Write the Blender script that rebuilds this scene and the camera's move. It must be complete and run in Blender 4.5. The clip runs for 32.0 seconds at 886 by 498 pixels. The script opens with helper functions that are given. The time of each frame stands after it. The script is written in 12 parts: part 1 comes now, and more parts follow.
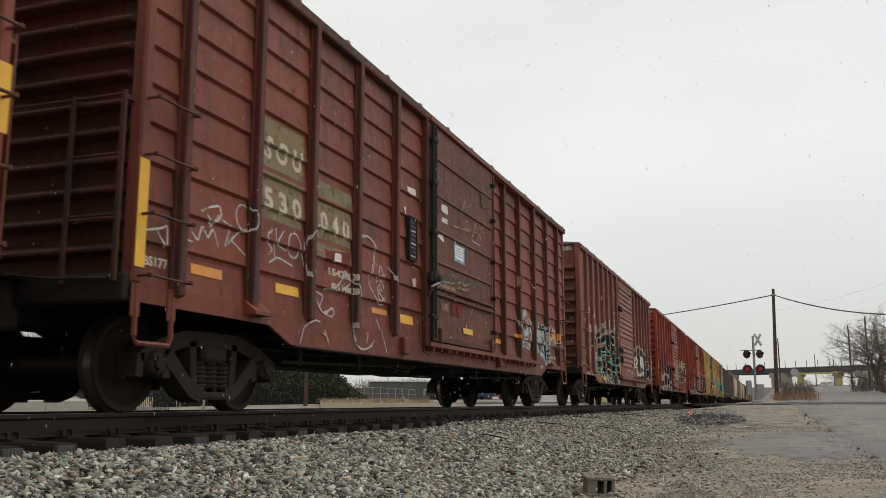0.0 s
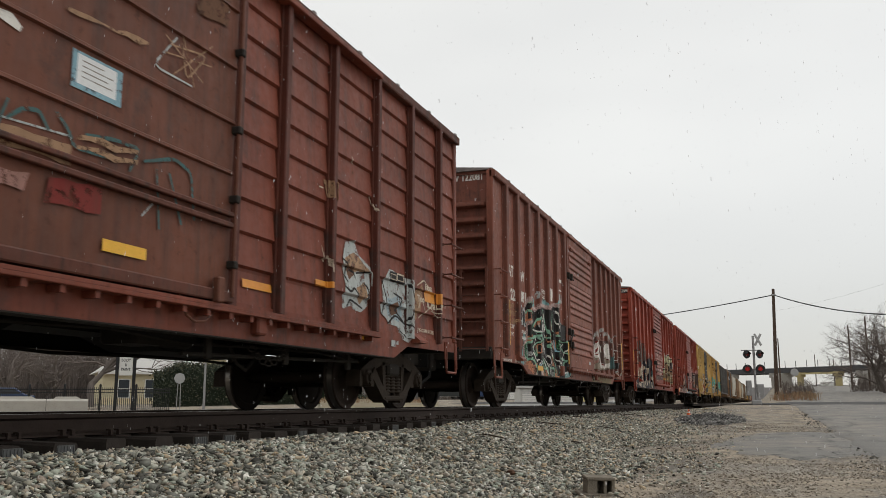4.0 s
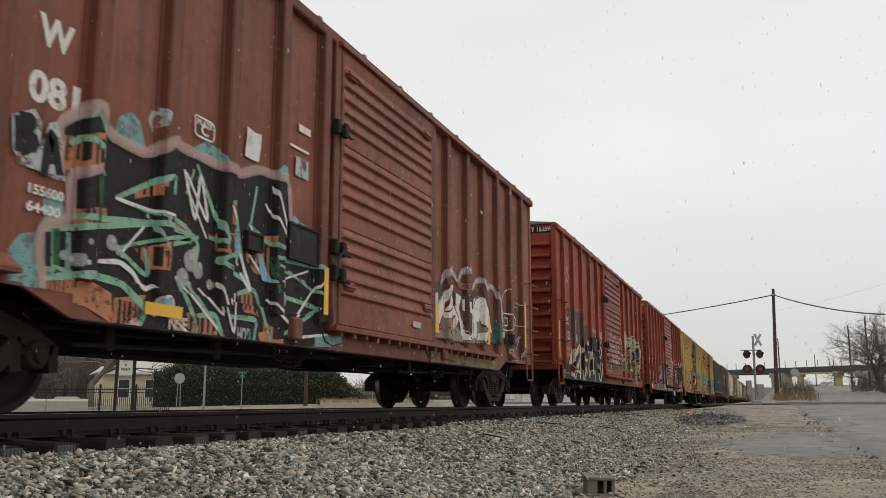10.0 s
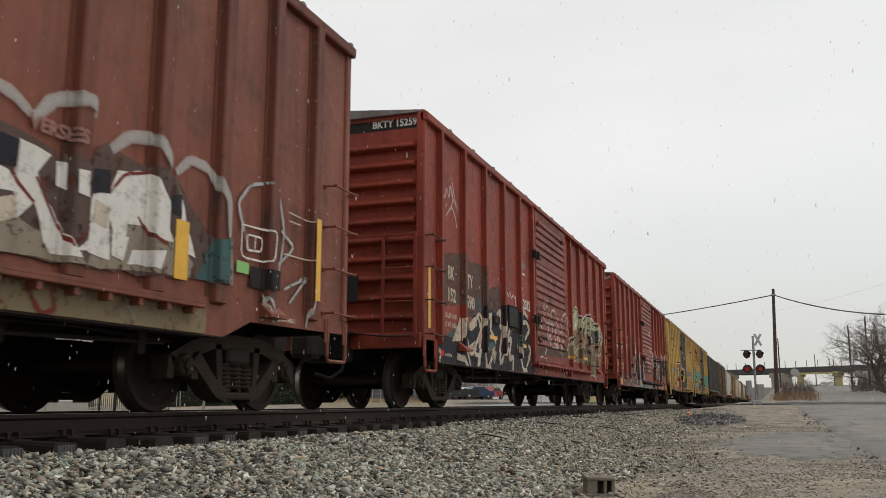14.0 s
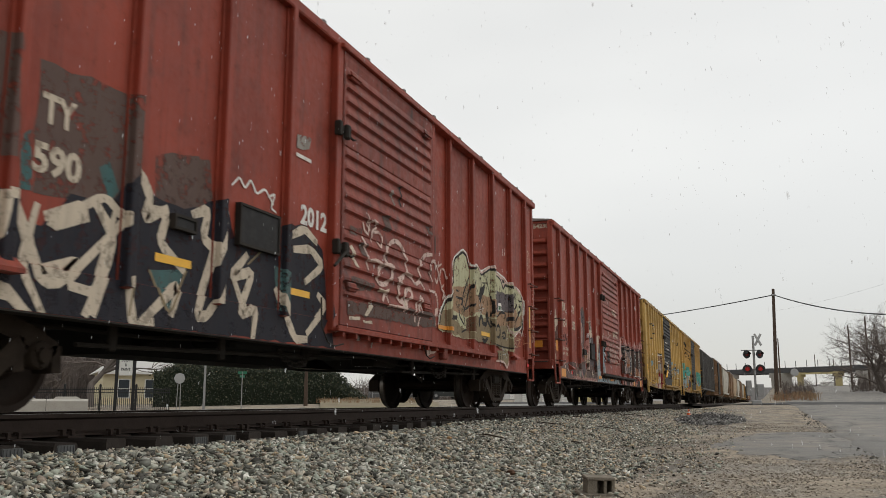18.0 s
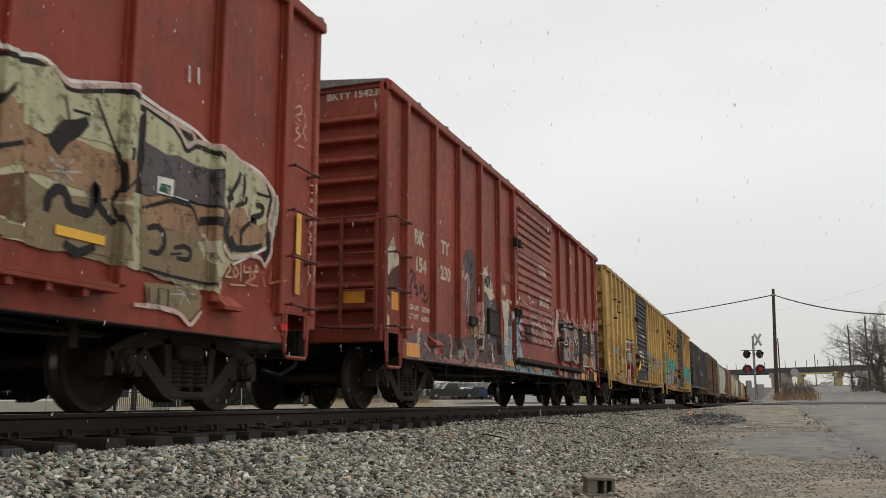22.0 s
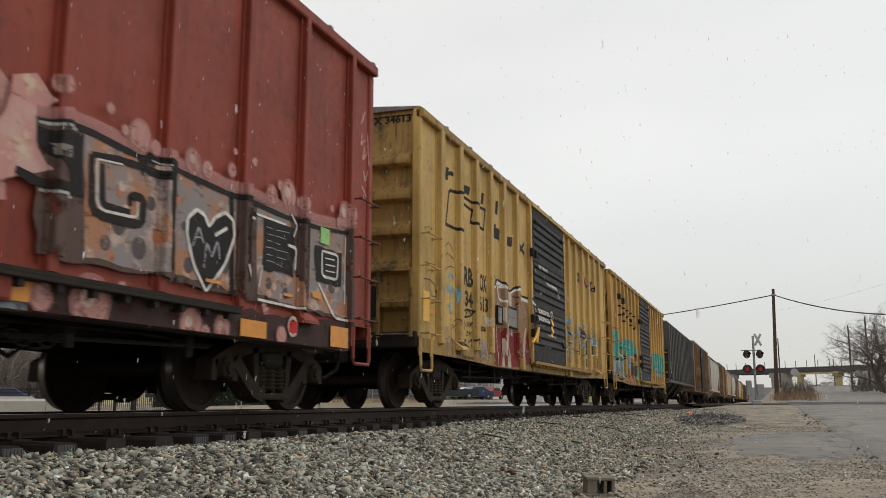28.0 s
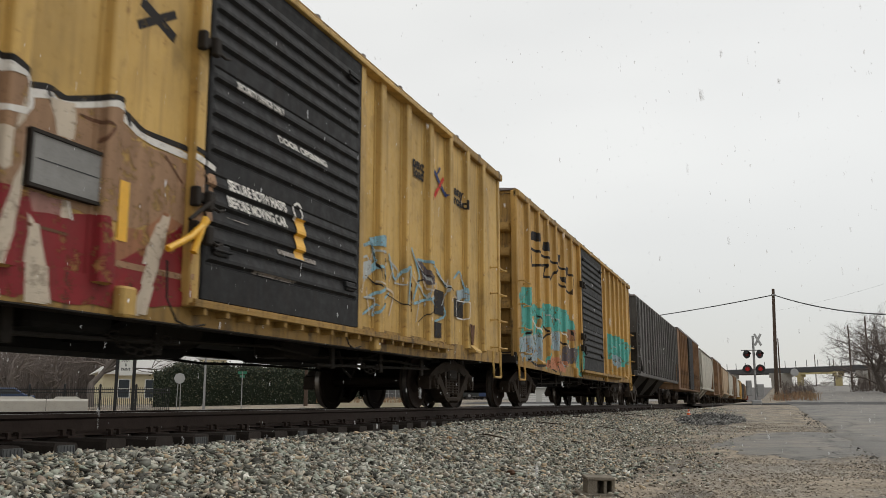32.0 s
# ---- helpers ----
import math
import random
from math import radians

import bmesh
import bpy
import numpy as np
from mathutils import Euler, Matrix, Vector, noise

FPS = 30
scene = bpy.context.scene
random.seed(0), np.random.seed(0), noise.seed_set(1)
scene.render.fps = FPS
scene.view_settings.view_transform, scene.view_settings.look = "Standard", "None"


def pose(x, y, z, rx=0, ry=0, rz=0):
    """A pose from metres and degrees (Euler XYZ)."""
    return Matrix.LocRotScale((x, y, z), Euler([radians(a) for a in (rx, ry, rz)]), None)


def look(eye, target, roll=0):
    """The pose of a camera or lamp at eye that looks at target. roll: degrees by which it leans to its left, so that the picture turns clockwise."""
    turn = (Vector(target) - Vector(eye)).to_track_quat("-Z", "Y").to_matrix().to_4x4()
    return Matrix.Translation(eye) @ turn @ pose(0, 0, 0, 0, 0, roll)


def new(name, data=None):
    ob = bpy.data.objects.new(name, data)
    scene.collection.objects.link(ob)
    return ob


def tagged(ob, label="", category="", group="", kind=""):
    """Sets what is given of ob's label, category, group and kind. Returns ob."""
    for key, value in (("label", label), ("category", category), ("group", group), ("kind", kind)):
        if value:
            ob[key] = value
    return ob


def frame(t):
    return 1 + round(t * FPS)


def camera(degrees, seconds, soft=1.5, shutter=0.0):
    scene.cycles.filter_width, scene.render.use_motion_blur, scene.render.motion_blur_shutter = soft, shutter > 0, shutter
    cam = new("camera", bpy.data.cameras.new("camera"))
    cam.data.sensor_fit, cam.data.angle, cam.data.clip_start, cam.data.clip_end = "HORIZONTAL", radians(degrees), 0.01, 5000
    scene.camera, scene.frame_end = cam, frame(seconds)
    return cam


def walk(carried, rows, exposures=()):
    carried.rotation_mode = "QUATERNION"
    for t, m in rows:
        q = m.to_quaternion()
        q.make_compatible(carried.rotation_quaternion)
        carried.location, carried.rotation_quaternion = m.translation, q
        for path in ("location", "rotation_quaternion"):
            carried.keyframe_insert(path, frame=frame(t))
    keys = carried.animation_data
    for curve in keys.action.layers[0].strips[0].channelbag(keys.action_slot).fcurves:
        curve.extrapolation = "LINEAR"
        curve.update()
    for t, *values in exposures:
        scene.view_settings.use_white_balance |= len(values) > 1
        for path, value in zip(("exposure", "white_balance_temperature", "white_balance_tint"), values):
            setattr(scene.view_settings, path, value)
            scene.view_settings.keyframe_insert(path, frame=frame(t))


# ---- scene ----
# camera: it stands still, low beside the track
EYE = Vector((0.0, 0.0, 0.086))
YAW, PITCH = radians(19.715), radians(9.84)
AIM = Vector((-math.sin(YAW) * math.cos(PITCH), math.cos(YAW) * math.cos(PITCH), math.sin(PITCH)))
cam = camera(53.1, 32.0, soft=0.8, shutter=0.4)
walk(cam, [(0.0, look(EYE, EYE + AIM)), (32.0, look(EYE, EYE + AIM))])

# ---------------------------------------------------------------- world: overcast winter sky
world = bpy.data.worlds.new("overcast_sky")
scene.world = world
world.use_nodes = True
wn = world.node_tree.nodes
wl = world.node_tree.links
bg = wn["Background"]
sky = wn.new("ShaderNodeTexSky")
sky.sky_type, sky.sun_disc = "NISHITA", False
sky.sun_elevation, sky.sun_rotation = radians(58), radians(49)
veil = wn.new("ShaderNodeMix")
veil.data_type = "RGBA"
veil.inputs[0].default_value = 0.985
wl.new(sky.outputs[0], veil.inputs[6])
wcoord = wn.new("ShaderNodeTexCoord")
wmap = wn.new("ShaderNodeMapping")
wmap.inputs["Scale"].default_value = (1.5, 1.5, 4)
wl.new(wcoord.outputs["Generated"], wmap.inputs[0])
wnoise = wn.new("ShaderNodeTexNoise")
wnoise.inputs["Scale"].default_value, wnoise.inputs["Detail"].default_value = 1.3, 3
wl.new(wmap.outputs[0], wnoise.inputs["Vector"])
wramp = wn.new("ShaderNodeValToRGB")
wramp.color_ramp.elements[0].position, wramp.color_ramp.elements[0].color = 0.3, (0.775, 0.769, 0.737, 1)
wramp.color_ramp.elements[1].position, wramp.color_ramp.elements[1].color = 0.7, (0.865, 0.857, 0.816, 1)
wl.new(wnoise.outputs["Fac"], wramp.inputs[0])
# the cloud deck is greyer towards the horizon
wsep = wn.new("ShaderNodeSeparateXYZ")
wl.new(wcoord.outputs["Generated"], wsep.inputs[0])
wrise = wn.new("ShaderNodeMapRange")
wrise.interpolation_type = "SMOOTHSTEP"
wrise.inputs["From Min"].default_value, wrise.inputs["From Max"].default_value = -0.02, 0.30
wl.new(wsep.outputs["Z"], wrise.inputs["Value"])
wdeck = wn.new("ShaderNodeMix")
wdeck.data_type = "RGBA"
wdeck.inputs[6].default_value = (0.585, 0.578, 0.556, 1)
wl.new(wrise.outputs[0], wdeck.inputs[0])
wl.new(wramp.outputs[0], wdeck.inputs[7])
wl.new(wdeck.outputs[2], veil.inputs[7])
wl.new(veil.outputs[2], bg.inputs[0])
bg.inputs[1].default_value = 1.0
sun = new("sun", bpy.data.lights.new("sun", "SUN"))
sun.data.energy, sun.data.angle, sun.data.color = 0.9, radians(50), (1, 0.97, 0.93)
sun.matrix_world = look((7, 6, 15), (0, 0, 0))
scene.view_settings.exposure = 0.0

# ---------------------------------------------------------------- materials
def shader(name):
    m = bpy.data.materials.new(name)
    m.use_nodes = True
    return m, m.node_tree.nodes, m.node_tree.links, m.node_tree.nodes["Principled BSDF"]


def noise_node(n, l, vec, scale, detail=4, rough=0.55, stretch=None):
    t = n.new("ShaderNodeTexNoise")
    t.inputs["Scale"].default_value, t.inputs["Detail"].default_value, t.inputs["Roughness"].default_value = scale, detail, rough
    if stretch:
        mp = n.new("ShaderNodeMapping")
        mp.inputs["Scale"].default_value = stretch
        l.new(vec, mp.inputs[0])
        vec = mp.outputs[0]
    l.new(vec, t.inputs["Vector"])
    return t.outputs["Fac"]


def ramp(n, l, fac, stops):
    r = n.new("ShaderNodeValToRGB")
    while len(r.color_ramp.elements) < len(stops):
        r.color_ramp.elements.new(0.5)
    for e, (p, c) in zip(r.color_ramp.elements, stops):
        e.position, e.color = p, (*c, 1) if len(c) == 3 else c
    l.new(fac, r.inputs[0])
    return r.outputs[0]


def blend(n, l, fac, a, b, mode="MIX"):
    m = n.new("ShaderNodeMix")
    m.data_type, m.blend_type = "RGBA", mode
    for v, i in ((fac, 0), (a, 6), (b, 7)):
        if isinstance(v, (int, float)):
            m.inputs[i].default_value = v
        elif isinstance(v, tuple):
            m.inputs[i].default_value = (*v, 1)
        else:
            l.new(v, m.inputs[i])
    return m.outputs[2]


def bump(n, l, bsdf, height, strength, dist=0.01):
    b = n.new("ShaderNodeBump")
    b.inputs["Strength"].default_value, b.inputs["Distance"].default_value = strength, dist
    l.new(height, b.inputs["Height"])
    l.new(b.outputs[0], bsdf.inputs["Normal"])


def shade(c, k):
    return tuple(min(1, v * k) for v in c)


def car_paint(name, c, rust=0.45, dirt=0.35, rough=0.55, rust_c=(0.07, 0.03, 0.018), fade=(0.30, 0.17, 0.14), soot=0.3):
    """Weathered enamel on steel: chalky fading, streaks that run down, rust freckles, soot blotches, road dirt."""
    m, n, l, b = shader(name)
    co = n.new("ShaderNodeTexCoord").outputs["Object"]
    big = noise_node(n, l, co, 0.7, 5)
    streak = noise_node(n, l, co, 1.0, 6, 0.65, (7, 7, 0.45))
    runs = noise_node(n, l, co, 1.0, 7, 0.7, (26, 26, 1.1))
    blot = noise_node(n, l, co, 1.9, 7, 0.72, (1.0, 1.0, 0.8))
    grain = noise_node(n, l, co, 9, 6, 0.7)
    fine = noise_node(n, l, co, 55, 3)
    col = blend(n, l, ramp(n, l, big, [(0.32, (0, 0, 0)), (0.70, (1, 1, 1))]), shade(c, 1.16), shade(c, 0.70))
    col = blend(n, l, ramp(n, l, streak, [(0.5, (0, 0, 0)), (0.85, (0.5, 0.5, 0.5))]), col, fade)
    col = blend(n, l, ramp(n, l, streak, [(0.28, (dirt,) * 3), (0.50, (0, 0, 0))]), col, (0.040, 0.030, 0.025))
    col = blend(n, l, ramp(n, l, runs, [(0.30, (dirt * 0.9,) * 3), (0.43, (0, 0, 0))]), col, shade(rust_c, 0.6))
    col = blend(n, l, ramp(n, l, blot, [(0.54, (0, 0, 0)), (0.66, (soot,) * 3)]), col, (0.030, 0.024, 0.021))
    col = blend(n, l, ramp(n, l, grain, [(0.60, (0, 0, 0)), (0.70, (rust,) * 3)]), col, rust_c)
    col = blend(n, l, ramp(n, l, fine, [(0.66, (0, 0, 0)), (0.74, (0.35,) * 3)]), col, shade(c, 1.7))
    l.new(col, b.inputs["Base Color"])
    b.inputs["Specular IOR Level"].default_value = 0.28
    l.new(ramp(n, l, grain, [(0.3, (rough - 0.08,) * 3), (0.8, (min(1, rough + 0.3),) * 3)]), b.inputs["Roughness"])
    bump(n, l, b, grain, 0.25, 0.004)
    return m


def plain(name, c, rough=0.6, metal=0.0, vary=0.25, scale=6, bumpy=0.0):
    m, n, l, b = shader(name)
    co = n.new("ShaderNodeTexCoord").outputs["Object"]
    f = noise_node(n, l, co, scale, 5)
    g = noise_node(n, l, co, scale * 7, 3)
    col = blend(n, l, f, shade(c, 1 - vary), shade(c, 1 + vary))
    col = blend(n, l, ramp(n, l, g, [(0.55, (0, 0, 0)), (0.75, (0.5,) * 3)]), col, shade(c, 0.6))
    l.new(col, b.inputs["Base Color"])
    b.inputs["Roughness"].default_value, b.inputs["Metallic"].default_value = rough, metal
    b.inputs["Specular IOR Level"].default_value = 0.2 if rough > 0.6 else 0.5
    if bumpy:
        bump(n, l, b, g, bumpy, 0.01)
    return m


def pieces(name, stops, rough=0.85, bumpy=0.4, scale=40):
    """Each separate piece takes its own colour out of the ramp."""
    m, n, l, b = shader(name)
    geo = n.new("ShaderNodeNewGeometry")
    co = n.new("ShaderNodeTexCoord").outputs["Object"]
    col = ramp(n, l, geo.outputs["Random Per Island"], stops)
    g = noise_node(n, l, co, scale, 5)
    col = blend(n, l, 0.6, col, blend(n, l, ramp(n, l, g, [(0.3, (0.45,) * 3), (0.7, (1, 1, 1))]), (0, 0, 0), col))
    l.new(col, b.inputs["Base Color"])
    b.inputs["Roughness"].default_value = rough
    bump(n, l, b, g, bumpy, 0.01)
    return m


RED_A = car_paint("oxide_paint_dark", (0.196, 0.050, 0.028), 0.65, 0.55, 0.5, fade=(0.21, 0.075, 0.05), soot=0.5)
DOOR_A = car_paint("faded_plug_door", (0.135, 0.046, 0.026), 0.85, 0.6, 0.55, fade=(0.20, 0.078, 0.045), soot=0.55)
RED_B = car_paint("oxide_paint_brown", (0.222, 0.070, 0.043), 0.45, 0.42, 0.5, fade=(0.23, 0.095, 0.066), soot=0.40)
RED_C = car_paint("oxide_paint_bright", (0.262, 0.043, 0.023), 0.45, 0.35, 0.5, fade=(0.25, 0.068, 0.045))
RED_D = car_paint("oxide_paint_wine", (0.265, 0.050, 0.029), 0.45, 0.35, 0.5, fade=(0.23, 0.068, 0.048))
YEL = car_paint("yellow_paint", (0.54, 0.345, 0.105), 0.6, 0.42, 0.5, (0.16, 0.07, 0.03), (0.55, 0.39, 0.17))
YEL_O = car_paint("ochre_paint", (0.50, 0.29, 0.075), 0.6, 0.42, 0.5, (0.16, 0.07, 0.03), (0.6, 0.42, 0.2))
DOOR_C = car_paint("grimy_red_door", (0.215, 0.040, 0.024), 0.7, 0.6, 0.5, fade=(0.24, 0.075, 0.05), soot=0.75)
DOOR_D = car_paint("flaking_wine_door", (0.245, 0.047, 0.029), 0.7, 0.5, 0.5, fade=(0.30, 0.15, 0.12), soot=0.5)
# Darker yellow under heavy rust, for ends, ladders, sills, tracks and top rails.
DARK_RUST_Y = car_paint("dark_rusty_yellow", (0.36, 0.215, 0.060), 0.9, 0.85, 0.55, (0.06, 0.028, 0.014), (0.36, 0.22, 0.08), 0.9)
# Posts and door posts of the pressed-side car, darker than its panels.
POST_A = car_paint("dark_oxide_posts", (0.105, 0.029, 0.018), 0.7, 0.75, 0.55, fade=(0.17, 0.058, 0.038), soot=0.7)
# Shading of the posts' near faces is painted in together with their grime.
POST_B = car_paint("grimy_shaded_brown_posts", (0.165, 0.052, 0.032), 0.5, 0.6, 0.52, fade=(0.20, 0.078, 0.054), soot=0.55)
# Darker, blotchier copies of the reds: ends, ladders, top rails, grab irons.
DARK_R = car_paint("dark_blotched_red", (0.105, 0.034, 0.021), 0.8, 0.8, 0.6, (0.035, 0.018, 0.012), (0.12, 0.045, 0.03), 0.9)
DARK_B = car_paint("dark_blotched_brown", (0.170, 0.056, 0.036), 0.7, 0.6, 0.6, (0.04, 0.02, 0.014), (0.19, 0.075, 0.055), 0.55)
BLACK_D = car_paint("black_door_paint", (0.015, 0.015, 0.0155), 0.35, 0.3, 0.62, (0.05, 0.04, 0.035), (0.06, 0.06, 0.06))
GREY_H = car_paint("grey_hopper_paint", (0.105, 0.10, 0.095), 0.6, 0.7, 0.6, fade=(0.24, 0.23, 0.21), soot=0.6)
BROWN_H = car_paint("brown_car_paint", (0.235, 0.135, 0.068), 0.7, 0.7, 0.6, soot=0.6)
WHITE_H = car_paint("pale_hopper_paint", (0.47, 0.44, 0.37), 0.5, 0.5, 0.6, fade=(0.55, 0.52, 0.46))
TAN_H = car_paint("tan_hopper_paint", (0.44, 0.32, 0.20), 0.4, 0.4, 0.6)
ROOF = car_paint("galvanised_roof", (0.20, 0.17, 0.16), 0.7, 0.3, 0.5, fade=(0.3, 0.28, 0.27))
GRIME = plain("truck_grime", (0.030, 0.025, 0.021), 0.75, 0.2, 0.4, 8, 0.3)
# Side frames: grime, deepened to stand in for the shadow under the cars.
BRONZE_G = plain("shaded_sideframe_grime", (0.034, 0.024, 0.017), 0.8, 0.0, 0.5, 8, 0.4)
STEEL = plain("wheel_steel", (0.030, 0.020, 0.015), 0.7, 0.1, 0.5, 5, 0.25)
TREAD = plain("wheel_tread", (0.22, 0.20, 0.18), 0.3, 0.8, 0.2, 10)
UNDER = plain("underframe_black", (0.014, 0.013, 0.012), 0.9, 0.0, 0.4, 6)
RAIL = plain("rail_rust", (0.040, 0.028, 0.023), 0.7, 0.3, 0.4, 7, 0.3)
RAIL_TOP = plain("rail_running_face", (0.35, 0.33, 0.31), 0.3, 0.85, 0.15, 10)
TIE = plain("creosoted_tie", (0.035, 0.028, 0.024), 0.9, 0.0, 0.5, 12, 0.8)
YTAPE = plain("yellow_reflector", (0.78, 0.42, 0.025), 0.4, 0.0, 0.15, 9)
OTAPE = plain("orange_reflector", (0.66, 0.26, 0.03), 0.45, 0.0, 0.25, 9)
WHITE = plain("white_stencil", (0.62, 0.60, 0.57), 0.6, 0.0, 0.2, 9)

# ---------------------------------------------------------------- mesh helpers
class MB:
    """Collects vertices and faces for one mesh."""

    def __init__(self):
        self.v, self.f, self.m = [], [], []

    def face(self, pts, mat=0):
        k = len(self.v)
        self.v += [tuple(p) for p in pts]
        self.f.append(tuple(range(k, k + len(pts))))
        self.m.append(mat)

    def box(self, x0, x1, y0, y1, z0, z1, mat=0, c=0.0):
        """A box; with c its upright and long edges are chamfered."""
        c = min(c, 0.45 * min(x1 - x0, y1 - y0, z1 - z0))
        if c <= 0:
            p = [(x, y, z) for x in (x0, x1) for y in (y0, y1) for z in (z0, z1)]
            self.add(p, [(0, 1, 3, 2), (4, 6, 7, 5), (0, 4, 5, 1), (2, 3, 7, 6), (0, 2, 6, 4), (1, 5, 7, 3)], mat)
            return
        rings = []
        for z, d in ((z0, c), (z0 + c, 0), (z1 - c, 0), (z1, c)):
            e = c + d * 0.6
            a, b, g, h = x0 + d * 0.6, x1 - d * 0.6, y0 + d * 0.6, y1 - d * 0.6
            rings.append([(a + c, g, z), (b - c, g, z), (b, g + c, z), (b, h - c, z), (b - c, h, z), (a + c, h, z), (a, h - c, z), (a, g + c, z)])
        self.loft(rings, mat, True)

    def add(self, pts, faces, mat=0):
        k = len(self.v)
        self.v += [tuple(p) for p in pts]
        self.f += [tuple(i + k for i in f) for f in faces]
        self.m += [mat] * len(faces)

    def loft(self, rings, mat=0, caps=False, closed=True):
        n = len(rings[0])
        fs = []
        for i in range(len(rings) - 1):
            for j in range(n if closed else n - 1):
                q = (j + 1) % n
                fs.append((i * n + j, i * n + q, (i + 1) * n + q, (i + 1) * n + j))
        if caps:
            fs += [tuple(range(n))[::-1], tuple((len(rings) - 1) * n + j for j in range(n))]
        self.add([p for r in rings for p in r], fs, mat)

    def tube(self, path, r, n=6, mat=0, caps=True):
        path = [Vector(p) for p in path]
        rings = []
        for i, p in enumerate(path):
            d = (path[min(i + 1, len(path) - 1)] - path[max(i - 1, 0)]).normalized()
            a = d.cross(Vector((0, 0, 1)) if abs(d.z) < 0.9 else Vector((1, 0, 0))).normalized()
            b = d.cross(a)
            rr = r[i] if isinstance(r, (list, tuple)) else r
            rings.append([p + rr * (math.cos(2 * math.pi * k / n) * a + math.sin(2 * math.pi * k / n) * b) for k in range(n)])
        self.loft(rings, mat, caps)

    def lathe(self, prof, n=24, axis="x", at=(0, 0, 0), mat=0, caps=True):
        """prof: (along, radius) pairs turned about the axis."""
        rings = []
        for s, r in prof:
            ring = []
            for k in range(n):
                c, d = r * math.cos(2 * math.pi * k / n), r * math.sin(2 * math.pi * k / n)
                q = {"x": (s, c, d), "y": (d, s, c), "z": (c, d, s)}[axis]
                ring.append(tuple(q[i] + at[i] for i in range(3)))
            rings.append(ring)
        self.loft(rings, mat, caps)

    def prism_x(self, poly, x0, x1, mat=0):
        """A polygon in (y, z) pulled from x0 to x1."""
        n = len(poly)
        self.add([(x0, *p) for p in poly] + [(x1, *p) for p in poly],
                 [tuple(range(n))[::-1], tuple(range(n, 2 * n))] + [(i, (i + 1) % n, n + (i + 1) % n, n + i) for i in range(n)], mat)

    def prism_y(self, poly, y0, y1, mat=0):
        """A polygon in (x, z) pulled from y0 to y1."""
        n = len(poly)
        self.add([(p[0], y0, p[1]) for p in poly] + [(p[0], y1, p[1]) for p in poly],
                 [tuple(range(n)), tuple(range(n, 2 * n))[::-1]] + [(i, n + i, n + (i + 1) % n, (i + 1) % n) for i in range(n)], mat)

    def beam(self, path, w, x0, x1, mat=0):
        """A flat bar of width w that follows a line in (y, z), from x0 to x1 thick."""
        pts = [Vector(p) for p in path]
        left, right = [], []
        for i, p in enumerate(pts):
            d = (pts[min(i + 1, len(pts) - 1)] - pts[max(i - 1, 0)]).normalized()
            nn = Vector((-d.y, d.x)) * (w[i] if isinstance(w, (list, tuple)) else w) / 2
            left.append(p + nn)
            right.append(p - nn)
        rings = [[(x0, *a), (x1, *a), (x1, *b), (x0, *b)] for a, b in zip(left, right)]
        self.loft(rings, mat, True)

    def mesh(self, name, mats, smooth=False, weld=False):
        me = bpy.data.meshes.new(name)
        me.from_pydata(self.v, [], self.f)
        for m in mats if isinstance(mats, (list, tuple)) else [mats]:
            me.materials.append(m)
        if any(self.m):
            me.polygons.foreach_set("material_index", self.m)
        bm = bmesh.new()
        bm.from_mesh(me)
        if smooth or weld:
            bmesh.ops.remove_doubles(bm, verts=bm.verts, dist=3e-4 if weld else 1e-5)
        if len(bm.faces) < 60000:
            bmesh.ops.recalc_face_normals(bm, faces=bm.faces)
        bm.to_mesh(me)
        bm.free()
        if smooth:
            me.polygons.foreach_set("use_smooth", [True] * len(me.polygons))
            me.set_sharp_from_angle(angle=radians(40))
        me.update()
        return me


def part(name, mb, mats, parent=None, label="", smooth=False):
    me = mb if isinstance(mb, bpy.types.Mesh) else mb.mesh(name, mats, smooth)
    ob = new(name, me)
    if parent:
        ob.parent = parent
    return tagged(ob, label)


def empty(name, label, category, group="", at=None):
    ob = new(name)
    ob.empty_display_size = 0.3
    if at is not None:
        ob.matrix_basis = at if isinstance(at, Matrix) else Matrix.Translation(at)
    return tagged(ob, label, category, group)


def spot(bearing, d, z=0.0):
    """A place by its bearing in degrees, clockwise from the track's line, and its distance."""
    return Vector((d * math.sin(radians(bearing)), d * math.cos(radians(bearing)), z))


# ---------------------------------------------------------------- the ground
TRACK_X = -6.0


def sstep(a, b, v):
    t = min(1, max(0, (v - a) / (b - a)))
    return t * t * (3 - 2 * t)


def ground_z(x, y):
    base = -0.75 + 0.68 * sstep(8, 60, y)
    if y > 60:
        base += (0.25 * sstep(60, 100, y)) + sstep(-2, 3, x) * (0.024 * (y - 64) if y < 240 else 4.2) * sstep(60, 80, y)
    far = -0.45 + 0.55 * sstep(35, 75, y) + 0.55 * sstep(75, 160, y)
    crest = -0.30
    if x > TRACK_X:
        k = sstep(0, 1, (x - (TRACK_X + 1.5)) / 2.6)
        z = crest + (base - crest) * k if x > TRACK_X + 1.5 else crest
    else:
        k = sstep(0, 1, (TRACK_X - 1.6 - x) / 2.0)
        z = crest + (far - crest) * k
    z += 0.03 * noise.noise((x * 0.7, y * 0.7, 0)) * (1 if x > TRACK_X + 1.7 else 0.3)
    return z


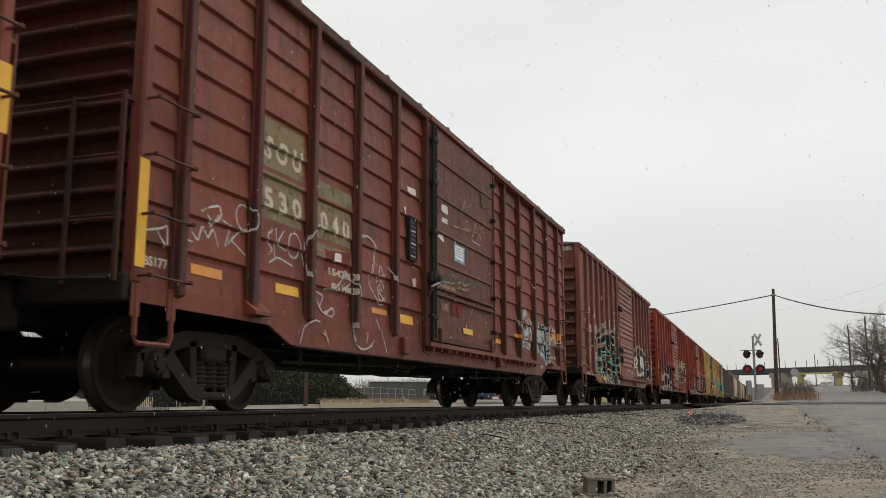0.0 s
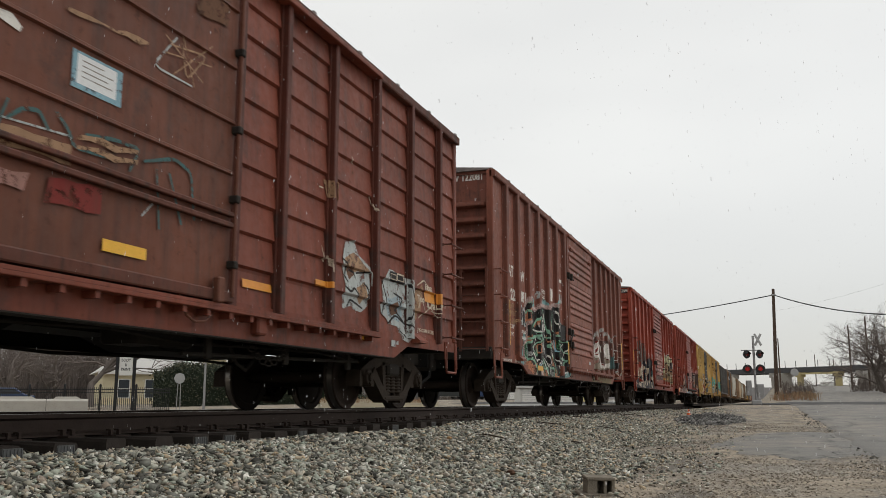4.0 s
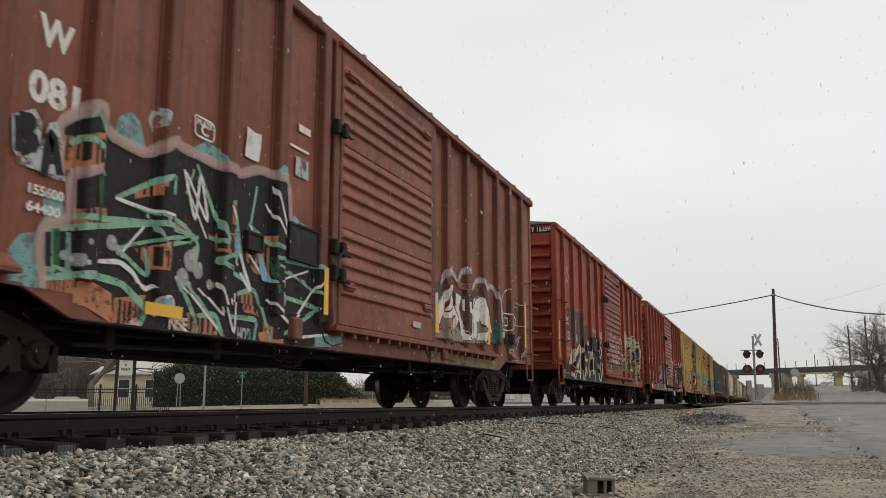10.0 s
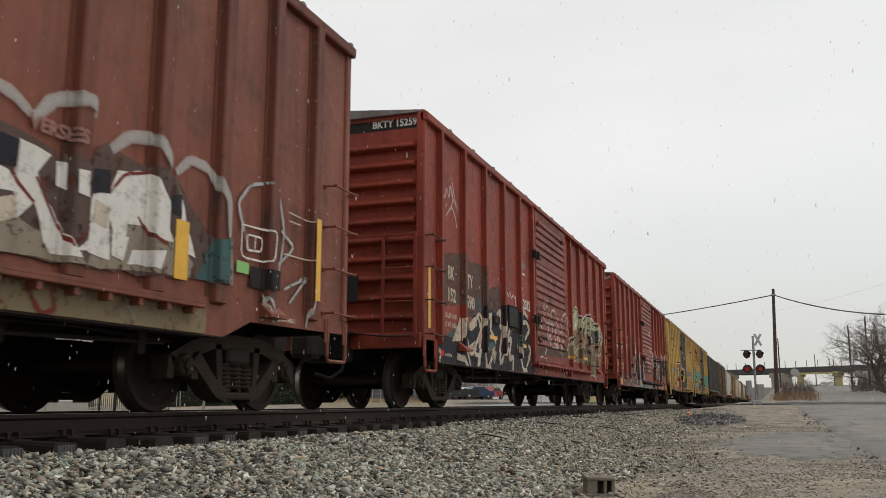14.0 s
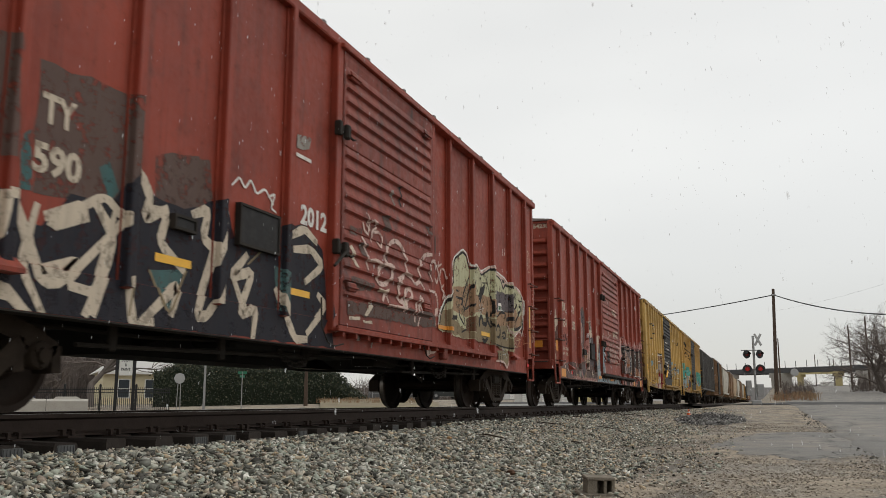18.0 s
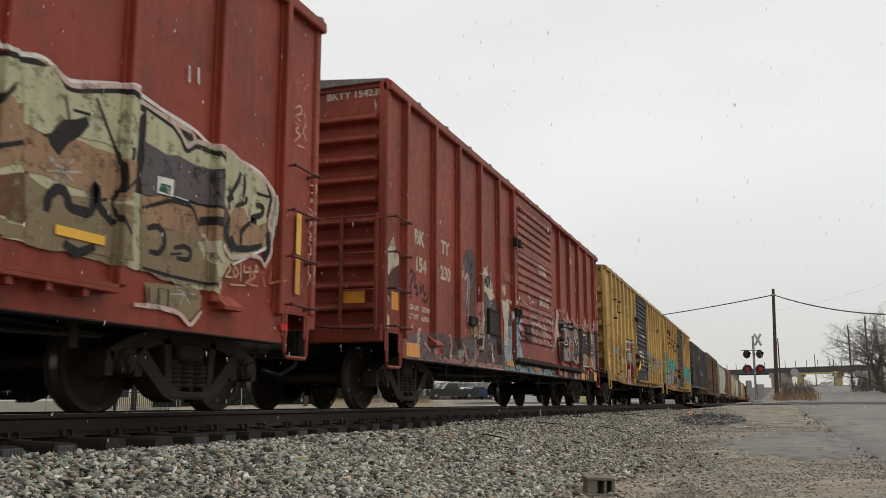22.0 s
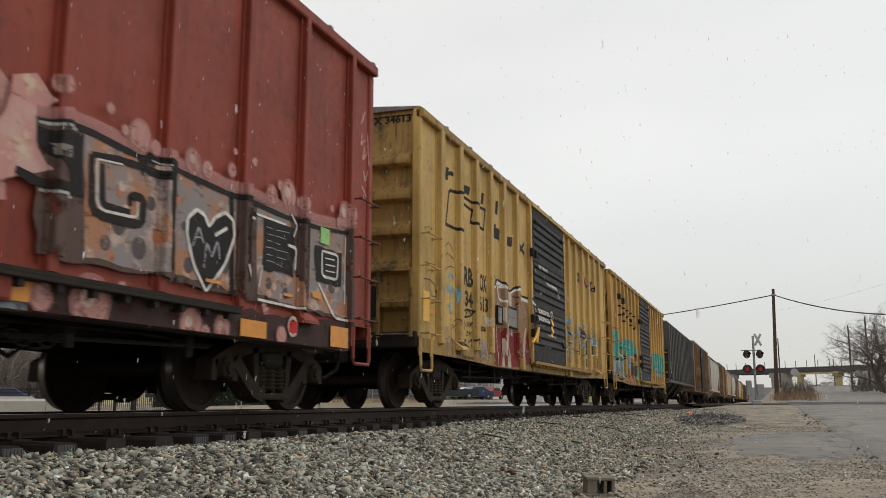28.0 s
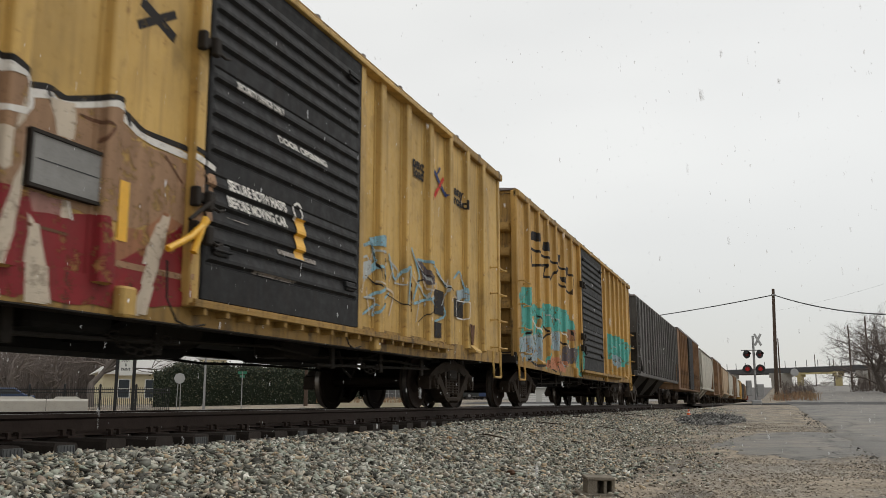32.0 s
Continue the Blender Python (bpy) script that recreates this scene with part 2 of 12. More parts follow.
def build_ground():
    xs = [-2500, -1200, -600, -300, -180, -120, -90, -70, -55, -45, -38, -32, -26, -22, -18, -15, -13, -11, -9.5, -8.6, -8, -7.5, -7, -6.5, -6, -5.5]
    xs += [-5 + 0.2 * i for i in range(41)] + [3.4, 4, 5, 6, 8, 10, 13, 17, 22, 30, 40, 60, 90, 140, 220, 400, 900, 2500]
    ys = [-800, -300, -120, -60, -30, -15, -8, -4, -2, 0] + [1 + 0.4 * i for i in range(60)] + [26, 28, 30, 33, 36, 40, 44, 48, 52, 57, 62, 70, 80, 90, 100, 120, 140, 170, 210, 260, 330, 420, 600, 1000, 2000, 4000]
    mb = MB()
    n = len(ys)
    pts = [(x, y, ground_z(x, y)) for x in xs for y in ys]
    fs = [(i * n + j, (i + 1) * n + j, (i + 1) * n + j + 1, i * n + j + 1) for i in range(len(xs) - 1) for j in range(n - 1)]
    mb.add(pts, fs)
    m, nn, l, b = shader("gravelly_ground")
    co = nn.new("ShaderNodeTexCoord").outputs["Object"]
    vo = nn.new("ShaderNodeTexVoronoi")
    vo.inputs["Scale"].default_value = 24
    l.new(co, vo.inputs["Vector"])
    big = noise_node(nn, l, co, 0.45, 6, 0.6)
    mid = noise_node(nn, l, co, 3.0, 6, 0.65)
    stone = ramp(nn, l, vo.outputs["Color"], [(0.15, (0.06, 0.056, 0.048)), (0.5, (0.17, 0.160, 0.14)), (0.9, (0.38, 0.36, 0.32))])
    dirt = blend(nn, l, ramp(nn, l, mid, [(0.35, (0, 0, 0)), (0.65, (1, 1, 1))]), (0.135, 0.100, 0.064), (0.37, 0.305, 0.222))
    fine = noise_node(nn, l, co, 38, 5, 0.75)
    dirt = blend(nn, l, ramp(nn, l, fine, [(0.45, (0, 0, 0)), (0.7, (0.8,) * 3)]), dirt, (0.40, 0.355, 0.285))
    dirt = blend(nn, l, ramp(nn, l, noise_node(nn, l, co, 0.9, 6, 0.7, (1, 0.5, 1)), [(0.5, (0, 0, 0)), (0.58, (0.7,) * 3)]), dirt, (0.085, 0.080, 0.074))
    col = blend(nn, l, ramp(nn, l, big, [(0.36, (0.35,) * 3), (0.52, (0.95,) * 3)]), stone, dirt)
    l.new(col, b.inputs["Base Color"])
    b.inputs["Roughness"].default_value = 0.9
    bump(nn, l, b, vo.outputs["Distance"], 0.8, 0.03)
    ob = part("ground", mb, m, None, "grey gravel and trodden dirt beside the railway track", True)
    tagged(ob, category="ground", kind="structure")
    return ob


GROUND = build_ground()


def build_road():
    """The asphalt lane beside the track, its ragged edge, and the strip that crosses the rails."""
    m, n, l, b = shader("worn_asphalt")
    co = n.new("ShaderNodeTexCoord").outputs["Object"]
    big = noise_node(n, l, co, 0.25, 5, 0.6)
    fine = noise_node(n, l, co, 60, 4, 0.7)
    patch = noise_node(n, l, co, 1.3, 5, 0.6, (1, 0.35, 1))
    col = blend(n, l, big, (0.090, 0.085, 0.076), (0.160, 0.152, 0.138))
    crack = n.new("ShaderNodeTexVoronoi")
    crack.feature = "DISTANCE_TO_EDGE"
    crack.inputs["Scale"].default_value = 0.55
    warp = n.new("ShaderNodeVectorMath")
    wob = n.new("ShaderNodeTexNoise")
    wob.inputs["Scale"].default_value, wob.inputs["Detail"].default_value = 1.6, 5
    l.new(co, wob.inputs["Vector"])
    l.new(co, warp.inputs[0])
    l.new(wob.outputs["Color"], warp.inputs[1])
    l.new(warp.outputs[0], crack.inputs["Vector"])
    col = blend(n, l, ramp(n, l, fine, [(0.5, (0, 0, 0)), (0.75, (0.6,) * 3)]), col, (0.22, 0.21, 0.20))
    col = blend(n, l, ramp(n, l, patch, [(0.55, (0, 0, 0)), (0.62, (0.5,) * 3)]), col, (0.05, 0.048, 0.044))
    dust = noise_node(n, l, co, 0.8, 6, 0.7)
    col = blend(n, l, ramp(n, l, dust, [(0.46, (0, 0, 0)), (0.66, (0.75,) * 3)]), col, (0.23, 0.20, 0.16))
    col = blend(n, l, ramp(n, l, crack.outputs["Distance"], [(0.006, (0.8,) * 3), (0.022, (0, 0, 0))]), col, (0.025, 0.023, 0.021))
    l.new(col, b.inputs["Base Color"])
    b.inputs["Roughness"].default_value = 0.75
    bump(n, l, b, fine, 0.5, 0.006)
    mb = MB()
    rng = random.Random(4)
    rows = []
    ys = [6 + 0.5 * i for i in range(60)] + [36 + 2 * i for i in range(20)] + [80, 95, 110, 130, 160, 200, 260, 330]
    for y in ys:
        edge = 1.45 + 0.16 * noise.noise((y * 0.5, 3.3, 0)) + 0.12 * noise.noise((y * 2.1, 9, 0)) + 0.35 * sstep(11.5, 9.0, y)
        if y > 95:
            edge += 0.05 * (y - 95)
        row = []
        for k in (0, 0.06, 0.5, 1.5, 3, 5, 8, 12, 18, 26):
            x = edge + k
            row.append((x, y, ground_z(x, y) + (0.0 if k == 0 else 0.035) + 0.006 * noise.noise((x * 1.5, y * 0.6, 1))))
        rows.append(row)
    mb.loft(rows, 0, False, False)
    ob = part("road", mb, m, None, "worn grey asphalt lane with a crumbling edge", True)
    tagged(ob, category="road", kind="structure")
    # an older, thinner coat of asphalt runs out over the dirt with a broken edge
    mb = MB()
    ring = []
    for k in range(72):
        a = 2 * math.pi * k / 72
        c, s = math.cos(a), math.sin(a)
        r = 1 + 0.16 * noise.noise((3 * c, 3 * s, 4)) + 0.09 * noise.noise((9 * c, 9 * s, 1))
        ring.append((0.72 + 1.62 * r * c, 18.8 + 4.3 * r * s + 0.5 * c))
    for f0, f1, h0, h1 in ((1.0, 0.97, 0.0, 0.014), (0.97, 0.5, 0.014, 0.016), (0.5, 0.02, 0.016, 0.016)):
        for k in range(72):
            q = []
            for (x, y), f, h in ((ring[k], f0, h0), (ring[(k + 1) % 72], f0, h0), (ring[(k + 1) % 72], f1, h1), (ring[k], f1, h1)):
                x, y = 0.72 + (x - 0.72) * f, 18.8 + (y - 18.8) * f
                q.append((x, y, ground_z(x, y) + h))
            mb.face(q)
    ob = part("apron", mb, m, None, "thin old grey asphalt that breaks up into gravel", True)
    tagged(ob, category="road", kind="structure")
    mb = MB()
    rows = []
    for i in range(31):
        x = -22 + 2.0 * i
        rows.append([(x, y, max(ground_z(x, y) + 0.05, -0.005 if abs(x - TRACK_X) < 3 else -9)) for y in (63, 66, 69, 72)])
    mb.loft(rows, 0, False, False)
    mc = plain("dark_crossing_asphalt", (0.055, 0.053, 0.052), 0.8, 0, 0.3, 2, 0.2)
    ob = part("crossing_road", mb, mc, None, "dark asphalt street that crosses the rails", True)
    tagged(ob, category="road", kind="structure")


build_road()


def build_track():
    ground = GROUND
    rail_prof = [(-0.035, 0.0), (0.035, 0.0), (0.037, -0.03), (0.012, -0.045), (0.009, -0.14), (0.07, -0.158), (0.07, -0.172), (-0.07, -0.172), (-0.07, -0.158), (-0.009, -0.14), (-0.012, -0.045), (-0.037, -0.03)]
    for side in (1, -1):
        rail = empty("rail", "rusty steel rail with a worn bright top on wooden ties", "rail", "rails of the track", (TRACK_X + side * 0.7525, 0, 0))
        mb = MB()
        mb.prism_y(rail_prof, -60, 480)
        part("rail_web", mb, RAIL, rail)
        mb = MB()
        mb.box(-0.028, 0.028, -60, 480, 0.0, 0.0015)
        part("running_face", mb, RAIL_TOP, rail, "bright worn top of the rail")
    tie_m, plate_m = [], MB()
    for k in range(4):
        mb = MB()
        rng = random.Random(k)
        rings = []
        for i in range(9):
            x = -1.32 + 2.64 * i / 8 + (rng.uniform(-0.03, 0.03) if i in (0, 8) else 0)
            j = lambda s=0.008: rng.uniform(-s, s)
            rings.append([(x, -0.115 + j(), -0.36), (x, 0.115 + j(), -0.36), (x, 0.115 + j(), -0.205 + j()), (x, 0.095 + j(), -0.185 + j()), (x, -0.095 + j(), -0.185 + j()), (x, -0.115 + j(), -0.205 + j())])
        mb.loft(rings, 0, True)
        tie_m.append(mb.mesh("tie", TIE))
    for s in (1, -1):
        plate_m.box(s * 0.7525 - 0.19, s * 0.7525 + 0.19, -0.09, 0.09, -0.186, -0.171)
        for dx in (-0.1, 0.1):
            for dy in (-0.05, 0.05):
                plate_m.box(s * 0.7525 + dx - 0.014, s * 0.7525 + dx + 0.014, dy - 0.014, dy + 0.014, -0.171, -0.125)
                plate_m.box(s * 0.7525 + dx * 0.85 - 0.022, s * 0.7525 + dx * 0.85 + 0.022, dy - 0.018, dy + 0.018, -0.135, -0.122)
    plate_me = plate_m.mesh("tie_plate", RAIL)
    mb = MB()
    mb.box(1.335, 1.352, -0.085, 0.085, -0.325, -0.205)
    for k in range(6):
        mb.box(1.352, 1.357, -0.08 + k * 0.03, -0.07 + k * 0.03, -0.32, -0.21)
    nail_me = mb.mesh("end_plate", plain("nail_plate_steel", (0.11, 0.112, 0.112), 0.7, 0.4, 0.2, 12))
    rng = random.Random(11)
    y = 1.2
    while y < 110:
        t = new("tie", tie_m[rng.randrange(4)])
        t.parent = ground
        t.matrix_basis = pose(TRACK_X + rng.uniform(-0.04, 0.06), y, rng.uniform(-0.008, 0.004), 0, 0, rng.uniform(-1.5, 1.5))
        if y < 20 and rng.random() < 0.28:
            q = new("end_plate", nail_me)
            q.parent = t
        if y < 45:
            q = new("tie_plate", plate_me)
            q.parent = t
        y += 0.5 + rng.uniform(-0.03, 0.03)


build_track()


def stones(name, label, spots, mat, size, seed):
    """Many angular stones in one mesh."""
    rs = np.random.RandomState(seed)
    ico = np.array([(1, 0.25, 0.2), (-1, 0.2, -0.25), (0.2, 1, -0.2), (-0.25, -1, 0.2), (0.15, 0.2, 1), (-0.2, -0.15, -1)]) * 1.05
    tri = np.array([(0, 2, 4), (2, 1, 4), (1, 3, 4), (3, 0, 4), (2, 0, 5), (1, 2, 5), (3, 1, 5), (0, 3, 5)])
    n = len(spots)
    v = ico[None] * (1 + rs.uniform(-0.50, 0.32, (n, 6, 1))) + rs.uniform(-0.36, 0.36, (n, 6, 3))
    s = size[0] + (size[1] - size[0]) * rs.rand(n, 1, 1) ** 2.1
    v = v * s * rs.uniform(0.38, 1.3, (n, 1, 3))
    q = rs.normal(size=(n, 4))
    q /= np.linalg.norm(q, axis=1, keepdims=True)
    a, b, c, d = q.T
    rot = np.stack([1 - 2 * (c * c + d * d), 2 * (b * c - a * d), 2 * (b * d + a * c), 2 * (b * c + a * d), 1 - 2 * (b * b + d * d), 2 * (c * d - a * b), 2 * (b * d - a * c), 2 * (c * d + a * b), 1 - 2 * (b * b + c * c)], 1).reshape(n, 3, 3)
    v = np.einsum("nij,nkj->nki", rot, v) * np.array([1.12, 1.12, 0.72]) + spots[:, None, :]
    f = (tri[None] + 6 * np.arange(n)[:, None, None]).reshape(-1, 3)
    me = bpy.data.meshes.new(name)
    me.vertices.add(n * 6)
    me.vertices.foreach_set("co", v.reshape(-1).astype(np.float32))
    me.loops.add(len(f) * 3)
    me.loops.foreach_set("vertex_index", f.reshape(-1).astype(np.int32))
    me.polygons.add(len(f))
    me.polygons.foreach_set("loop_start", np.arange(0, len(f) * 3, 3, dtype=np.int32))
    me.update(calc_edges=True)
    me.materials.append(mat)
    ob = new(name, me)
    return tagged(ob, label, "gravel", kind="stuff")


STONE_STOPS = [(0.0, (0.042, 0.040, 0.033)), (0.16, (0.120, 0.118, 0.098)), (0.30, (0.26, 0.262, 0.222)), (0.42, (0.36, 0.29, 0.225)), (0.52, (0.42, 0.415, 0.345)), (0.64, (0.33, 0.37, 0.30)), (0.74, (0.62, 0.60, 0.51)), (0.84, (0.55, 0.42, 0.27)), (0.92, (0.30, 0.31, 0.26)), (1.0, (0.93, 0.90, 0.82))]
STONE = pieces("ballast_stone", STONE_STOPS)


GRIT = pieces("tan_grit", [(0.0, (0.15, 0.122, 0.090)), (0.45, (0.29, 0.245, 0.190)), (0.8, (0.41, 0.365, 0.300)), (1.0, (0.62, 0.58, 0.51))])


def build_ballast():
    rs = np.random.RandomState(5)
    pts = []
    # shoulder near the camera, thinner with distance
    for y0, y1, x0, x1, per, rise in ((3.0, 9, -5.3, -1.2, 2450, 0.0), (9, 15, -5.2, -0.6, 1450, 0.0), (15, 26, -5.0, -0.4, 560, 0.0), (26, 48, -4.9, -0.6, 90, 0.0), (3, 14, -7.2, -5.3, 120, 0.0)):
        n = int((y1 - y0) * (x1 - x0) * per)
        x, y = rs.uniform(x0, x1, n), rs.uniform(y0, y1, n)
        for a, b in zip(x, y):
            # the heap thins out into bare dirt away from the track
            keep = 1 - sstep(-2.6, -1.3, a + 0.9 * noise.noise((a * 0.8, b * 0.4, 2))) * 0.93
            if rs.rand() > keep:
                continue
            z = ground_z(a, b)
            # against the ties the stones lie a little lower
            pts.append((a, b, z + rs.uniform(-0.02, 0.03)))
    # more stone fills the cribs against the tie ends
    for _ in range(12000):
        a, b = rs.uniform(-4.95, -4.50), 13 + 35 * rs.rand() ** 1.4
        k = sstep(0.16, 0.0, abs(noise.noise((b * 0.9, 4.4, 1.0)))) * (1 if b < 9 else 0.4)
        z = -0.30 + 0.06 * sstep(-4.50, -4.66, a) * (1 - 0.7 * k)
        pts.append((a, b, z + rs.uniform(-0.03, 0.025)))
    stones("ballast", "grey crushed-stone ballast heaped along the track", np.array(pts), STONE, (0.012, 0.041), 3)
    # a low heap of dark stone beside the track, further on
    pts = []
    for _ in range(2600):
        r, a = rs.rand() ** 0.5, rs.uniform(0, 2 * math.pi)
        x, y = -1.72 + 1.1 * r * math.cos(a), 31 + 4.5 * r * math.sin(a)
        pts.append((x, y, ground_z(x, y) + 0.22 * (1 - r) * rs.uniform(0.8, 1.05)))
    stones("gravel_heap", "low heap of dark crushed stone beside the track", np.array(pts), pieces("dark_stone", [(0, (0.045, 0.044, 0.042)), (0.5, (0.11, 0.107, 0.10)), (0.85, (0.22, 0.213, 0.20)), (1, (0.40, 0.39, 0.36))]), (0.03, 0.075), 8)
    # small pebbles scattered over the dirt
    pts = []
    for _ in range(46000):
        x, y = rs.uniform(-2.6, 2.2), 6.0 + 24 * rs.rand() ** 1.5
        f = noise.noise((x * 0.9, y * 0.35, 7)) + 0.5 * noise.noise((x * 2.3, y * 1.1, 3))
        if f < -0.12 and rs.rand() > 0.22:
            continue
        if 14.2 < y < 23.2 and -0.75 < x < 1.5 and rs.rand() > 0.16 + 0.5 * abs(noise.noise((x * 1.3, y * 0.7, 4))):
            continue
        if x > 1.5 and y > 10.5 and rs.rand() > 0.06:
            continue
        pts.append((x, y, ground_z(x, y) + (0.03 if x > 1.5 and y > 10.5 else 0.004)))
    stones("pebbles", "tan and grey pebbles scattered over the dirt", np.array(pts), GRIT, (0.005, 0.021), 9)
    pts = []
    for _ in range(600):
        y = rs.uniform(10.0, 40)
        pts.append((1.40 + rs.normal(0, 0.22), y, ground_z(1.4, y) + 0.012))
    stones("edge_rubble", "broken dark asphalt crumbs along the road edge", np.array(pts), pieces("asphalt_crumb", [(0, (0.04, 0.038, 0.034)), (0.6, (0.10, 0.095, 0.085)), (1, (0.24, 0.22, 0.19))]), (0.008, 0.035), 10)
    stick_m = plain("dead_wood", (0.045, 0.032, 0.024), 0.9, 0, 0.4, 9, 0.3)
    for x, y, a, n in ((-4.75, 31, 35, 1.5), (-4.1, 28.5, 15, 1.1), (-3.2, 19.6, 60, 0.8), (-2.9, 14.6, 70, 0.45), (-3.9, 17, 35, 0.6), (-2.3, 21, 80, 0.6), (-1.0, 11.4, 80, 0.32), (-3.6, 12.2, 25, 0.35), (-4.3, 22.5, 50, 0.9)):
        mb = MB()
        c, s = math.cos(radians(a)), math.sin(radians(a))
        pp = []
        for k in range(6):
            f = (k / 5 - 0.5) * n
            px, py = x + f * c + 0.02 * noise.noise((k * 1.7, x, 0)), y + f * s
            pp.append((px, py, ground_z(px, py) + 0.045 + 0.012 * noise.noise((k * 0.9, y, 2))))
        mb.tube(pp, [0.008, 0.011, 0.012, 0.010, 0.008, 0.004], 5)
        ob = part("stick", mb, stick_m, None, "thin dark stick lying on the ballast")
        tagged(ob, category="stick", group="sticks on the gravel")
    for x, y, r, col, lab in ((-2.94, 11.47, 0.042, (0.80, 0.79, 0.76), "white stone among the grey ballast"), (-2.53, 9.15, 0.05, (0.10, 0.055, 0.035), "rust-brown stone among the grey ballast"), (-3.75, 10.7, 0.035, (0.42, 0.26, 0.13), "orange-tan stone among the grey ballast")):
        mb = MB()
        rg = random.Random(int(x * 100))
        mb.loft([[(r * q * math.cos(a) * rg.uniform(0.8, 1.2), r * q * math.sin(a) * rg.uniform(0.6, 1.0), z * r) for a in np.arange(6) * math.pi / 3] for q, z in ((0.5, -0.5), (1.0, -0.1), (0.9, 0.35), (0.4, 0.6))], 0, True)
        ob = part("stone", mb, plain("odd_stone", col, 0.8, 0, 0.2, 20, 0.3), None, lab)
        ob.location = (x, y, ground_z(x, y) + 0.045)
        tagged(ob, category="stone")


build_ballast()

LABEL_W = plain("white_label_paper", (0.70, 0.71, 0.71), 0.6, 0, 0.06, 6)
PLY = plain("weathered_plywood", (0.25, 0.245, 0.235), 0.9, 0, 0.3, 5, 0.3)

# ---------------------------------------------------------------- the train
# how far the train has come, second by second
RUN = [0, 2.025, 4.08, 6.16, 8.26, 10.385, 12.52, 14.675, 16.83, 19.0, 21.166, 23.346, 25.551, 27.78, 30.045, 32.33, 34.65, 37.002, 39.385, 41.8, 44.24, 46.715, 49.25, 51.845, 54.471, 57.134, 59.87, 62.64, 65.459, 68.37, 71.32, 74.28, 77.244]
PANEL, POST, DOOR = 1.44, 1.525, 1.535     # how far the side's surfaces stand out from the car's centre line
EAVE, FLOOR = 4.34, 1.10
BEAD_FOOT, BEAD = 1.339, 0.3255     # the pressed ledges of the dark red car's side
WHEEL_R = 0.42
CARS, WHEELSETS = [], []


def run_at(t):
    i = min(int(t), 31)
    u = t - i
    p0, p1, p2, p3 = RUN[max(i - 1, 0)] if i else -2.01, RUN[i], RUN[i + 1], RUN[i + 2] if i < 31 else 80.21
    return p1 + 0.5 * u * (p2 - p0 + u * (2 * p0 - 5 * p1 + 4 * p2 - p3 + u * (3 * (p1 - p2) + p3 - p0)))


def wheelset_mesh():
    mb = MB()
    for s in (1, -1):
        prof = [(0.66, 0.12), (0.675, 0.20), (0.70, 0.33), (0.675, 0.355), (0.675, 0.44), (0.69, 0.445), (0.705, 0.43), (0.718, 0.424), (0.80, 0.418), (0.815, 0.408), (0.812, 0.36), (0.785, 0.345), (0.755, 0.30), (0.76, 0.17), (0.80, 0.13), (0.82, 0.10)]
        mb.lathe([(s * a, r) for a, r in prof], 36, "x", (0, 0, 0), 0)
        mb.lathe([(s * 0.72, 0.4245), (s * 0.79, 0.4195)], 36, "x", (0, 0, 0), 1, False)
    mb.lathe([(-1.0, 0.075), (1.0, 0.075)], 12, "x")
    me = mb.mesh("wheelset", [STEEL, TREAD], True)
    return me


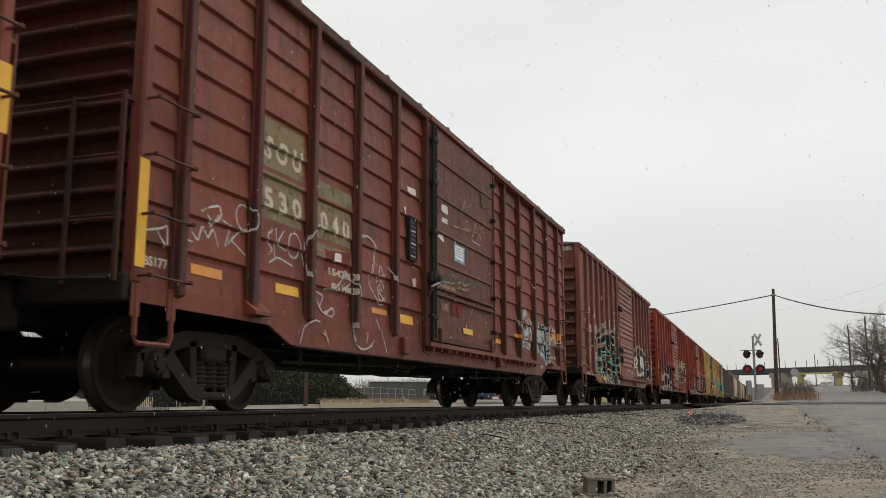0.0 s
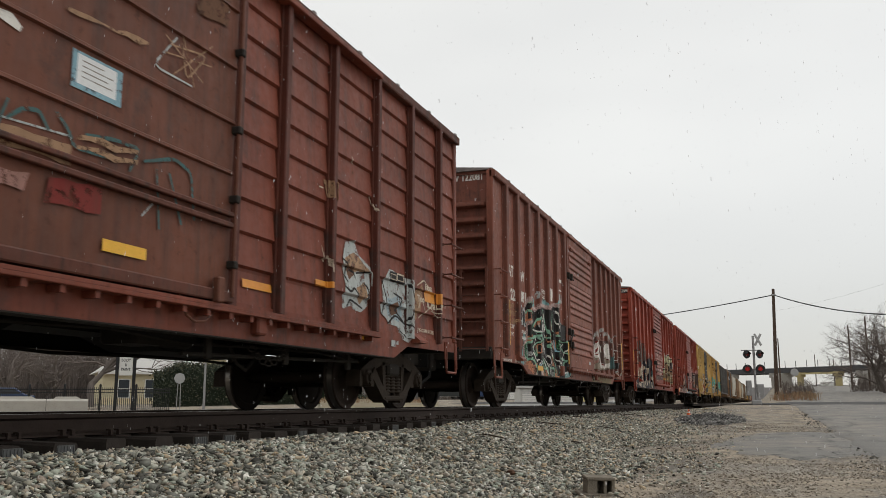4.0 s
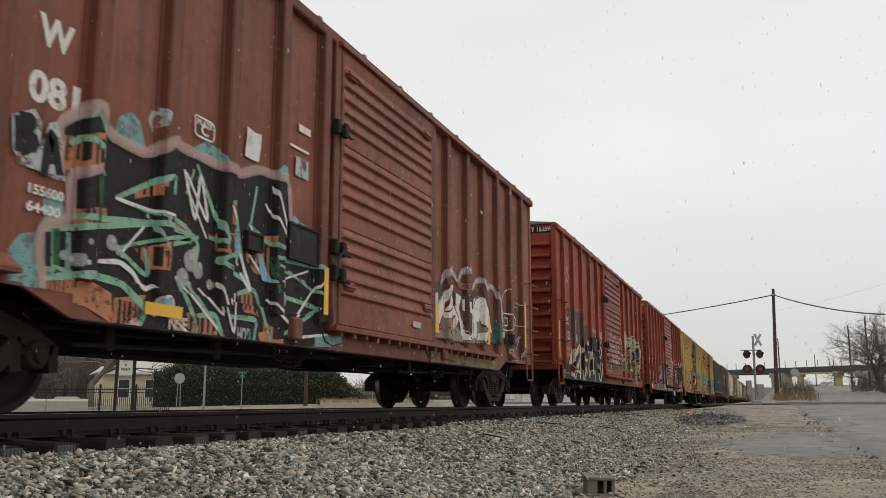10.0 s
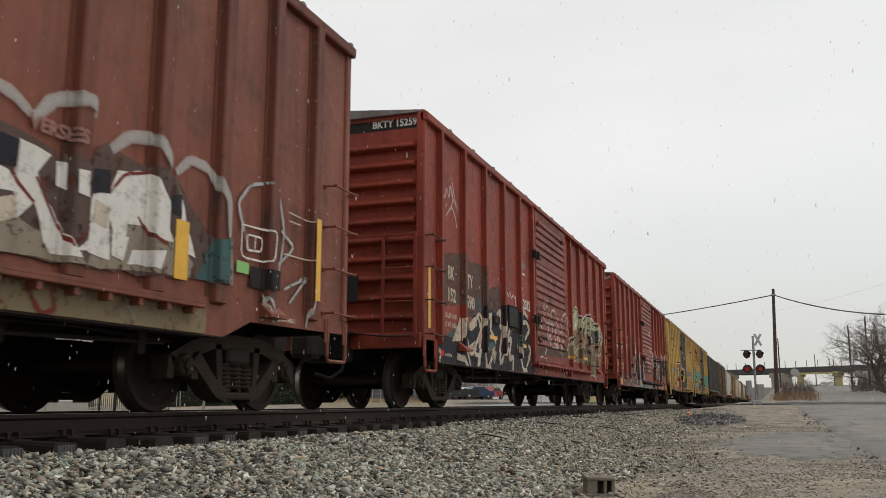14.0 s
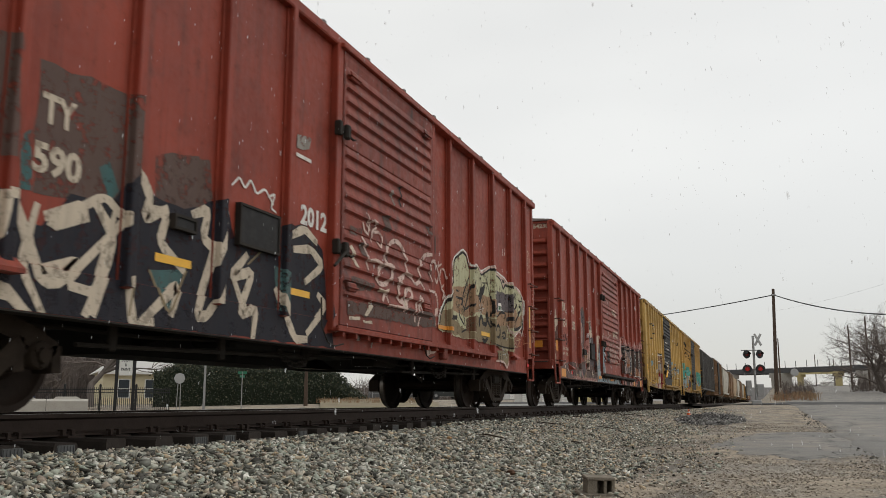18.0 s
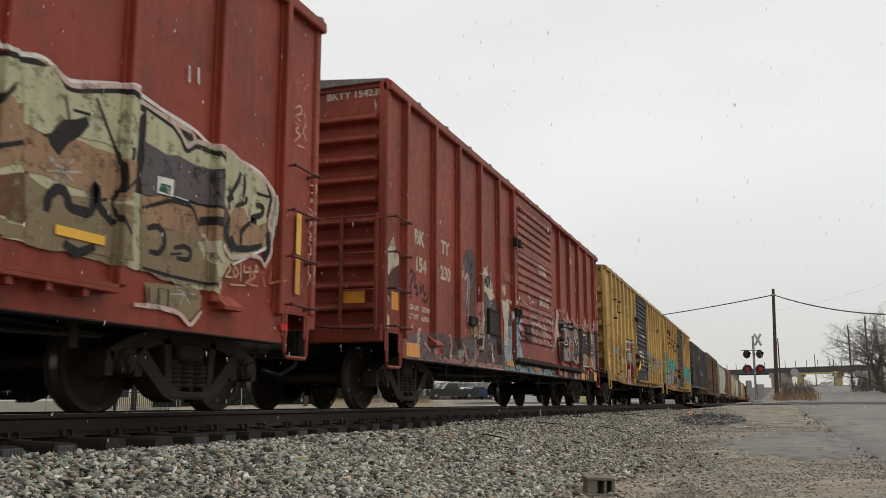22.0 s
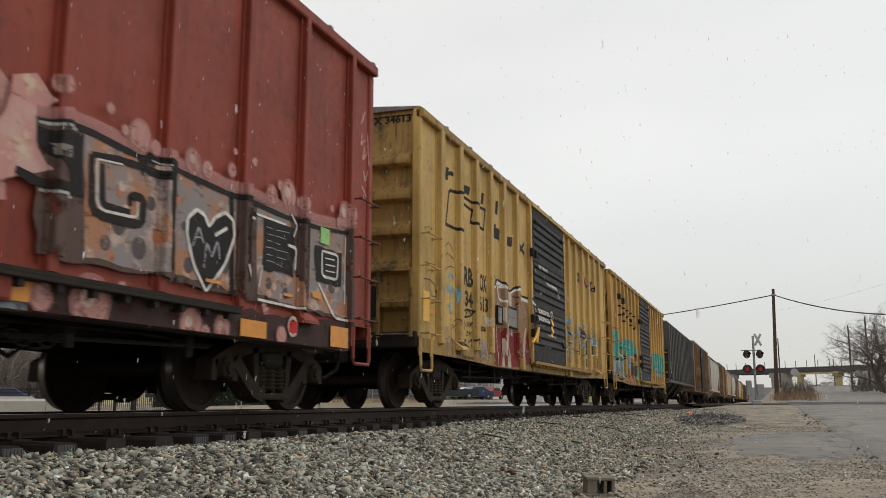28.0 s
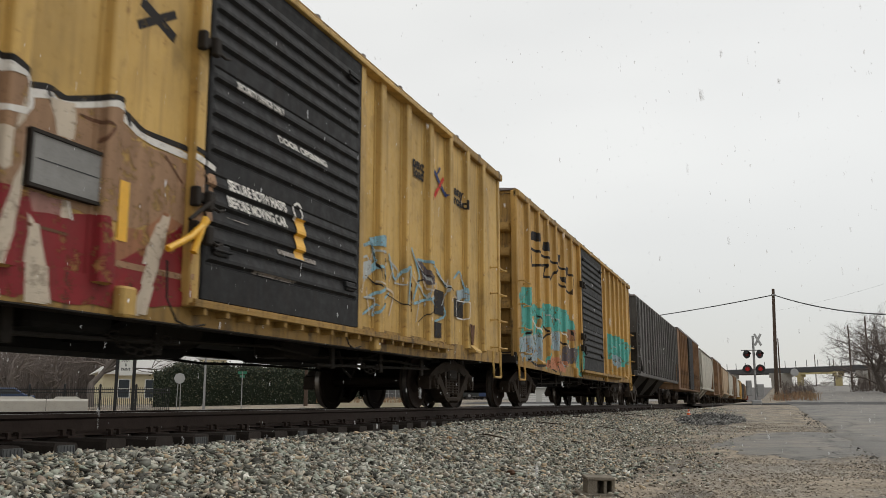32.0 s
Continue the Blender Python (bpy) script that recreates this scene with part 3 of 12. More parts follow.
def truck_meshes():
    """Side frame, springs, bearing cap, bolster and brake beam of a freight truck, about its centre on the rails."""
    sf = MB()
    x0, x1 = 0.90, 1.10
    sf.beam([(-1.06, 0.47), (-0.80, 0.56), (-0.45, 0.66), (0, 0.675), (0.45, 0.66), (0.80, 0.56), (1.06, 0.47)], [0.10, 0.15, 0.15, 0.14, 0.15, 0.15, 0.10], x0 + 0.02, x1)
    for s in (1, -1):
        sf.beam([(s * 0.72, 0.50), (s * 0.52, 0.33), (s * 0.36, 0.20), (s * 0.2, 0.155)], [0.15, 0.13, 0.13, 0.14], x0, x1 + 0.015)
        sf.beam([(s * 0.345, 0.64), (s * 0.30, 0.2)], [0.10, 0.08], x0 + 0.01, x1)
        # pedestal jaws round the bearing
        sf.beam([(s * 1.06, 0.50), (s * 1.075, 0.30)], 0.09, x0 + 0.01, x1)
        sf.beam([(s * 0.70, 0.54), (s * 0.715, 0.30)], 0.10, x0 + 0.01, x1)
    sf.box(x0 - 0.02, x1 + 0.02, -0.33, 0.33, 0.115, 0.185, 0, 0.02)
    sp = MB()
    path = []
    for i in range(6 * 12 + 1):
        a = 2 * math.pi * i / 12
        path.append((1.04 + 0.062 * math.cos(a), 0.08 * math.sin(a), 0.20 + 0.25 * i / 72))
    sp.tube(path, 0.019, 5)
    cap = MB()
    cap.lathe([(1.0, 0.10), (1.12, 0.105), (1.135, 0.095), (1.14, 0.06), (1.17, 0.055), (1.175, 0.0)], 14, "x", (0, 0, 0))
    for k in range(3):
        a = 2 * math.pi * k / 3 + 0.5
        cap.lathe([(1.135, 0.018), (1.155, 0.018)], 6, "x", (0, 0.075 * math.cos(a), 0.075 * math.sin(a)))
    bo = MB()
    bo.box(-1.12, 1.12, -0.20, 0.20, 0.46, 0.62, 0, 0.03)
    bo.box(-0.5, 0.5, -0.26, 0.26, 0.56, 0.74, 0, 0.03)
    be = MB()
    for s in (1, -1):
        be.tube([(-0.95, s * 0.42, 0.36), (0, s * 0.34, 0.34), (0.95, s * 0.42, 0.36)], 0.04, 6)
        for w in (1, -1):
            be.beam([(s * 0.43, 0.20), (s * 0.415, 0.36), (s * 0.42, 0.50)], 0.06, w * 0.71, w * 0.80)
    return {"side_frame": sf.mesh("side_frame", BRONZE_G), "spring": sp.mesh("spring", BRONZE_G, True), "bearing_cap": cap.mesh("bearing_cap", BRONZE_G, True), "bolster": bo.mesh("bolster", GRIME), "brake_beam": be.mesh("brake_beam", GRIME)}


WHEEL_ME, TRUCK_ME = wheelset_mesh(), truck_meshes()
MIRROR = pose(0, 0, 0, 0, 0, 180)


def truck(car, y, detail=True):
    tr = part("truck", TRUCK_ME["bolster"], None, car, "grimy cast-steel two-axle truck")
    tr.matrix_basis = Matrix.Translation((0, y, 0))
    part("brake_beam", TRUCK_ME["brake_beam"], None, tr)
    for m in (Matrix(), MIRROR):
        part("side_frame", TRUCK_ME["side_frame"], None, tr).matrix_basis = m
        if detail:
            for s in (-0.185, 0, 0.185):
                part("spring", TRUCK_ME["spring"], None, tr).matrix_basis = Matrix.Translation((0, s, 0)) @ m
            for s in (1, -1):
                part("bearing_cap", TRUCK_ME["bearing_cap"], None, tr).matrix_basis = Matrix.Translation((0, s * 0.885, WHEEL_R)) @ m
    for s in (1, -1):
        w = part("wheelset", WHEEL_ME, None, tr, "steel wheels on an axle, bright along the tread")
        w.matrix_basis = Matrix.Translation((0, s * 0.885, WHEEL_R))
        WHEELSETS.append((w, s * 0.885))
    return tr


def h_in(L):
    return L / 2 - 2.9


def underframe(car, L, deep=False):
    mb = MB()
    mb.box(-0.28, 0.28, -L / 2 - 0.25, L / 2 + 0.25, 0.72, 1.02)
    mb.box(-1.38, 1.38, -L / 2 + 0.1, L / 2 - 0.1, 1.02, 1.09)
    for k in range(-3, 4):
        mb.box(-1.3, 1.3, k * 1.6 - 0.06, k * 1.6 + 0.06, 0.82, 1.04)
    part("center_sill", mb, UNDER, car, "black steel underframe")
    # the cushioned draft gear deepens the sill between the trucks
    for a, b, z in ((-L / 2 + 3.7, 0.3, 0.53), (1.7, L / 2 - 3.6, 0.60)):
        mb = MB()
        mb.prism_x([(a, 0.74), (a + 0.5, z), (b - 0.4, z), (b, 0.74)], -0.34, 0.34)
        part("draft_sill", mb, UNDER, car)
    for y in (-L / 2 + 4.6, -L / 2 + 6.3, L / 2 - 4.4):
        mb = MB()
        mb.prism_y([(-1.32, 1.02), (1.32, 1.02), (1.32, 0.86), (0.4, 0.60), (-0.4, 0.60), (-1.32, 0.86)], y - 0.09, y + 0.09)
        part("cross_bearer", mb, UNDER, car)
    mb = MB()
    mb.box(0.62, 1.15, -L / 2 + 5.0, -L / 2 + 5.9, 0.62, 0.95, 0, 0.04)
    part("brake_box", mb, UNDER, car)
    mb = MB()
    mb.lathe([(-1.15, 0.02), (-1.12, 0.19), (-0.5, 0.2), (0.1, 0.19), (0.13, 0.02)], 14, "y", (0.55, -0.4, 0.80))
    part("brake_reservoir", mb, GRIME, car, "black air-brake reservoir", True)
    mb = MB()
    mb.box(0.45, 0.85, 1.1, 1.55, 0.60, 0.90, 0, 0.03)
    mb.lathe([(1.6, 0.0), (1.6, 0.14), (2.1, 0.14), (2.15, 0.0)], 12, "y", (0.65, 0, 0.74))
    part("brake_valve", mb, GRIME, car)
    mb = MB()
    for x, z, a in ((0.95, 0.66, 0.03), (-0.7, 0.6, 0.02), (1.05, 0.78, 0.02)):
        mb.tube([(x + 0.06 * math.sin(i * 1.7), -L / 2 + 2.6 + i * (L - 5.2) / 9, z - a * math.sin(i * 2.3)) for i in range(10)], 0.018, 5)
    mb.tube([(0.8, 2.6, 0.75), (0.85, 2.7, 0.5), (0.85, 2.9, 0.42), (0.8, 3.1, 0.52), (0.8, 3.2, 0.75)], 0.02, 5)
    part("brake_rigging", mb, GRIME, car)
    for a, b in ((-h_in(L), -1.2), (1.4, h_in(L))):
        mb = MB()
        mb.tube([(1.12, a, 0.52), (1.12, (a + b) / 2, 0.56), (1.12, b, 0.60)], 0.020, 6)
        part("brake_rod", mb, GRIME, car)
        for y in (a + 0.4, (a + b) / 2, b - 0.3):
            mb = MB()
            mb.box(1.10, 1.14, y - 0.05, y + 0.05, 0.49, 0.95, 0, 0.01)
            part("rod_hanger", mb, GRIME, car)
    for y in (-2.1, 2.5):
        mb = MB()
        for k in range(7):
            mb.tube([(1.16, y + 0.11 * k + 0.07 * math.cos(q), 0.66 - 0.17 * math.sin(math.pi * (k + 0.5) / 7) + 0.03 * math.sin(q)) for q in [2 * math.pi * i / 8 for i in range(9)]], 0.010, 4, 0, False)
        part("chain", mb, GRIME, car, "slack steel chain")
    for s in (1, -1):
        mb = MB()
        mb.box(-0.11, 0.11, min(s * (L / 2 - 0.1), s * (L / 2 + 0.62)), max(s * (L / 2 - 0.1), s * (L / 2 + 0.62)), 0.76, 0.98, 0, 0.02)
        mb.box(-0.16, 0.17, min(s * (L / 2 + 0.55), s * (L / 2 + 0.95)), max(s * (L / 2 + 0.55), s * (L / 2 + 0.95)), 0.70, 1.02, 0, 0.05)
        mb.box(-0.35, 0.35, min(s * (L / 2 - 0.05), s * (L / 2 + 0.18)), max(s * (L / 2 - 0.05), s * (L / 2 + 0.18)), 0.66, 1.08, 0, 0.03)
        part("coupler", mb, GRIME, car, "rusty knuckle coupler")
        mb = MB()
        mb.tube([(0.28, s * (L / 2 + 0.05), 0.82), (0.34, s * (L / 2 + 0.3), 0.55), (0.30, s * (L / 2 + 0.6), 0.42), (0.2, s * (L / 2 + 0.85), 0.48)], 0.026, 6)
        part("air_hose", mb, UNDER, car, "black rubber brake hose", True)


def grab(mb, pts, r=0.011):
    mb.tube(pts, r, 6)


SILL = {"notch": [(0.04, 0.86), (2.05, 0.84), (2.5, 0.67)], "plate": [(0.04, 0.985), (0.60, 0.985), (0.62, 0.68)], "taper": [(0.04, 0.80), (2.0, 0.78), (3.7, 0.73)]}


def boxcar(y_near, y_far, paint, near_posts, far_posts, door, style, label, end_step=0.42, door_paint=None, stem=None, end_paint=None, sill="notch", track=None, sill_paint=None, ladder=2.5, post_paint=None, inset=0.0):
    """style: 'bead' (pressed side sheets, plug door), 'wide' or 'narrow' posts with a ribbed sliding door."""
    L = y_far - y_near
    mid = (y_near + y_far) / 2
    car = empty("boxcar", label, "railroad car", "cars of the freight train", (TRACK_X, mid, 0))
    CARS.append((car, mid))
    d0, d1 = door[0] - mid, door[1] - mid
    posts = [p - mid for p in near_posts] + [p - mid for p in far_posts]
    h = L / 2
    pw = {"bead": 0.05, "wide": 0.085, "narrow": 0.05}[style]
    ends = [-h + 0.07] + [p for p in posts if p < d0] + [d0 - 0.08]
    ends2 = [d1 + 0.08] + [p for p in posts if p > d1] + [h - 0.07]
    # side sheets between the posts
    def sheet(mb, a, b, s=1):
        if style == "bead":
            z, prof = BEAD_FOOT, [(PANEL - 0.028, BEAD_FOOT - 0.03)]
            while z < EAVE - 0.05:
                t = min(z + BEAD, EAVE)
                prof += [(PANEL - 0.024, z), (PANEL + 0.010, z + 0.022), (PANEL - 0.018, t - 0.012)]
                z = t
            prof = [(PANEL, FLOOR - 0.1)] + prof + [(PANEL - 0.03, EAVE)]
        else:
            prof = [(PANEL, FLOOR - 0.1), (PANEL, EAVE)]
        mb.add([(s * x, y, z) for x, z in prof for y in (a, b)], [(2 * i, 2 * i + 1, 2 * i + 3, 2 * i + 2) for i in range(len(prof) - 1)])
    for a, b in list(zip(ends[:-1], ends[1:])) + list(zip(ends2[:-1], ends2[1:])):
        mb = MB()
        sheet(mb, a, b)
        part("side_panel", mb, paint, car)
    mb = MB()
    sheet(mb, -h, h, -1)
    part("far_side", mb, paint, car)
    # posts: hat sections
    pm = MB()
    if style == "wide":
        prof = [(PANEL - 0.005, -0.15), (PANEL + 0.012, -0.145), (PANEL + 0.012, -0.10), (POST - 0.012, -pw), (POST, -pw + 0.02), (POST, pw - 0.02), (POST - 0.012, pw), (PANEL + 0.012, 0.10), (PANEL + 0.012, 0.145), (PANEL - 0.005, 0.15)]
    else:
        prof = [(PANEL - 0.03, -pw - 0.03), (PANEL + 0.02, -pw - 0.03), (PANEL + 0.024, -pw), (POST - 0.01, -pw + 0.002), (POST, -pw + 0.014), (POST, pw - 0.014), (POST - 0.01, pw - 0.002), (PANEL + 0.024, pw), (PANEL + 0.02, pw + 0.03), (PANEL - 0.03, pw + 0.03)]
    zs = [FLOOR - 0.16, FLOOR - 0.14, EAVE - 0.06]
    pm.loft([[(x - (0.06 if i == 0 else 0), y, z) for x, y in prof] for i, z in enumerate(zs)], 0, True)
    pme = pm.mesh("side_post", post_paint or paint)
    for p in posts:
        part("side_post", pme, None, car).matrix_basis = Matrix.Translation((0, p, 0))
    for y in (d0 - 0.09, d1 + 0.09):
        mb = MB()
        mb.box(PANEL - 0.02, POST + 0.005, y - 0.07, y + 0.07, FLOOR - 0.22, EAVE - 0.05, 0, 0.012)
        part("door_post", mb, post_paint or paint, car)
    # side sill, deeper between the trucks
    foot = SILL[sill]
    sill_b = foot[-1][1]
    for s in (1, -1):
        mb = MB()
        mb.prism_x([(-h + 0.04, FLOOR - 0.1)] + [(-h + u, z) for u, z in foot] + [(h - u, z) for u, z in foot[::-1]] + [(h - 0.04, FLOOR - 0.1)], s * (PANEL - 0.02), s * (PANEL + 0.018))
        # the far sill and both flanges are near-black instead of car paint
        part("side_sill", mb, (sill_paint or paint) if s > 0 else UNDER, car)
        mb = MB()
        mb.box(min(s * 1.30, s * (PANEL + 0.03)), max(s * 1.30, s * (PANEL + 0.03)), -h + foot[-1][0] + 0.05, h - foot[-1][0] - 0.05, sill_b - 0.014, sill_b - 0.003)
        part("sill_flange", mb, GRIME, car, "near-black flange under the side sill")
    for y in (-h + 1.75, h - 1.75):
        mb = MB()
        mb.prism_y([(PANEL + 0.01, 0.90), (PANEL + 0.15, 0.90), (PANEL + 0.15, 0.93), (PANEL + 0.01, 1.04)], y - 0.16, y + 0.16)
        part("push_bracket", mb, paint, car)
    for y in ((d1 + 0.6,) if style == "narrow" else (d0 - 0.9, d1 + 0.6)):
        mb = MB()
        mb.box(PANEL, POST + 0.02, y - 0.09, y + 0.09, 0.72, 0.95, 0, 0.02)
        part("jacking_pad", mb, door_paint if style == "narrow" and door_paint else paint, car)
    # top rail, roof
    for s in (1, -1):
        mb = MB()
        mb.prism_y([(s * (PANEL - 0.03), EAVE - 0.10), (s * (PANEL + 0.075), EAVE - 0.10), (s * (PANEL + 0.085), EAVE - 0.08), (s * (PANEL + 0.085), EAVE + 0.015), (s * (PANEL + 0.02), EAVE + 0.05), (s * (PANEL - 0.03), EAVE + 0.05)], -h, h)
        # the darker coat paints in overhang shade along with grime on the rail
        part("top_rail", mb, end_paint or paint, car)
    mb = MB()
    n = round(L / 1.2)
    for i in range(n):
        a, b = -h + L * i / n, -h + L * (i + 1) / n
        mb.prism_y([(-PANEL - 0.02, EAVE + 0.04), (-PANEL - 0.02, EAVE + 0.065), (0, EAVE + 0.20), (PANEL + 0.02, EAVE + 0.065), (PANEL + 0.02, EAVE + 0.04)], a + 0.02, b - 0.02)
        mb.prism_y([(-PANEL - 0.03, EAVE + 0.05), (-PANEL - 0.03, EAVE + 0.10), (0, EAVE + 0.245), (PANEL + 0.03, EAVE + 0.10), (PANEL + 0.03, EAVE + 0.05)], b - 0.035, b + 0.035)
    part("roof", mb, ROOF, car, "ribbed galvanised roof")
    # ends: pressed horizontal ribs between flat margins
    for s in (-1, 1):
        mb = MB()
        prof = [(0.0, FLOOR - 0.12), (0.0, FLOOR + 0.03)]
        z = FLOOR + 0.02
        while z + end_step < EAVE - 0.36:
            # flat recess, sharp lower lip, round top that slopes back
            prof += [(d, z + f * end_step) for d, f in ((0.0, 0.05), (0.0, 0.50), (0.03, 0.535), (0.10, 0.56), (0.125, 0.60), (0.13, 0.68), (0.115, 0.76), (0.07, 0.86), (0.02, 0.95))]
            z += end_step
        prof += [(0.0, EAVE - 0.4), (0.0, EAVE - 0.02)]
        rings = []
        for x, f in ((-PANEL + 0.05, 0), (-PANEL + 0.10, 0), (-PANEL + 0.15, 0.85), (-PANEL + 0.20, 1), (PANEL - 0.20, 1), (PANEL - 0.15, 0.85), (PANEL - 0.10, 0), (PANEL - 0.05, 0)):
            rings.append([(x, s * (h - 0.11 + d * f), z) for d, z in prof])
        mb.loft(rings, 0, False, False)
        mb.face([(-PANEL, s * (h - 0.08), EAVE - 0.02), (PANEL, s * (h - 0.08), EAVE - 0.02), (PANEL, s * (h - 0.08), EAVE + 0.06), (0, s * (h - 0.08), EAVE + 0.2), (-PANEL, s * (h - 0.08), EAVE + 0.06)])
        part("end_wall", mb, end_paint or paint, car, "pressed steel end with horizontal ribs", True)
        for q in (1, -1):
            mb = MB()
            mb.box(min(q * (PANEL - 0.10), q * (PANEL + 0.03)), max(q * (PANEL - 0.10), q * (PANEL + 0.03)), min(s * h, s * (h - 0.12)), max(s * h, s * (h - 0.12)), FLOOR - 0.1, EAVE + 0.03, 0, 0.02)
            part("corner_post", mb, paint, car)
        mb = MB()
        mb.box(-PANEL, PANEL, min(s * (h - 0.1), s * (h + 0.06)), max(s * (h - 0.1), s * (h + 0.06)), FLOOR - 0.24, FLOOR - 0.02, 0, 0.015)
        # end sill is near-black wherever the end has its own paint
        part("end_sill", mb, GRIME if end_paint else paint, car)
        # end ladder, and the handrail that runs on from its top
        y = s * (h + 0.10)
        lp = end_paint or paint
        for x in (PANEL - 0.07, PANEL - 0.57):
            mb = MB()
            mb.box(x - 0.025, x + 0.025, y - 0.012, y + 0.012, 1.0, ladder + 0.03, 0, 0.006)
            mb.box(x - 0.02, x + 0.02, min(y, s * (h - 0.1)), max(y, s * (h - 0.1)), ladder - 0.04, ladder, 0, 0.005)
            part("ladder_stile", mb, lp, car)
        rungs = max(3, round((ladder - 1.04) / 0.47) + 1)
        for k in range(rungs):
            mb = MB()
            z = 1.04 + (ladder - 1.04) * k / (rungs - 1)
            grab(mb, [(PANEL - 0.07, y, z), (PANEL - 0.57, y, z)], 0.013)
            part("ladder_rung", mb, lp, car)
        mb = MB()
        rz = ladder - (0.0 if ladder > 2.2 else 0.12)
        grab(mb, [(PANEL - 0.57, y, rz), (-0.35, y + s * 0.03, rz), (-0.35, s * (h - 0.06), rz)])
        part("end_handrail", mb, lp, car)
        mb = MB()
        mb.box(-1.2, 0.5, min(s * h, s * (h + 0.3)), max(s * h, s * (h + 0.3)), 1.06, 1.085)
        mb.tube([(0.5, s * (h + 0.25), 1.07), (0.9, s * (h + 0.25), 1.02), (PANEL - 0.1, s * (h + 0.16), 1.02)], 0.012, 5)
        part("crossover_step", mb, GRIME, car)
        # side grab irons, stirrup
        rung_l = 0.52
        for z in (1.06, 1.55, 2.03, 2.50):
            mb = MB()
            at = h - 0.06 - (inset if s > 0 else 0)
            ya, yb = s * at, s * (at - rung_l)
            grab(mb, [(PANEL, ya, z), (POST + 0.06, ya, z), (POST + 0.07, (ya + yb) / 2, z - 0.01), (POST + 0.06, yb, z), (PANEL, yb, z)], 0.0125)
            for y in (ya, yb):
                mb.box(PANEL - 0.01, PANEL + 0.022, y - 0.022, y + 0.022, z - 0.022, z + 0.022, 0, 0.006)
                mb.box(POST + 0.045, POST + 0.078, y - 0.017, y + 0.017, z - 0.017, z + 0.017, 0, 0.005)
            part("grab_iron", mb, stem or (DARK_R if style in ("bead", "narrow") else paint), car)
        mb = MB()
        at = h - 0.05 - (inset if s > 0 else 0)
        ya, yb = s * at, s * (at - 0.45)
        mb.tube([(PANEL + 0.02, ya, 1.0), (PANEL + 0.03, ya, 0.60), (PANEL + 0.03, ya - s * 0.03, 0.54), (PANEL + 0.03, yb + s * 0.03, 0.54), (PANEL + 0.03, yb, 0.60), (PANEL + 0.02, yb, 1.0)], 0.022, 6)
        for y in (ya, yb):
            mb.box(PANEL + 0.015, PANEL + 0.032, y - 0.055, y + 0.055, 0.74, 1.0, 0, 0.006)
        part("stirrup_step", mb, paint, car)
    # door
    dp = door_paint or paint
    mb = MB()
    zb, zt = FLOOR - 0.14, EAVE - 0.13
    if style == "bead":
        mb.box(PANEL - 0.02, DOOR, d0, d1, zb, zt, 0, 0.012)
        ob = part("door", mb, dp, car, "steel plug door with locking bars")
        for z in (3.72, 3.16, 2.625, 2.15):
            mb = MB()
            mb.prism_y([(DOOR - 0.01, z - 0.035), (DOOR + 0.028, z - 0.02), (DOOR + 0.026, z + 0.004), (DOOR - 0.01, z + 0.03)], d0 + 0.04, d1 - 0.04)
            part("door_rib", mb, dp, ob)
        for z0, z1 in ((1.635, 1.68), (1.735, 1.775)):
            mb = MB()
            mb.box(DOOR - 0.01, DOOR + 0.055, d0 + 0.06, d1 - 0.02, z0, z1, 0, 0.008)
            part("lock_bar", mb, DARK_R, ob, "sooty locking bar across the door")
        mb = MB()
        mb.box(DOOR - 0.02, DOOR + 0.05, d0 - 0.02, d1 + 0.02, zb, zb + 0.10, 0, 0.012)
        part("bottom_rail", mb, DARK_R, ob)
        for y in (d0 + 0.25, d1 - 0.25):
            mb = MB()
            mb.box(DOOR + 0.03, DOOR + 0.10, y - 0.05, y + 0.05, zb - 0.02, zb + 0.20, 0, 0.012)
            part("roller_bracket", mb, dp, ob)
        for y, r, mat in ((d0 + 0.05, 0.026, GRIME), (d0 - 0.05, 0.030, GRIME), (d1 - 0.02, 0.020, dp)):
            mb = MB()
            mb.tube([(DOOR + 0.05, y, zb + 0.05), (DOOR + 0.05, y, zt - 0.05)], r, 7)
            part("lock_rod", mb, mat, ob, "upright locking rod", True)
        for z in (1.30, 1.90, 2.55, 3.30, 3.95):
            for y in (d0, d1 - 0.02):
                mb = MB()
                mb.box(DOOR - 0.01, DOOR + 0.085, y - (0.09 if y == d0 else 0.035), y + (0.09 if y == d0 else 0.035), z - 0.035, z + 0.035, 0, 0.01)
                part("rod_guide", mb, GRIME, ob)
        # the gear that turns the rods, with its long pale lever
        mb = MB()
        mb.lathe([(DOOR + 0.03, 0.11), (DOOR + 0.10, 0.11), (DOOR + 0.115, 0.08), (DOOR + 0.15, 0.05), (DOOR + 0.16, 0.0)], 14, "x", (0, d0, 1.86))
        mb.box(DOOR, DOOR + 0.08, d0 - 0.16, d0 + 0.22, 1.80, 1.94, 0, 0.015)
        part("lock_gear", mb, GRIME, ob, "dark cast locking gear", False)
        mb = MB()
        mb.tube([(DOOR + 0.13, d0 + 0.02, 1.80), (DOOR + 0.15, d0 - 0.18, 1.75), (DOOR + 0.16, d0 - 0.42, 1.69)], [0.022, 0.018, 0.015], 7)
        part("gear_lever", mb, PLY, ob, "worn pale lever", True)
        # cables that hang in a loop below the door
        for ya, yb in ((d0 - 0.48, d0 + 0.12), (d1 - 0.75, d1 - 0.25)):
            mb = MB()
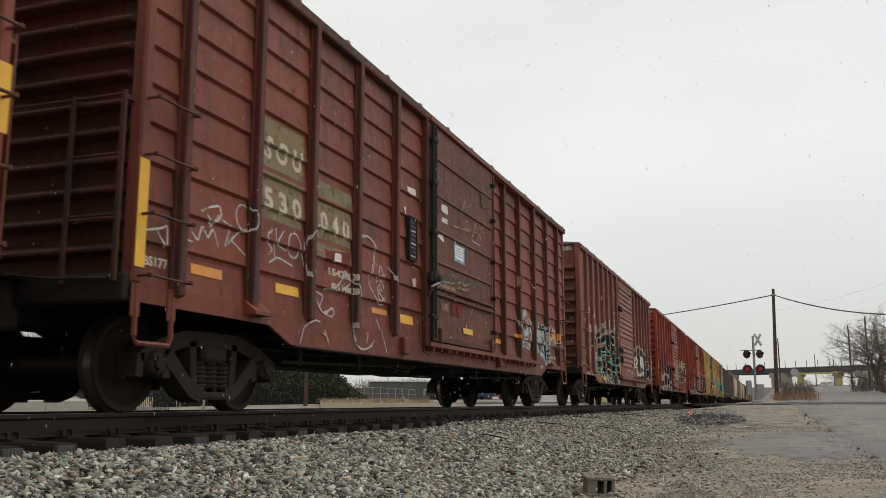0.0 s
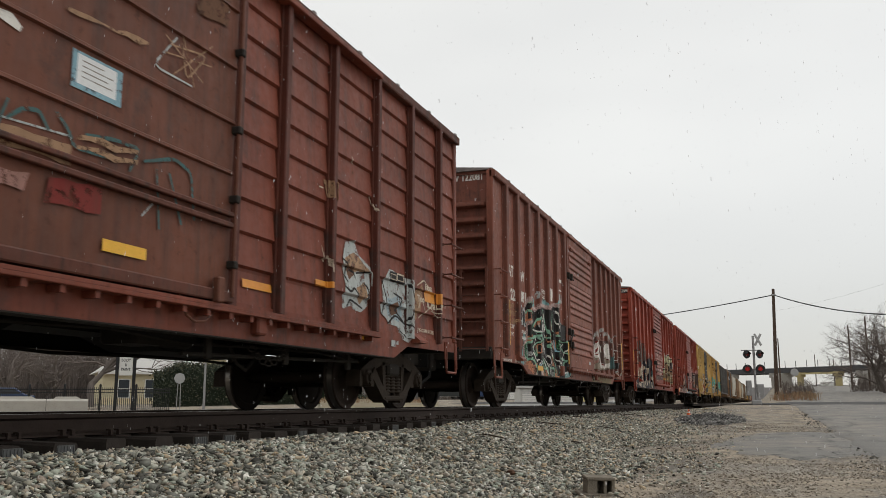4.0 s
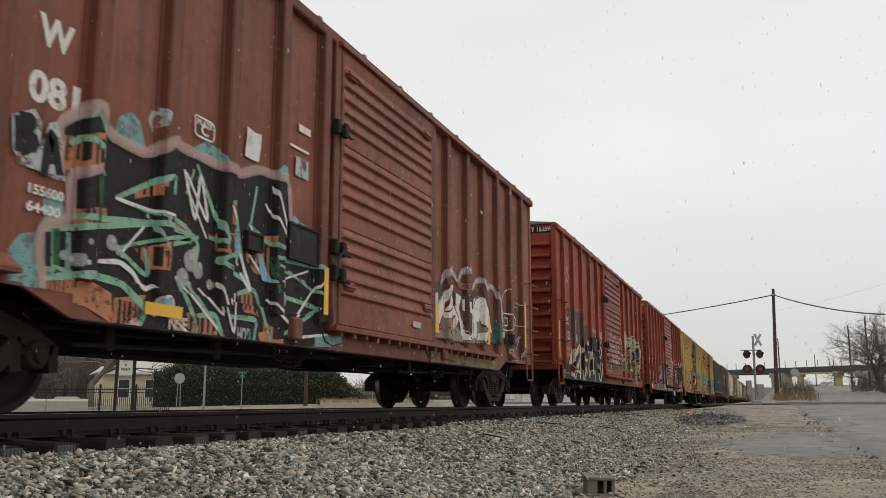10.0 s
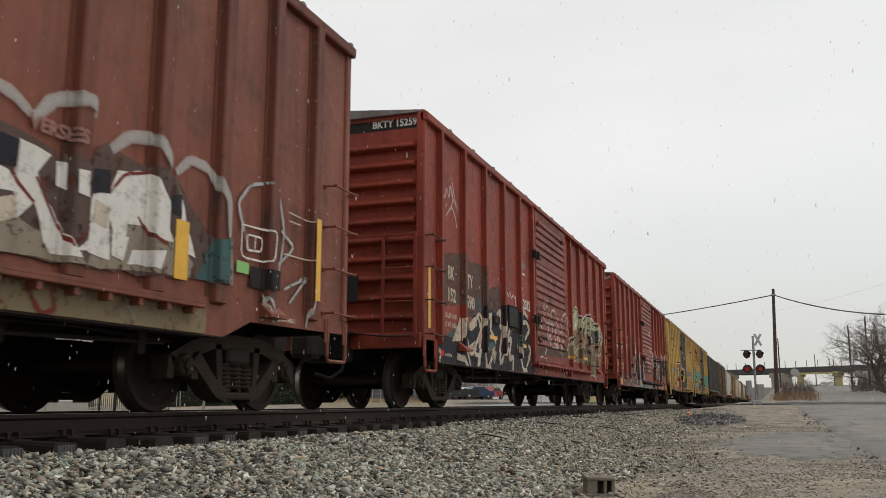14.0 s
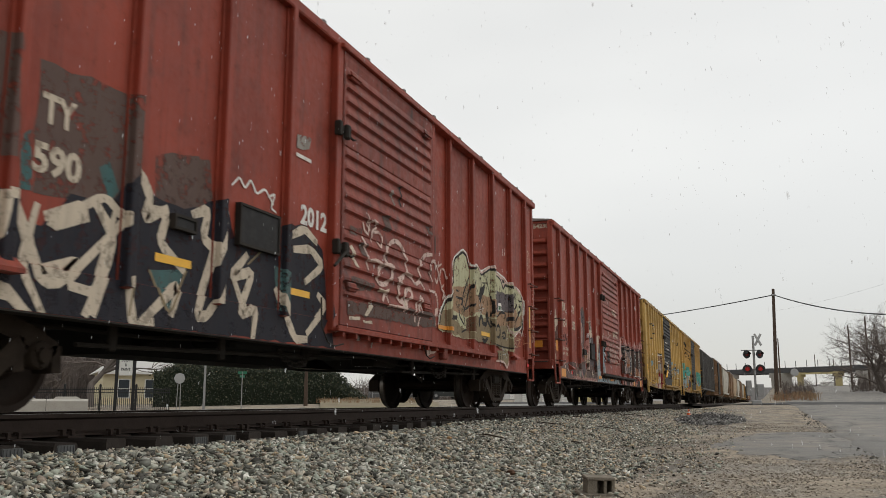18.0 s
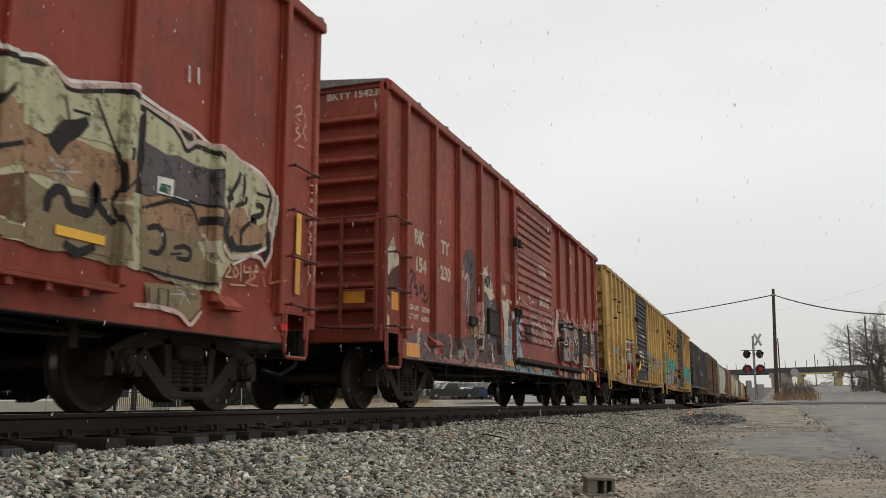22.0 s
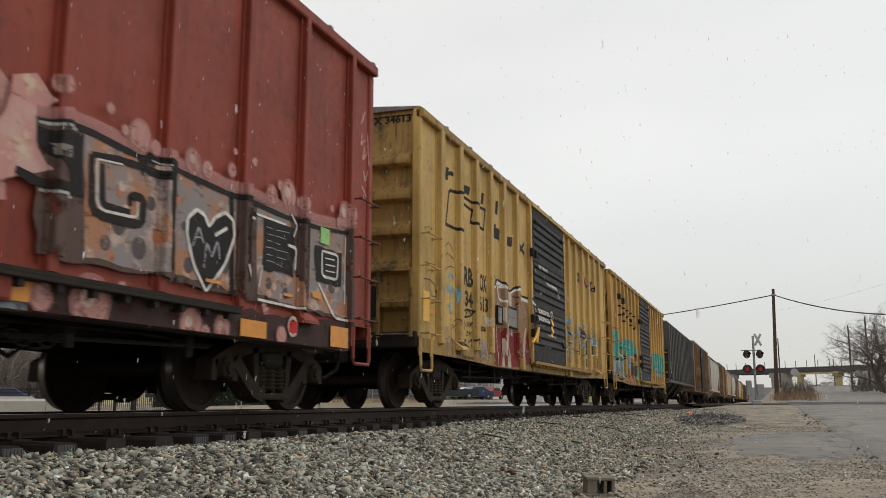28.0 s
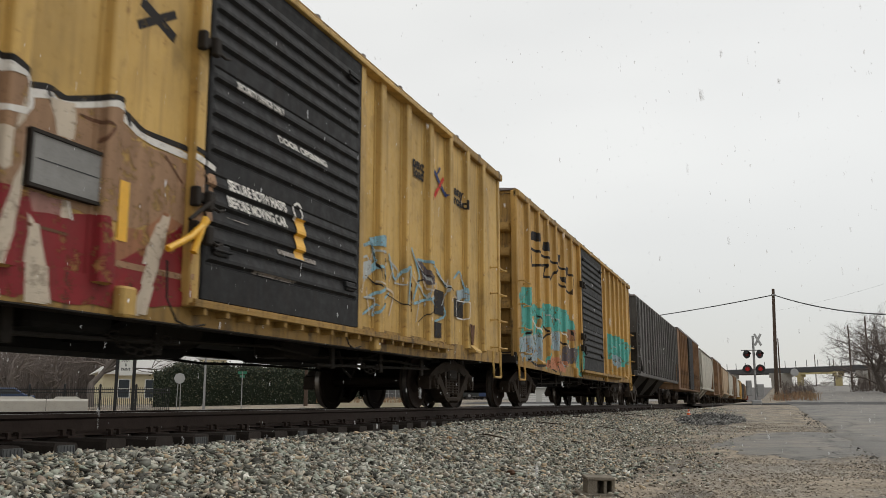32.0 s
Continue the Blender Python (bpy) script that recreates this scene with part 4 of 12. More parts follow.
            mb.tube([(POST + 0.02, ya, 1.30 if ya < d0 else 0.98), (POST + 0.02, ya + 0.03, 0.95), (POST + 0.02, ya + 0.14, 0.80), (POST + 0.02, (ya + yb) / 2, 0.755), (POST + 0.02, yb - 0.1, 0.77), (POST + 0.02, yb, 0.84)], 0.012, 6)
            part("cable_loop", mb, dp, ob, "slack cable loop", True)
    else:
        prof = [(PANEL + 0.03, zb), (DOOR, zb), (DOOR, zb + 0.30)]
        z = zb + 0.30
        k = 0
        while z + 0.165 < zt - 0.1:
            if k % 6 == 5:
                prof += [(DOOR, z), (DOOR, z + 0.16)]
            else:
                prof += [(DOOR - 0.022, z + 0.012), (DOOR - 0.022, z + 0.03), (DOOR + 0.014, z + 0.055), (DOOR + 0.012, z + 0.085), (DOOR - 0.012, z + 0.15)]
            z += 0.165
            k += 1
        prof += [(DOOR, zt - 0.08), (DOOR, zt), (PANEL + 0.03, zt)]
        rings = []
        for y, f in ((d0, 0), (d0 + 0.045, 0), (d0 + 0.08, 1), (d1 - 0.08, 1), (d1 - 0.045, 0), (d1, 0)):
            rings.append([(x if f or x < PANEL + 0.04 else DOOR, y, z) for x, z in prof])
        mb.loft(rings, 0, False, False)
        for y in (d0, d1):
            mb.box(PANEL, DOOR, y - 0.012, y + 0.012, zb, zt)
        ob = part("door", mb, dp, car, "ribbed steel sliding door")
        for y, z in ((d0 + 0.25, zt - 0.25), (d1 - 0.25, zt - 0.25), (d0 + 0.25, zb + 0.45), (d1 - 0.25, zb + 0.45)):
            mb = MB()
            mb.box(DOOR - 0.04, DOOR + 0.03, y - 0.12, y + 0.12, z - 0.05, z + 0.05, 0, 0.01)
            mb.box(DOOR + 0.02, DOOR + 0.05, y - 0.14, y + 0.14, z - 0.02, z + 0.0, 0, 0.006)
            part("door_lug", mb, dp, ob)
        for ya, yb in ((d0 - 0.50, d0 + 0.05), (d1 - 0.42, d1 + 0.05)):
            mb = MB()
            mb.tube([(POST + 0.03, ya, zb + (0.25 if ya < d0 else 0.0)), (POST + 0.03, ya + 0.02, zb - 0.05), (POST + 0.04, ya + 0.14, zb - 0.22), (POST + 0.04, (ya + yb) / 2 + 0.04, zb - 0.26), (POST + 0.03, yb, zb - 0.22)], 0.009, 6)
            part("cable_loop", mb, GRIME, ob, "slack black cable", True)
    for z in {"bead": (), "wide": (zb + 0.55, zb + 0.85, zt - 1.0), "narrow": (zb + 0.86, zt - 1.0)}[style]:
        mb = MB()
        mb.box(POST - 0.02, POST + 0.05, d0 - 0.15, d0 + 0.10, z - 0.03, z + 0.05, 0, 0.012)
        mb.box(POST + 0.03, POST + 0.10, d0 - 0.06, d0 + 0.03, z - 0.10, z + 0.07, 0, 0.015)
        mb.box(POST - 0.02, POST + 0.065, d0 - 0.19, d0 - 0.12, z - 0.08, z + 0.09, 0, 0.012)
        mb.tube([(POST + 0.08, d0 - 0.02, z - 0.05), (POST + 0.10, d0 + 0.08, z - 0.09), (POST + 0.085, d0 + 0.17, z - 0.06)], 0.014, 6)
        part("door_latch", mb, GRIME, car, "dark steel door latch")
    mb = MB()
    mb.tube([(POST + 0.08, d0 - 0.30, zb + 0.62), (POST + 0.09, d0 + 0.02, zb + 0.86)], 0.018, 6)
    part("latch_lever", mb, GRIME, car)
    mb = MB()
    t1 = min(d1 + (d1 - d0) + 0.2, h - 0.9)
    mb.box(PANEL, POST + 0.07, d0 - 0.15, t1, zb - 0.085, zb - 0.05, 0, 0.006)
    mb.box(POST + 0.04, POST + 0.07, d0 - 0.15, t1, zb - 0.05, zb - 0.02)
    k = d0
    while k < t1 - 0.1:
        mb.box(PANEL, POST + 0.05, k, k + 0.05, zb - 0.14, zb - 0.085)
        k += 0.34
    part("door_track", mb, track or paint, car, "door track on small brackets")
    mb = MB()
    mb.box(PANEL, POST + 0.055, d0 - 0.1, t1, zt + 0.01, zt + 0.07, 0, 0.01)
    part("door_header", mb, paint, car)
    underframe(car, L)
    for s in (-1, 1):
        truck(car, s * (h - 1.68))
    car["half"], car["sill"] = h, sill
    return car, mid, posts, (d0, d1), style


A = boxcar(5.56, 21.55, RED_A, [6.12, 7.26, 8.4, 9.56, 10.75], [16.02, 17.13, 18.36, 19.53, 20.69], (11.95, 15.03), "bead", "dark oxide-red boxcar with pressed side panels, graffiti and a plug door", 0.24, DOOR_A, None, DARK_R, post_paint=POST_A)
B = boxcar(23.62, 39.38, RED_B, [24.47, 25.31, 26.2, 27.06, 27.95, 28.87, 29.8], [33.97, 34.95, 35.85, 36.74, 37.62, 38.5], (30.13, 33.17), "wide", "brown-red boxcar with a ribbed sliding door and dark teal graffiti", 0.30, None, None, DARK_B, post_paint=POST_B)
C = boxcar(41.87, 57.80, RED_C, [42.56, 43.69, 44.87, 46.08, 47.25], [52.27, 53.45, 54.65, 55.85, 57.0], (48.4, 51.36), "narrow", "bright oxide-red boxcar with graffiti and a ribbed sliding door", 0.285, DOOR_C, sill="plate", inset=0.15)
D_ = boxcar(59.7, 75.46, RED_D, [60.35, 61.5, 62.63, 63.79, 64.95], [70.15, 71.33, 72.49, 73.62, 74.78], (66.07, 69.12), "narrow", "wine-red boxcar with pink graffiti and a ribbed sliding door", 0.285, DOOR_D, sill="plate", track=GRIME)
E_ = boxcar(77.12, 93.08, YEL, [77.99, 78.9, 79.77, 80.63, 81.52, 82.45], [87.47, 88.36, 89.27, 90.16, 91.04, 91.93], (83.6, 86.72), "wide", "yellow boxcar with a black ribbed sliding door and red graffiti", 0.53, BLACK_D, None, DARK_RUST_Y, "taper", DARK_RUST_Y, DARK_RUST_Y, 1.95)
F_ = boxcar(94.3, 110.26, YEL_O, [95.17, 96.08, 96.95, 97.81, 98.7, 99.63], [104.65, 105.54, 106.45, 107.34, 108.22, 109.11], (100.78, 103.9), "wide", "ochre-yellow boxcar with a black sliding door and teal graffiti", 0.53, BLACK_D, None, DARK_RUST_Y, "taper", DARK_RUST_Y, DARK_RUST_Y, 1.95)
Z = boxcar(-11.8, 4.25, RED_A, [-11, -9.8, -8.6, -7.4], [-0.8, 0.4, 1.55, 2.7, 3.65], (-4.8, -1.6), "narrow", "dark red boxcar whose far corner carries a yellow stripe", 0.285)


def hopper(y0, y1, paint, label, round_side=True, grp="cars of the freight train"):
    """Covered hopper: rounded or ribbed side, sloping bays, roof walk."""
    L, mid = y1 - y0, (y0 + y1) / 2
    car = empty("hopper_car", label, "railroad car", grp, (TRACK_X, mid, 0))
    CARS.append((car, mid))
    h = L / 2
    mb = MB()
    rings = []
    for y, lift in ((-h + 0.2, 1.5), (-h + 1.6, 0.3), (-h + 2.9, 0.0), (h - 2.9, 0.0), (h - 1.6, 0.3), (h - 0.2, 1.5)):
        ring = []
        for k in range(9):
            a = math.pi * k / 8 - math.pi / 2
            bulge = 1.40 + (0.12 * math.cos(a) if round_side else 0.1)
            ring.append((bulge, y, 1.25 + lift + (4.15 - 1.25 - lift) * k / 8))
        ring += [(0.9, y, 4.45), (0, y, 4.5), (-0.9, y, 4.45)]
        ring += [(-p[0], p[1], p[2]) for p in ring[:9][::-1]]
        rings.append(ring)
    mb.loft(rings, 0, True)
    part("hopper_body", mb, paint, car, "", True)
    if not round_side:
        n = round(L / 0.9)
        for i in range(1, n):
            mb = MB()
            y = -h + L * i / n
            mb.box(1.48, 1.56, y - 0.05, y + 0.05, 1.25 if abs(y) < h - 1.6 else 2.2, 4.15, 0, 0.015)
            part("side_post", mb, paint, car)
    for k in (-1, 0, 1):
        mb = MB()
        c = k * L / 4.6
        mb.loft([[(1.2, c - 1.6, 1.3), (1.2, c + 1.6, 1.3), (-1.2, c + 1.6, 1.3), (-1.2, c - 1.6, 1.3)], [(0.5, c - 0.5, 0.45), (0.5, c + 0.5, 0.45), (-0.5, c + 0.5, 0.45), (-0.5, c - 0.5, 0.45)]], 0, True)
        part("hopper_bay", mb, GRIME if not round_side else paint, car)
    for s in (1, -1):
        mb = MB()
        mb.box(min(s * 1.35, s * 1.5), max(s * 1.35, s * 1.5), -h + 0.1, h - 0.1, 1.12, 1.30, 0, 0.02)
        part("side_sill", mb, paint, car)
        mb = MB()
        mb.box(min(s * 1.0, s * 1.5), max(s * 1.0, s * 1.5), -h + 0.15, h - 0.15, 4.14, 4.22, 0, 0.02)
        part("roof_walk", mb, ROOF, car)
        mb = MB()
        for z in np.arange(1.4, 4.0, 0.42):
            mb.tube([(1.5, s * (h - 0.15), z), (1.56, s * (h - 0.15), z), (1.56, s * (h - 0.6), z), (1.5, s * (h - 0.6), z)], 0.014, 5)
        mb.box(1.5, 1.55, s * (h - 0.4) - 0.28, s * (h - 0.4) - 0.24, 1.2, 4.15)
        mb.box(1.5, 1.55, s * (h - 0.4) + 0.24, s * (h - 0.4) + 0.28, 1.2, 4.15)
        part("ladder", mb, paint, car)
        truck(car, s * (h - 1.7), False)
    mb = MB()
    mb.box(-0.28, 0.28, -h - 0.6, h + 0.6, 0.75, 1.1)
    part("center_sill", mb, UNDER, car)
    return car


def far_boxcar(y0, y1, paint, label, door=None):
    """A boxcar that stays far off: body, posts, door, roof, trucks."""
    L, mid = y1 - y0, (y0 + y1) / 2
    car = empty("boxcar", label, "railroad car", "cars of the freight train", (TRACK_X, mid, 0))
    CARS.append((car, mid))
    h = L / 2
    mb = MB()
    mb.box(-PANEL, PANEL, -h, h, 0.85, EAVE + 0.05, 0, 0.02)
    part("body_shell", mb, paint, car)
    mb = MB()
    mb.prism_y([(-1.5, EAVE + 0.05), (0, EAVE + 0.2), (1.5, EAVE + 0.05), (1.5, EAVE - 0.05), (-1.5, EAVE - 0.05)], -h, h)
    part("roof", mb, ROOF, car)
    pm = MB()
    pm.box(PANEL - 0.01, POST, -0.06, 0.06, 0.95, EAVE - 0.05, 0, 0.015)
    pme = pm.mesh("side_post", paint)
    n = round(L / 1.1)
    for i in range(1, n):
        y = -h + L * i / n
        if abs(y) > 1.75:
            part("side_post", pme, None, car).matrix_basis = Matrix.Translation((0, y, 0))
    mb = MB()
    mb.box(PANEL - 0.01, DOOR, -1.6, 1.6, 0.95, EAVE - 0.12, 0, 0.02)
    for k in range(16):
        mb.box(DOOR - 0.01, DOOR + 0.02, -1.5, 1.5, 1.2 + k * 0.18, 1.27 + k * 0.18)
    part("door", mb, door or paint, car)
    mb = MB()
    for z in np.arange(1.2, EAVE - 0.3, 0.36):
        mb.tube([(-1.35, -h - 0.02, z), (1.35, -h - 0.02, z)], 0.07, 6)
    part("end_ribs", mb, paint, car)
    for s in (1, -1):
        truck(car, s * (h - 1.7), False)
    mb = MB()
    mb.box(-0.28, 0.28, -h - 0.6, h + 0.6, 0.75, 1.1)
    part("center_sill", mb, UNDER, car)
    return car


hopper(111.6, 128.7, GREY_H, "dark grey covered hopper car with ribbed sides", False)
far_boxcar(130.0, 147.0, BROWN_H, "brown boxcar with a dark door", BLACK_D)
hopper(148.4, 165.4, WHITE_H, "pale grey covered hopper car with rounded sides")
far_boxcar(166.7, 183.4, BROWN_H, "brown weathered boxcar far back in the train")
hopper(184.8, 201.9, TAN_H, "tan covered hopper car with rounded sides")
hopper(203.2, 220.4, WHITE_H, "pale covered hopper car with rounded sides")
far_boxcar(221.8, 238.4, BROWN_H, "brown weathered boxcar far back in the train")
hopper(239.7, 256.4, WHITE_H, "pale covered hopper car with rounded sides")
far_boxcar(257.8, 274.4, YEL_O, "ochre weathered boxcar far back in the train")
hopper(275.8, 292.4, GREY_H, "grey covered hopper car with ribbed sides", False)
far_boxcar(293.8, 310.4, BROWN_H, "brown weathered boxcar far back in the train")
hopper(311.8, 328.4, TAN_H, "tan covered hopper car with rounded sides")
far_boxcar(329.8, 346.4, RED_D, "red weathered boxcar far back in the train")

# ---------------------------------------------------------------- what stands around
CONC = plain("weathered_concrete", (0.40, 0.38, 0.34), 0.9, 0, 0.18, 3, 0.4)
BLOCK_M = plain("grey_block_concrete", (0.20, 0.175, 0.14), 0.95, 0, 0.3, 14, 0.9)
IRON = plain("black_iron", (0.012, 0.012, 0.013), 0.5, 0.3, 0.3, 6)
GALV = plain("galvanised_steel", (0.30, 0.30, 0.30), 0.5, 0.5, 0.2, 5)
WOODP = plain("weathered_pole_wood", (0.085, 0.060, 0.045), 0.9, 0, 0.35, 4, 0.7)
BARK = plain("grey_brown_bark", (0.115, 0.097, 0.085), 0.95, 0, 0.3, 6, 0.6)
# Twig colour is lightened to paint in mist over the distance.
TWIG = plain("bare_twigs", (0.15, 0.125, 0.112), 0.95, 0, 0.3, 2)
SIDING = plain("cream_siding", (0.62, 0.55, 0.38), 0.7, 0, 0.08, 2)
SHINGLE = plain("pale_roof_shingle", (0.50, 0.49, 0.47), 0.9, 0, 0.12, 9, 0.3)
TRIM = plain("white_trim_paint", (0.74, 0.73, 0.70), 0.6, 0, 0.06, 3)
GLASS_D = plain("dark_window_glass", (0.06, 0.07, 0.08), 0.08, 0, 0.1, 1)
SIGN_W = plain("white_sign_board", (0.66, 0.66, 0.63), 0.6, 0, 0.06, 3)
INK = plain("black_paint", (0.015, 0.015, 0.016), 0.6, 0, 0.2, 8)
GREEN_S = plain("green_sign", (0.02, 0.16, 0.09), 0.5, 0, 0.1, 5)
ALU = plain("sign_back_aluminium", (0.40, 0.40, 0.40), 0.5, 0.5, 0.1, 4)
CONE_M = plain("orange_plastic", (0.75, 0.13, 0.03), 0.5, 0, 0.1, 8)
BRIDGE_M = plain("dark_bridge_steel", (0.075, 0.075, 0.078), 0.8, 0, 0.2, 0.4)
PIER_M = plain("bridge_concrete", (0.36, 0.34, 0.31), 0.9, 0, 0.2, 0.5)
PIER_Y = plain("yellow_clearance_paint", (0.50, 0.42, 0.22), 0.8, 0, 0.15, 0.8)
LEAF = pieces("ivy_leaf", [(0, (0.018, 0.024, 0.012)), (0.5, (0.042, 0.054, 0.027)), (0.85, (0.08, 0.085, 0.045)), (1, (0.15, 0.13, 0.075))], 0.7, 0.2, 8)
WEED = pieces("dry_weeds", [(0, (0.20, 0.13, 0.07)), (0.5, (0.33, 0.24, 0.14)), (0.8, (0.36, 0.16, 0.08)), (1, (0.45, 0.38, 0.26))], 0.9, 0.2, 5)
# Haze is in the colour: pale grey stands for mist over the woods.
HAZE_T = plain("treeline_painted_haze", (0.30, 0.29, 0.29), 1.0, 0, 0.15, 0.02)
RED_LENS, _n, _l, _b = shader("red_lamp_lens")
_b.inputs["Base Color"].default_value = (0.30, 0.01, 0.01, 1)
_b.inputs["Roughness"].default_value = 0.25
_b.inputs["Emission Color"].default_value = (1, 0.06, 0.05, 1)
_b.inputs["Emission Strength"].default_value = 0.10
DIM_LENS = plain("unlit_red_lens", (0.16, 0.012, 0.012), 0.25, 0, 0.1, 5)


def frame_at(p, toward=None, turn=0):
    """A pose at p whose +y side looks back at the origin."""
    a = math.atan2(-p.x, -p.y)
    return Matrix.Translation(p) @ pose(0, 0, 0, 0, 0, -math.degrees(a) + turn)


def lettering(body, size, mats, name="lettering", bold=0.0, squeeze=1.0):
    """The words as a flat mesh in x and z, set from the lower left."""
    cu = bpy.data.curves.new(name, "FONT")
    cu.body, cu.size, cu.resolution_u, cu.offset = body, size, 3, bold
    tmp = bpy.data.objects.new(name, cu)
    scene.collection.objects.link(tmp)
    bpy.context.view_layer.update()
    me = bpy.data.meshes.new_from_object(tmp.evaluated_get(bpy.context.evaluated_depsgraph_get()))
    bpy.data.objects.remove(tmp)
    co = np.empty(len(me.vertices) * 3, np.float32)
    me.vertices.foreach_get("co", co)
    co = co.reshape(-1, 3)
    polys = [tuple(p.vertices) for p in me.polygons]
    bpy.data.meshes.remove(me)
    return [(float(x) * squeeze, float(y)) for x, y, _ in co], polys


def flat_text(body, size, at, right, up, normal, mat, parent, bold=0.0, squeeze=1.0, center=False, name="lettering"):
    pts, polys = lettering(body, size, mat, name, bold, squeeze)
    w = max(p[0] for p in pts) if center else 0
    at, right, up, normal = Vector(at), Vector(right), Vector(up), Vector(normal)
    mb = MB()
    mb.add([at + right * (x - w / 2) + up * y + normal * 0.004 for x, y in pts], polys)
    return part(name, mb, mat, parent)


def concrete_block():
    """A hollow block on its side: both cells open to the right, a broken shell foot at the left."""
    p = Vector((-1.50, 8.42, ground_z(-1.50, 8.42) - 0.012))
    ob = empty("concrete_block", "weathered grey hollow concrete block lying on the gravel", "concrete block", "", Matrix.Translation(p) @ pose(0, 0, 0, 3, 2, 24))
    mb = MB()
    L, H, W, t = 0.27, 0.185, 0.19, 0.030
    mb.box(-L / 2, L / 2, -W / 2 - 0.006, W / 2 + 0.006, H - t, H, 0, 0.008)
    mb.box(-L / 2 - 0.06, L / 2 - 0.004, -W / 2 - 0.012, W / 2 + 0.01, 0, t + 0.008, 0, 0.01)
    mb.box(-L / 2 + 0.01, -L / 2 + 0.105, -W / 2 + 0.004, W / 2 - 0.004, t, H - t, 0, 0.006)
    for x in (0.030, L / 2 - 0.032):
        mb.box(x, x + 0.028, -W / 2 + 0.006, W / 2 - 0.006, t, H - t, 0, 0.005)
    mb.box(-L / 2 + 0.1, L / 2 - 0.01, W / 2 - 0.03, W / 2 - 0.01, t, H - t)
    part("block_body", mb, BLOCK_M, ob)


concrete_block()


def traffic_cone():
    x, y = -2.62, 33.5
    ob = empty("traffic_cone", "small orange traffic cone standing on the gravel", "traffic cone", "", (x, y, ground_z(x, y) + 0.03))
    mb = MB()
    mb.lathe([(0.0, 0.13), (0.02, 0.13), (0.02, 0.09), (0.30, 0.025), (0.31, 0.0)], 14, "z")
    part("cone_body", mb, CONE_M, ob, "", True)
    mb = MB()
    mb.lathe([(0.13, 0.068), (0.20, 0.050)], 14, "z")
    part("reflective_band", mb, WHITE, ob)
    ob.scale = (0.75, 0.75, 0.75)


traffic_cone()


def barriers():
    for k, (b0, b1) in enumerate(((-47.6, -43.55), (-43.5, -41.25))):
        p, q = spot(b0, 42), spot(b1, 42)
        c = (p + q) / 2
        L = (q - p).length
        ob = empty("concrete_barrier", "pale weathered concrete barrier block, stained", "barrier", "barriers by the fence", frame_at(Vector((c.x, c.y, -0.47))))
        mb = MB()
        mb.prism_x([(-0.35, 0), (0.35, 0), (0.35, 0.62), (0.22, 0.72), (-0.22, 0.72), (-0.35, 0.62)], -L / 2, L / 2)
        part("barrier_body", mb, CONC, ob)
        mb = MB()
        a = L / 2 - (0.35 if k == 0 else 0.25)
        mb.loft([[(-a, -0.2, 0.70), (a, -0.2, 0.70), (a, 0.2, 0.70), (-a, 0.2, 0.70)], [(-a + 0.2, -0.15, 0.82), (a - 0.12, -0.15, 0.82), (a - 0.12, 0.15, 0.82), (-a + 0.2, 0.15, 0.82)]], 0, True)
        part("barrier_cap", mb, CONC, ob)


barriers()


def iron_fence():
    pts = [spot(-50, 60), spot(-44.4, 57.5), spot(-41.0, 56), spot(-37.9, 55), spot(-36.6, 54.5)]
    ob = empty("iron_fence", "black iron picket fence along the yard", "fence")
    ground = -0.45
    lens = [0]
    for a, b in zip(pts, pts[1:]):
        lens.append(lens[-1] + (b - a).length)

    def along(s):
        for i in range(len(pts) - 1):
            if s <= lens[i + 1] + 1e-6:
                return pts[i].lerp(pts[i + 1], (s - lens[i]) / (lens[i + 1] - lens[i]))
        return pts[-1]

    picket = MB()
    picket.box(-0.011, 0.011, -0.011, 0.011, 0.05, 1.42)
    pk = picket.mesh("picket", IRON)
    post = MB()
    post.box(-0.05, 0.05, -0.05, 0.05, 0, 1.56, 0, 0.008)
    post.lathe([(1.56, 0.06), (1.60, 0.05), (1.63, 0.0)], 6, "z")
    po = post.mesh("fence_post", IRON)
    s, k = 0.0, 0
    while s < lens[-1]:
        p = along(s)
        if k % 18 == 0:
            part("fence_post", po, None, ob).matrix_basis = Matrix.Translation((p.x, p.y, ground))
        elif len(ob.children) < 330:
            part("picket", pk, None, ob).matrix_basis = Matrix.Translation((p.x, p.y, ground))
        s += 0.115
        k += 1
    for z in (0.18, 1.12, 1.30):
        mb = MB()
        mb.tube([(p.x, p.y, ground + z) for p in pts], 0.02, 4)
        part("fence_rail", mb, IRON, ob)


iron_fence()


def shop_sign():
    p = spot(-39.25, 50)
    ob = empty("shop_sign", "white shop sign board hung between two dark posts", "sign", "", frame_at(Vector((p.x, p.y, -0.45))))
    for x in (-0.43, 0.43):
        mb = MB()
        mb.box(x - 0.085, x + 0.085, -0.08, 0.08, 0, 3.6, 0, 0.01)
        part("sign_post", mb, IRON, ob)
    mb = MB()
    mb.box(-0.33, 0.33, -0.03, 0.03, 1.95, 3.35, 0, 0.008)
    bd = part("sign_board", mb, SIGN_W, ob)
    for i, w in enumerate(("AUTO", "BODY", "&", "PAINT")):
        flat_text(w, 0.21, (0, 0.031, 2.92 - i * 0.24), (-1, 0, 0), (0, 0, 1), (0, 1, 0), INK, bd, 0.004, 0.8, True)
    mb = MB()
    mb.box(-0.27, 0.27, 0.03, 0.036, 3.17, 3.28)
    part("text_bar", mb, INK, bd)


shop_sign()


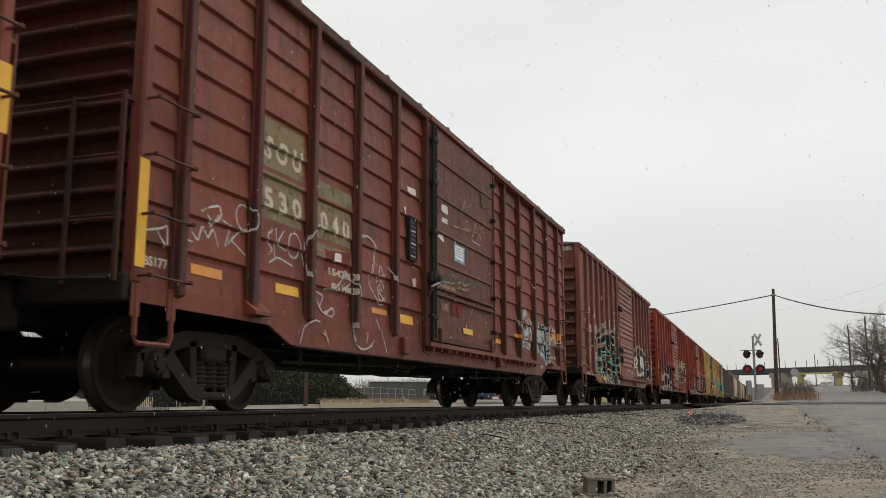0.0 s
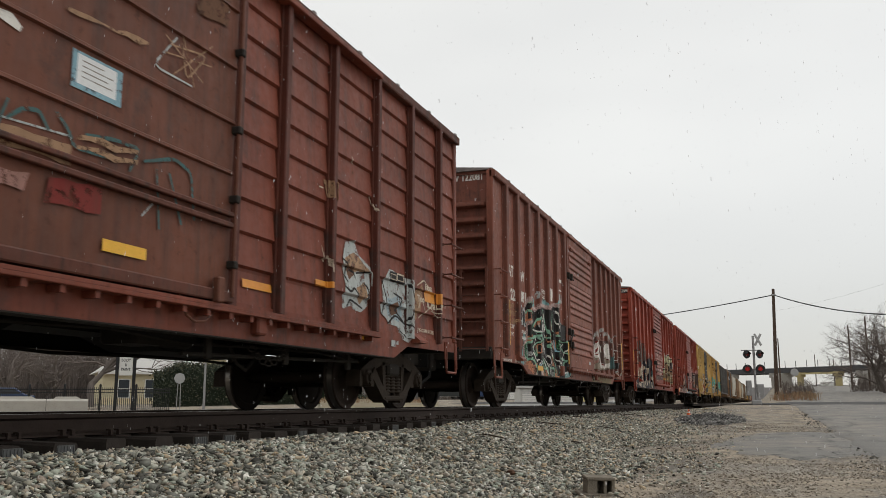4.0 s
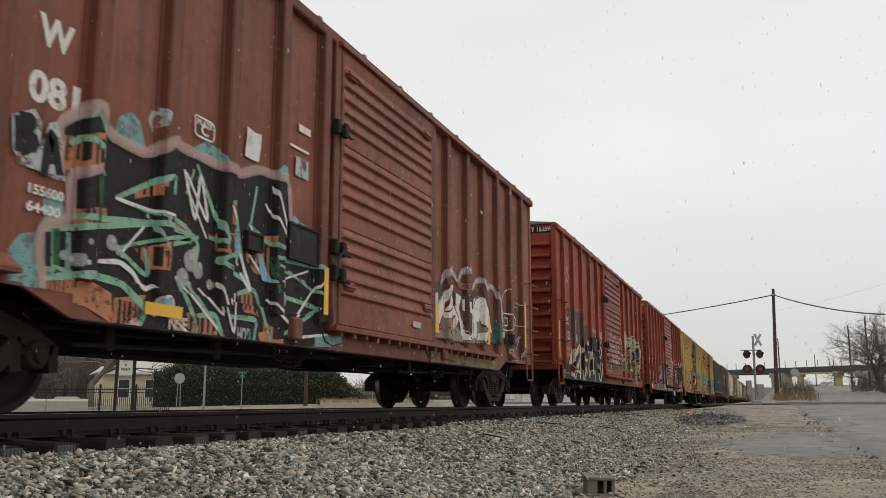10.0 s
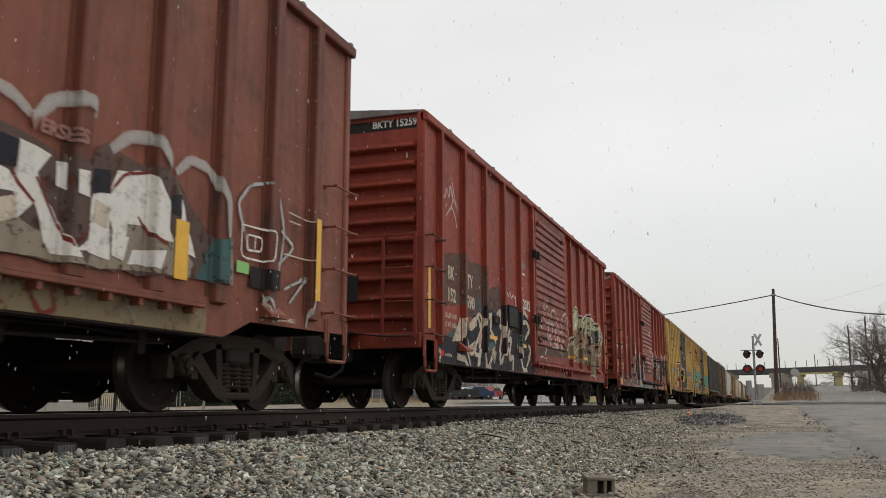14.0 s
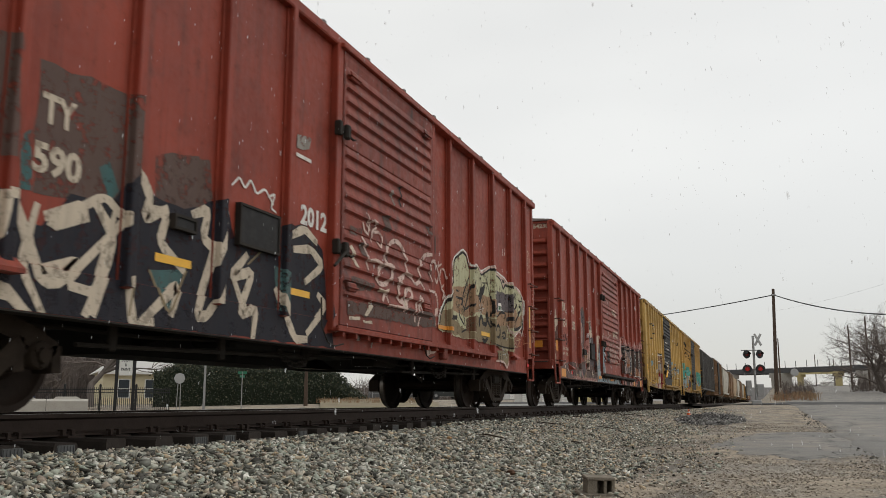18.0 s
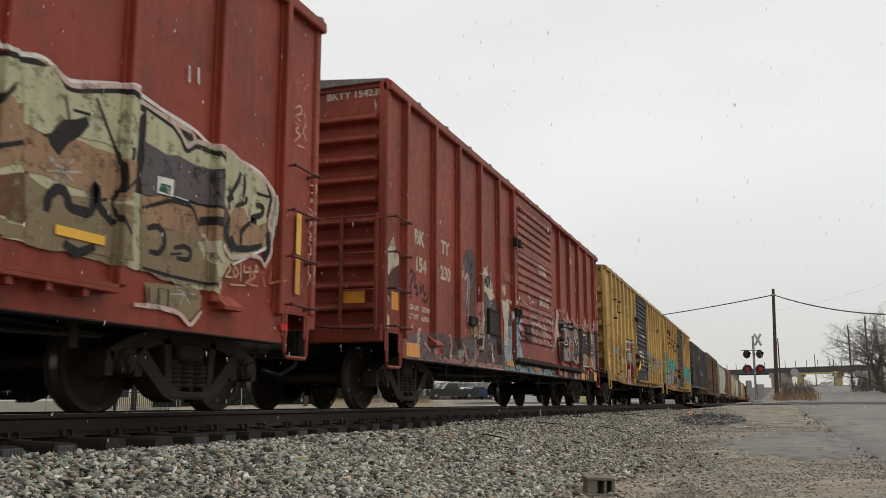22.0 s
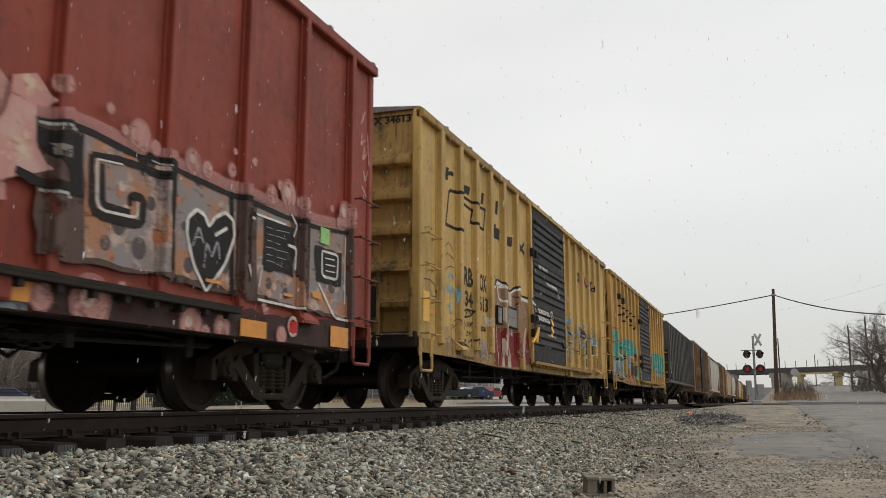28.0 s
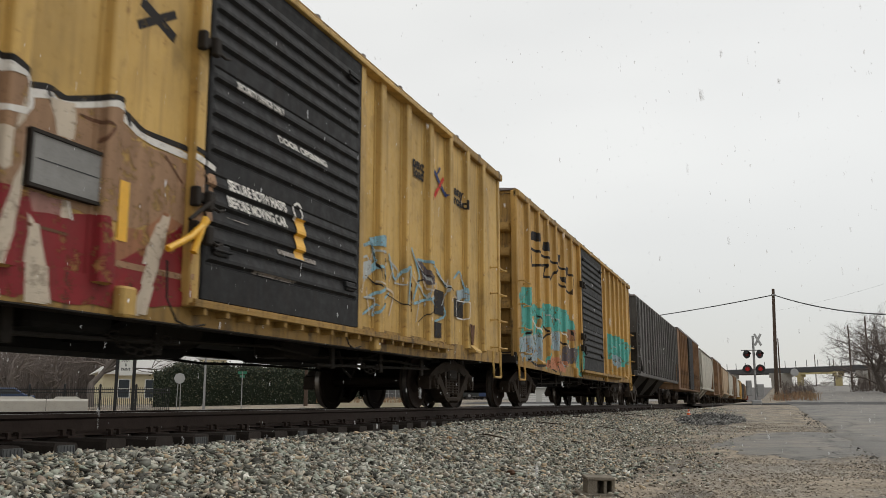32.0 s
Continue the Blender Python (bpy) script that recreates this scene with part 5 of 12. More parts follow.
def house():
    p = spot(-37.6, 84)
    ob = empty("house", "cream-sided house with a pale shingle roof", "house", "", frame_at(Vector((p.x, p.y, -0.4)), None, 8))
    w, d, h = 4.6, 4.0, 3.05
    mb = MB()
    mb.box(-w, w, -d, d, 0, h)
    wall = part("wall", mb, SIDING, ob)
    k = 0
    while 0.25 + k * 0.16 < h:
        mb = MB()
        mb.prism_x([(d, 0.25 + k * 0.16), (d + 0.022, 0.25 + k * 0.16), (d + 0.004, 0.41 + k * 0.16)], -w, w)
        part("clapboard", mb, SIDING, wall)
        k += 1
    mb = MB()
    mb.add([(-w - 0.5, d + 0.5, h - 0.05), (w + 0.5, d + 0.5, h - 0.05), (w + 0.5, -d - 0.5, h - 0.05), (-w - 0.5, -d - 0.5, h - 0.05), (-w + 2.6, 0, h + 2.3), (w - 2.6, 0, h + 2.3)],
           [(0, 1, 5, 4), (1, 2, 5), (2, 3, 4, 5), (3, 0, 4), (0, 3, 2, 1)])
    part("roof", mb, SHINGLE, ob)
    mb = MB()
    mb.box(-w - 0.5, w + 0.5, d + 0.48, d + 0.54, h - 0.2, h + 0.02)
    part("gutter", mb, TRIM, ob)
    for x in (2.95, 0.8, -1.9, -3.6):
        win = MB()
        win.box(x - 0.5, x + 0.5, d, d + 0.06, 0.85, 2.45)
        wo = part("window", win, TRIM, ob)
        for z0, z1 in ((0.92, 1.6), (1.68, 2.38)):
            mb = MB()
            mb.box(x - 0.42, x + 0.42, d + 0.055, d + 0.065, z0, z1)
            part("pane", mb, GLASS_D, wo)


house()


def sign_disc(bearing, d, z, r, posts, label, zg, lean=0):
    p = spot(bearing, d)
    ob = empty("traffic_sign", label, "traffic sign", "", frame_at(Vector((p.x, p.y, zg))))
    mb = MB()
    mb.lathe([(-0.006, 0.0), (-0.006, r), (0.006, r), (0.006, 0.0)], 8 if posts else 16, "y", (0, 0.04, z - zg))
    part("sign_plate", mb, ALU, ob)
    for x in ((-0.1, 0.12) if posts else (0,)):
        mb = MB()
        mb.tube([(x, 0, 0), (x * 0.6, 0, z - zg + r * 0.8)], 0.03, 6)
        part("sign_post", mb, GALV, ob)


sign_disc(-36.1, 58, 1.58, 0.34, True, "octagonal road sign seen from its bare metal back", -0.45)
sign_disc(1.74, 95, 3.05, 0.38, False, "round road sign seen from its grey back", 0.5)


def pole(bearing, d, h, r, zg, mat, label, name="utility_pole", lean=(0, 0), cat="pole"):
    p = spot(bearing, d)
    ob = empty(name, label, cat, "", (p.x, p.y, zg))
    mb = MB()
    mb.tube([(lean[0] * k / 6, lean[1] * k / 6, h * k / 6) for k in range(7)], [r * (1 - 0.06 * k) for k in range(7)], 10)
    part("pole_shaft", mb, mat, ob, "", True)
    return ob


pole(-34.6, 52, 3.9, 0.075, -0.45, GALV, "grey steel lamp post beside the hedge")
pole(-28.4, 64, 3.4, 0.15, -0.3, WOODP, "brown wooden utility pole beside the hedge")
sp = pole(-32.35, 54, 2.35, 0.035, -0.45, GALV, "thin steel post with a green street sign", "street_sign", (0, 0), "sign")
mb = MB()
mb.box(-0.3, 0.3, -0.01, 0.01, 2.2, 2.36)
part("sign_plate", mb, GREEN_S, sp, "green street-name plate")
mb = MB()
mb.box(-0.01, 0.01, -0.25, 0.25, 2.0, 2.14)
part("sign_plate", mb, GREEN_S, sp)

UP = pole(0.66, 86, 10.1, 0.20, 0.25, WOODP, "tall brown wooden utility pole leaning slightly", "utility_pole", (0.27, 0))
mb = MB()
mb.box(0.05, 0.45, -0.25, 0.25, 9.45, 9.62, 0, 0.03)
part("cable_clamp", mb, GALV, UP)
pole(0.76, 150, 11.0, 0.16, 0.8, WOODP, "distant bare wooden utility pole")
pole(0.92, 165, 10.2, 0.15, 0.9, WOODP, "distant bare wooden utility pole")
for b, d, top in ((4.82, 130, 590), (5.75, 120, 578), (2.9, 240, 632), (3.9, 230, 640)):
    pole(b, d, (705 - top) / 1592 * d, 0.14, 0.9, WOODP, "distant wooden utility pole beside the road")


def cable(name, a, b, sag, r, label):
    mb = MB()
    pts = []
    for i in range(25):
        t = i / 24
        p = a.lerp(b, t)
        pts.append((p.x, p.y, p.z - sag * 4 * t * (1 - t)))
    mb.tube(pts, r, 5)
    ob = part(name, mb, INK, None, label, True)
    tagged(ob, category="cable")


top = spot(0.66, 86, 9.8) + Vector((0.26, 0, 0))
cable("overhead_cable", top, spot(-15, 128, 10.7), 0.7, 0.05, "thick black overhead cable slung from the pole")
cable("overhead_cable", top, spot(9.8, 78, 6.9), 0.75, 0.05, "thick black overhead cable slung from the pole")
cable("overhead_wire", spot(0.95, 86, 8.35), spot(9.2, 70, 9.25), 0.25, 0.005, "thin grey overhead wire running off the pole")


def crossing_signal():
    p = spot(-0.5, 63)
    zg = -0.05
    ob = empty("crossing_signal", "railroad crossing signal with crossbuck and red flashing lamps", "crossing signal", "", frame_at(Vector((p.x, p.y, zg)), None, 4))
    mb = MB()
    mb.tube([(0, 0, 0), (0, 0, 2.4), (0, 0, 4.55)], 0.075, 8)
    part("mast", mb, GALV, ob, "", True)
    for a in (1, -1):
        mb = MB()
        c, s = math.cos(a * radians(62)), math.sin(a * radians(62))
        x0, z0, L, w = -0.30, 4.28, 0.44, 0.075
        mb.box(-0.01, 0.01, -0.001, 0.001, 0, 0.001)
        q = [(-L, -w), (L, -w), (L, w), (-L, w)]
        mb = MB()
        pts = [(x0 + u * c - v * s, 0.06 + y, z0 + u * s + v * c) for y in (0, 0.012 * a + 0.02) for u, v in q]
        mb.add(pts, [(0, 1, 2, 3), (7, 6, 5, 4), (0, 4, 5, 1), (1, 5, 6, 2), (2, 6, 7, 3), (3, 7, 4, 0)])
        part("crossbuck_arm", mb, ALU, ob, "white crossbuck board")
    for z, ang, lit in ((3.33, 38, None), (2.36, 0, 1)):
        mb = MB()
        mb.tube([(-0.62 + 0.15, 0.05, z + 0.26 * (z > 3)), (0.95 - 0.15, 0.05, z + 0.26 * (z > 3))], 0.035, 6)
        part("lamp_arm", mb, GALV, ob)
        for x in (-0.36, 0.46):
            m = Matrix.Translation((x, 0.08, z)) @ pose(0, 0, 0, 0, 0, ang)
            mb = MB()
            mb.lathe([(0.0, 0.0), (0.0, 0.29), (0.02, 0.29), (0.02, 0.0)], 18, "y")
            disc = part("lamp_disc", mb, INK, ob, "black round backing disc")
            disc.matrix_basis = m
            mb = MB()
            mb.lathe([(-0.25, 0.0), (-0.25, 0.11), (0.0, 0.14)], 12, "y")
            part("lamp_housing", mb, INK, disc)
            mb = MB()
            mb.lathe([(0.02, 0.15), (0.05, 0.13), (0.065, 0.0)], 14, "y")
            part("lamp_lens", mb, RED_LENS if lit else DIM_LENS, disc, "red lamp lens")
            mb = MB()
            for k in range(9):
                a0, a1 = math.pi * k / 9, math.pi * (k + 1) / 9
                mb.face([(0.16 * math.cos(a0), 0.02, 0.16 * math.sin(a0)), (0.16 * math.cos(a1), 0.02, 0.16 * math.sin(a1)), (0.15 * math.cos(a1), 0.26, 0.15 * math.sin(a1)), (0.15 * math.cos(a0), 0.26, 0.15 * math.sin(a0))])
            part("lamp_hood", mb, INK, disc)
    for x, w, h, z in ((-0.30, 0.45, 0.8, 0.55), (0.42, 0.35, 1.0, 0.6)):
        mb = MB()
        mb.box(x - w / 2, x + w / 2, -0.3, 0.1, z, z + h, 0, 0.03)
        part("relay_box", mb, GALV, ob, "grey steel relay box")
    mb = MB()
    mb.box(-0.3, 0.3, -0.3, 0.3, 0, 0.3, 0, 0.03)
    part("mast_base", mb, GALV, ob)


crossing_signal()


def overpass():
    ob = empty("overpass", "dark steel girder overpass on concrete piers", "bridge")
    a, b = spot(-2.6, 236, 7.0), spot(6.1, 205, 6.75)
    d = (b - a)
    n = Vector((-d.y, d.x, 0)).normalized()
    mb = MB()
    mb.add([a, b, b + Vector((0, 0, 1.15)), a + Vector((0, 0, 1.15)), a + n * 9, b + n * 9, b + n * 9 + Vector((0, 0, 1.15)), a + n * 9 + Vector((0, 0, 1.15))],
           [(0, 1, 2, 3), (5, 4, 7, 6), (3, 2, 6, 7), (0, 4, 5, 1), (0, 3, 7, 4), (1, 5, 6, 2)])
    part("girder", mb, BRIDGE_M, ob)
    L = d.length
    k = 0.0
    pm = MB()
    pm.box(-0.07, 0.07, -0.07, 0.07, 0, 1.5)
    me = pm.mesh("railing_post", BRIDGE_M)
    while k < L:
        p = a + d * (k / L)
        part("railing_post", me, None, ob).matrix_basis = Matrix.Translation(p + Vector((0, 0, 1.15)))
        k += 3.1
    for f, mat, w in ((0.03, PIER_M, 1.2), (0.12, PIER_M, 1.2), (0.40, PIER_M, 1.4), (0.47, PIER_M, 3.0), (0.57, PIER_Y, 1.4), (0.80, PIER_Y, 1.3), (0.93, PIER_M, 1.6), (0.99, PIER_M, 3.0)):
        p = a + d * f
        mb = MB()
        mb.box(p.x - w / 2, p.x + w / 2, p.y + 0.5, p.y + 2.5, 0.0, p.z)
        mb.box(p.x - w / 2 - 0.4, p.x + w / 2 + 0.4, p.y + 0.4, p.y + 2.6, p.z - 1.0, p.z + 0.02)
        part("pier", mb, mat, ob)
    p, q = a + d * 0.57, a + d * 0.80
    mb = MB()
    mb.add([p + Vector((0, -0.3, -0.5)), q + Vector((0, -0.3, -0.5)), q + Vector((0, -0.3, -0.1)), p + Vector((0, -0.3, -0.1)), p + Vector((0, 0.3, -0.5)), q + Vector((0, 0.3, -0.5)), q + Vector((0, 0.3, -0.1)), p + Vector((0, 0.3, -0.1))],
           [(0, 1, 2, 3), (5, 4, 7, 6), (3, 2, 6, 7), (0, 4, 5, 1), (0, 3, 7, 4), (1, 5, 6, 2)])
    part("clearance_beam", mb, PIER_Y, ob, "yellow-painted clearance beam")


overpass()


def bare_tree(p, height, seed, spread=0.5, lean=0.0, depth=5):
    rng = random.Random(seed)
    ob = empty("tree", "leafless winter tree with a spreading crown of fine twigs", "tree", "bare trees", p)
    trunk, crown = MB(), MB()

    def grow(a, d, L, r, k):
        n = 3
        pts, q = [a], a.copy()
        dd = d.copy()
        for i in range(n):
            dd = (dd + Vector((rng.gauss(0, 0.24), rng.gauss(0, 0.24), rng.gauss(-0.02, 0.16)))).normalized()
            q = q + dd * L / n
            pts.append(q.copy())
        (trunk if k < 2 else crown).tube(pts, [r, r * 0.9, r * 0.78, r * 0.62], 7 if k < 2 else 4 if k < 4 else 3, 0, False)
        if k >= depth:
            return
        for i in range(rng.choice((2, 3, 3, 4)) if k else 4):
            j = rng.choice((1, 2, 3, 3))
            ax = Vector((rng.gauss(0, 1), rng.gauss(0, 1), rng.gauss(0, 0.6))).normalized()
            nd = (dd + ax * spread * rng.uniform(0.7, 1.4)).normalized()
            nd.z = nd.z * 0.9 + 0.08
            grow(pts[j], nd.normalized(), L * rng.uniform(0.6, 0.85), r * rng.uniform(0.45, 0.65), k + 1)

    grow(Vector((0, 0, -0.3)), Vector((lean, 0, 1)).normalized(), height * 0.27, height * 0.021, 0)
    part("trunk", trunk, BARK, ob)
    part("crown", crown, TWIG, ob)
    return ob


for b, d, h, sd, ln in ((6.0, 116, 8.5, 51, 0.0), (6.3, 108, 10.0, 52, -0.04), (6.75, 100, 12.0, 53, 0.0), (7.2, 97, 13.0, 54, -0.05), (6.9, 112, 8.6, 3, -0.10), (8.1, 104, 12.5, 5, -0.08), (9.0, 100, 13.5, 8, 0.0), (7.3, 122, 8.6, 15, -0.05), (7.5, 116, 8.4, 41, -0.1), (8.7, 108, 12.0, 43, -0.05)):
    p = spot(b, d)
    bare_tree(Vector((p.x, p.y, 0.6)), h, sd, 0.58, ln, 7)
for b, d, h, sd in ((-4.1, 250, 13, 11), (-3.1, 260, 11, 12), (-5.2, 245, 15, 13), (-2.4, 270, 9, 14)):
    p = spot(b, d)
    bare_tree(Vector((p.x, p.y, 1.2)), h * 1.15, sd, 0.55, 0, 5)
for b, d, h, sd in ((-40.6, 92, 9, 21), (-45.5, 88, 10, 22), (-43.2, 96, 11, 23), (-41.1, 70, 13, 25)):
    p = spot(b, d)
    bare_tree(Vector((p.x, p.y, -0.3)), h * 1.1, sd, 0.5, 0, 5)


def thicket(name, label, b0, b1, d0, d1, n, h0, h1, zg, mat, seed):
    rng = random.Random(seed)
    mb = MB()
    for _ in range(n):
        p = spot(rng.uniform(b0, b1), rng.uniform(d0, d1), zg)
        h = rng.uniform(h0, h1)
        for _ in range(4):
            q = p + Vector((rng.gauss(0, 0.15), rng.gauss(0, 0.15), 0))
            mid = q + Vector((rng.gauss(0, 0.1 * h), rng.gauss(0, 0.1 * h), h * 0.55))
            tip = mid + Vector((rng.gauss(0, 0.14 * h), rng.gauss(0, 0.14 * h), h * 0.5))
            mb.tube([q, mid, tip], [0.014 * h ** 0.7 + 0.01, 0.01 * h ** 0.7, 0.005], 3, 0, False)
            for _ in range(3):
                s = q.lerp(tip, rng.uniform(0.3, 0.8))
                mb.tube([s, s + Vector((rng.gauss(0, 0.2 * h), rng.gauss(0, 0.2 * h), rng.uniform(0.1, 0.3) * h))], [0.008 * h ** 0.7, 0.004], 3, 0, False)
    ob = part(name, mb, mat, None, label)
    tagged(ob, category="brush", kind="stuff")


thicket("woods", "brown-grey leafless winter woods behind the fence", -50, -36, 100, 130, 420, 5, 9.5, -0.4, TWIG, 31)
thicket("far_brush", "grey-green winter brush behind the bank", -25.2, -16.5, 150, 185, 330, 1.6, 4.3, 0.5, TWIG, 36)
thicket("weeds", "dry tan and rusty weeds along the crossing", 0.4, 2.9, 74, 88, 150, 0.2, 0.85, 0.25, WEED, 32)
thicket("bushes", "leafless grey-brown bushes beside the pole", 0.9, 2.6, 80, 92, 60, 0.8, 1.9, 0.3, TWIG, 35)
thicket("brush", "leafless grey brush beside the road", 4.8, 9, 105, 150, 200, 1.0, 2.8, 0.9, TWIG, 33)
thicket("yard_weeds", "dry grass stems along the bank", -27.5, -20.5, 58, 75, 240, 0.15, 0.4, 0.1, WEED, 34)


def hedge():
    """An overgrown evergreen bank: a rough core set with many leaves."""
    rng = random.Random(40)
    core, lv = MB(), MB()
    rows = []
    for i in range(31):
        f = i / 30
        b = -37.6 + f * 13.0
        base = spot(b, 66 + 8 * f)
        h = 2.75 * (1 - sstep(0.80, 1.04, f)) * (1 - 0.22 * sstep(0.14, 0.0, f)) + 0.12 + 0.24 * noise.noise((i * 0.5, 0, 4))
        away = base.normalized()
        row = []
        for j, (u, v) in enumerate(((0, 0), (0.15, 0.55), (0.6, 0.88), (1.4, 1.0), (2.4, 0.9), (3.2, 0))):
            q = base + away * (u + 0.2 * noise.noise((i, j, 1)))
            row.append((q.x, q.y, -0.5 + (h + 0.5) * v))
        rows.append(row)
    core.loft(rows, 0, False, False)
    for i in range(30):
        for j in range(4):
            a, b, c, e = (Vector(rows[i][j]), Vector(rows[i + 1][j]), Vector(rows[i][j + 1]), Vector(rows[i + 1][j + 1]))
            for _ in range(95):
                u, v = rng.random(), rng.random()
                q = a.lerp(b, u).lerp(c.lerp(e, u), v) + Vector((rng.gauss(0, 0.12), rng.gauss(0, 0.14), rng.gauss(0.05, 0.15)))
                x = Vector((rng.gauss(0, 1), rng.gauss(0, 1), rng.gauss(0, 1))).normalized() * rng.uniform(0.05, 0.12)
                y = x.cross(Vector((rng.gauss(0, 1), rng.gauss(0, 1), rng.gauss(0, 1)))).normalized() * rng.uniform(0.03, 0.07)
                lv.face([q - x, q - y, q + x, q + y])
    ob = empty("hedge", "dark green overgrown ivy hedge on a bank", "hedge")
    part("hedge_core", core, plain("hedge_shade", (0.012, 0.017, 0.009), 0.9, 0, 0.4, 3), ob)
    tagged(part("leaves", lv, LEAF, ob), kind="stuff")


hedge()


def vehicle(bearing, d, zg, paint, label, kind, turn):
    p = spot(bearing, d)
    ob = empty(kind, label, "car", "parked cars", frame_at(Vector((p.x, p.y, zg)), None, turn))
    L, W = (2.75, 0.95) if kind == "pickup_truck" else (2.2, 0.88)
    H = 0.82 if kind == "pickup_truck" else 0.68
    mb = MB()
    low, belt = 0.32, 0.35 + H * 0.85
    if kind == "pickup_truck":
        prof = [(-L, low), (L, low), (L, belt - 0.08), (L - 0.2, belt), (0.95, belt), (0.45, belt + 0.62), (-0.55, belt + 0.64), (-0.7, belt + 0.02), (-L, belt)]
        glass = [(0.82, belt + 0.06), (0.42, belt + 0.54), (-0.46, belt + 0.55), (-0.52, belt + 0.06)]
    else:
        prof = [(-L, low), (L, low), (L, belt - 0.2), (L - 0.7, belt), (0.9, belt + 0.02), (0.3, belt + 0.5), (-0.9, belt + 0.5), (-1.6, belt + 0.04), (-L, belt - 0.05)]
        glass = [(0.75, belt + 0.05), (0.25, belt + 0.43), (-0.85, belt + 0.43), (-1.35, belt + 0.06)]
    rings = []
    for y, f in ((-W, 0.94), (-W + 0.12, 1), (W - 0.12, 1), (W, 0.94)):
        rings.append([(x * f, y, low + (z - low) * (f if z > belt else 1)) for x, z in prof])
    mb.loft(rings, 0, True)
    body = part("body", mb, paint, ob)
    mb = MB()
    mb.add([(x * 0.95, s * (W + 0.004), z) for s in (1,) for x, z in glass], [(0, 1, 2, 3)])
    part("side_window", mb, GLASS_D, body)
    for x in (-L * 0.62, L * 0.62):
        for s in (1, -1):
            mb = MB()
            r = 0.37 if kind == "pickup_truck" else 0.32
            mb.lathe([(s * (W - 0.2), 0.0), (s * (W - 0.2), r), (s * (W + 0.02), r), (s * (W + 0.03), r * 0.65)], 16, "y", (x, 0, r))
            wh = part("wheel", mb, INK, ob)
            mb = MB()
            mb.lathe([(s * (W + 0.02), r * 0.62), (s * (W + 0.035), r * 0.3), (s * (W + 0.03), 0.0)], 12, "y", (x, 0, r))
            part("rim", mb, GALV, wh)


V_GREY = plain("dark_grey_car_paint", (0.03, 0.035, 0.035), 0.3, 0.2, 0.1, 2)
V_BLUE = plain("blue_car_paint", (0.03, 0.055, 0.13), 0.3, 0.2, 0.1, 2)
V_RED = plain("red_car_paint", (0.28, 0.03, 0.03), 0.3, 0.1, 0.1, 2)
V_WHITE = plain("white_car_paint", (0.6, 0.6, 0.6), 0.3, 0.0, 0.05, 2)
vehicle(-19.2, 92, 0.42, V_GREY, "dark grey pickup truck parked in the lot", "pickup_truck", 10)
vehicle(-17.75, 100, 0.46, V_BLUE, "blue sedan parked in the lot", "sedan", 25)
vehicle(-16.75, 108, 0.50, V_RED, "red sedan parked in the lot", "sedan", 60)
vehicle(-18.3, 112, 0.55, V_WHITE, "white sedan parked in the lot", "sedan", 15)
vehicle(-46.0, 70, -0.3, V_BLUE, "blue sedan parked behind the iron fence", "sedan", 5)


def far_building(bearing, d, w, dep, h, zg, mat, label, turn=0, bays=0):
    p = spot(bearing, d)
    ob = empty("building", label, "building", "", frame_at(Vector((p.x, p.y, zg)), None, turn))
    mb = MB()
    mb.box(-w / 2, w / 2, -dep / 2, dep / 2, 0, h, 0, 0.05)
    part("wall", mb, mat, ob)
    mb = MB()
    mb.box(-w / 2 - 0.15, w / 2 + 0.15, -dep / 2 - 0.15, dep / 2 + 0.15, h, h + 0.2)
    part("roof", mb, SHINGLE, ob)
    for i in range(bays):
        x = -w / 2 + w * (i + 0.5) / bays
        mb = MB()
        mb.box(x - w / bays * 0.35, x + w / bays * 0.35, dep / 2, dep / 2 + 0.05, 0.1, h * 0.7)
        bay = part("door", mb, TRIM, ob)
        for k in range(1, 5):
            mb = MB()
            mb.box(x - w / bays * 0.35, x + w / bays * 0.35, dep / 2 + 0.05, dep / 2 + 0.06, 0.1 + k * h * 0.14, 0.12 + k * h * 0.14)
            part("door_seam", mb, GALV, bay)


TRAIL_W = plain("white_trailer_side", (0.52, 0.51, 0.48), 0.6, 0, 0.1, 0.8)
far_building(-35.4, 94, 6.0, 5, 4.7, -0.4, SIDING, "taller cream-sided house behind the hedge", 8, 0)
far_building(-13.2, 78, 5.0, 3, 1.25, 0.05, TRAIL_W, "pale metal storage shed beside the street", 10, 3)
far_building(-10.3, 92, 2.6, 3, 1.5, 0.1, plain("yellow_shed", (0.6, 0.5, 0.25), 0.7, 0, 0.1, 1), "pale yellow shed beside the street", 10)
far_building(-22.6, 150, 9.5, 5, 2.9, 0.55, plain("dark_shed", (0.10, 0.10, 0.10), 0.8, 0, 0.2, 1), "low dark storage building behind the bank", 5)
far_building(-15.5, 200, 30, 8, 3.4, 0.8, plain("pale_warehouse", (0.55, 0.55, 0.54), 0.8, 0, 0.1, 0.3), "long pale warehouse behind the parking lot", -8, 6)
far_building(3.55, 330, 5.0, 4, 4.2, 2.5, TRIM, "small white roadside building with a red sign", 0, 2)


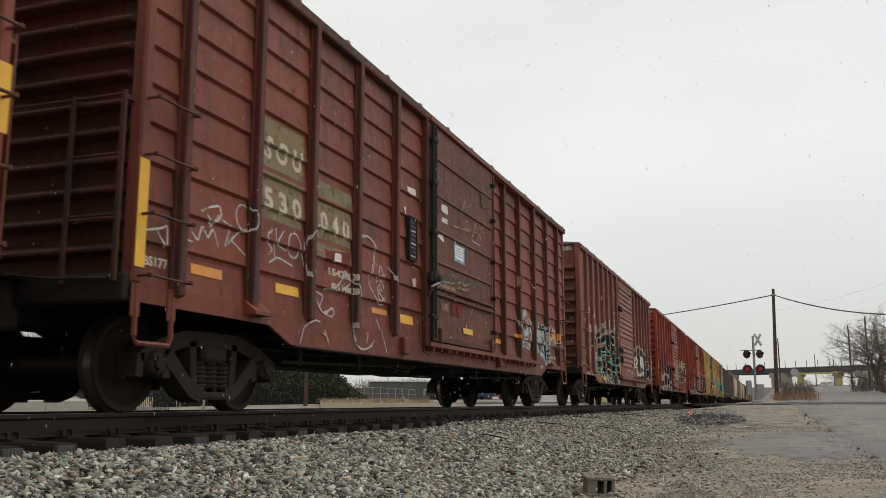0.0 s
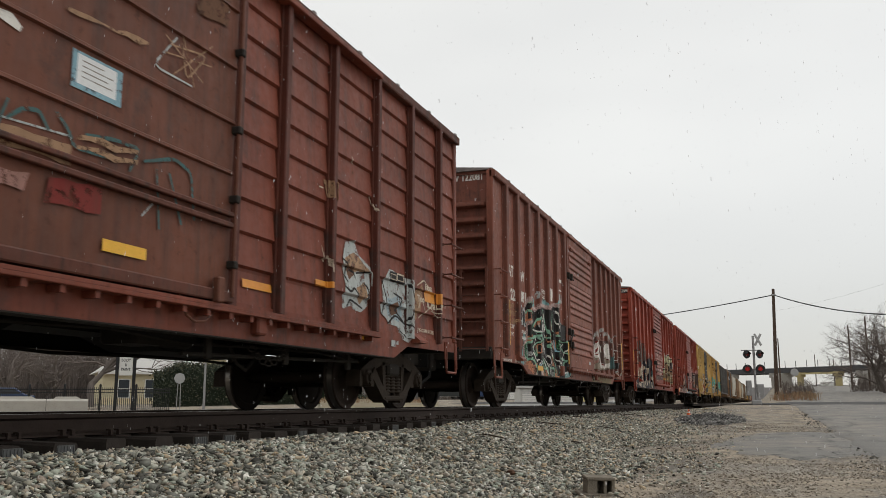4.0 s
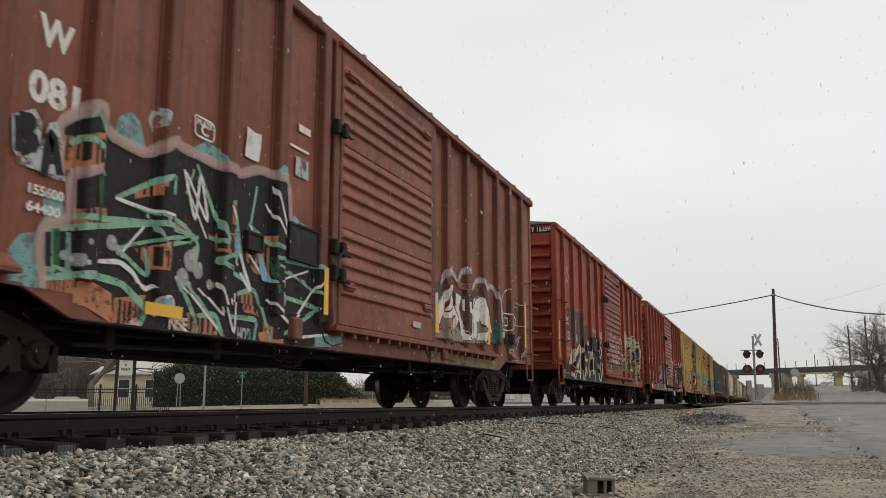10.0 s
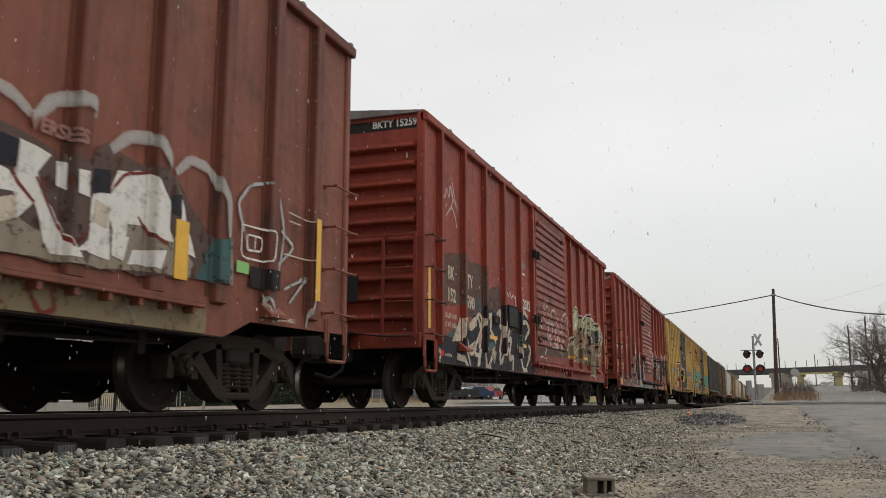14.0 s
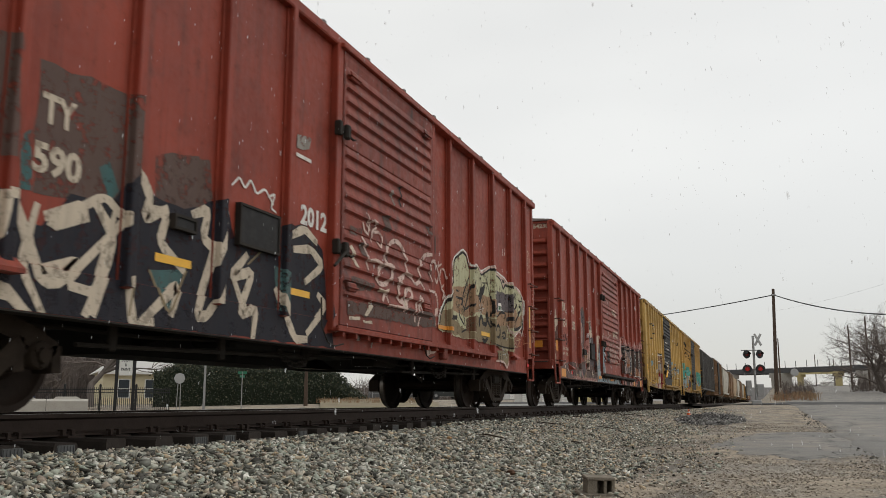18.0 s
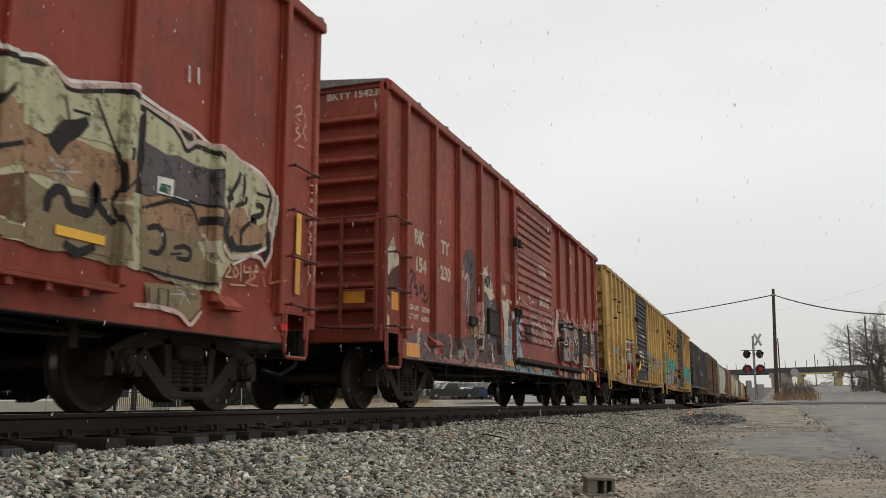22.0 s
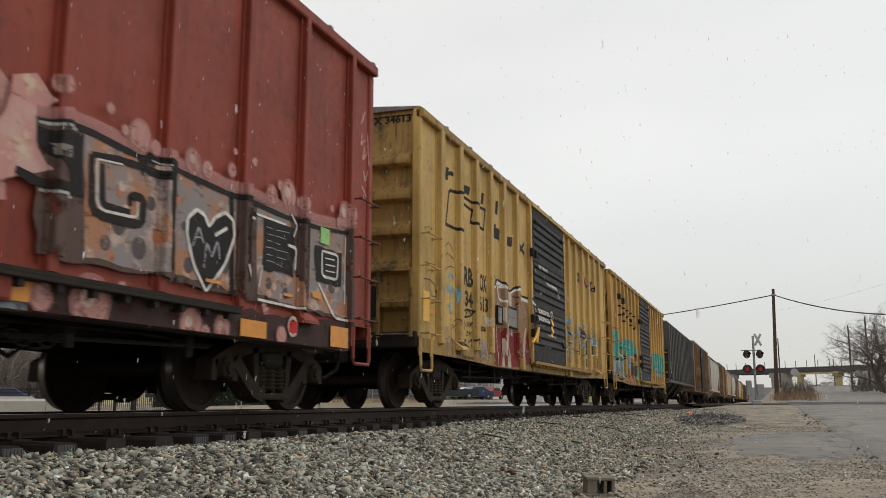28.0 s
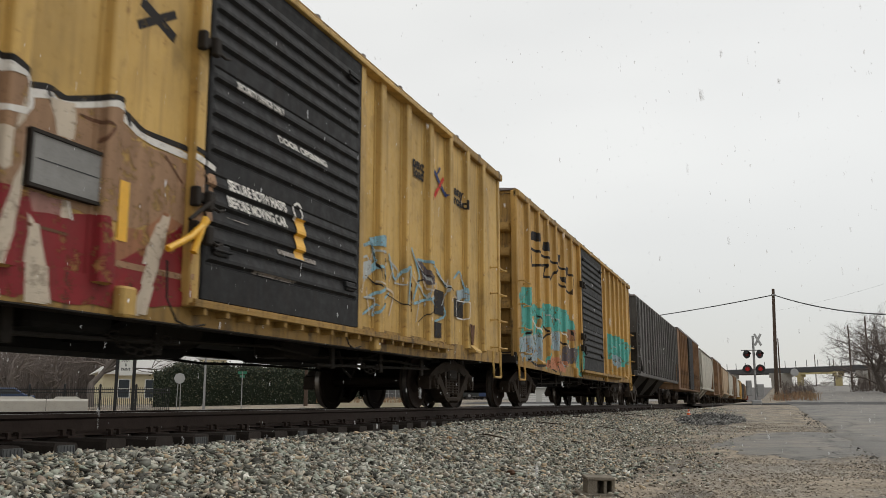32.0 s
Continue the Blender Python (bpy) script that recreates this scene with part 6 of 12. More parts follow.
def wire_fence():
    ob = empty("wire_fence", "thin chain-link fence posts along the bank", "fence")
    a, b = spot(-27.2, 84), spot(-21.5, 112)
    for i in range(12):
        p = a.lerp(b, i / 11)
        mb = MB()
        mb.tube([(p.x, p.y, 0.1), (p.x, p.y, 1.75)], 0.035, 5)
        part("fence_post", mb, GALV, ob)
    for z in (0.5, 1.1, 1.7):
        mb = MB()
        mb.tube([(a.x, a.y, z), (b.x, b.y, z)], 0.015, 4)
        part("fence_wire", mb, GALV, ob)


wire_fence()


def street_behind():
    """The pale street and the bare bank behind the track."""
    mb = MB()
    rows = []
    for i in range(40):
        y = 8 + i * 3.2
        rows.append([(x, y, ground_z(x, y) + 0.03) for x in (-11.5, -13, -15.5, -18)])
    mb.loft(rows, 0, False, False)
    ob = part("street", mb, plain("pale_worn_pavement", (0.26, 0.255, 0.245), 0.85, 0, 0.2, 0.6, 0.2), None, "pale worn street pavement behind the track", True)
    tagged(ob, category="road", kind="structure")
    mb = MB()
    rows = []
    for i in range(16):
        b = -27.5 + i * 0.5
        r = []
        for d in (52, 56, 62, 70, 80):
            p = spot(b, d)
            r.append((p.x, p.y, ground_z(p.x, p.y) + 0.04 + 0.30 * sstep(52, 66, d) * sstep(-20, -22.5, b)))
        rows.append(r)
    mb.loft(rows, 0, False, False)
    ob = part("grass_bank", mb, plain("dead_grass", (0.19, 0.16, 0.105), 0.95, 0, 0.45, 1.2, 0.6), None, "low bank of dead tan grass behind the street", True)
    tagged(ob, category="ground", kind="structure")


street_behind()


def treeline():
    """A far line of woods round the horizon, its mist painted into the colour."""
    mb = MB()
    pts = []
    for i in range(361):
        b = -180 + i
        h = 15 + 5 * noise.noise((i * 0.21, 0, 0)) + 3 * noise.noise((i * 0.9, 5, 0)) + 1.5 * noise.noise((i * 2.7, 9, 0))
        pts.append((spot(b, 900, -5), spot(b, 900, h)))
    mb.add([q for pr in pts for q in pr], [(2 * i, 2 * i + 2, 2 * i + 3, 2 * i + 1) for i in range(360)])
    ob = part("backdrop", mb, HAZE_T, None, "line of far winter woods, mist painted into their grey")
    tagged(ob, category="backdrop", kind="structure")


treeline()

# ---------------------------------------------------------------- paint and lettering on the cars
def spray(name, c, rough=0.6, wear=0.4):
    """Old spray paint: uneven coat, chips and streaks of dirt."""
    m, n, l, b = shader(name)
    co = n.new("ShaderNodeTexCoord").outputs["Object"]
    f = noise_node(n, l, co, 2.5, 5)
    s = noise_node(n, l, co, 1.0, 6, 0.65, (9, 9, 0.8))
    g = noise_node(n, l, co, 26, 5, 0.7)
    col = blend(n, l, f, shade(c, 0.75), shade(c, 1.15))
    col = blend(n, l, ramp(n, l, s, [(0.42, (0, 0, 0)), (0.7, (wear, wear, wear))]), col, (0.085, 0.05, 0.035))
    col = blend(n, l, ramp(n, l, g, [(0.58, (0, 0, 0)), (0.66, (wear * 1.3,) * 3)]), col, (0.11, 0.045, 0.03))
    l.new(col, b.inputs["Base Color"])
    b.inputs["Roughness"].default_value = rough + 0.15
    # flaked spots lay the car's own paint bare
    flake = noise_node(n, l, co, 6.5, 9, 0.78)
    bare = 1 - min(0.95, wear * 2.2)
    l.new(ramp(n, l, flake, [(0.53, (1, 1, 1)), (0.585, (bare,) * 3)]), b.inputs["Alpha"])
    b.inputs["Specular IOR Level"].default_value = 0.22
    return m


S_WHITE = spray("white_spray", (0.76, 0.73, 0.68), 0.6, 0.14)
S_CREAM = spray("cream_spray", (0.60, 0.51, 0.40), 0.6, 0.22)
S_PALE = spray("pale_grey_spray", (0.46, 0.49, 0.48))
S_HAZE = spray("grey_overspray", (0.30, 0.27, 0.24))
S_OLIVE = spray("olive_patch", (0.245, 0.188, 0.112), 0.6, 0.16)
S_CHALK = spray("chalky_white_spray", (0.56, 0.53, 0.49), 0.7, 0.28)
S_LIMEP = spray("pale_green_spray", (0.50, 0.48, 0.31), 0.6, 0.28)
S_MAROON = spray("maroon_patch", (0.20, 0.03, 0.025))
S_TANL = spray("light_tan_spray", (0.62, 0.42, 0.29))
S_TANP = spray("tan_spray", (0.36, 0.22, 0.13))
S_BROWN = spray("brown_spray", (0.14, 0.065, 0.035))
S_DARK = spray("black_spray", (0.020, 0.019, 0.019), 0.6, 0.15)
S_CHAR = spray("charcoal_spray", (0.016, 0.016, 0.016), 0.5, 0.12)
S_NAVY = spray("navy_charcoal_spray", (0.015, 0.015, 0.022), 0.5, 0.12)
S_NAVYG = spray("blue_grey_spray", (0.115, 0.098, 0.105))
S_GREYB = spray("grey_brown_patch", (0.115, 0.076, 0.065))
S_BLUEP = spray("pale_blue_spray", (0.33, 0.42, 0.46))
S_SKY = spray("sky_blue_spray", (0.26, 0.44, 0.52), 0.6, 0.3)
S_TEAL = spray("teal_spray", (0.21, 0.39, 0.39), 0.5, 0.25)
S_TEALD = spray("dark_teal_spray", (0.06, 0.13, 0.13))
S_TEALB = spray("bright_teal_spray", (0.10, 0.42, 0.36), 0.5, 0.3)
S_GREEN = spray("dark_green_spray", (0.025, 0.12, 0.055))
S_GREENL = spray("mint_green_spray", (0.25, 0.46, 0.33), 0.5, 0.22)
S_MINT = spray("mint_spray", (0.26, 0.42, 0.33), 0.5, 0.3)
S_ORANGE = spray("salmon_orange_spray", (0.50, 0.20, 0.105), 0.5, 0.3)
S_PINK = spray("pink_spray", (0.52, 0.27, 0.24), 0.6, 0.35)
S_PINKW = spray("pink_white_spray", (0.62, 0.46, 0.40), 0.6, 0.25)
S_PINKB = spray("dull_pink_stencil", (0.36, 0.19, 0.16))
S_RUSTP = spray("mottled_rust_spray", (0.34, 0.215, 0.155), 0.6, 0.75)
S_DKRED = spray("dark_red_spray", (0.23, 0.022, 0.026), 0.5, 0.3)
S_BRICK = spray("brick_spray", (0.34, 0.16, 0.085))


def mist(name, c, cover=0.42):
    """Thin overspray: fine droplets that let the coat below show through."""
    m, n, l, b = shader(name)
    co = n.new("ShaderNodeTexCoord").outputs["Object"]
    f = noise_node(n, l, co, 3.0, 5, 0.6)
    g = noise_node(n, l, co, 420, 2, 0.6)
    l.new(blend(n, l, f, shade(c, 0.8), shade(c, 1.1)), b.inputs["Base Color"])
    l.new(ramp(n, l, g, [(0.36, (cover * 0.6,) * 3), (0.62, (min(1, cover * 1.3),) * 3)]), b.inputs["Alpha"])
    b.inputs["Roughness"].default_value = 0.8
    return m


def mottled(name, warm, cool, dark, pale):
    """Many faded coats over one another, worn through in clouds and flakes."""
    m, n, l, b = shader(name)
    co = n.new("ShaderNodeTexCoord").outputs["Object"]
    a = noise_node(n, l, co, 2.6, 4, 0.55)
    c = noise_node(n, l, co, 4.3, 5, 0.6, (1.0, 1.0, 1.2))
    d = noise_node(n, l, co, 7.5, 6, 0.7)
    e = noise_node(n, l, co, 1.0, 6, 0.7, (5, 5, 16))
    col = blend(n, l, ramp(n, l, a, [(0.42, (0, 0, 0)), (0.56, (1, 1, 1))]), warm, cool)
    col = blend(n, l, ramp(n, l, c, [(0.55, (0, 0, 0)), (0.64, (0.9,) * 3)]), col, pale)
    col = blend(n, l, ramp(n, l, d, [(0.57, (0, 0, 0)), (0.66, (0.8,) * 3)]), col, dark)
    col = blend(n, l, ramp(n, l, e, [(0.60, (0, 0, 0)), (0.66, (0.7,) * 3)]), col, shade(dark, 0.6))
    l.new(col, b.inputs["Base Color"])
    b.inputs["Roughness"].default_value = 0.75
    b.inputs["Specular IOR Level"].default_value = 0.2
    return m


M_PINK = mist("pink_overspray", (0.66, 0.46, 0.42))
M_DUSK = mist("brown_overspray", (0.085, 0.050, 0.042), 0.5)
M_INK = mist("ink_overspray", (0.030, 0.036, 0.042), 0.62)
M_PALE = mist("pale_overspray", (0.62, 0.60, 0.57))
M_ROSE = mist("rose_overspray", (0.56, 0.27, 0.25), 0.5)
MOTTLE = mottled("worn_many_coats", (0.40, 0.20, 0.12), (0.27, 0.235, 0.23), (0.16, 0.075, 0.05), (0.52, 0.40, 0.34))
MOTTLE_P = mottled("worn_pink_coats", (0.52, 0.26, 0.23), (0.56, 0.36, 0.32), (0.36, 0.13, 0.10), (0.62, 0.50, 0.36))
MISTS = (M_PINK, M_PALE, M_ROSE)
S_SLATE = spray("slate_brown_spray", (0.165, 0.122, 0.115), 0.6, 0.28)
S_SOOT = spray("sooty_sill_spray", (0.050, 0.030, 0.028), 0.6, 0.3)
S_STONE = spray("stone_grey_spray", (0.30, 0.25, 0.19), 0.6, 0.35)
S_LAV = spray("lavender_spray", (0.40, 0.37, 0.42))
S_LIME = spray("lime_tag", (0.30, 0.60, 0.22), 0.6, 0.1)
S_REDTAG = spray("red_tag", (0.60, 0.035, 0.03), 0.6, 0.2)
S_NAVYB = spray("navy_blue_mark", (0.04, 0.06, 0.17), 0.6, 0.2)
S_OTAPEB = spray("orange_faded_tape", (0.50, 0.20, 0.05), 0.6, 0.4)
def clip(poly, axis, bound, keep_less):
    out = []
    for i, q in enumerate(poly):
        p = poly[i - 1]
        a, b = p[axis] - bound, q[axis] - bound
        if not keep_less:
            a, b = -a, -b
        if (a <= 0) != (b <= 0):
            t = a / (a - b)
            out.append((p[0] + (q[0] - p[0]) * t, p[1] + (q[1] - p[1]) * t))
        if b <= 0:
            out.append(q)
    return out


def read(s):
    return [tuple(float(v) for v in w.split(",")) for w in s.split()]


class Paint:
    """Lays flat paint on a car's near side, following its posts, pressings and door ribs."""

    def __init__(self, made, along=1.0, shift=0.0):
        self.along, self.shift = along, shift
        self.car, mid, posts, (d0, d1), style = made
        self.h, self.style = self.car["half"], style
        h = self.h
        us = []      # strips along the car: u0, u1, x at u0, x at u1
        marks = []
        for p in posts:
            if style == "wide":
                marks += [(p - 0.15, p - 0.146, PANEL, PANEL + 0.013), (p - 0.146, p - 0.10, PANEL + 0.013, PANEL + 0.013), (p - 0.10, p - 0.085, PANEL + 0.013, POST - 0.012), (p - 0.085, p - 0.065, POST - 0.012, POST), (p - 0.065, p + 0.065, POST, POST), (p + 0.065, p + 0.085, POST, POST - 0.012), (p + 0.085, p + 0.10, POST - 0.012, PANEL + 0.013), (p + 0.10, p + 0.146, PANEL + 0.013, PANEL + 0.013), (p + 0.146, p + 0.15, PANEL + 0.013, PANEL)]
            else:
                marks += [(p - 0.08, p - 0.077, PANEL, PANEL + 0.021), (p - 0.077, p - 0.0535, PANEL + 0.021, PANEL + 0.025), (p - 0.0535, p - 0.0495, PANEL + 0.025, POST - 0.008), (p - 0.0495, p - 0.036, POST - 0.008, POST), (p - 0.036, p + 0.036, POST, POST), (p + 0.036, p + 0.0495, POST, POST - 0.008), (p + 0.0495, p + 0.0535, POST - 0.008, PANEL + 0.025), (p + 0.0535, p + 0.077, PANEL + 0.025, PANEL + 0.021), (p + 0.077, p + 0.08, PANEL + 0.021, PANEL)]
        for y in (d0 - 0.09, d1 + 0.09):
            marks.append((y - 0.07, y + 0.07, POST + 0.005, POST + 0.005))
        marks.append((-h, -h + 0.12, PANEL + 0.03, PANEL + 0.03))
        marks.append((h - 0.12, h, PANEL + 0.03, PANEL + 0.03))
        marks.append((d0, d1, None, None))
        marks.sort(key=lambda m: m[0])
        at = -h
        for m in marks:
            if m[0] > at + 1e-4:
                us.append((at, m[0], "panel", "panel"))
            us.append(m)
            at = m[1]
        if style == "bead":
            zs = []
            z = BEAD_FOOT
            while z < EAVE - 0.05:
                t = min(z + BEAD, EAVE)
                zs += [(z, z + 0.022, PANEL - 0.024, PANEL + 0.010), (z + 0.022, t - 0.012, PANEL + 0.010, PANEL - 0.018), (t - 0.012, t, PANEL - 0.018, PANEL - 0.024)]
                z = t
            zs = [(1.0, BEAD_FOOT - 0.03, PANEL, PANEL - 0.028), (BEAD_FOOT - 0.03, BEAD_FOOT, PANEL - 0.028, PANEL - 0.03)] + zs
            door = [(1.0, EAVE, DOOR, DOOR)]
        else:
            zs = [(1.0, EAVE, PANEL, PANEL)]
            zb, zt = FLOOR - 0.14, EAVE - 0.13
            door = [(zb, zb + 0.30, DOOR, DOOR)]
            z, k = zb + 0.30, 0
            while z + 0.165 < zt - 0.1:
                if k % 6 == 5:
                    door.append((z, z + 0.165, DOOR, DOOR))
                else:
                    door += [(z + 0.012, z + 0.03, DOOR - 0.022, DOOR - 0.022), (z + 0.03, z + 0.055, DOOR - 0.022, DOOR + 0.014), (z + 0.055, z + 0.085, DOOR + 0.014, DOOR + 0.012), (z + 0.085, z + 0.15, DOOR + 0.012, DOOR - 0.012), (z + 0.15, z + 0.177, DOOR - 0.012, DOOR - 0.022)]
                z += 0.165
                k += 1
        self.cells = []
        for a, b, x0, x1 in us:
            if x0 == "panel":
                self.cells += [(a, b, z0, z1, p, q, p, q) for z0, z1, p, q in zs]
            elif x0 is None:
                self.cells += [(a, b, z0, z1, p, q, p, q) for z0, z1, p, q in door]
            else:
                self.cells.append((a, b, 0.95 if abs(a) < h - 0.2 else 1.0, EAVE, x0, x0, x1, x1))
        foot = SILL[self.car["sill"]]
        spans = [(p[0], q[0], max(p[1], q[1]) + 0.002) for p, q in zip(foot, foot[1:]) if q[0] - p[0] > 0.1]
        spans = [(u - h, v - h, z) for u, v, z in spans] + [(h - v, h - u, z) for u, v, z in spans] + [(foot[-1][0] - h, h - foot[-1][0], foot[-1][1] + 0.002)]
        for a, b, z0 in spans:
            self.cells.append((a, b, z0, 0.998) + (PANEL + 0.0185,) * 4)
        self.lift = 0.0012
        self.fresh()

    def fresh(self):
        self.coats = []
        self.coat("paint_patch")

    def coat(self, name):
        """What follows is a coat of its own."""
        self.mb, self.mats = MB(), []
        self.coats.append((name, self.mb, self.mats))

    def lay(self, mat, poly):
        """poly in (along the car from its near end, height)."""
        if mat not in self.mats:
            self.mats.append(mat)
        k = self.mats.index(mat)
        q = [(u * self.along + self.shift - self.h, z) for u, z in poly]
        u0, u1 = min(p[0] for p in q), max(p[0] for p in q)
        z0, z1 = min(p[1] for p in q), max(p[1] for p in q)
        for a, b, c, d, p, r, s, t in self.cells:
            if a > u1 or b < u0 or c > z1 or d < z0:
                continue
            w = q
            for axis, bound, less in ((0, a, False), (0, b, True), (1, c, False), (1, d, True)):
                w = clip(w, axis, bound, less)
                if len(w) < 3:
                    break
            if len(w) < 3:
                continue
            pts = []
            for y, z in w:
                fu, fz = (y - a) / (b - a), (z - c) / (d - c)
                lo, hi = p + (s - p) * fu, r + (t - r) * fu
                pts.append((lo + (hi - lo) * fz + self.lift, y, z))
            self.mb.face(pts, k)

    def fill(self, mat, s, roughen=True):
        self.coat("paint_patch")
        pts = read(s)
        out = []
        rng = random.Random(len(pts) * 7 + int(pts[0][0] * 100))
        for i, b in enumerate(pts):
            a = pts[i - 1]
            n = max(1, int(math.hypot(b[0] - a[0], b[1] - a[1]) / 0.12))
            for j in range(1, n + 1):
                w = 0.012 if j < n else 0
                out.append((a[0] + (b[0] - a[0]) * j / n + rng.gauss(0, w), a[1] + (b[1] - a[1]) * j / n + rng.gauss(0, w)))
        # triangulate first, so that hollow outlines are cut cleanly
        tri = tessellate([[Vector((u, z, 0)) for u, z in out]])
        for t in tri:
            self.lay(mat, [out[i] for i in t])
        self.lift += 0.00012

    def rect(self, mat, u0, u1, z0, z1):
        self.coat("paint_patch")
        self.lay(mat, [(u0, z0), (u1, z0), (u1, z1), (u0, z1)])
        self.lift += 0.00012

    def stripes(self, mat, u0, u1, z0, z1, n, seed):
        """Upright bars of uneven width that drip at the foot."""
        self.coat("paint_stripes")
        rng = random.Random(seed)
        for k in range(n):
            a = u0 + (u1 - u0) * (k + rng.uniform(0.1, 0.5)) / n
            w = (u1 - u0) / n * rng.uniform(0.3, 0.65)
            t = z1 - rng.uniform(0, 0.12) * (z1 - z0)
            self.lay(mat, [(a, z0 + rng.uniform(0, 0.3) * (z1 - z0)), (a + w, z0 + rng.uniform(0, 0.3) * (z1 - z0)), (a + w, t), (a, t)])
        self.lift += 0.00012

    def disc(self, mat, u, z, r, w=0):
        self.coat("paint_spot")
        pts = [(u + r * math.cos(2 * math.pi * k / 18), z + r * math.sin(2 * math.pi * k / 18)) for k in range(18)]
        if mat in (S_PINK, S_HAZE) and not w:
            self.lay(M_ROSE if mat is S_PINK else M_PALE, [(u + (a - u) * 1.22, z + (b - z) * 1.22) for a, b in pts])
            self.lift += 0.00012
        if mat is S_HAZE:
            self.lay(M_PALE, pts)
        elif w:
            self.strip(mat, w, pts + pts[:1])
        else:
            self.lay(mat, pts)
        self.lift += 0.00012

    def line(self, mat, w, s, closed=False, sharp=False):
        self.coat("paint_stroke")
        pts = read(s)
        if closed:
            pts = pts + pts[:1]
        if sharp:
            # each stroke runs a little past its corners
            for a, b in zip(pts, pts[1:]):
                L = math.hypot(b[0] - a[0], b[1] - a[1]) or 1
                e = w * 0.45 / L
                d = ((b[0] - a[0]) * e, (b[1] - a[1]) * e)
                self.strip(mat, w, [(a[0] - d[0], a[1] - d[1]), (b[0] + d[0], b[1] + d[1])], True)
            self.lift += 0.00012
            return
        # soften the corners a little, as a moving arm does
        out = [pts[0]]
        for i in range(1, len(pts) - 1):
            a, b, c = pts[i - 1], pts[i], pts[i + 1]
            out += [(b[0] + (a[0] - b[0]) * 0.18, b[1] + (a[1] - b[1]) * 0.18), (b[0] + (a[0] + c[0] - 2 * b[0]) * 0.05, b[1] + (a[1] + c[1] - 2 * b[1]) * 0.05), (b[0] + (c[0] - b[0]) * 0.18, b[1] + (c[1] - b[1]) * 0.18)]
        out.append(pts[-1])
        for k in (1.8, 1.2, 0.65) if mat in MISTS else (1,):
            self.strip(mat, w * k, out)
            self.lift += 0.00012

    def strip(self, mat, w, pts, even=False):
        n = len(pts)
        side = []
        for i in range(n):
            a, b = pts[max(i - 1, 0)], pts[min(i + 1, n - 1)]
            dx, dz = b[0] - a[0], b[1] - a[1]
            L = math.hypot(dx, dz) or 1
            k = w / 2 * (1.0 if even else 0.75 if i in (0, n - 1) else 1.0 + 0.12 * math.sin(i * 2.1))
            side.append((-dz / L * k, dx / L * k))
        for i in range(n - 1):
            (p, q), (s, t) = (pts[i], pts[i + 1]), (side[i], side[i + 1])
            self.lay(mat, [(p[0] - s[0], p[1] - s[1]), (q[0] - t[0], q[1] - t[1]), (q[0] + t[0], q[1] + t[1]), (p[0] + s[0], p[1] + s[1])])

    def text(self, mat, body, u, z, cap, width):
        self.coat("lettering")
        pts, polys = lettering(body, cap / 0.70, mat, "lettering", 0.011 * cap / 0.2)
        w = max(p[0] for p in pts)
        for f in polys:
            self.lay(mat, [(u + pts[i][0] / w * width, z + pts[i][1]) for i in f])
        self.lift += 0.00012

    def done(self, name, label):
        """Words, labels and marks stand alone; the strokes of one piece of graffiti lie under its ground."""
        made = None
        for kind, mb, mats in self.coats:
            if not mb.f:
                continue
            if name == "graffiti" and made:
                part(kind, mb.mesh(kind, mats, False, True), None, made)
            else:
                made = part(name, mb.mesh(name, mats, False, True), None, self.car, label)
        self.fresh()

    def board(self, u0, u1, z0, z1, label):
        """A thin placard board in a raised rim."""
        a, b = u0 * self.along + self.shift - self.h, u1 * self.along + self.shift - self.h
        x = PANEL + 0.02
        wood = "plywood" in label
        mb = MB()
        mb.box(x - 0.03, x + 0.03, a, b, z0, z1, 0, 0.004)
        ob = part("placard_board", mb, PLY if wood else BLACK_D, self.car, label)
        for s in ((a - 0.025, a, z0, z1), (b, b + 0.025, z0, z1), (a - 0.025, b + 0.025, z0 - 0.025, z0), (a - 0.025, b + 0.025, z1, z1 + 0.025)):
            mb = MB()
            mb.box(x - 0.03, x + 0.042, *s)
            part("rim", mb, GRIME, ob)
        if "grid" in label:
            for k in range(9):
                mb = MB()
                zc = z0 + (z1 - z0) * (k + 0.6) / 9.6
                mb.box(x + 0.028, x + 0.040, a + 0.04, b - 0.04, zc - 0.014, zc + 0.010, 0, 0.003)
                part("slat", mb, S_NAVYG if k % 3 else S_PALE, ob)
        if wood:
            mb = MB()
            mb.box(x + 0.03, x + 0.033, a + 0.05, b - 0.05, z0 + (z1 - z0) * 0.5, z0 + (z1 - z0) * 0.52)
            part("board_joint", mb, INK, ob)


from mathutils.geometry import tessellate_polygon as tessellate

P = Paint(A)
P.rect(S_OLIVE, 1.84, 2.70, 2.42, 2.93)
P.rect(S_OLIVE, 1.84, 2.70, 1.90, 2.37)
P.rect(S_OLIVE, 3.03, 3.90, 2.36, 2.55)
P.rect(S_OLIVE, 3.03, 3.90, 1.90, 2.32)
P.rect(S_OLIVE, 3.03, 3.90, 1.66, 1.84)
P.fill(S_MAROON, "3.22,1.80 3.89,1.84 3.82,1.56 3.23,1.54")
P.done("paint_patch", "tan-olive paint patch")
P.text(S_CREAM, "S O U", 1.90, 2.52, 0.21, 0.76)
P.text(S_CREAM, "5 3 0", 1.90, 2.00, 0.21, 0.76)
P.text(S_CREAM, "0 4 0", 3.10, 1.99, 0.21, 0.74)
P.text(S_CREAM, "154200", 3.31, 1.52, 0.08, 0.67)
P.text(S_CREAM, "85100", 3.39, 1.35, 0.08, 0.59)
P.text(S_CREAM, "BS177", 0.16, 1.17, 0.075, 0.32)
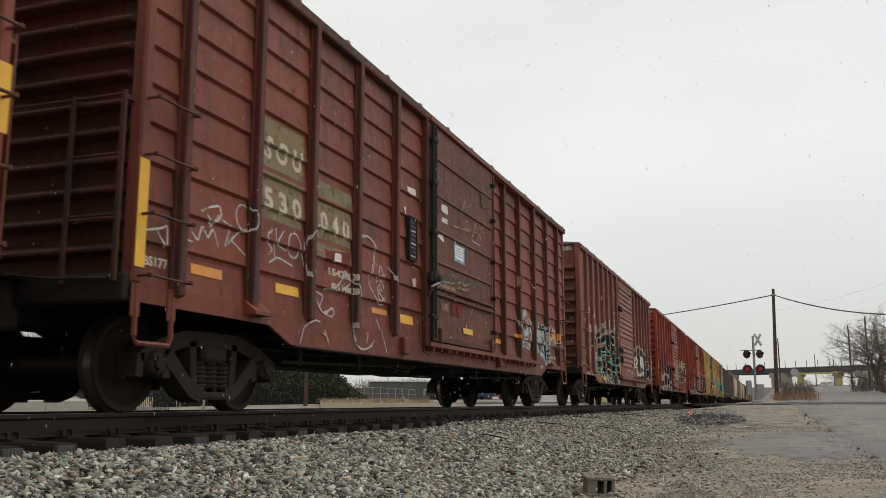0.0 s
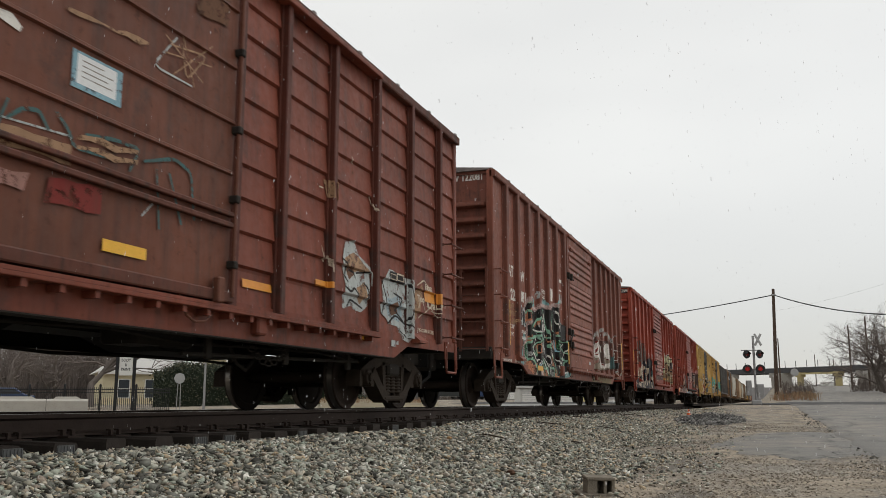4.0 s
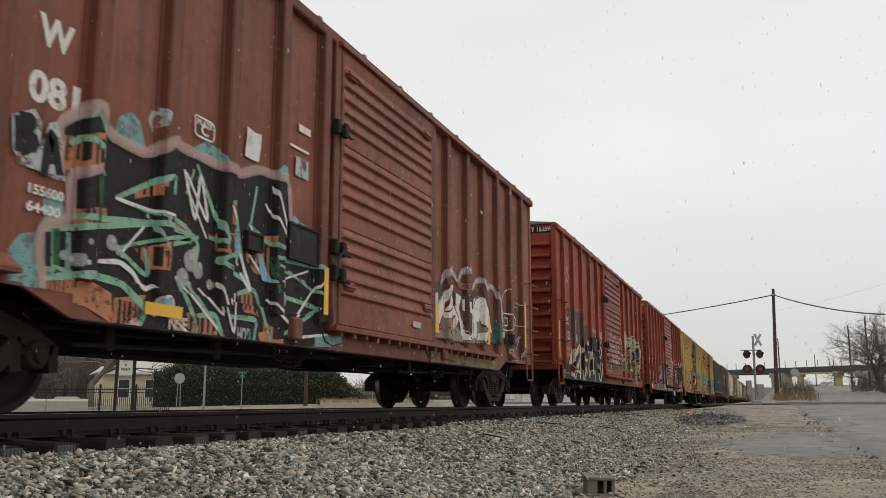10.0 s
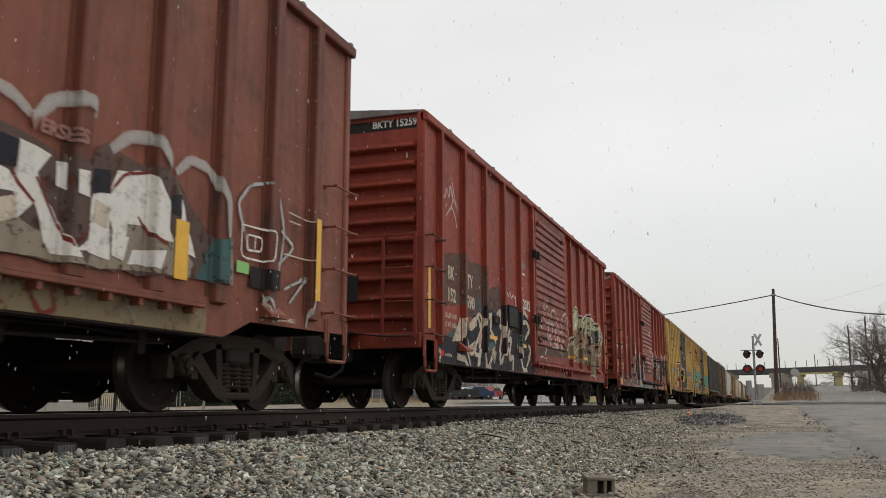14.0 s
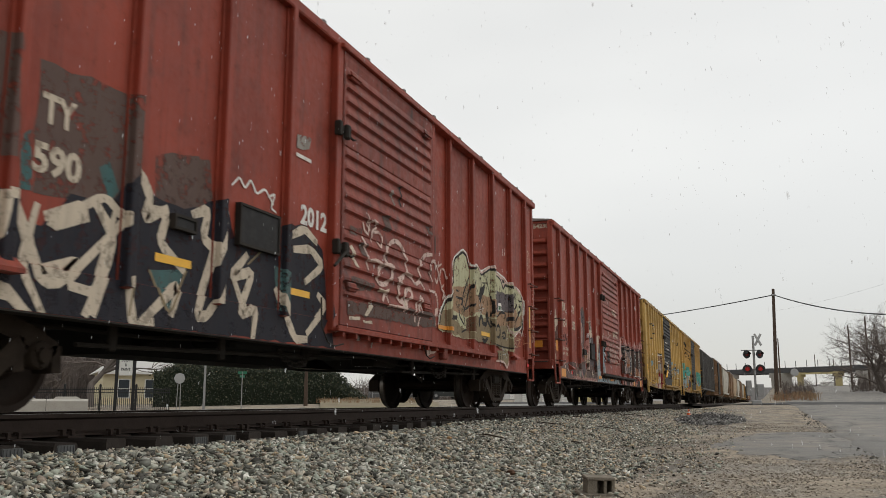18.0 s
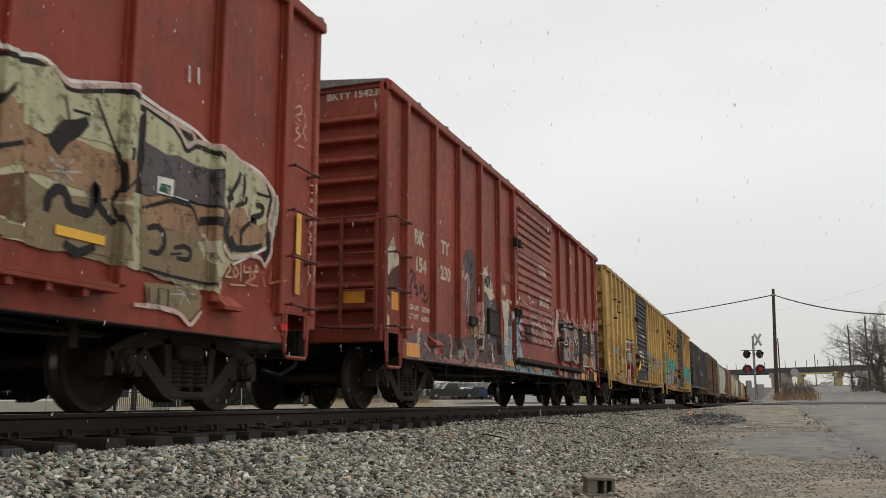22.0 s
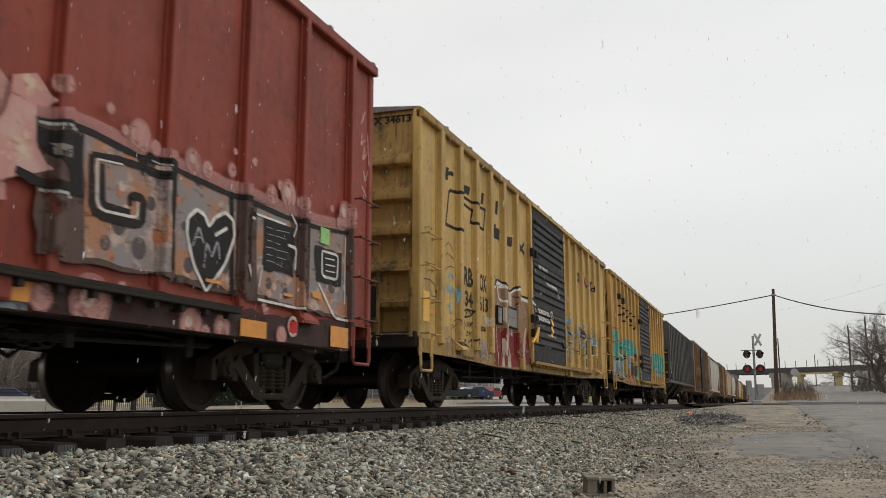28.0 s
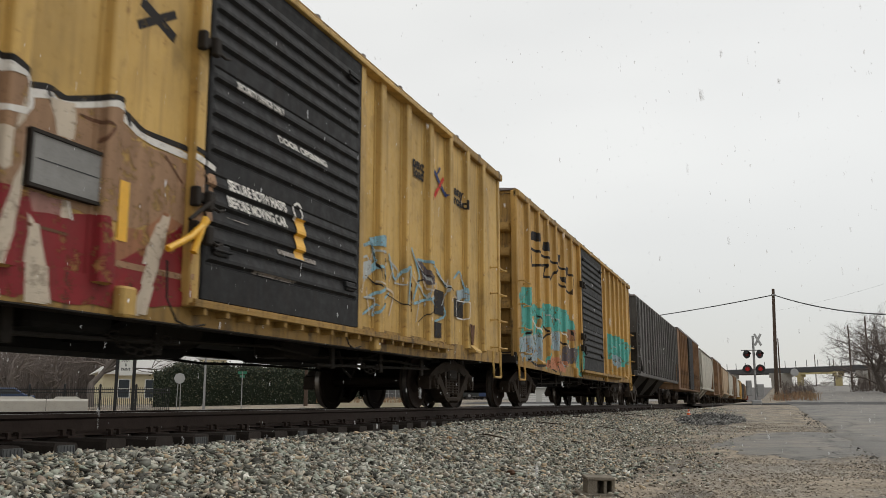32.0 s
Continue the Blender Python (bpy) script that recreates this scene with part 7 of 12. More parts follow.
P.done("lettering", "cream stencilled lettering")
P.line(S_CHALK, 0.020, "0.77,1.54 0.85,1.47 0.93,1.63 1.00,1.52 1.09,1.63 1.16,1.47")
P.line(S_CHALK, 0.020, "0.88,1.74 0.96,1.79 1.16,1.85 1.19,1.76 1.04,1.63")
P.line(S_CHALK, 0.020, "1.20,1.72 1.37,1.69 1.26,1.48 1.45,1.63 1.59,1.71")
P.line(S_CHALK, 0.020, "1.35,1.58 1.61,1.46")
P.line(S_CHALK, 0.020, "0.15,1.44 0.35,1.49 0.43,1.53")
P.line(S_CHALK, 0.020, "0.29,1.46 0.42,1.33 0.43,1.52")
P.line(S_CHALK, 0.020, "0.64,1.46 0.77,1.45")
P.line(S_CHALK, 0.020, "0.97,1.73 1.04,1.65 1.15,1.76")
P.disc(S_CHALK, 1.56, 1.81, 0.13, 0.018)
P.line(S_CHALK, 0.022, "2.11,1.81 1.98,1.73 2.04,1.65 2.12,1.60 2.03,1.54")
P.line(S_CHALK, 0.022, "2.16,1.83 2.15,1.53")
P.line(S_CHALK, 0.022, "2.32,1.83 2.17,1.68 2.39,1.63")
P.line(S_CHALK, 0.022, "2.04,1.46 2.21,1.54 2.51,1.49")
P.line(S_CHALK, 0.022, "3.13,2.06 2.80,1.89 2.72,1.65 2.80,1.41")
P.line(S_CHALK, 0.022, "2.94,1.14 3.09,1.35")
P.line(S_CHALK, 0.022, "3.02,1.31 3.26,1.26 3.13,1.12")
P.line(S_CHALK, 0.022, "3.48,1.14 3.22,1.07 3.45,1.04")
P.line(S_CHALK, 0.022, "2.68,0.70 2.76,0.88 2.98,0.97 3.12,0.96")
P.line(S_CHALK, 0.022, "3.23,0.88 3.33,0.73")
P.line(S_CHALK, 0.022, "4.17,2.09 4.39,2.14 4.61,2.06 4.57,1.90 4.41,1.55 4.72,1.33 4.91,1.42")
P.line(S_CHALK, 0.022, "4.67,1.58 4.76,1.84 4.89,1.67")
P.line(S_CHALK, 0.022, "4.67,1.66 4.91,1.72")
P.line(S_CHALK, 0.022, "4.87,1.64 4.67,1.51 4.92,1.37")
P.line(S_CHALK, 0.022, "3.93,1.02 4.01,0.78 4.22,0.71 4.52,0.78")
P.line(S_CHALK, 0.022, "4.68,1.14 4.83,0.93 4.97,0.71")
P.line(S_CHALK, 0.022, "3.67,1.52 3.78,1.63 3.91,1.48 3.68,1.39 3.87,1.38")
P.line(S_CHALK, 0.022, "4.38,0.93 4.34,0.80")
P.disc(S_CHALK, 2.53, 1.71, 0.13, 0.020)
P.done("graffiti", "thin white spray-paint tags")
P.rect(YTAPE, -0.11, 0.13, 1.13, 2.00)
P.done("reflector", "reflective tape")
P.rect(OTAPE, 0.79, 1.26, 1.18, 1.27)
P.done("reflector", "reflective tape")
P.rect(YTAPE, 2.21, 2.68, 1.18, 1.28)
P.done("reflector", "reflective tape")
P.rect(OTAPE, 4.56, 5.03, 1.20, 1.27)
P.done("reflector", "reflective tape")
P.rect(YTAPE, 5.49, 5.95, 1.15, 1.27)
P.done("reflector", "reflective tape")
P.board(5.66, 5.90, 2.06, 2.63, "dark grid-marked inspection board")
P.rect(S_WHITE, 5.66, 5.94, 3.00, 3.08)
P.fill(S_WHITE, "6.81,3.06 7.09,3.07 7.10,2.95 6.81,2.96")
P.fill(S_WHITE, "6.83,2.86 7.08,2.87 7.09,2.79 6.83,2.80")
P.rect(S_SKY, 7.40, 7.92, 2.28, 2.56)
P.rect(LABEL_W, 7.45, 7.86, 2.32, 2.54)
for i, w in enumerate((0.22, 0.32, 0.27, 0.32)):
    P.rect(S_HAZE, 7.50, 7.50 + w, 2.495 - 0.04 * i, 2.505 - 0.04 * i)
P.fill(S_WHITE, "6.58,2.60 6.85,2.58 6.94,2.52 6.92,2.48 6.70,2.52 6.57,2.56")
P.fill(S_WHITE, "6.47,2.99 6.50,2.99 6.50,2.66 6.46,2.68")
P.done("paper_label", "white paper label")
P.line(S_PALE, 0.02, "6.73,1.87 7.45,1.92")
P.line(S_PALE, 0.02, "7.77,3.08 7.93,3.36")
P.line(S_PALE, 0.02, "8.55,3.10 8.26,2.75 8.78,2.75")
P.line(S_PALE, 0.02, "7.45,1.65 8.38,1.66 8.23,1.51")
P.fill(S_TANP, "6.73,1.82 7.45,1.86 7.45,1.71 6.73,1.70")
P.done("graffiti", "faded pale scrawl")
P.fill(S_PALE, "11.92,1.75 12.02,1.96 12.26,2.02 12.37,1.86 12.69,1.75 12.74,1.67 12.69,1.27 12.49,1.17 12.27,1.18 12.21,1.22 11.97,1.16 12.01,1.47")
P.fill(S_TANP, "11.98,1.76 12.24,1.87 12.51,1.76 12.70,1.70 12.38,1.66 12.08,1.57")
P.fill(S_BROWN, "12.05,1.65 12.22,1.71 12.29,1.62 12.12,1.52")
P.fill(S_TANP, "12.31,1.45 12.56,1.56 12.64,1.38 12.45,1.26")
P.line(S_DARK, 0.03, "11.92,1.75 12.07,1.70 12.00,1.56 12.09,1.49")
P.line(S_DARK, 0.03, "12.11,1.64 12.26,1.63 12.30,1.56")
P.line(S_DARK, 0.03, "12.32,1.63 12.70,1.69")
P.line(S_DARK, 0.03, "12.01,1.43 12.16,1.38 12.25,1.44 12.38,1.37")
P.line(S_DARK, 0.03, "12.09,1.20 12.20,1.30 12.52,1.22")
P.line(S_DARK, 0.03, "12.53,1.54 12.67,1.47 12.65,1.29")
P.fill(S_PALE, "13.10,1.58 13.32,1.82 13.99,1.75 14.19,1.38 14.23,1.06 13.94,0.89 13.68,0.94 13.60,1.09 13.33,1.10 13.10,1.22")
P.fill(S_BLUEP, "13.23,1.43 13.64,1.50 13.83,1.27 13.67,1.15 13.32,1.20")
P.fill(S_BROWN, "13.35,1.35 13.60,1.42 13.66,1.27 13.41,1.21")
P.line(S_DARK, 0.03, "13.11,1.65 13.23,1.38 13.13,1.22")
P.line(S_DARK, 0.03, "13.46,1.52 13.77,1.47 13.57,1.29 13.84,1.17")
P.line(S_DARK, 0.03, "13.90,1.70 14.06,1.41 13.89,1.18")
P.line(S_DARK, 0.03, "13.29,1.10 13.57,1.24 14.03,1.09")
P.line(S_DARK, 0.03, "14.03,1.19 14.11,1.31 14.09,0.99")
P.line(S_DARK, 0.03, "13.67,1.05 13.86,0.96")
P.fill(S_TANP, "14.19,1.59 14.49,1.76 14.56,1.60 14.32,1.23 14.21,1.32")
P.line(S_CREAM, 0.02, "14.36,1.40 14.50,1.59 14.62,1.38")
P.line(S_CREAM, 0.02, "14.29,1.72 14.60,1.84 14.83,1.70")
P.line(S_CREAM, 0.02, "14.85,1.41 15.14,1.39")
P.line(S_CREAM, 0.02, "14.42,1.27 14.84,1.47 15.08,1.33")
P.done("graffiti", "pale blue and tan graffiti piece, peeling")
P.rect(S_DARK, 13.32, 13.83, 1.67, 1.80)
P.rect(S_CREAM, 13.35, 13.54, 1.69, 1.77)
P.rect(S_DARK, 13.36, 13.53, 1.70, 1.76)
P.rect(S_CREAM, 13.56, 13.80, 1.70, 1.80)
P.rect(S_DARK, 13.58, 13.78, 1.71, 1.78)
P.done("stencil_box", "black stencil box with white frames")
P.text(S_CREAM, "its", 14.60, 1.70, 0.09, 0.29)
P.text(S_CREAM, "Dark", 14.71, 1.45, 0.11, 0.67)
P.text(S_CREAM, "2 IN COMP SHOES", 14.33, 1.08, 0.05, 0.67)
P.text(S_CREAM, "Too", 14.35, 1.51, 0.09, 0.27)
P.done("lettering", "cream hand-drawn words")
P.rect(OTAPE, 14.63, 15.14, 1.53, 1.69)
P.done("reflector", "reflective tape")
P.rect(OTAPE, 11.25, 11.56, 1.35, 1.42)
P.done("reflector", "reflective tape")
P.rect(YTAPE, 12.33, 12.79, 0.84, 0.91)
P.done("reflector", "reflective tape")
P.rect(S_PALE, 13.35, 13.59, 0.81, 0.89)
P.done("paper_label", "pale plate")
P.fill(S_TANP, "11.42,2.58 11.52,2.58 11.55,2.38 11.48,2.38")
P.fill(S_TANP, "11.58,2.58 11.67,2.57 11.68,2.30 11.62,2.32")
P.line(S_CREAM, 0.02, "11.30,2.47 11.40,2.47")
P.line(S_CREAM, 0.02, "12.67,2.65 12.76,2.48")
P.line(S_CREAM, 0.02, "11.39,1.81 11.46,1.63 11.50,1.72 11.54,1.53")
P.line(S_CREAM, 0.02, "12.10,3.02 12.17,2.95")
P.done("graffiti", "faded cream smears")
P.fill(S_WHITE, "3.46,1.78 3.62,1.79 3.61,1.69 3.42,1.67")
P.fill(S_CREAM, "5.83,1.79 6.01,1.82 5.98,1.69 5.86,1.68")
P.fill(S_WHITE, "5.52,2.75 5.60,2.77 5.57,2.64")
P.fill(S_WHITE, "5.72,3.07 5.96,3.09 5.95,3.00 5.73,2.98")
P.done("paper_label", "torn white paper scraps")
P.line(S_CHALK, 0.018, "4.05,2.06 4.17,2.11 4.31,2.13 4.46,2.11 4.60,2.04 4.63,1.96")
P.line(S_CHALK, 0.018, "3.95,1.02 3.96,0.90 4.02,0.80 4.11,0.73 4.25,0.72 4.40,0.75 4.56,0.85")
P.line(S_CHALK, 0.018, "3.07,1.21 3.11,1.14 3.18,1.08 3.28,1.06 3.40,1.14 3.47,1.14 3.48,1.08 3.40,1.04")
P.line(S_CHALK, 0.018, "3.23,1.34 3.38,1.35 3.52,1.40 3.65,1.49 3.75,1.57 3.90,1.52 3.99,1.44 4.01,1.33")
P.line(S_CHALK, 0.018, "4.66,1.60 4.76,1.64 4.88,1.57 4.84,1.49 4.72,1.51 4.67,1.41 4.78,1.32 4.92,1.33")
P.line(S_CHALK, 0.018, "4.51,2.10 4.56,1.98 4.59,1.88 4.50,1.70 4.45,1.56")
P.line(S_CHALK, 0.018, "4.97,1.84 5.12,1.78 5.15,1.66")
P.line(S_CHALK, 0.018, "3.16,0.84 3.27,0.81 3.32,0.71")
P.done("graffiti", "looping pale spray strokes")
P.line(S_TEALD, 0.03, "6.87,1.88 6.99,1.98 7.13,2.01 7.23,1.90")
P.line(S_TEALD, 0.03, "7.28,2.05 7.40,1.96 7.47,1.85 7.78,1.86")
P.line(S_TEALD, 0.03, "7.57,1.97 7.90,2.02 8.16,2.02 8.05,1.82")
P.line(S_TEALD, 0.03, "8.21,1.94 8.59,2.06 8.82,2.00 8.89,1.60")
P.line(S_TEALD, 0.03, "8.37,1.92 8.44,1.44")
P.line(S_TEALD, 0.03, "8.53,1.93 8.72,1.53")
P.line(S_TEALD, 0.03, "6.87,2.01 6.79,1.78")
P.line(S_TANP, 0.016, "8.39,3.06 8.92,2.83")
P.line(S_TANP, 0.016, "9.04,3.21 8.51,2.76")
P.line(S_TANP, 0.016, "8.39,2.91 9.04,3.02")
P.line(S_TANP, 0.016, "8.61,3.15 8.80,2.75")
P.line(S_TANP, 0.016, "8.45,3.00 8.97,3.09 8.69,2.77 8.61,3.07")
P.fill(S_MAROON, "7.26,1.58 7.77,1.61 7.77,1.43 7.23,1.40")
P.fill(S_PINKB, "6.80,1.55 7.09,1.57 7.05,1.44 6.79,1.44")
P.fill(S_TANP, "7.49,1.95 8.14,2.01 8.14,1.97 7.49,1.91")
P.fill(S_TANP, "7.49,1.87 8.14,1.93 8.14,1.89 7.49,1.84")
P.fill(S_TANP, "7.30,2.83 8.18,2.91 8.18,2.89 7.30,2.80")
P.fill(S_BROWN, "8.78,3.67 9.29,3.75 9.26,3.49 8.79,3.43")
P.fill(S_BROWN, "6.57,3.05 6.80,3.17 6.78,2.94 6.60,2.84")
P.done("graffiti", "faded dark scrawl and stencil smears on the door")
P.rect(YTAPE, 7.81, 8.30, 1.17, 1.26)
P.done("reflector", "reflective tape")
P.rect(OTAPE, 9.84, 10.36, 1.16, 1.24)
P.done("reflector", "reflective tape")

P = Paint(B, 1.0, 0.03)
P.text(S_WHITE, "AT", 1.09, 2.54, 0.21, 0.38)
P.text(S_WHITE, "W", 2.01, 2.54, 0.21, 0.32)
P.text(S_WHITE, "122", 1.08, 2.08, 0.21, 0.47)
P.text(S_WHITE, "081", 1.95, 2.12, 0.21, 0.46)
P.text(S_WHITE, "LD LMT", 1.10, 1.52, 0.075, 0.41)
P.text(S_WHITE, "LT WT", 1.10, 1.37, 0.075, 0.35)
P.text(S_WHITE, "2 INCH HF COMP SHOES", 0.58, 0.86, 0.045, 0.63)
P.text(S_WHITE, "JACK HERE", 1.45, 0.87, 0.045, 0.33)
P.done("lettering", "white stencilled lettering")
P.rect(YTAPE, 0.85, 1.12, 1.16, 2.03)
P.done("reflector", "reflective tape")
P.fill(S_CHAR, "2.14,1.29 2.38,1.36 2.37,1.63 2.38,1.70 2.26,1.72 2.22,2.02 2.55,2.23 2.78,2.10 2.88,2.07 3.18,2.04 3.46,2.23 3.81,2.22 4.48,2.21 4.87,2.35 5.43,2.36 5.52,1.90 5.97,1.96 6.05,1.56 6.30,1.55 6.38,0.75 5.77,0.67 3.82,0.62 2.95,0.62 2.61,0.76 2.18,0.89")
P.fill(S_TEAL, "2.78,2.10 2.85,2.26 2.98,2.34 3.09,2.29 3.17,2.10 3.08,2.05 2.81,2.09")
P.fill(S_TEAL, "3.81,2.21 3.81,2.28 3.99,2.39 4.19,2.36 4.27,2.19 4.03,2.19")
P.fill(S_TEAL, "5.09,2.37 5.21,2.48 5.37,2.44 5.40,2.29 5.15,2.29")
P.fill(S_TEAL, "1.94,0.56 1.89,1.07 1.97,1.18 2.10,1.22 2.18,0.55")
P.fill(S_TEAL, "5.48,1.90 5.59,2.03 5.88,1.96")
P.fill(S_TEAL, "2.18,1.28 2.15,1.46 2.31,1.52 2.37,1.35")
P.fill(S_TEAL, "6.08,0.82 6.74,0.86 6.75,0.72 6.09,0.68")
P.fill(S_PALE, "3.18,2.34 3.22,2.42 3.29,2.48 3.38,2.45 3.35,2.34 3.23,2.25")
P.fill(RED_B, "3.23,2.35 3.28,2.42 3.32,2.40 3.29,2.32 3.24,2.30")
P.fill(S_ORANGE, "2.24,1.94 2.69,2.07 2.72,1.84 2.27,1.69")
P.fill(S_ORANGE, "2.38,1.44 2.77,1.52 2.80,1.39 2.40,1.31")
P.fill(S_ORANGE, "2.18,0.92 2.36,0.96 2.65,0.95 2.86,0.89 2.94,0.63 2.61,0.76 2.19,0.87")
P.fill(S_ORANGE, "3.07,1.75 3.39,1.91 3.36,1.75 3.08,1.66")
P.fill(S_ORANGE, "3.51,1.60 3.76,1.59 3.76,1.53 3.52,1.49")
P.fill(S_ORANGE, "4.07,1.56 4.36,1.61 4.32,1.41 4.12,1.43")
P.fill(S_ORANGE, "4.62,1.64 5.15,1.73 5.11,1.30 4.84,1.32 4.67,1.44")
P.fill(S_ORANGE, "4.31,1.90 4.46,1.93 4.43,1.69 4.32,1.69")
P.fill(S_ORANGE, "3.79,0.84 4.15,0.84 4.27,0.66 3.82,0.65")
P.fill(S_ORANGE, "4.56,1.08 4.81,1.14 4.93,0.90 4.67,0.92")
P.fill(S_ORANGE, "5.01,0.87 5.20,0.82 5.19,0.67 5.03,0.66")
P.fill(S_ORANGE, "3.11,1.27 3.45,1.38 3.45,1.14 3.28,1.13")
P.fill(S_ORANGE, "4.93,0.75 5.41,0.72 5.42,0.65 4.94,0.64")
P.fill(S_ORANGE, "2.89,0.86 3.25,0.92 3.16,0.62 2.93,0.62")
P.stripes(S_CHAR, 2.25, 2.70, 1.76, 2.01, 7, 3)
P.stripes(S_CHAR, 2.39, 2.78, 1.35, 1.47, 6, 4)
P.stripes(S_CHAR, 2.19, 2.39, 0.82, 0.93, 5, 5)
P.stripes(S_CHAR, 2.91, 3.23, 0.63, 0.87, 5, 6)
P.stripes(S_CHAR, 3.07, 3.40, 1.71, 1.83, 4, 7)
P.stripes(S_CHAR, 4.08, 4.36, 1.42, 1.59, 3, 8)
P.stripes(S_CHAR, 4.63, 5.16, 1.31, 1.67, 6, 9)
P.stripes(S_CHAR, 3.81, 4.22, 0.65, 0.85, 5, 10)
P.stripes(S_CHAR, 4.57, 4.90, 0.90, 1.10, 4, 11)
P.stripes(S_CHAR, 3.12, 3.45, 1.14, 1.32, 4, 12)
P.line(S_GREENL, 0.05, "2.25,2.05 2.56,2.20 2.71,1.90")
P.line(S_GREENL, 0.05, "2.36,1.90 2.44,1.97 2.55,1.97 2.71,1.88")
P.line(S_GREENL, 0.05, "2.38,1.38 2.78,1.44 3.44,1.53")
P.line(S_GREENL, 0.05, "2.38,1.71 2.73,1.78")
P.line(S_GREENL, 0.05, "2.86,1.62 3.48,1.95 3.45,1.77")
P.line(S_GREENL, 0.05, "2.86,1.62 3.45,1.58")
P.line(S_GREENL, 0.045, "2.13,1.24 2.61,1.35 3.37,1.52 3.93,1.50")
P.line(S_GREENL, 0.05, "2.26,1.28 2.29,0.98 2.17,0.98")
P.line(S_GREENL, 0.06, "2.18,0.92 2.64,1.00 2.96,0.98 3.26,0.81 3.16,0.62")
P.line(S_GREENL, 0.04, "2.86,1.23 3.52,1.43")
P.line(S_GREENL, 0.04, "2.89,1.25 3.28,1.06 3.23,1.29")
P.line(S_GREENL, 0.05, "3.86,2.14 4.32,1.51 4.09,1.53")
P.line(S_GREENL, 0.04, "3.51,1.62 3.74,1.56 3.93,1.44 3.90,1.25")
P.line(S_GREENL, 0.05, "3.63,1.12 3.90,0.80 3.95,0.61")
P.line(S_GREENL, 0.05, "3.78,1.09 4.37,0.64")
P.line(S_GREENL, 0.045, "4.37,1.42 4.16,1.33 4.47,1.27 4.71,1.21")
P.line(S_GREENL, 0.05, "4.71,1.77 5.09,1.64 5.40,1.62")
P.line(S_GREENL, 0.05, "4.84,2.17 4.75,1.78")
P.line(S_GREENL, 0.05, "5.14,1.51 6.30,1.56 6.15,1.11")
P.line(S_GREENL, 0.05, "5.27,1.16 6.15,1.10 5.41,0.77")
P.line(S_GREENL, 0.045, "5.49,1.42 6.14,1.25")
P.line(S_GREENL, 0.05, "4.56,1.08 4.85,1.17 5.15,0.69")
P.line(S_GREENL, 0.05, "4.32,1.89 4.46,1.92 4.69,1.20")
P.line(S_GREENL, 0.05, "3.52,1.43 3.88,1.48 3.54,1.37")
P.line(S_GREENL, 0.05, "4.44,0.86 4.89,0.87 4.84,0.65")
P.line(S_GREENL, 0.05, "3.93,0.82 4.20,0.86 4.34,0.66")
P.line(S_GREEN, 0.1, "2.60,1.78 2.64,1.38")
P.line(S_GREEN, 0.08, "2.28,1.28 2.31,0.97")
P.line(S_GREEN, 0.08, "5.12,1.51 5.19,1.15")
P.line(S_MINT, 0.04, "2.39,1.27 2.41,0.99 2.26,1.01")
P.line(S_MINT, 0.04, "3.26,1.53 3.42,1.32")
P.line(S_MINT, 0.04, "3.82,2.08 3.72,1.84")
P.line(S_MINT, 0.04, "5.17,1.44 5.85,1.35")
P.line(S_WHITE, 0.035, "3.68,2.05 3.87,1.60 3.91,2.10 4.07,1.62 3.71,2.03")
P.line(S_WHITE, 0.03, "3.71,1.93 4.04,1.51")
P.line(S_WHITE, 0.04, "2.70,1.11 2.94,1.14 3.10,1.08 3.22,0.96 3.32,1.00")
P.line(S_WHITE, 0.035, "3.63,1.12 4.24,0.73")
P.line(S_WHITE, 0.03, "4.19,1.14 4.36,0.84 3.95,1.06")
P.line(S_WHITE, 0.04, "4.42,1.70 4.81,1.10 4.59,1.28")
P.line(S_WHITE, 0.035, "4.75,1.76 5.01,1.29 4.73,1.48")
P.line(S_WHITE, 0.035, "5.10,2.23 5.38,1.69 5.00,2.03")
P.line(S_WHITE, 0.03, "5.22,1.97 5.48,1.65")
P.line(S_WHITE, 0.035, "3.58,0.78 3.92,0.61")
P.line(S_WHITE, 0.03, "4.34,1.01 4.51,0.68 4.52,1.08")
P.line(S_WHITE, 0.035, "5.06,1.08 5.59,0.85 5.66,0.70")
P.line(S_WHITE, 0.035, "6.13,1.39 5.41,0.72 6.35,0.83")
P.line(S_WHITE, 0.03, "2.85,1.62 2.98,1.61 3.51,1.60")
P.line(S_WHITE, 0.03, "2.96,1.22 3.20,1.46")
P.line(S_WHITE, 0.03, "4.30,1.86 4.40,1.71 4.54,1.34")
P.line(S_WHITE, 0.03, "5.24,1.28 5.91,1.48")
P.line(S_WHITE, 0.045, "3.35,0.76 3.39,0.90 3.57,0.94 3.61,0.80 3.51,0.79 3.48,0.87")
P.disc(S_HAZE, 2.46, 1.08, 0.04, 0)
P.disc(S_HAZE, 2.36, 1.10, 0.03, 0)
P.disc(S_HAZE, 2.53, 1.22, 0.02, 0)
P.disc(S_HAZE, 2.84, 1.27, 0.05, 0)
P.disc(S_HAZE, 2.92, 1.22, 0.03, 0)
P.disc(S_HAZE, 3.82, 1.28, 0.08, 0)
P.disc(S_HAZE, 3.72, 1.12, 0.07, 0)
P.disc(S_HAZE, 3.93, 1.21, 0.06, 0)
P.disc(S_HAZE, 3.88, 1.37, 0.04, 0)
P.disc(S_HAZE, 4.53, 1.48, 0.04, 0)
P.disc(S_HAZE, 4.11, 1.11, 0.04, 0)
P.disc(S_HAZE, 5.39, 1.12, 0.06, 0)
P.disc(S_HAZE, 5.32, 1.28, 0.05, 0)
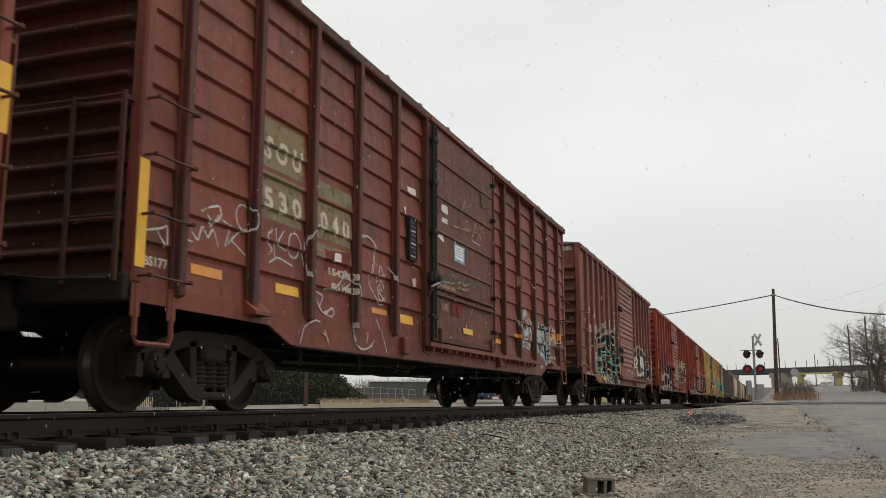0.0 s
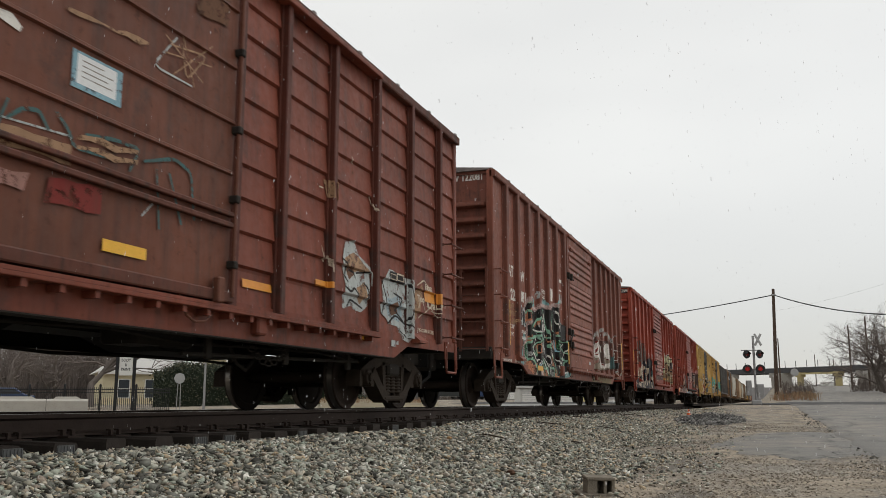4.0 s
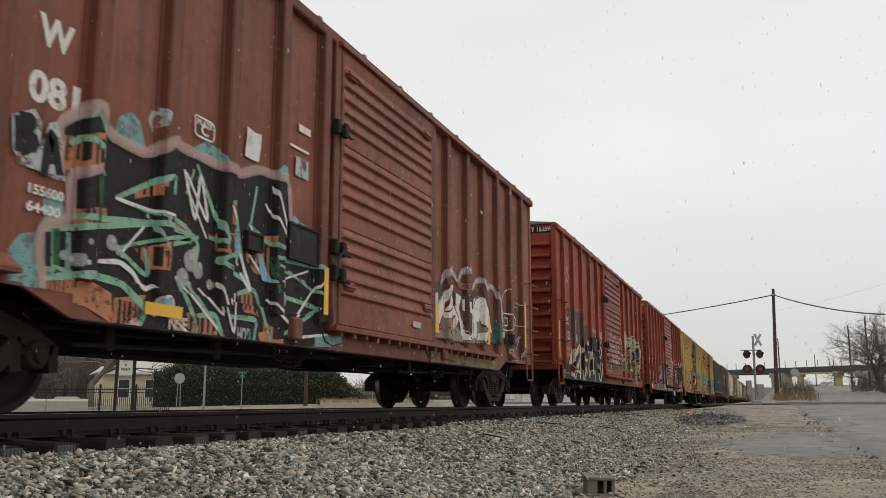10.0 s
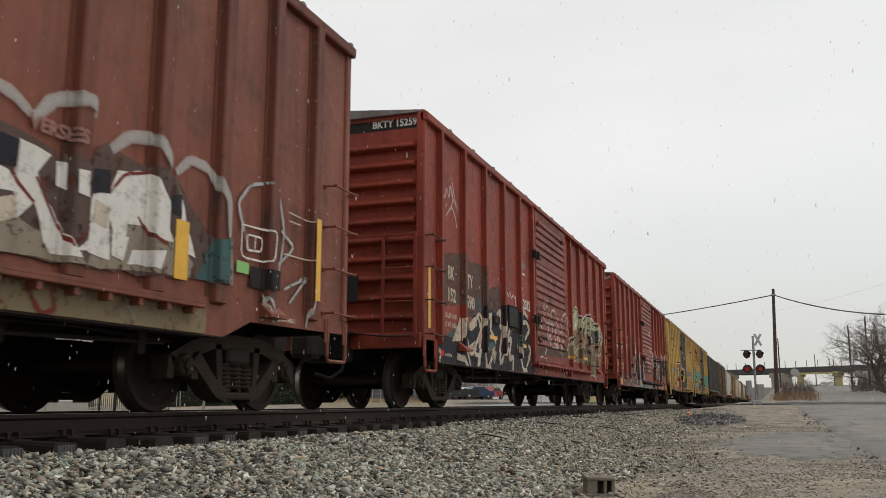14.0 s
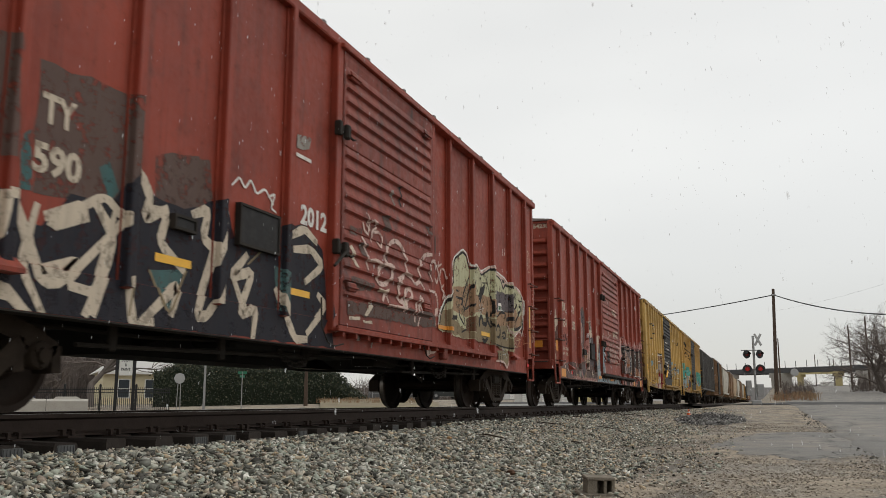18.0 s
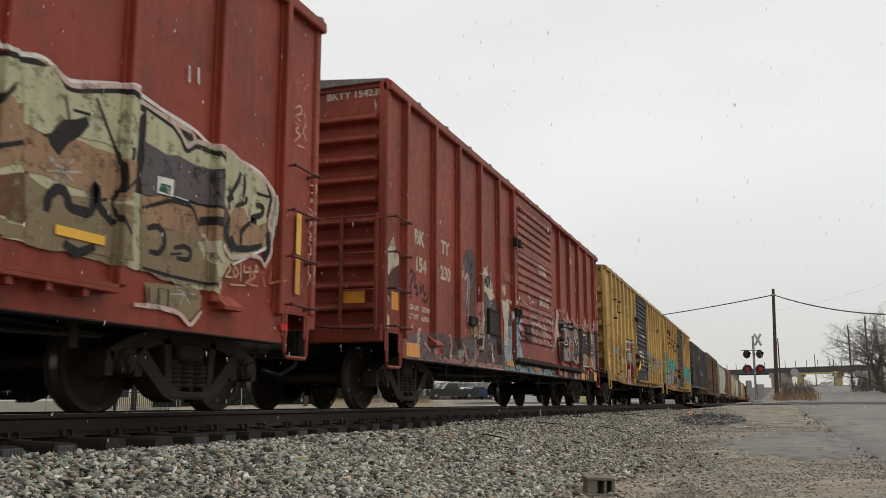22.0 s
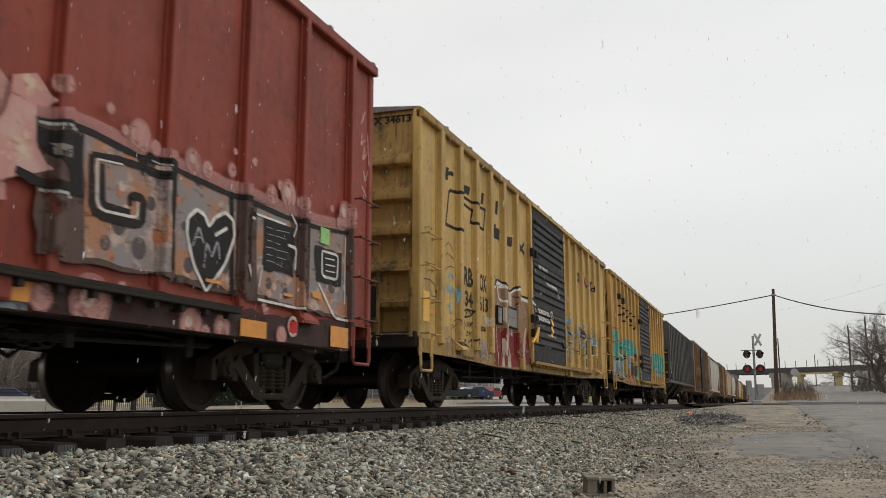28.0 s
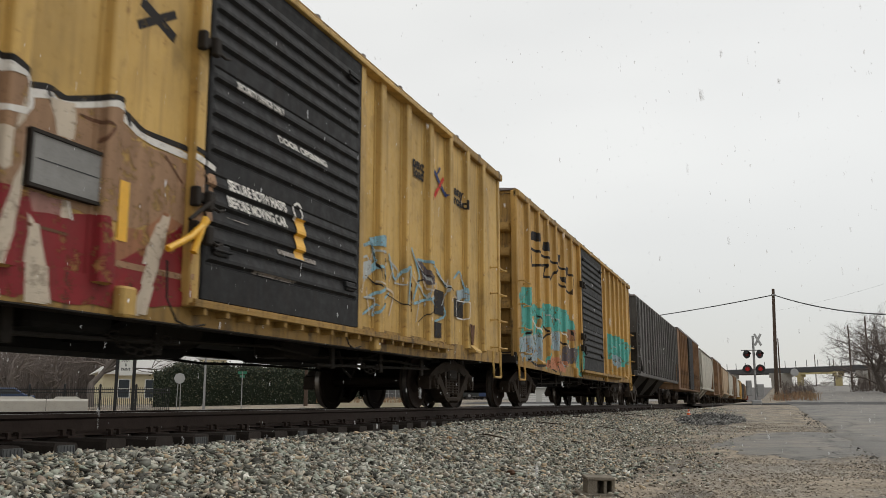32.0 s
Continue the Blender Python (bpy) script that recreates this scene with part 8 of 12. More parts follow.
P.disc(S_PALE, 2.42, 1.08, 0.02, 0)
P.disc(S_PALE, 2.52, 1.07, 0.02, 0)
P.disc(S_PALE, 2.85, 1.29, 0.02, 0)
P.disc(S_PALE, 2.96, 1.19, 0.02, 0)
P.disc(S_PALE, 3.84, 1.31, 0.04, 0)
P.disc(S_PALE, 3.75, 1.14, 0.03, 0)
P.disc(S_PALE, 3.95, 1.26, 0.03, 0)
P.disc(S_PALE, 3.81, 1.07, 0.03, 0)
P.disc(S_PALE, 2.42, 1.00, 0.01, 0)
P.disc(S_PALE, 3.40, 1.54, 0.02, 0)
P.disc(S_PALE, 3.23, 1.55, 0.02, 0)
P.disc(S_PALE, 3.46, 1.51, 0.01, 0)
P.disc(S_PALE, 2.79, 1.37, 0.01, 0)
P.disc(S_PALE, 5.36, 1.17, 0.03, 0)
P.fill(S_SKY, "3.37,0.89 3.57,0.94 3.60,0.80 3.49,0.79 3.46,0.86 3.40,0.79")
P.fill(S_SKY, "4.42,1.69 4.56,1.67 4.54,1.39 4.42,1.42")
P.fill(S_SKY, "4.88,1.56 5.17,1.25 4.97,1.26")
P.line(M_PINK, 0.055, "2.25,1.69 2.22,2.02 2.55,2.26 2.65,2.13 2.82,2.07 3.18,2.05 3.46,2.24 3.81,2.22 4.48,2.20 4.87,2.35 5.45,2.34 5.50,1.93")
P.line(M_PINK, 0.05, "2.20,0.55 2.12,1.27 2.39,1.36 2.37,1.68 2.60,1.78")
P.fill(S_PINKW, "2.94,0.62 3.01,0.67 3.14,0.74 3.20,0.63")
P.fill(S_PALE, "1.81,1.95 2.00,2.05 2.07,1.98 2.07,1.79 2.14,1.99 2.20,2.02 2.33,1.62 2.23,1.61 2.11,1.63 1.91,1.64 1.84,1.73")
P.line(S_CHAR, 0.1, "1.87,1.96 1.90,1.72")
P.line(S_CHAR, 0.09, "1.87,1.96 2.00,1.96 1.93,1.86 2.04,1.82 1.91,1.72")
P.line(S_CHAR, 0.09, "2.12,1.61 2.16,1.95 2.27,1.65")
P.line(S_CHAR, 0.07, "2.13,1.72 2.24,1.75")
P.text(S_WHITE, "155600", 1.98, 1.47, 0.065, 0.34)
P.text(S_WHITE, "64400", 1.99, 1.35, 0.065, 0.31)
P.text(S_PINKW, "NSF", 3.53, 0.67, 0.11, 0.25)
P.text(S_PALE, "HOD", 4.54, 0.65, 0.12, 0.23)
P.line(S_HAZE, 0.02, "2.81,2.13 2.86,2.24 2.93,2.15 2.96,2.25 3.03,2.17 3.08,2.26")
P.done("graffiti", "dense black, teal, green and orange graffiti piece")
P.board(5.44, 6.04, 1.57, 1.91, "dark steel placard board")
P.board(4.66, 4.89, 1.54, 1.67, "small dark placard board")
P.text(S_TANP, "HOT", 1.08, 1.90, 0.1, 0.36)
P.text(S_TANP, "WET", 1.07, 1.77, 0.1, 0.48)
P.text(S_TANP, "SLOPP", 1.07, 1.61, 0.1, 0.53)
P.line(S_TANP, 0.015, "1.14,1.29 1.24,1.35 1.36,1.28 1.47,1.34 1.35,1.35")
P.done("graffiti", "tan hand-drawn words")
P.line(S_WHITE, 0.02, "3.78,2.57 4.07,2.56 4.07,2.39 3.79,2.39", True)
P.text(S_WHITE, "C", 3.87, 2.42, 0.09, 0.12)
P.text(S_WHITE, "PLATE", 3.81, 2.50, 0.045, 0.23)
P.done("stencil_box", "white-framed stencil mark")
P.fill(S_WHITE, "4.61,2.71 4.87,2.70 4.83,2.41 4.58,2.41")
P.rect(S_WHITE, 5.61, 5.87, 2.96, 3.04)
P.rect(S_WHITE, 5.43, 5.84, 2.75, 2.78)
P.rect(S_PALE, 5.56, 5.84, 2.46, 2.67)
P.done("paper_label", "white paper labels")
P.rect(YTAPE, 3.23, 3.71, 0.77, 0.87)
P.done("reflector", "reflective tape")
P.rect(YTAPE, 6.11, 6.32, 1.03, 1.55)
P.done("reflector", "reflective tape")
P.fill(S_OLIVE, "9.57,0.94 10.08,0.94 10.67,0.95 12.92,0.89 12.91,0.50 10.63,0.51 9.61,0.54")
P.fill(S_GREYB, "9.66,1.73 9.74,1.85 10.03,1.88 10.18,1.86 10.45,1.93 10.75,1.87 11.32,1.78 11.61,2.02 11.95,1.95 12.43,1.95 12.98,1.53 13.30,1.45 13.32,1.15 12.73,1.13 11.37,1.04 9.82,1.03 9.70,1.27")
P.fill(S_STONE, "9.87,1.38 10.14,1.39 10.50,1.35 10.80,1.29 11.27,1.14 11.37,1.05 9.83,1.04")
P.fill(S_STONE, "11.64,1.64 12.33,1.52 12.73,1.26 12.68,1.13 11.47,1.07")
P.line(M_PALE, 0.06, "9.78,1.09 9.70,1.54 9.74,1.85 9.85,1.91")
P.line(M_PALE, 0.06, "10.09,1.87 10.20,2.03 10.41,2.16")
P.line(M_PALE, 0.052, "10.47,2.13 10.70,2.09 10.85,2.00")
P.line(M_PALE, 0.06, "10.87,1.98 11.04,2.17 11.29,2.25 11.46,2.19")
P.line(M_PALE, 0.06, "11.64,1.97 11.83,2.13 12.11,2.19 12.31,1.99")
P.line(M_PALE, 0.052, "12.43,1.99 12.62,2.15 12.89,2.14 13.12,1.89 13.15,1.56")
P.line(S_PALE, 0.035, "13.60,1.50 13.37,1.93 13.58,2.15 13.89,2.24")
P.line(S_PALE, 0.035, "14.10,2.22 14.25,1.79 14.13,1.28")
P.line(S_PALE, 0.035, "14.18,1.81 14.46,1.68 14.09,1.42")
P.line(S_PALE, 0.035, "14.27,1.22 14.77,1.42 14.38,1.09")
P.line(S_PALE, 0.035, "13.82,0.81 13.87,1.12 14.08,0.83")
P.line(S_PALE, 0.03, "14.84,1.29 14.71,0.86")
P.fill(S_WHITE, "9.75,1.86 9.84,1.88 9.84,1.72 9.75,1.73")
P.fill(S_WHITE, "9.81,1.67 9.95,1.73 9.97,1.57 10.28,1.89 10.46,1.91 10.24,1.62 10.16,1.41 9.98,1.21 9.88,1.14 9.82,1.47")
P.fill(S_WHITE, "10.14,1.39 10.31,1.71 10.48,1.61 10.70,1.58 10.78,1.45 10.45,1.43 10.22,1.36")
P.fill(S_WHITE, "10.76,1.81 11.05,1.77 10.94,1.62 11.24,1.19 11.33,1.09 11.10,1.09 10.93,1.41 10.80,1.28 10.73,1.54")
P.fill(S_WHITE, "11.10,1.74 11.19,1.75 11.20,1.55 11.11,1.57")
P.fill(S_WHITE, "11.23,1.71 11.34,1.72 11.35,1.53 11.24,1.54")
P.fill(S_WHITE, "11.48,1.59 11.64,1.65 11.69,1.13 11.44,1.16 11.25,1.13 11.41,1.33")
P.fill(S_WHITE, "11.72,1.83 12.09,1.90 12.27,1.69 12.44,1.40 12.17,1.36 12.05,1.46 11.87,1.44 11.84,1.26 11.71,1.24 11.64,1.63")
P.fill(S_WHITE, "11.70,1.33 11.89,1.34 11.84,1.15 11.71,1.17")
P.fill(S_WHITE, "11.94,1.25 12.25,1.29 12.19,1.13 11.89,1.13")
P.fill(S_WHITE, "12.43,1.95 12.52,1.78 12.54,1.35 12.75,1.31 12.61,1.56")
P.line(S_MAROON, 0.03, "9.97,1.53 10.29,1.88 10.45,1.92")
P.line(S_MAROON, 0.03, "10.14,1.40 9.99,1.17 10.17,1.20")
P.line(S_MAROON, 0.03, "10.31,1.82 10.18,1.43 10.49,1.58")
P.line(S_MAROON, 0.03, "10.93,1.59 11.24,1.16")
P.line(S_MAROON, 0.03, "11.47,1.39 11.26,1.19")
P.line(S_MAROON, 0.03, "11.98,1.52 12.13,1.37 12.37,1.33")
P.line(S_MAROON, 0.03, "9.80,1.67 9.86,1.16")
P.line(S_MAROON, 0.03, "10.76,1.79 10.74,1.54 10.93,1.41")
P.line(S_MAROON, 0.03, "11.64,1.63 11.80,1.82 12.09,1.90")
P.fill(S_PINKB, "10.08,1.21 10.45,1.46 10.51,1.34 10.17,1.17")
P.fill(S_CREAM, "10.50,1.34 10.77,1.43 10.80,1.28 10.51,1.19")
P.fill(S_CREAM, "11.50,1.56 11.67,1.52 11.64,1.36 11.49,1.39")
P.fill(S_NAVY, "10.49,1.77 10.77,1.80 10.76,1.61 10.48,1.59")
P.fill(S_NAVY, "11.45,1.78 11.64,1.81 11.65,1.63 11.42,1.60")
P.fill(S_NAVY, "12.27,1.79 12.52,1.82 12.53,1.63 12.28,1.62")
P.fill(S_TEALD, "12.76,1.13 12.99,1.51 13.30,1.58 13.32,1.15")
P.fill(S_HAZE, "13.22,1.41 13.31,1.59 13.34,1.15 13.14,1.15")
P.text(S_PINKB, "VERSES", 10.84, 1.91, 0.1, 0.47)
P.line(S_MAROON, 0.035, "10.20,0.92 10.27,0.73 10.73,0.72")
P.line(S_MAROON, 0.035, "10.89,0.86 11.04,0.67 11.17,0.71 11.11,0.86")
P.line(S_MAROON, 0.035, "10.06,0.71 10.23,0.75")
P.line(S_MAROON, 0.035, "10.39,0.98 10.67,0.98 10.71,0.94")
P.line(S_HAZE, 0.025, "9.65,0.75 9.80,0.78")
P.line(S_HAZE, 0.025, "9.75,0.80 9.80,0.78 9.76,0.75")
P.line(S_HAZE, 0.025, "9.85,0.75 9.92,0.81 9.90,0.68")
P.line(S_HAZE, 0.025, "9.88,0.72 9.96,0.74")
P.line(S_HAZE, 0.025, "11.81,0.83 11.85,0.72")
P.line(S_HAZE, 0.025, "11.90,0.82 11.99,0.72")
P.line(S_HAZE, 0.025, "12.21,0.83 12.28,0.75")
P.line(S_HAZE, 0.025, "11.30,0.87 11.45,0.86 11.40,0.79")
P.done("graffiti", "cream and brown letters with grey halos")
P.rect(YTAPE, 9.79, 9.99, 1.11, 1.54)
P.done("reflector", "reflective tape")
P.rect(YTAPE, 12.46, 12.64, 1.10, 1.60)
P.done("reflector", "reflective tape")
P.rect(YTAPE, 14.78, 14.88, 1.16, 2.05)
P.done("reflector", "reflective tape")
P.line(S_WHITE, 0.02, "13.45,1.74 13.96,1.76 13.92,1.44 13.45,1.43", True)
P.line(S_WHITE, 0.02, "13.55,1.66 13.81,1.67 13.80,1.53 13.54,1.51", True)
P.line(S_WHITE, 0.02, "13.69,1.66 13.68,1.51")
P.rect(S_LIME, 13.38, 13.59, 1.28, 1.39)
P.rect(S_DARK, 13.62, 14.04, 1.17, 1.37)
P.done("stencil_box", "white-framed and black stencil marks")
P.line(S_CREAM, 0.02, "14.31,2.03 14.77,2.01")
P.line(S_CREAM, 0.02, "14.31,1.94 14.58,1.94")
P.line(S_CREAM, 0.02, "14.23,1.58 14.78,1.59")
P.line(S_CREAM, 0.02, "13.83,1.12 13.92,0.92")
P.line(S_CREAM, 0.02, "14.79,1.13 14.70,0.90")
P.text(S_CREAM, "JACK HERE", 14.12, 0.89, 0.04, 0.35)
P.done("lettering", "small cream stencils")
P.rect(S_PALE, 8.69, 8.99, 1.10, 1.18)
P.done("paper_label", "pale plate on the door")

P = Paint(C, 1.005, 0.01)
P.fill(S_NAVY, "1.75,0.86 6.45,0.86 6.50,0.685 6.10,0.684 3.0,0.684 1.85,0.684")
P.fill(S_GREYB, "0.78,2.35 1.77,2.50 1.81,1.66 0.83,1.54")
P.fill(S_GREYB, "2.01,2.42 3.01,2.48 3.01,1.53 2.03,1.48")
P.fill(S_GREYB, "3.28,2.07 3.86,2.22 4.09,1.83 3.69,1.58 3.30,1.70")
P.fill(S_NAVY, "0.58,0.74 0.71,1.10 1.06,1.10 1.37,1.09 1.67,1.44 1.94,1.43 1.99,0.66 0.69,0.62")
P.fill(S_TEALD, "1.02,1.14 1.43,1.25 1.61,1.17 1.21,1.08")
P.fill(S_TEALD, "1.82,1.77 1.98,1.91 2.02,1.49 1.86,1.47")
P.fill(S_NAVY, "1.73,1.45 1.93,1.27 2.13,1.27 2.37,1.55 2.78,1.57 3.02,1.85 3.31,1.73 3.69,1.71 4.27,1.94 4.48,1.56 4.99,1.59 5.30,1.88 5.84,1.97 6.21,1.76 6.38,1.05 6.16,0.77 1.81,0.63")
P.fill(S_TEALD, "2.64,1.81 2.75,1.88 2.87,1.68 2.78,1.58")
P.fill(S_TEALD, "3.27,1.13 3.73,1.20 3.53,0.79")
P.fill(S_TEALD, "5.19,1.45 5.47,1.37 5.47,0.96 5.24,1.00")
P.fill(S_GREYB, "3.35,2.10 4.02,2.23 4.09,1.88 3.69,1.71 3.38,1.75")
P.line(S_CREAM, 0.095, "1.77,1.42 1.93,1.43")
P.line(S_CREAM, 0.095, "1.90,1.38 2.05,1.11 2.16,0.89 2.42,1.00")
P.line(S_CREAM, 0.095, "2.15,1.34 2.55,1.50 2.18,1.28 2.57,1.42")
P.line(S_CREAM, 0.095, "2.61,1.56 2.84,1.33 2.77,1.05 2.65,0.70")
P.line(S_CREAM, 0.095, "2.05,1.07 2.18,0.89 2.33,0.92 2.51,1.08 2.14,0.97")
P.line(S_CREAM, 0.095, "1.79,0.83 2.07,0.65")
P.line(S_CREAM, 0.095, "2.57,0.69 2.72,1.00")
P.line(S_CREAM, 0.095, "3.02,1.85 3.12,1.87 3.24,1.71 3.18,1.52 3.47,1.67")
P.line(S_CREAM, 0.095, "3.24,1.62 3.46,1.62 3.38,1.37 3.73,1.18")
P.line(S_CREAM, 0.095, "3.00,1.04 3.10,0.65 3.34,0.72")
P.line(S_CREAM, 0.095, "3.18,0.70 3.66,1.08 3.55,0.78")
P.line(S_CREAM, 0.095, "3.79,1.68 4.03,1.78 3.97,1.51 4.14,1.44 3.89,0.81 4.05,0.83 4.29,1.10")
P.line(S_CREAM, 0.095, "4.24,1.80 4.31,1.68 4.07,1.28")
P.line(S_CREAM, 0.095, "4.69,1.48 4.41,1.22 4.80,1.33 4.55,0.88 4.84,0.98 4.80,0.68")
P.line(S_CREAM, 0.095, "5.21,1.22 5.60,0.73 5.87,0.75")
P.line(S_CREAM, 0.095, "5.55,1.67 5.94,1.73 6.22,1.59 5.81,1.35")
P.line(S_CREAM, 0.095, "5.42,1.77 5.78,1.93 6.07,1.82")
P.line(S_CREAM, 0.095, "6.10,1.26 6.31,1.15 5.84,0.80")
P.line(S_CREAM, 0.095, "4.45,1.24 4.69,0.89")
P.line(S_CREAM, 0.095, "4.29,1.16 4.16,0.95")
P.line(S_OLIVE, 0.03, "3.27,1.13 3.53,0.78 3.75,1.19")
P.line(S_OLIVE, 0.03, "3.09,1.01 3.04,0.74")
P.line(S_OLIVE, 0.03, "4.69,1.38 4.99,1.59")
P.fill(S_CREAM, "1.79,0.85 1.88,0.84 2.10,0.65 2.00,0.64")
P.fill(S_CREAM, "2.17,1.35 2.55,1.51 2.56,1.43 2.21,1.29")
P.fill(S_CREAM, "1.29,1.03 1.67,1.44 1.80,1.43 1.74,1.07")
P.line(S_CREAM, 0.05, "0.64,0.83 0.68,0.88 0.74,0.82 0.67,0.72 0.70,0.68")
P.fill(S_CREAM, "1.51,0.87 1.85,0.83 1.90,0.73 1.47,0.76")
P.line(S_CREAM, 0.07, "2.08,1.42 1.97,0.96 2.18,0.67")
P.line(S_CREAM, 0.07, "2.32,1.38 2.72,1.61 2.96,1.47 2.35,0.90 2.66,0.87 2.84,1.51")
P.done("graffiti", "navy and cream angular graffiti letters")
P.text(S_CREAM, "BK", 1.10, 2.01, 0.2, 0.31)
P.text(S_CREAM, "152", 1.07, 1.66, 0.2, 0.41)
P.text(S_CREAM, "TY", 2.06, 2.00, 0.2, 0.32)
P.text(S_CREAM, "590", 2.00, 1.64, 0.2, 0.46)
P.text(S_CREAM, "LD LMT 158200", 0.98, 1.39, 0.07, 0.52)
P.text(S_CREAM, "LT WT   61800", 0.98, 1.25, 0.07, 0.52)
P.text(S_CREAM, "2 INCH HF COMP SHOES", 0.90, 0.79, 0.04, 0.32)
P.done("lettering", "cream stencilled lettering")
P.line(S_PINKW, 0.035, "0.83,3.41 0.96,3.26 1.02,3.44 1.15,3.29 1.21,3.53 1.35,3.32 1.21,3.10")
P.line(S_PINKW, 0.035, "1.26,3.39 1.58,3.14")
P.line(S_PINKW, 0.035, "0.98,2.97 1.28,3.19 1.46,3.04 1.52,2.88")
P.line(S_PINKW, 0.035, "1.04,3.19 0.97,3.09")
P.line(S_PINKW, 0.035, "1.29,3.61 1.44,3.30 1.58,3.20")
P.done("graffiti", "pale scribbled tag high on the side")
P.rect(YTAPE, 0.23, 0.33, 1.16, 2.07)
P.done("reflector", "reflective tape")
P.rect(S_REDTAG, 0.72, 0.86, 0.78, 0.87)
P.done("reflector", "reflective tape")
P.rect(YTAPE, 3.33, 3.81, 1.21, 1.28)
P.done("reflector", "reflective tape")
P.rect(YTAPE, 5.48, 5.92, 1.19, 1.26)
P.done("reflector", "reflective tape")
P.board(4.48, 5.16, 1.56, 1.91, "dark steel placard board")
P.board(3.52, 3.78, 1.53, 1.61, "small dark placard board")
P.rect(S_WHITE, 5.55, 5.88, 2.68, 2.72)
P.fill(S_HAZE, "5.56,2.92 5.88,2.97 5.83,2.83 5.55,2.77")
P.done("paper_label", "white paper labels")
P.text(S_WHITE, "2012", 5.68, 1.98, 0.2, 0.60)
P.line(S_WHITE, 0.025, "4.37,2.08 4.49,2.19 4.59,2.10 4.69,2.21 4.80,2.09 4.95,2.18 5.12,2.05")
P.line(S_WHITE, 0.025, "5.01,2.11 5.15,2.17 5.07,2.01 5.18,1.98")
P.done("graffiti", "white painted year and scrawl")
P.fill(S_GREYB, "6.65,1.24 7.38,1.30 9.30,1.36 9.58,1.32 9.59,1.16 8.46,1.13 6.66,1.09")
P.fill(S_CHAR, "8.18,2.94 8.26,2.97 8.25,2.67 8.17,2.67")
P.fill(S_GREYB, "7.65,2.44 7.87,2.49 7.89,2.28 7.69,2.25")
P.fill(S_GREYB, "9.21,2.60 9.46,2.65 9.47,2.51 9.25,2.49")
P.fill(S_GREYB, "6.69,2.14 7.02,2.16 7.01,2.07 6.70,2.04")
P.fill(S_GREYB, "6.72,1.53 7.08,1.55 7.40,1.54 7.33,1.43 6.73,1.39")
P.fill(S_GREYB, "6.96,1.98 7.19,2.00 7.19,1.83 7.01,1.83")
P.fill(S_GREYB, "9.54,2.51 9.71,2.56 9.68,2.24 9.56,2.25")
P.fill(S_HAZE, "7.86,2.82 7.94,2.85 8.01,2.66 7.95,2.63")
P.fill(S_CREAM, "6.68,1.88 6.77,1.92 6.94,1.66 6.84,1.67")
P.fill(S_CREAM, "7.52,1.50 7.85,1.53 7.81,1.47 7.54,1.45")
P.fill(S_CREAM, "7.12,1.12 7.30,1.32 7.37,1.25 7.20,1.11")
P.fill(S_CREAM, "7.07,1.06 7.33,1.07 7.35,1.03 7.10,1.02")
P.fill(S_CREAM, "6.70,1.07 6.99,1.09 7.00,1.05 6.70,1.03")
P.fill(S_CREAM, "8.32,1.42 8.49,1.43 8.47,1.31 8.36,1.31")
P.line(S_PINKW, 0.062, "7.78,1.83 7.71,1.89 7.76,2.03 7.90,2.14 8.04,2.18 8.18,2.17 8.33,2.10 8.44,1.97 8.44,1.83 8.32,1.73 8.15,1.69")
P.line(S_PINKW, 0.062, "7.78,1.83 7.97,1.83 8.01,1.77 7.92,1.67 7.75,1.57 7.54,1.55 7.48,1.63 7.54,1.74 7.66,1.80 7.78,1.83")
P.line(S_PINKW, 0.062, "8.94,1.78 8.90,1.91 8.96,2.05 9.14,2.17 9.43,2.22")
P.line(S_PINKW, 0.062, "8.14,1.65 8.28,1.65 8.17,1.56 8.15,1.46 8.22,1.40 8.39,1.41")
P.line(S_PINKW, 0.062, "8.40,1.29 8.31,1.40 8.38,1.53 8.53,1.61 8.66,1.59 8.61,1.49 8.42,1.43")
P.line(S_PINKW, 0.048, "7.23,1.80 7.46,1.83 7.61,1.81")
P.line(S_PINKW, 0.048, "7.01,2.06 7.07,2.00 7.14,1.93 7.19,1.81 7.19,1.67")
P.line(S_PINKW, 0.048, "8.44,1.81 8.66,1.78 8.75,1.69 8.99,1.77 9.09,1.65")
P.line(S_PINKW, 0.048, "9.39,1.81 9.34,2.01 9.45,2.14 9.57,2.11 9.59,2.01")
P.line(S_PINKW, 0.048, "7.83,1.31 8.33,1.33")
P.line(S_PINKW, 0.048, "8.74,1.17 8.75,1.30 8.84,1.43 8.98,1.55 9.04,1.50 8.91,1.38 8.86,1.29")
P.line(S_PINKW, 0.048, "7.62,1.34 7.81,1.49 7.81,1.34")
P.line(S_PINKW, 0.048, "8.52,1.46 8.40,1.28")
P.line(S_PINKW, 0.048, "8.86,1.13 8.95,1.27")
P.line(S_PINKW, 0.048, "9.28,1.67 9.56,1.68")
P.line(S_PINKW, 0.048, "9.02,1.54 9.01,1.32")
P.line(S_PINKW, 0.036, "7.03,2.24 7.08,2.14 7.20,2.11")
P.line(S_PINKW, 0.036, "7.17,2.37 7.22,2.26 7.19,2.13")
P.line(S_PINKW, 0.036, "7.24,2.27 7.35,2.32 7.46,2.30 7.41,2.23 7.30,2.18 7.28,2.03")
P.line(S_PINKW, 0.036, "7.30,2.16 7.49,2.20 7.61,2.15 7.61,2.06 7.56,2.01 7.47,2.07")
P.line(S_PINKW, 0.036, "7.13,2.23 7.24,2.17")
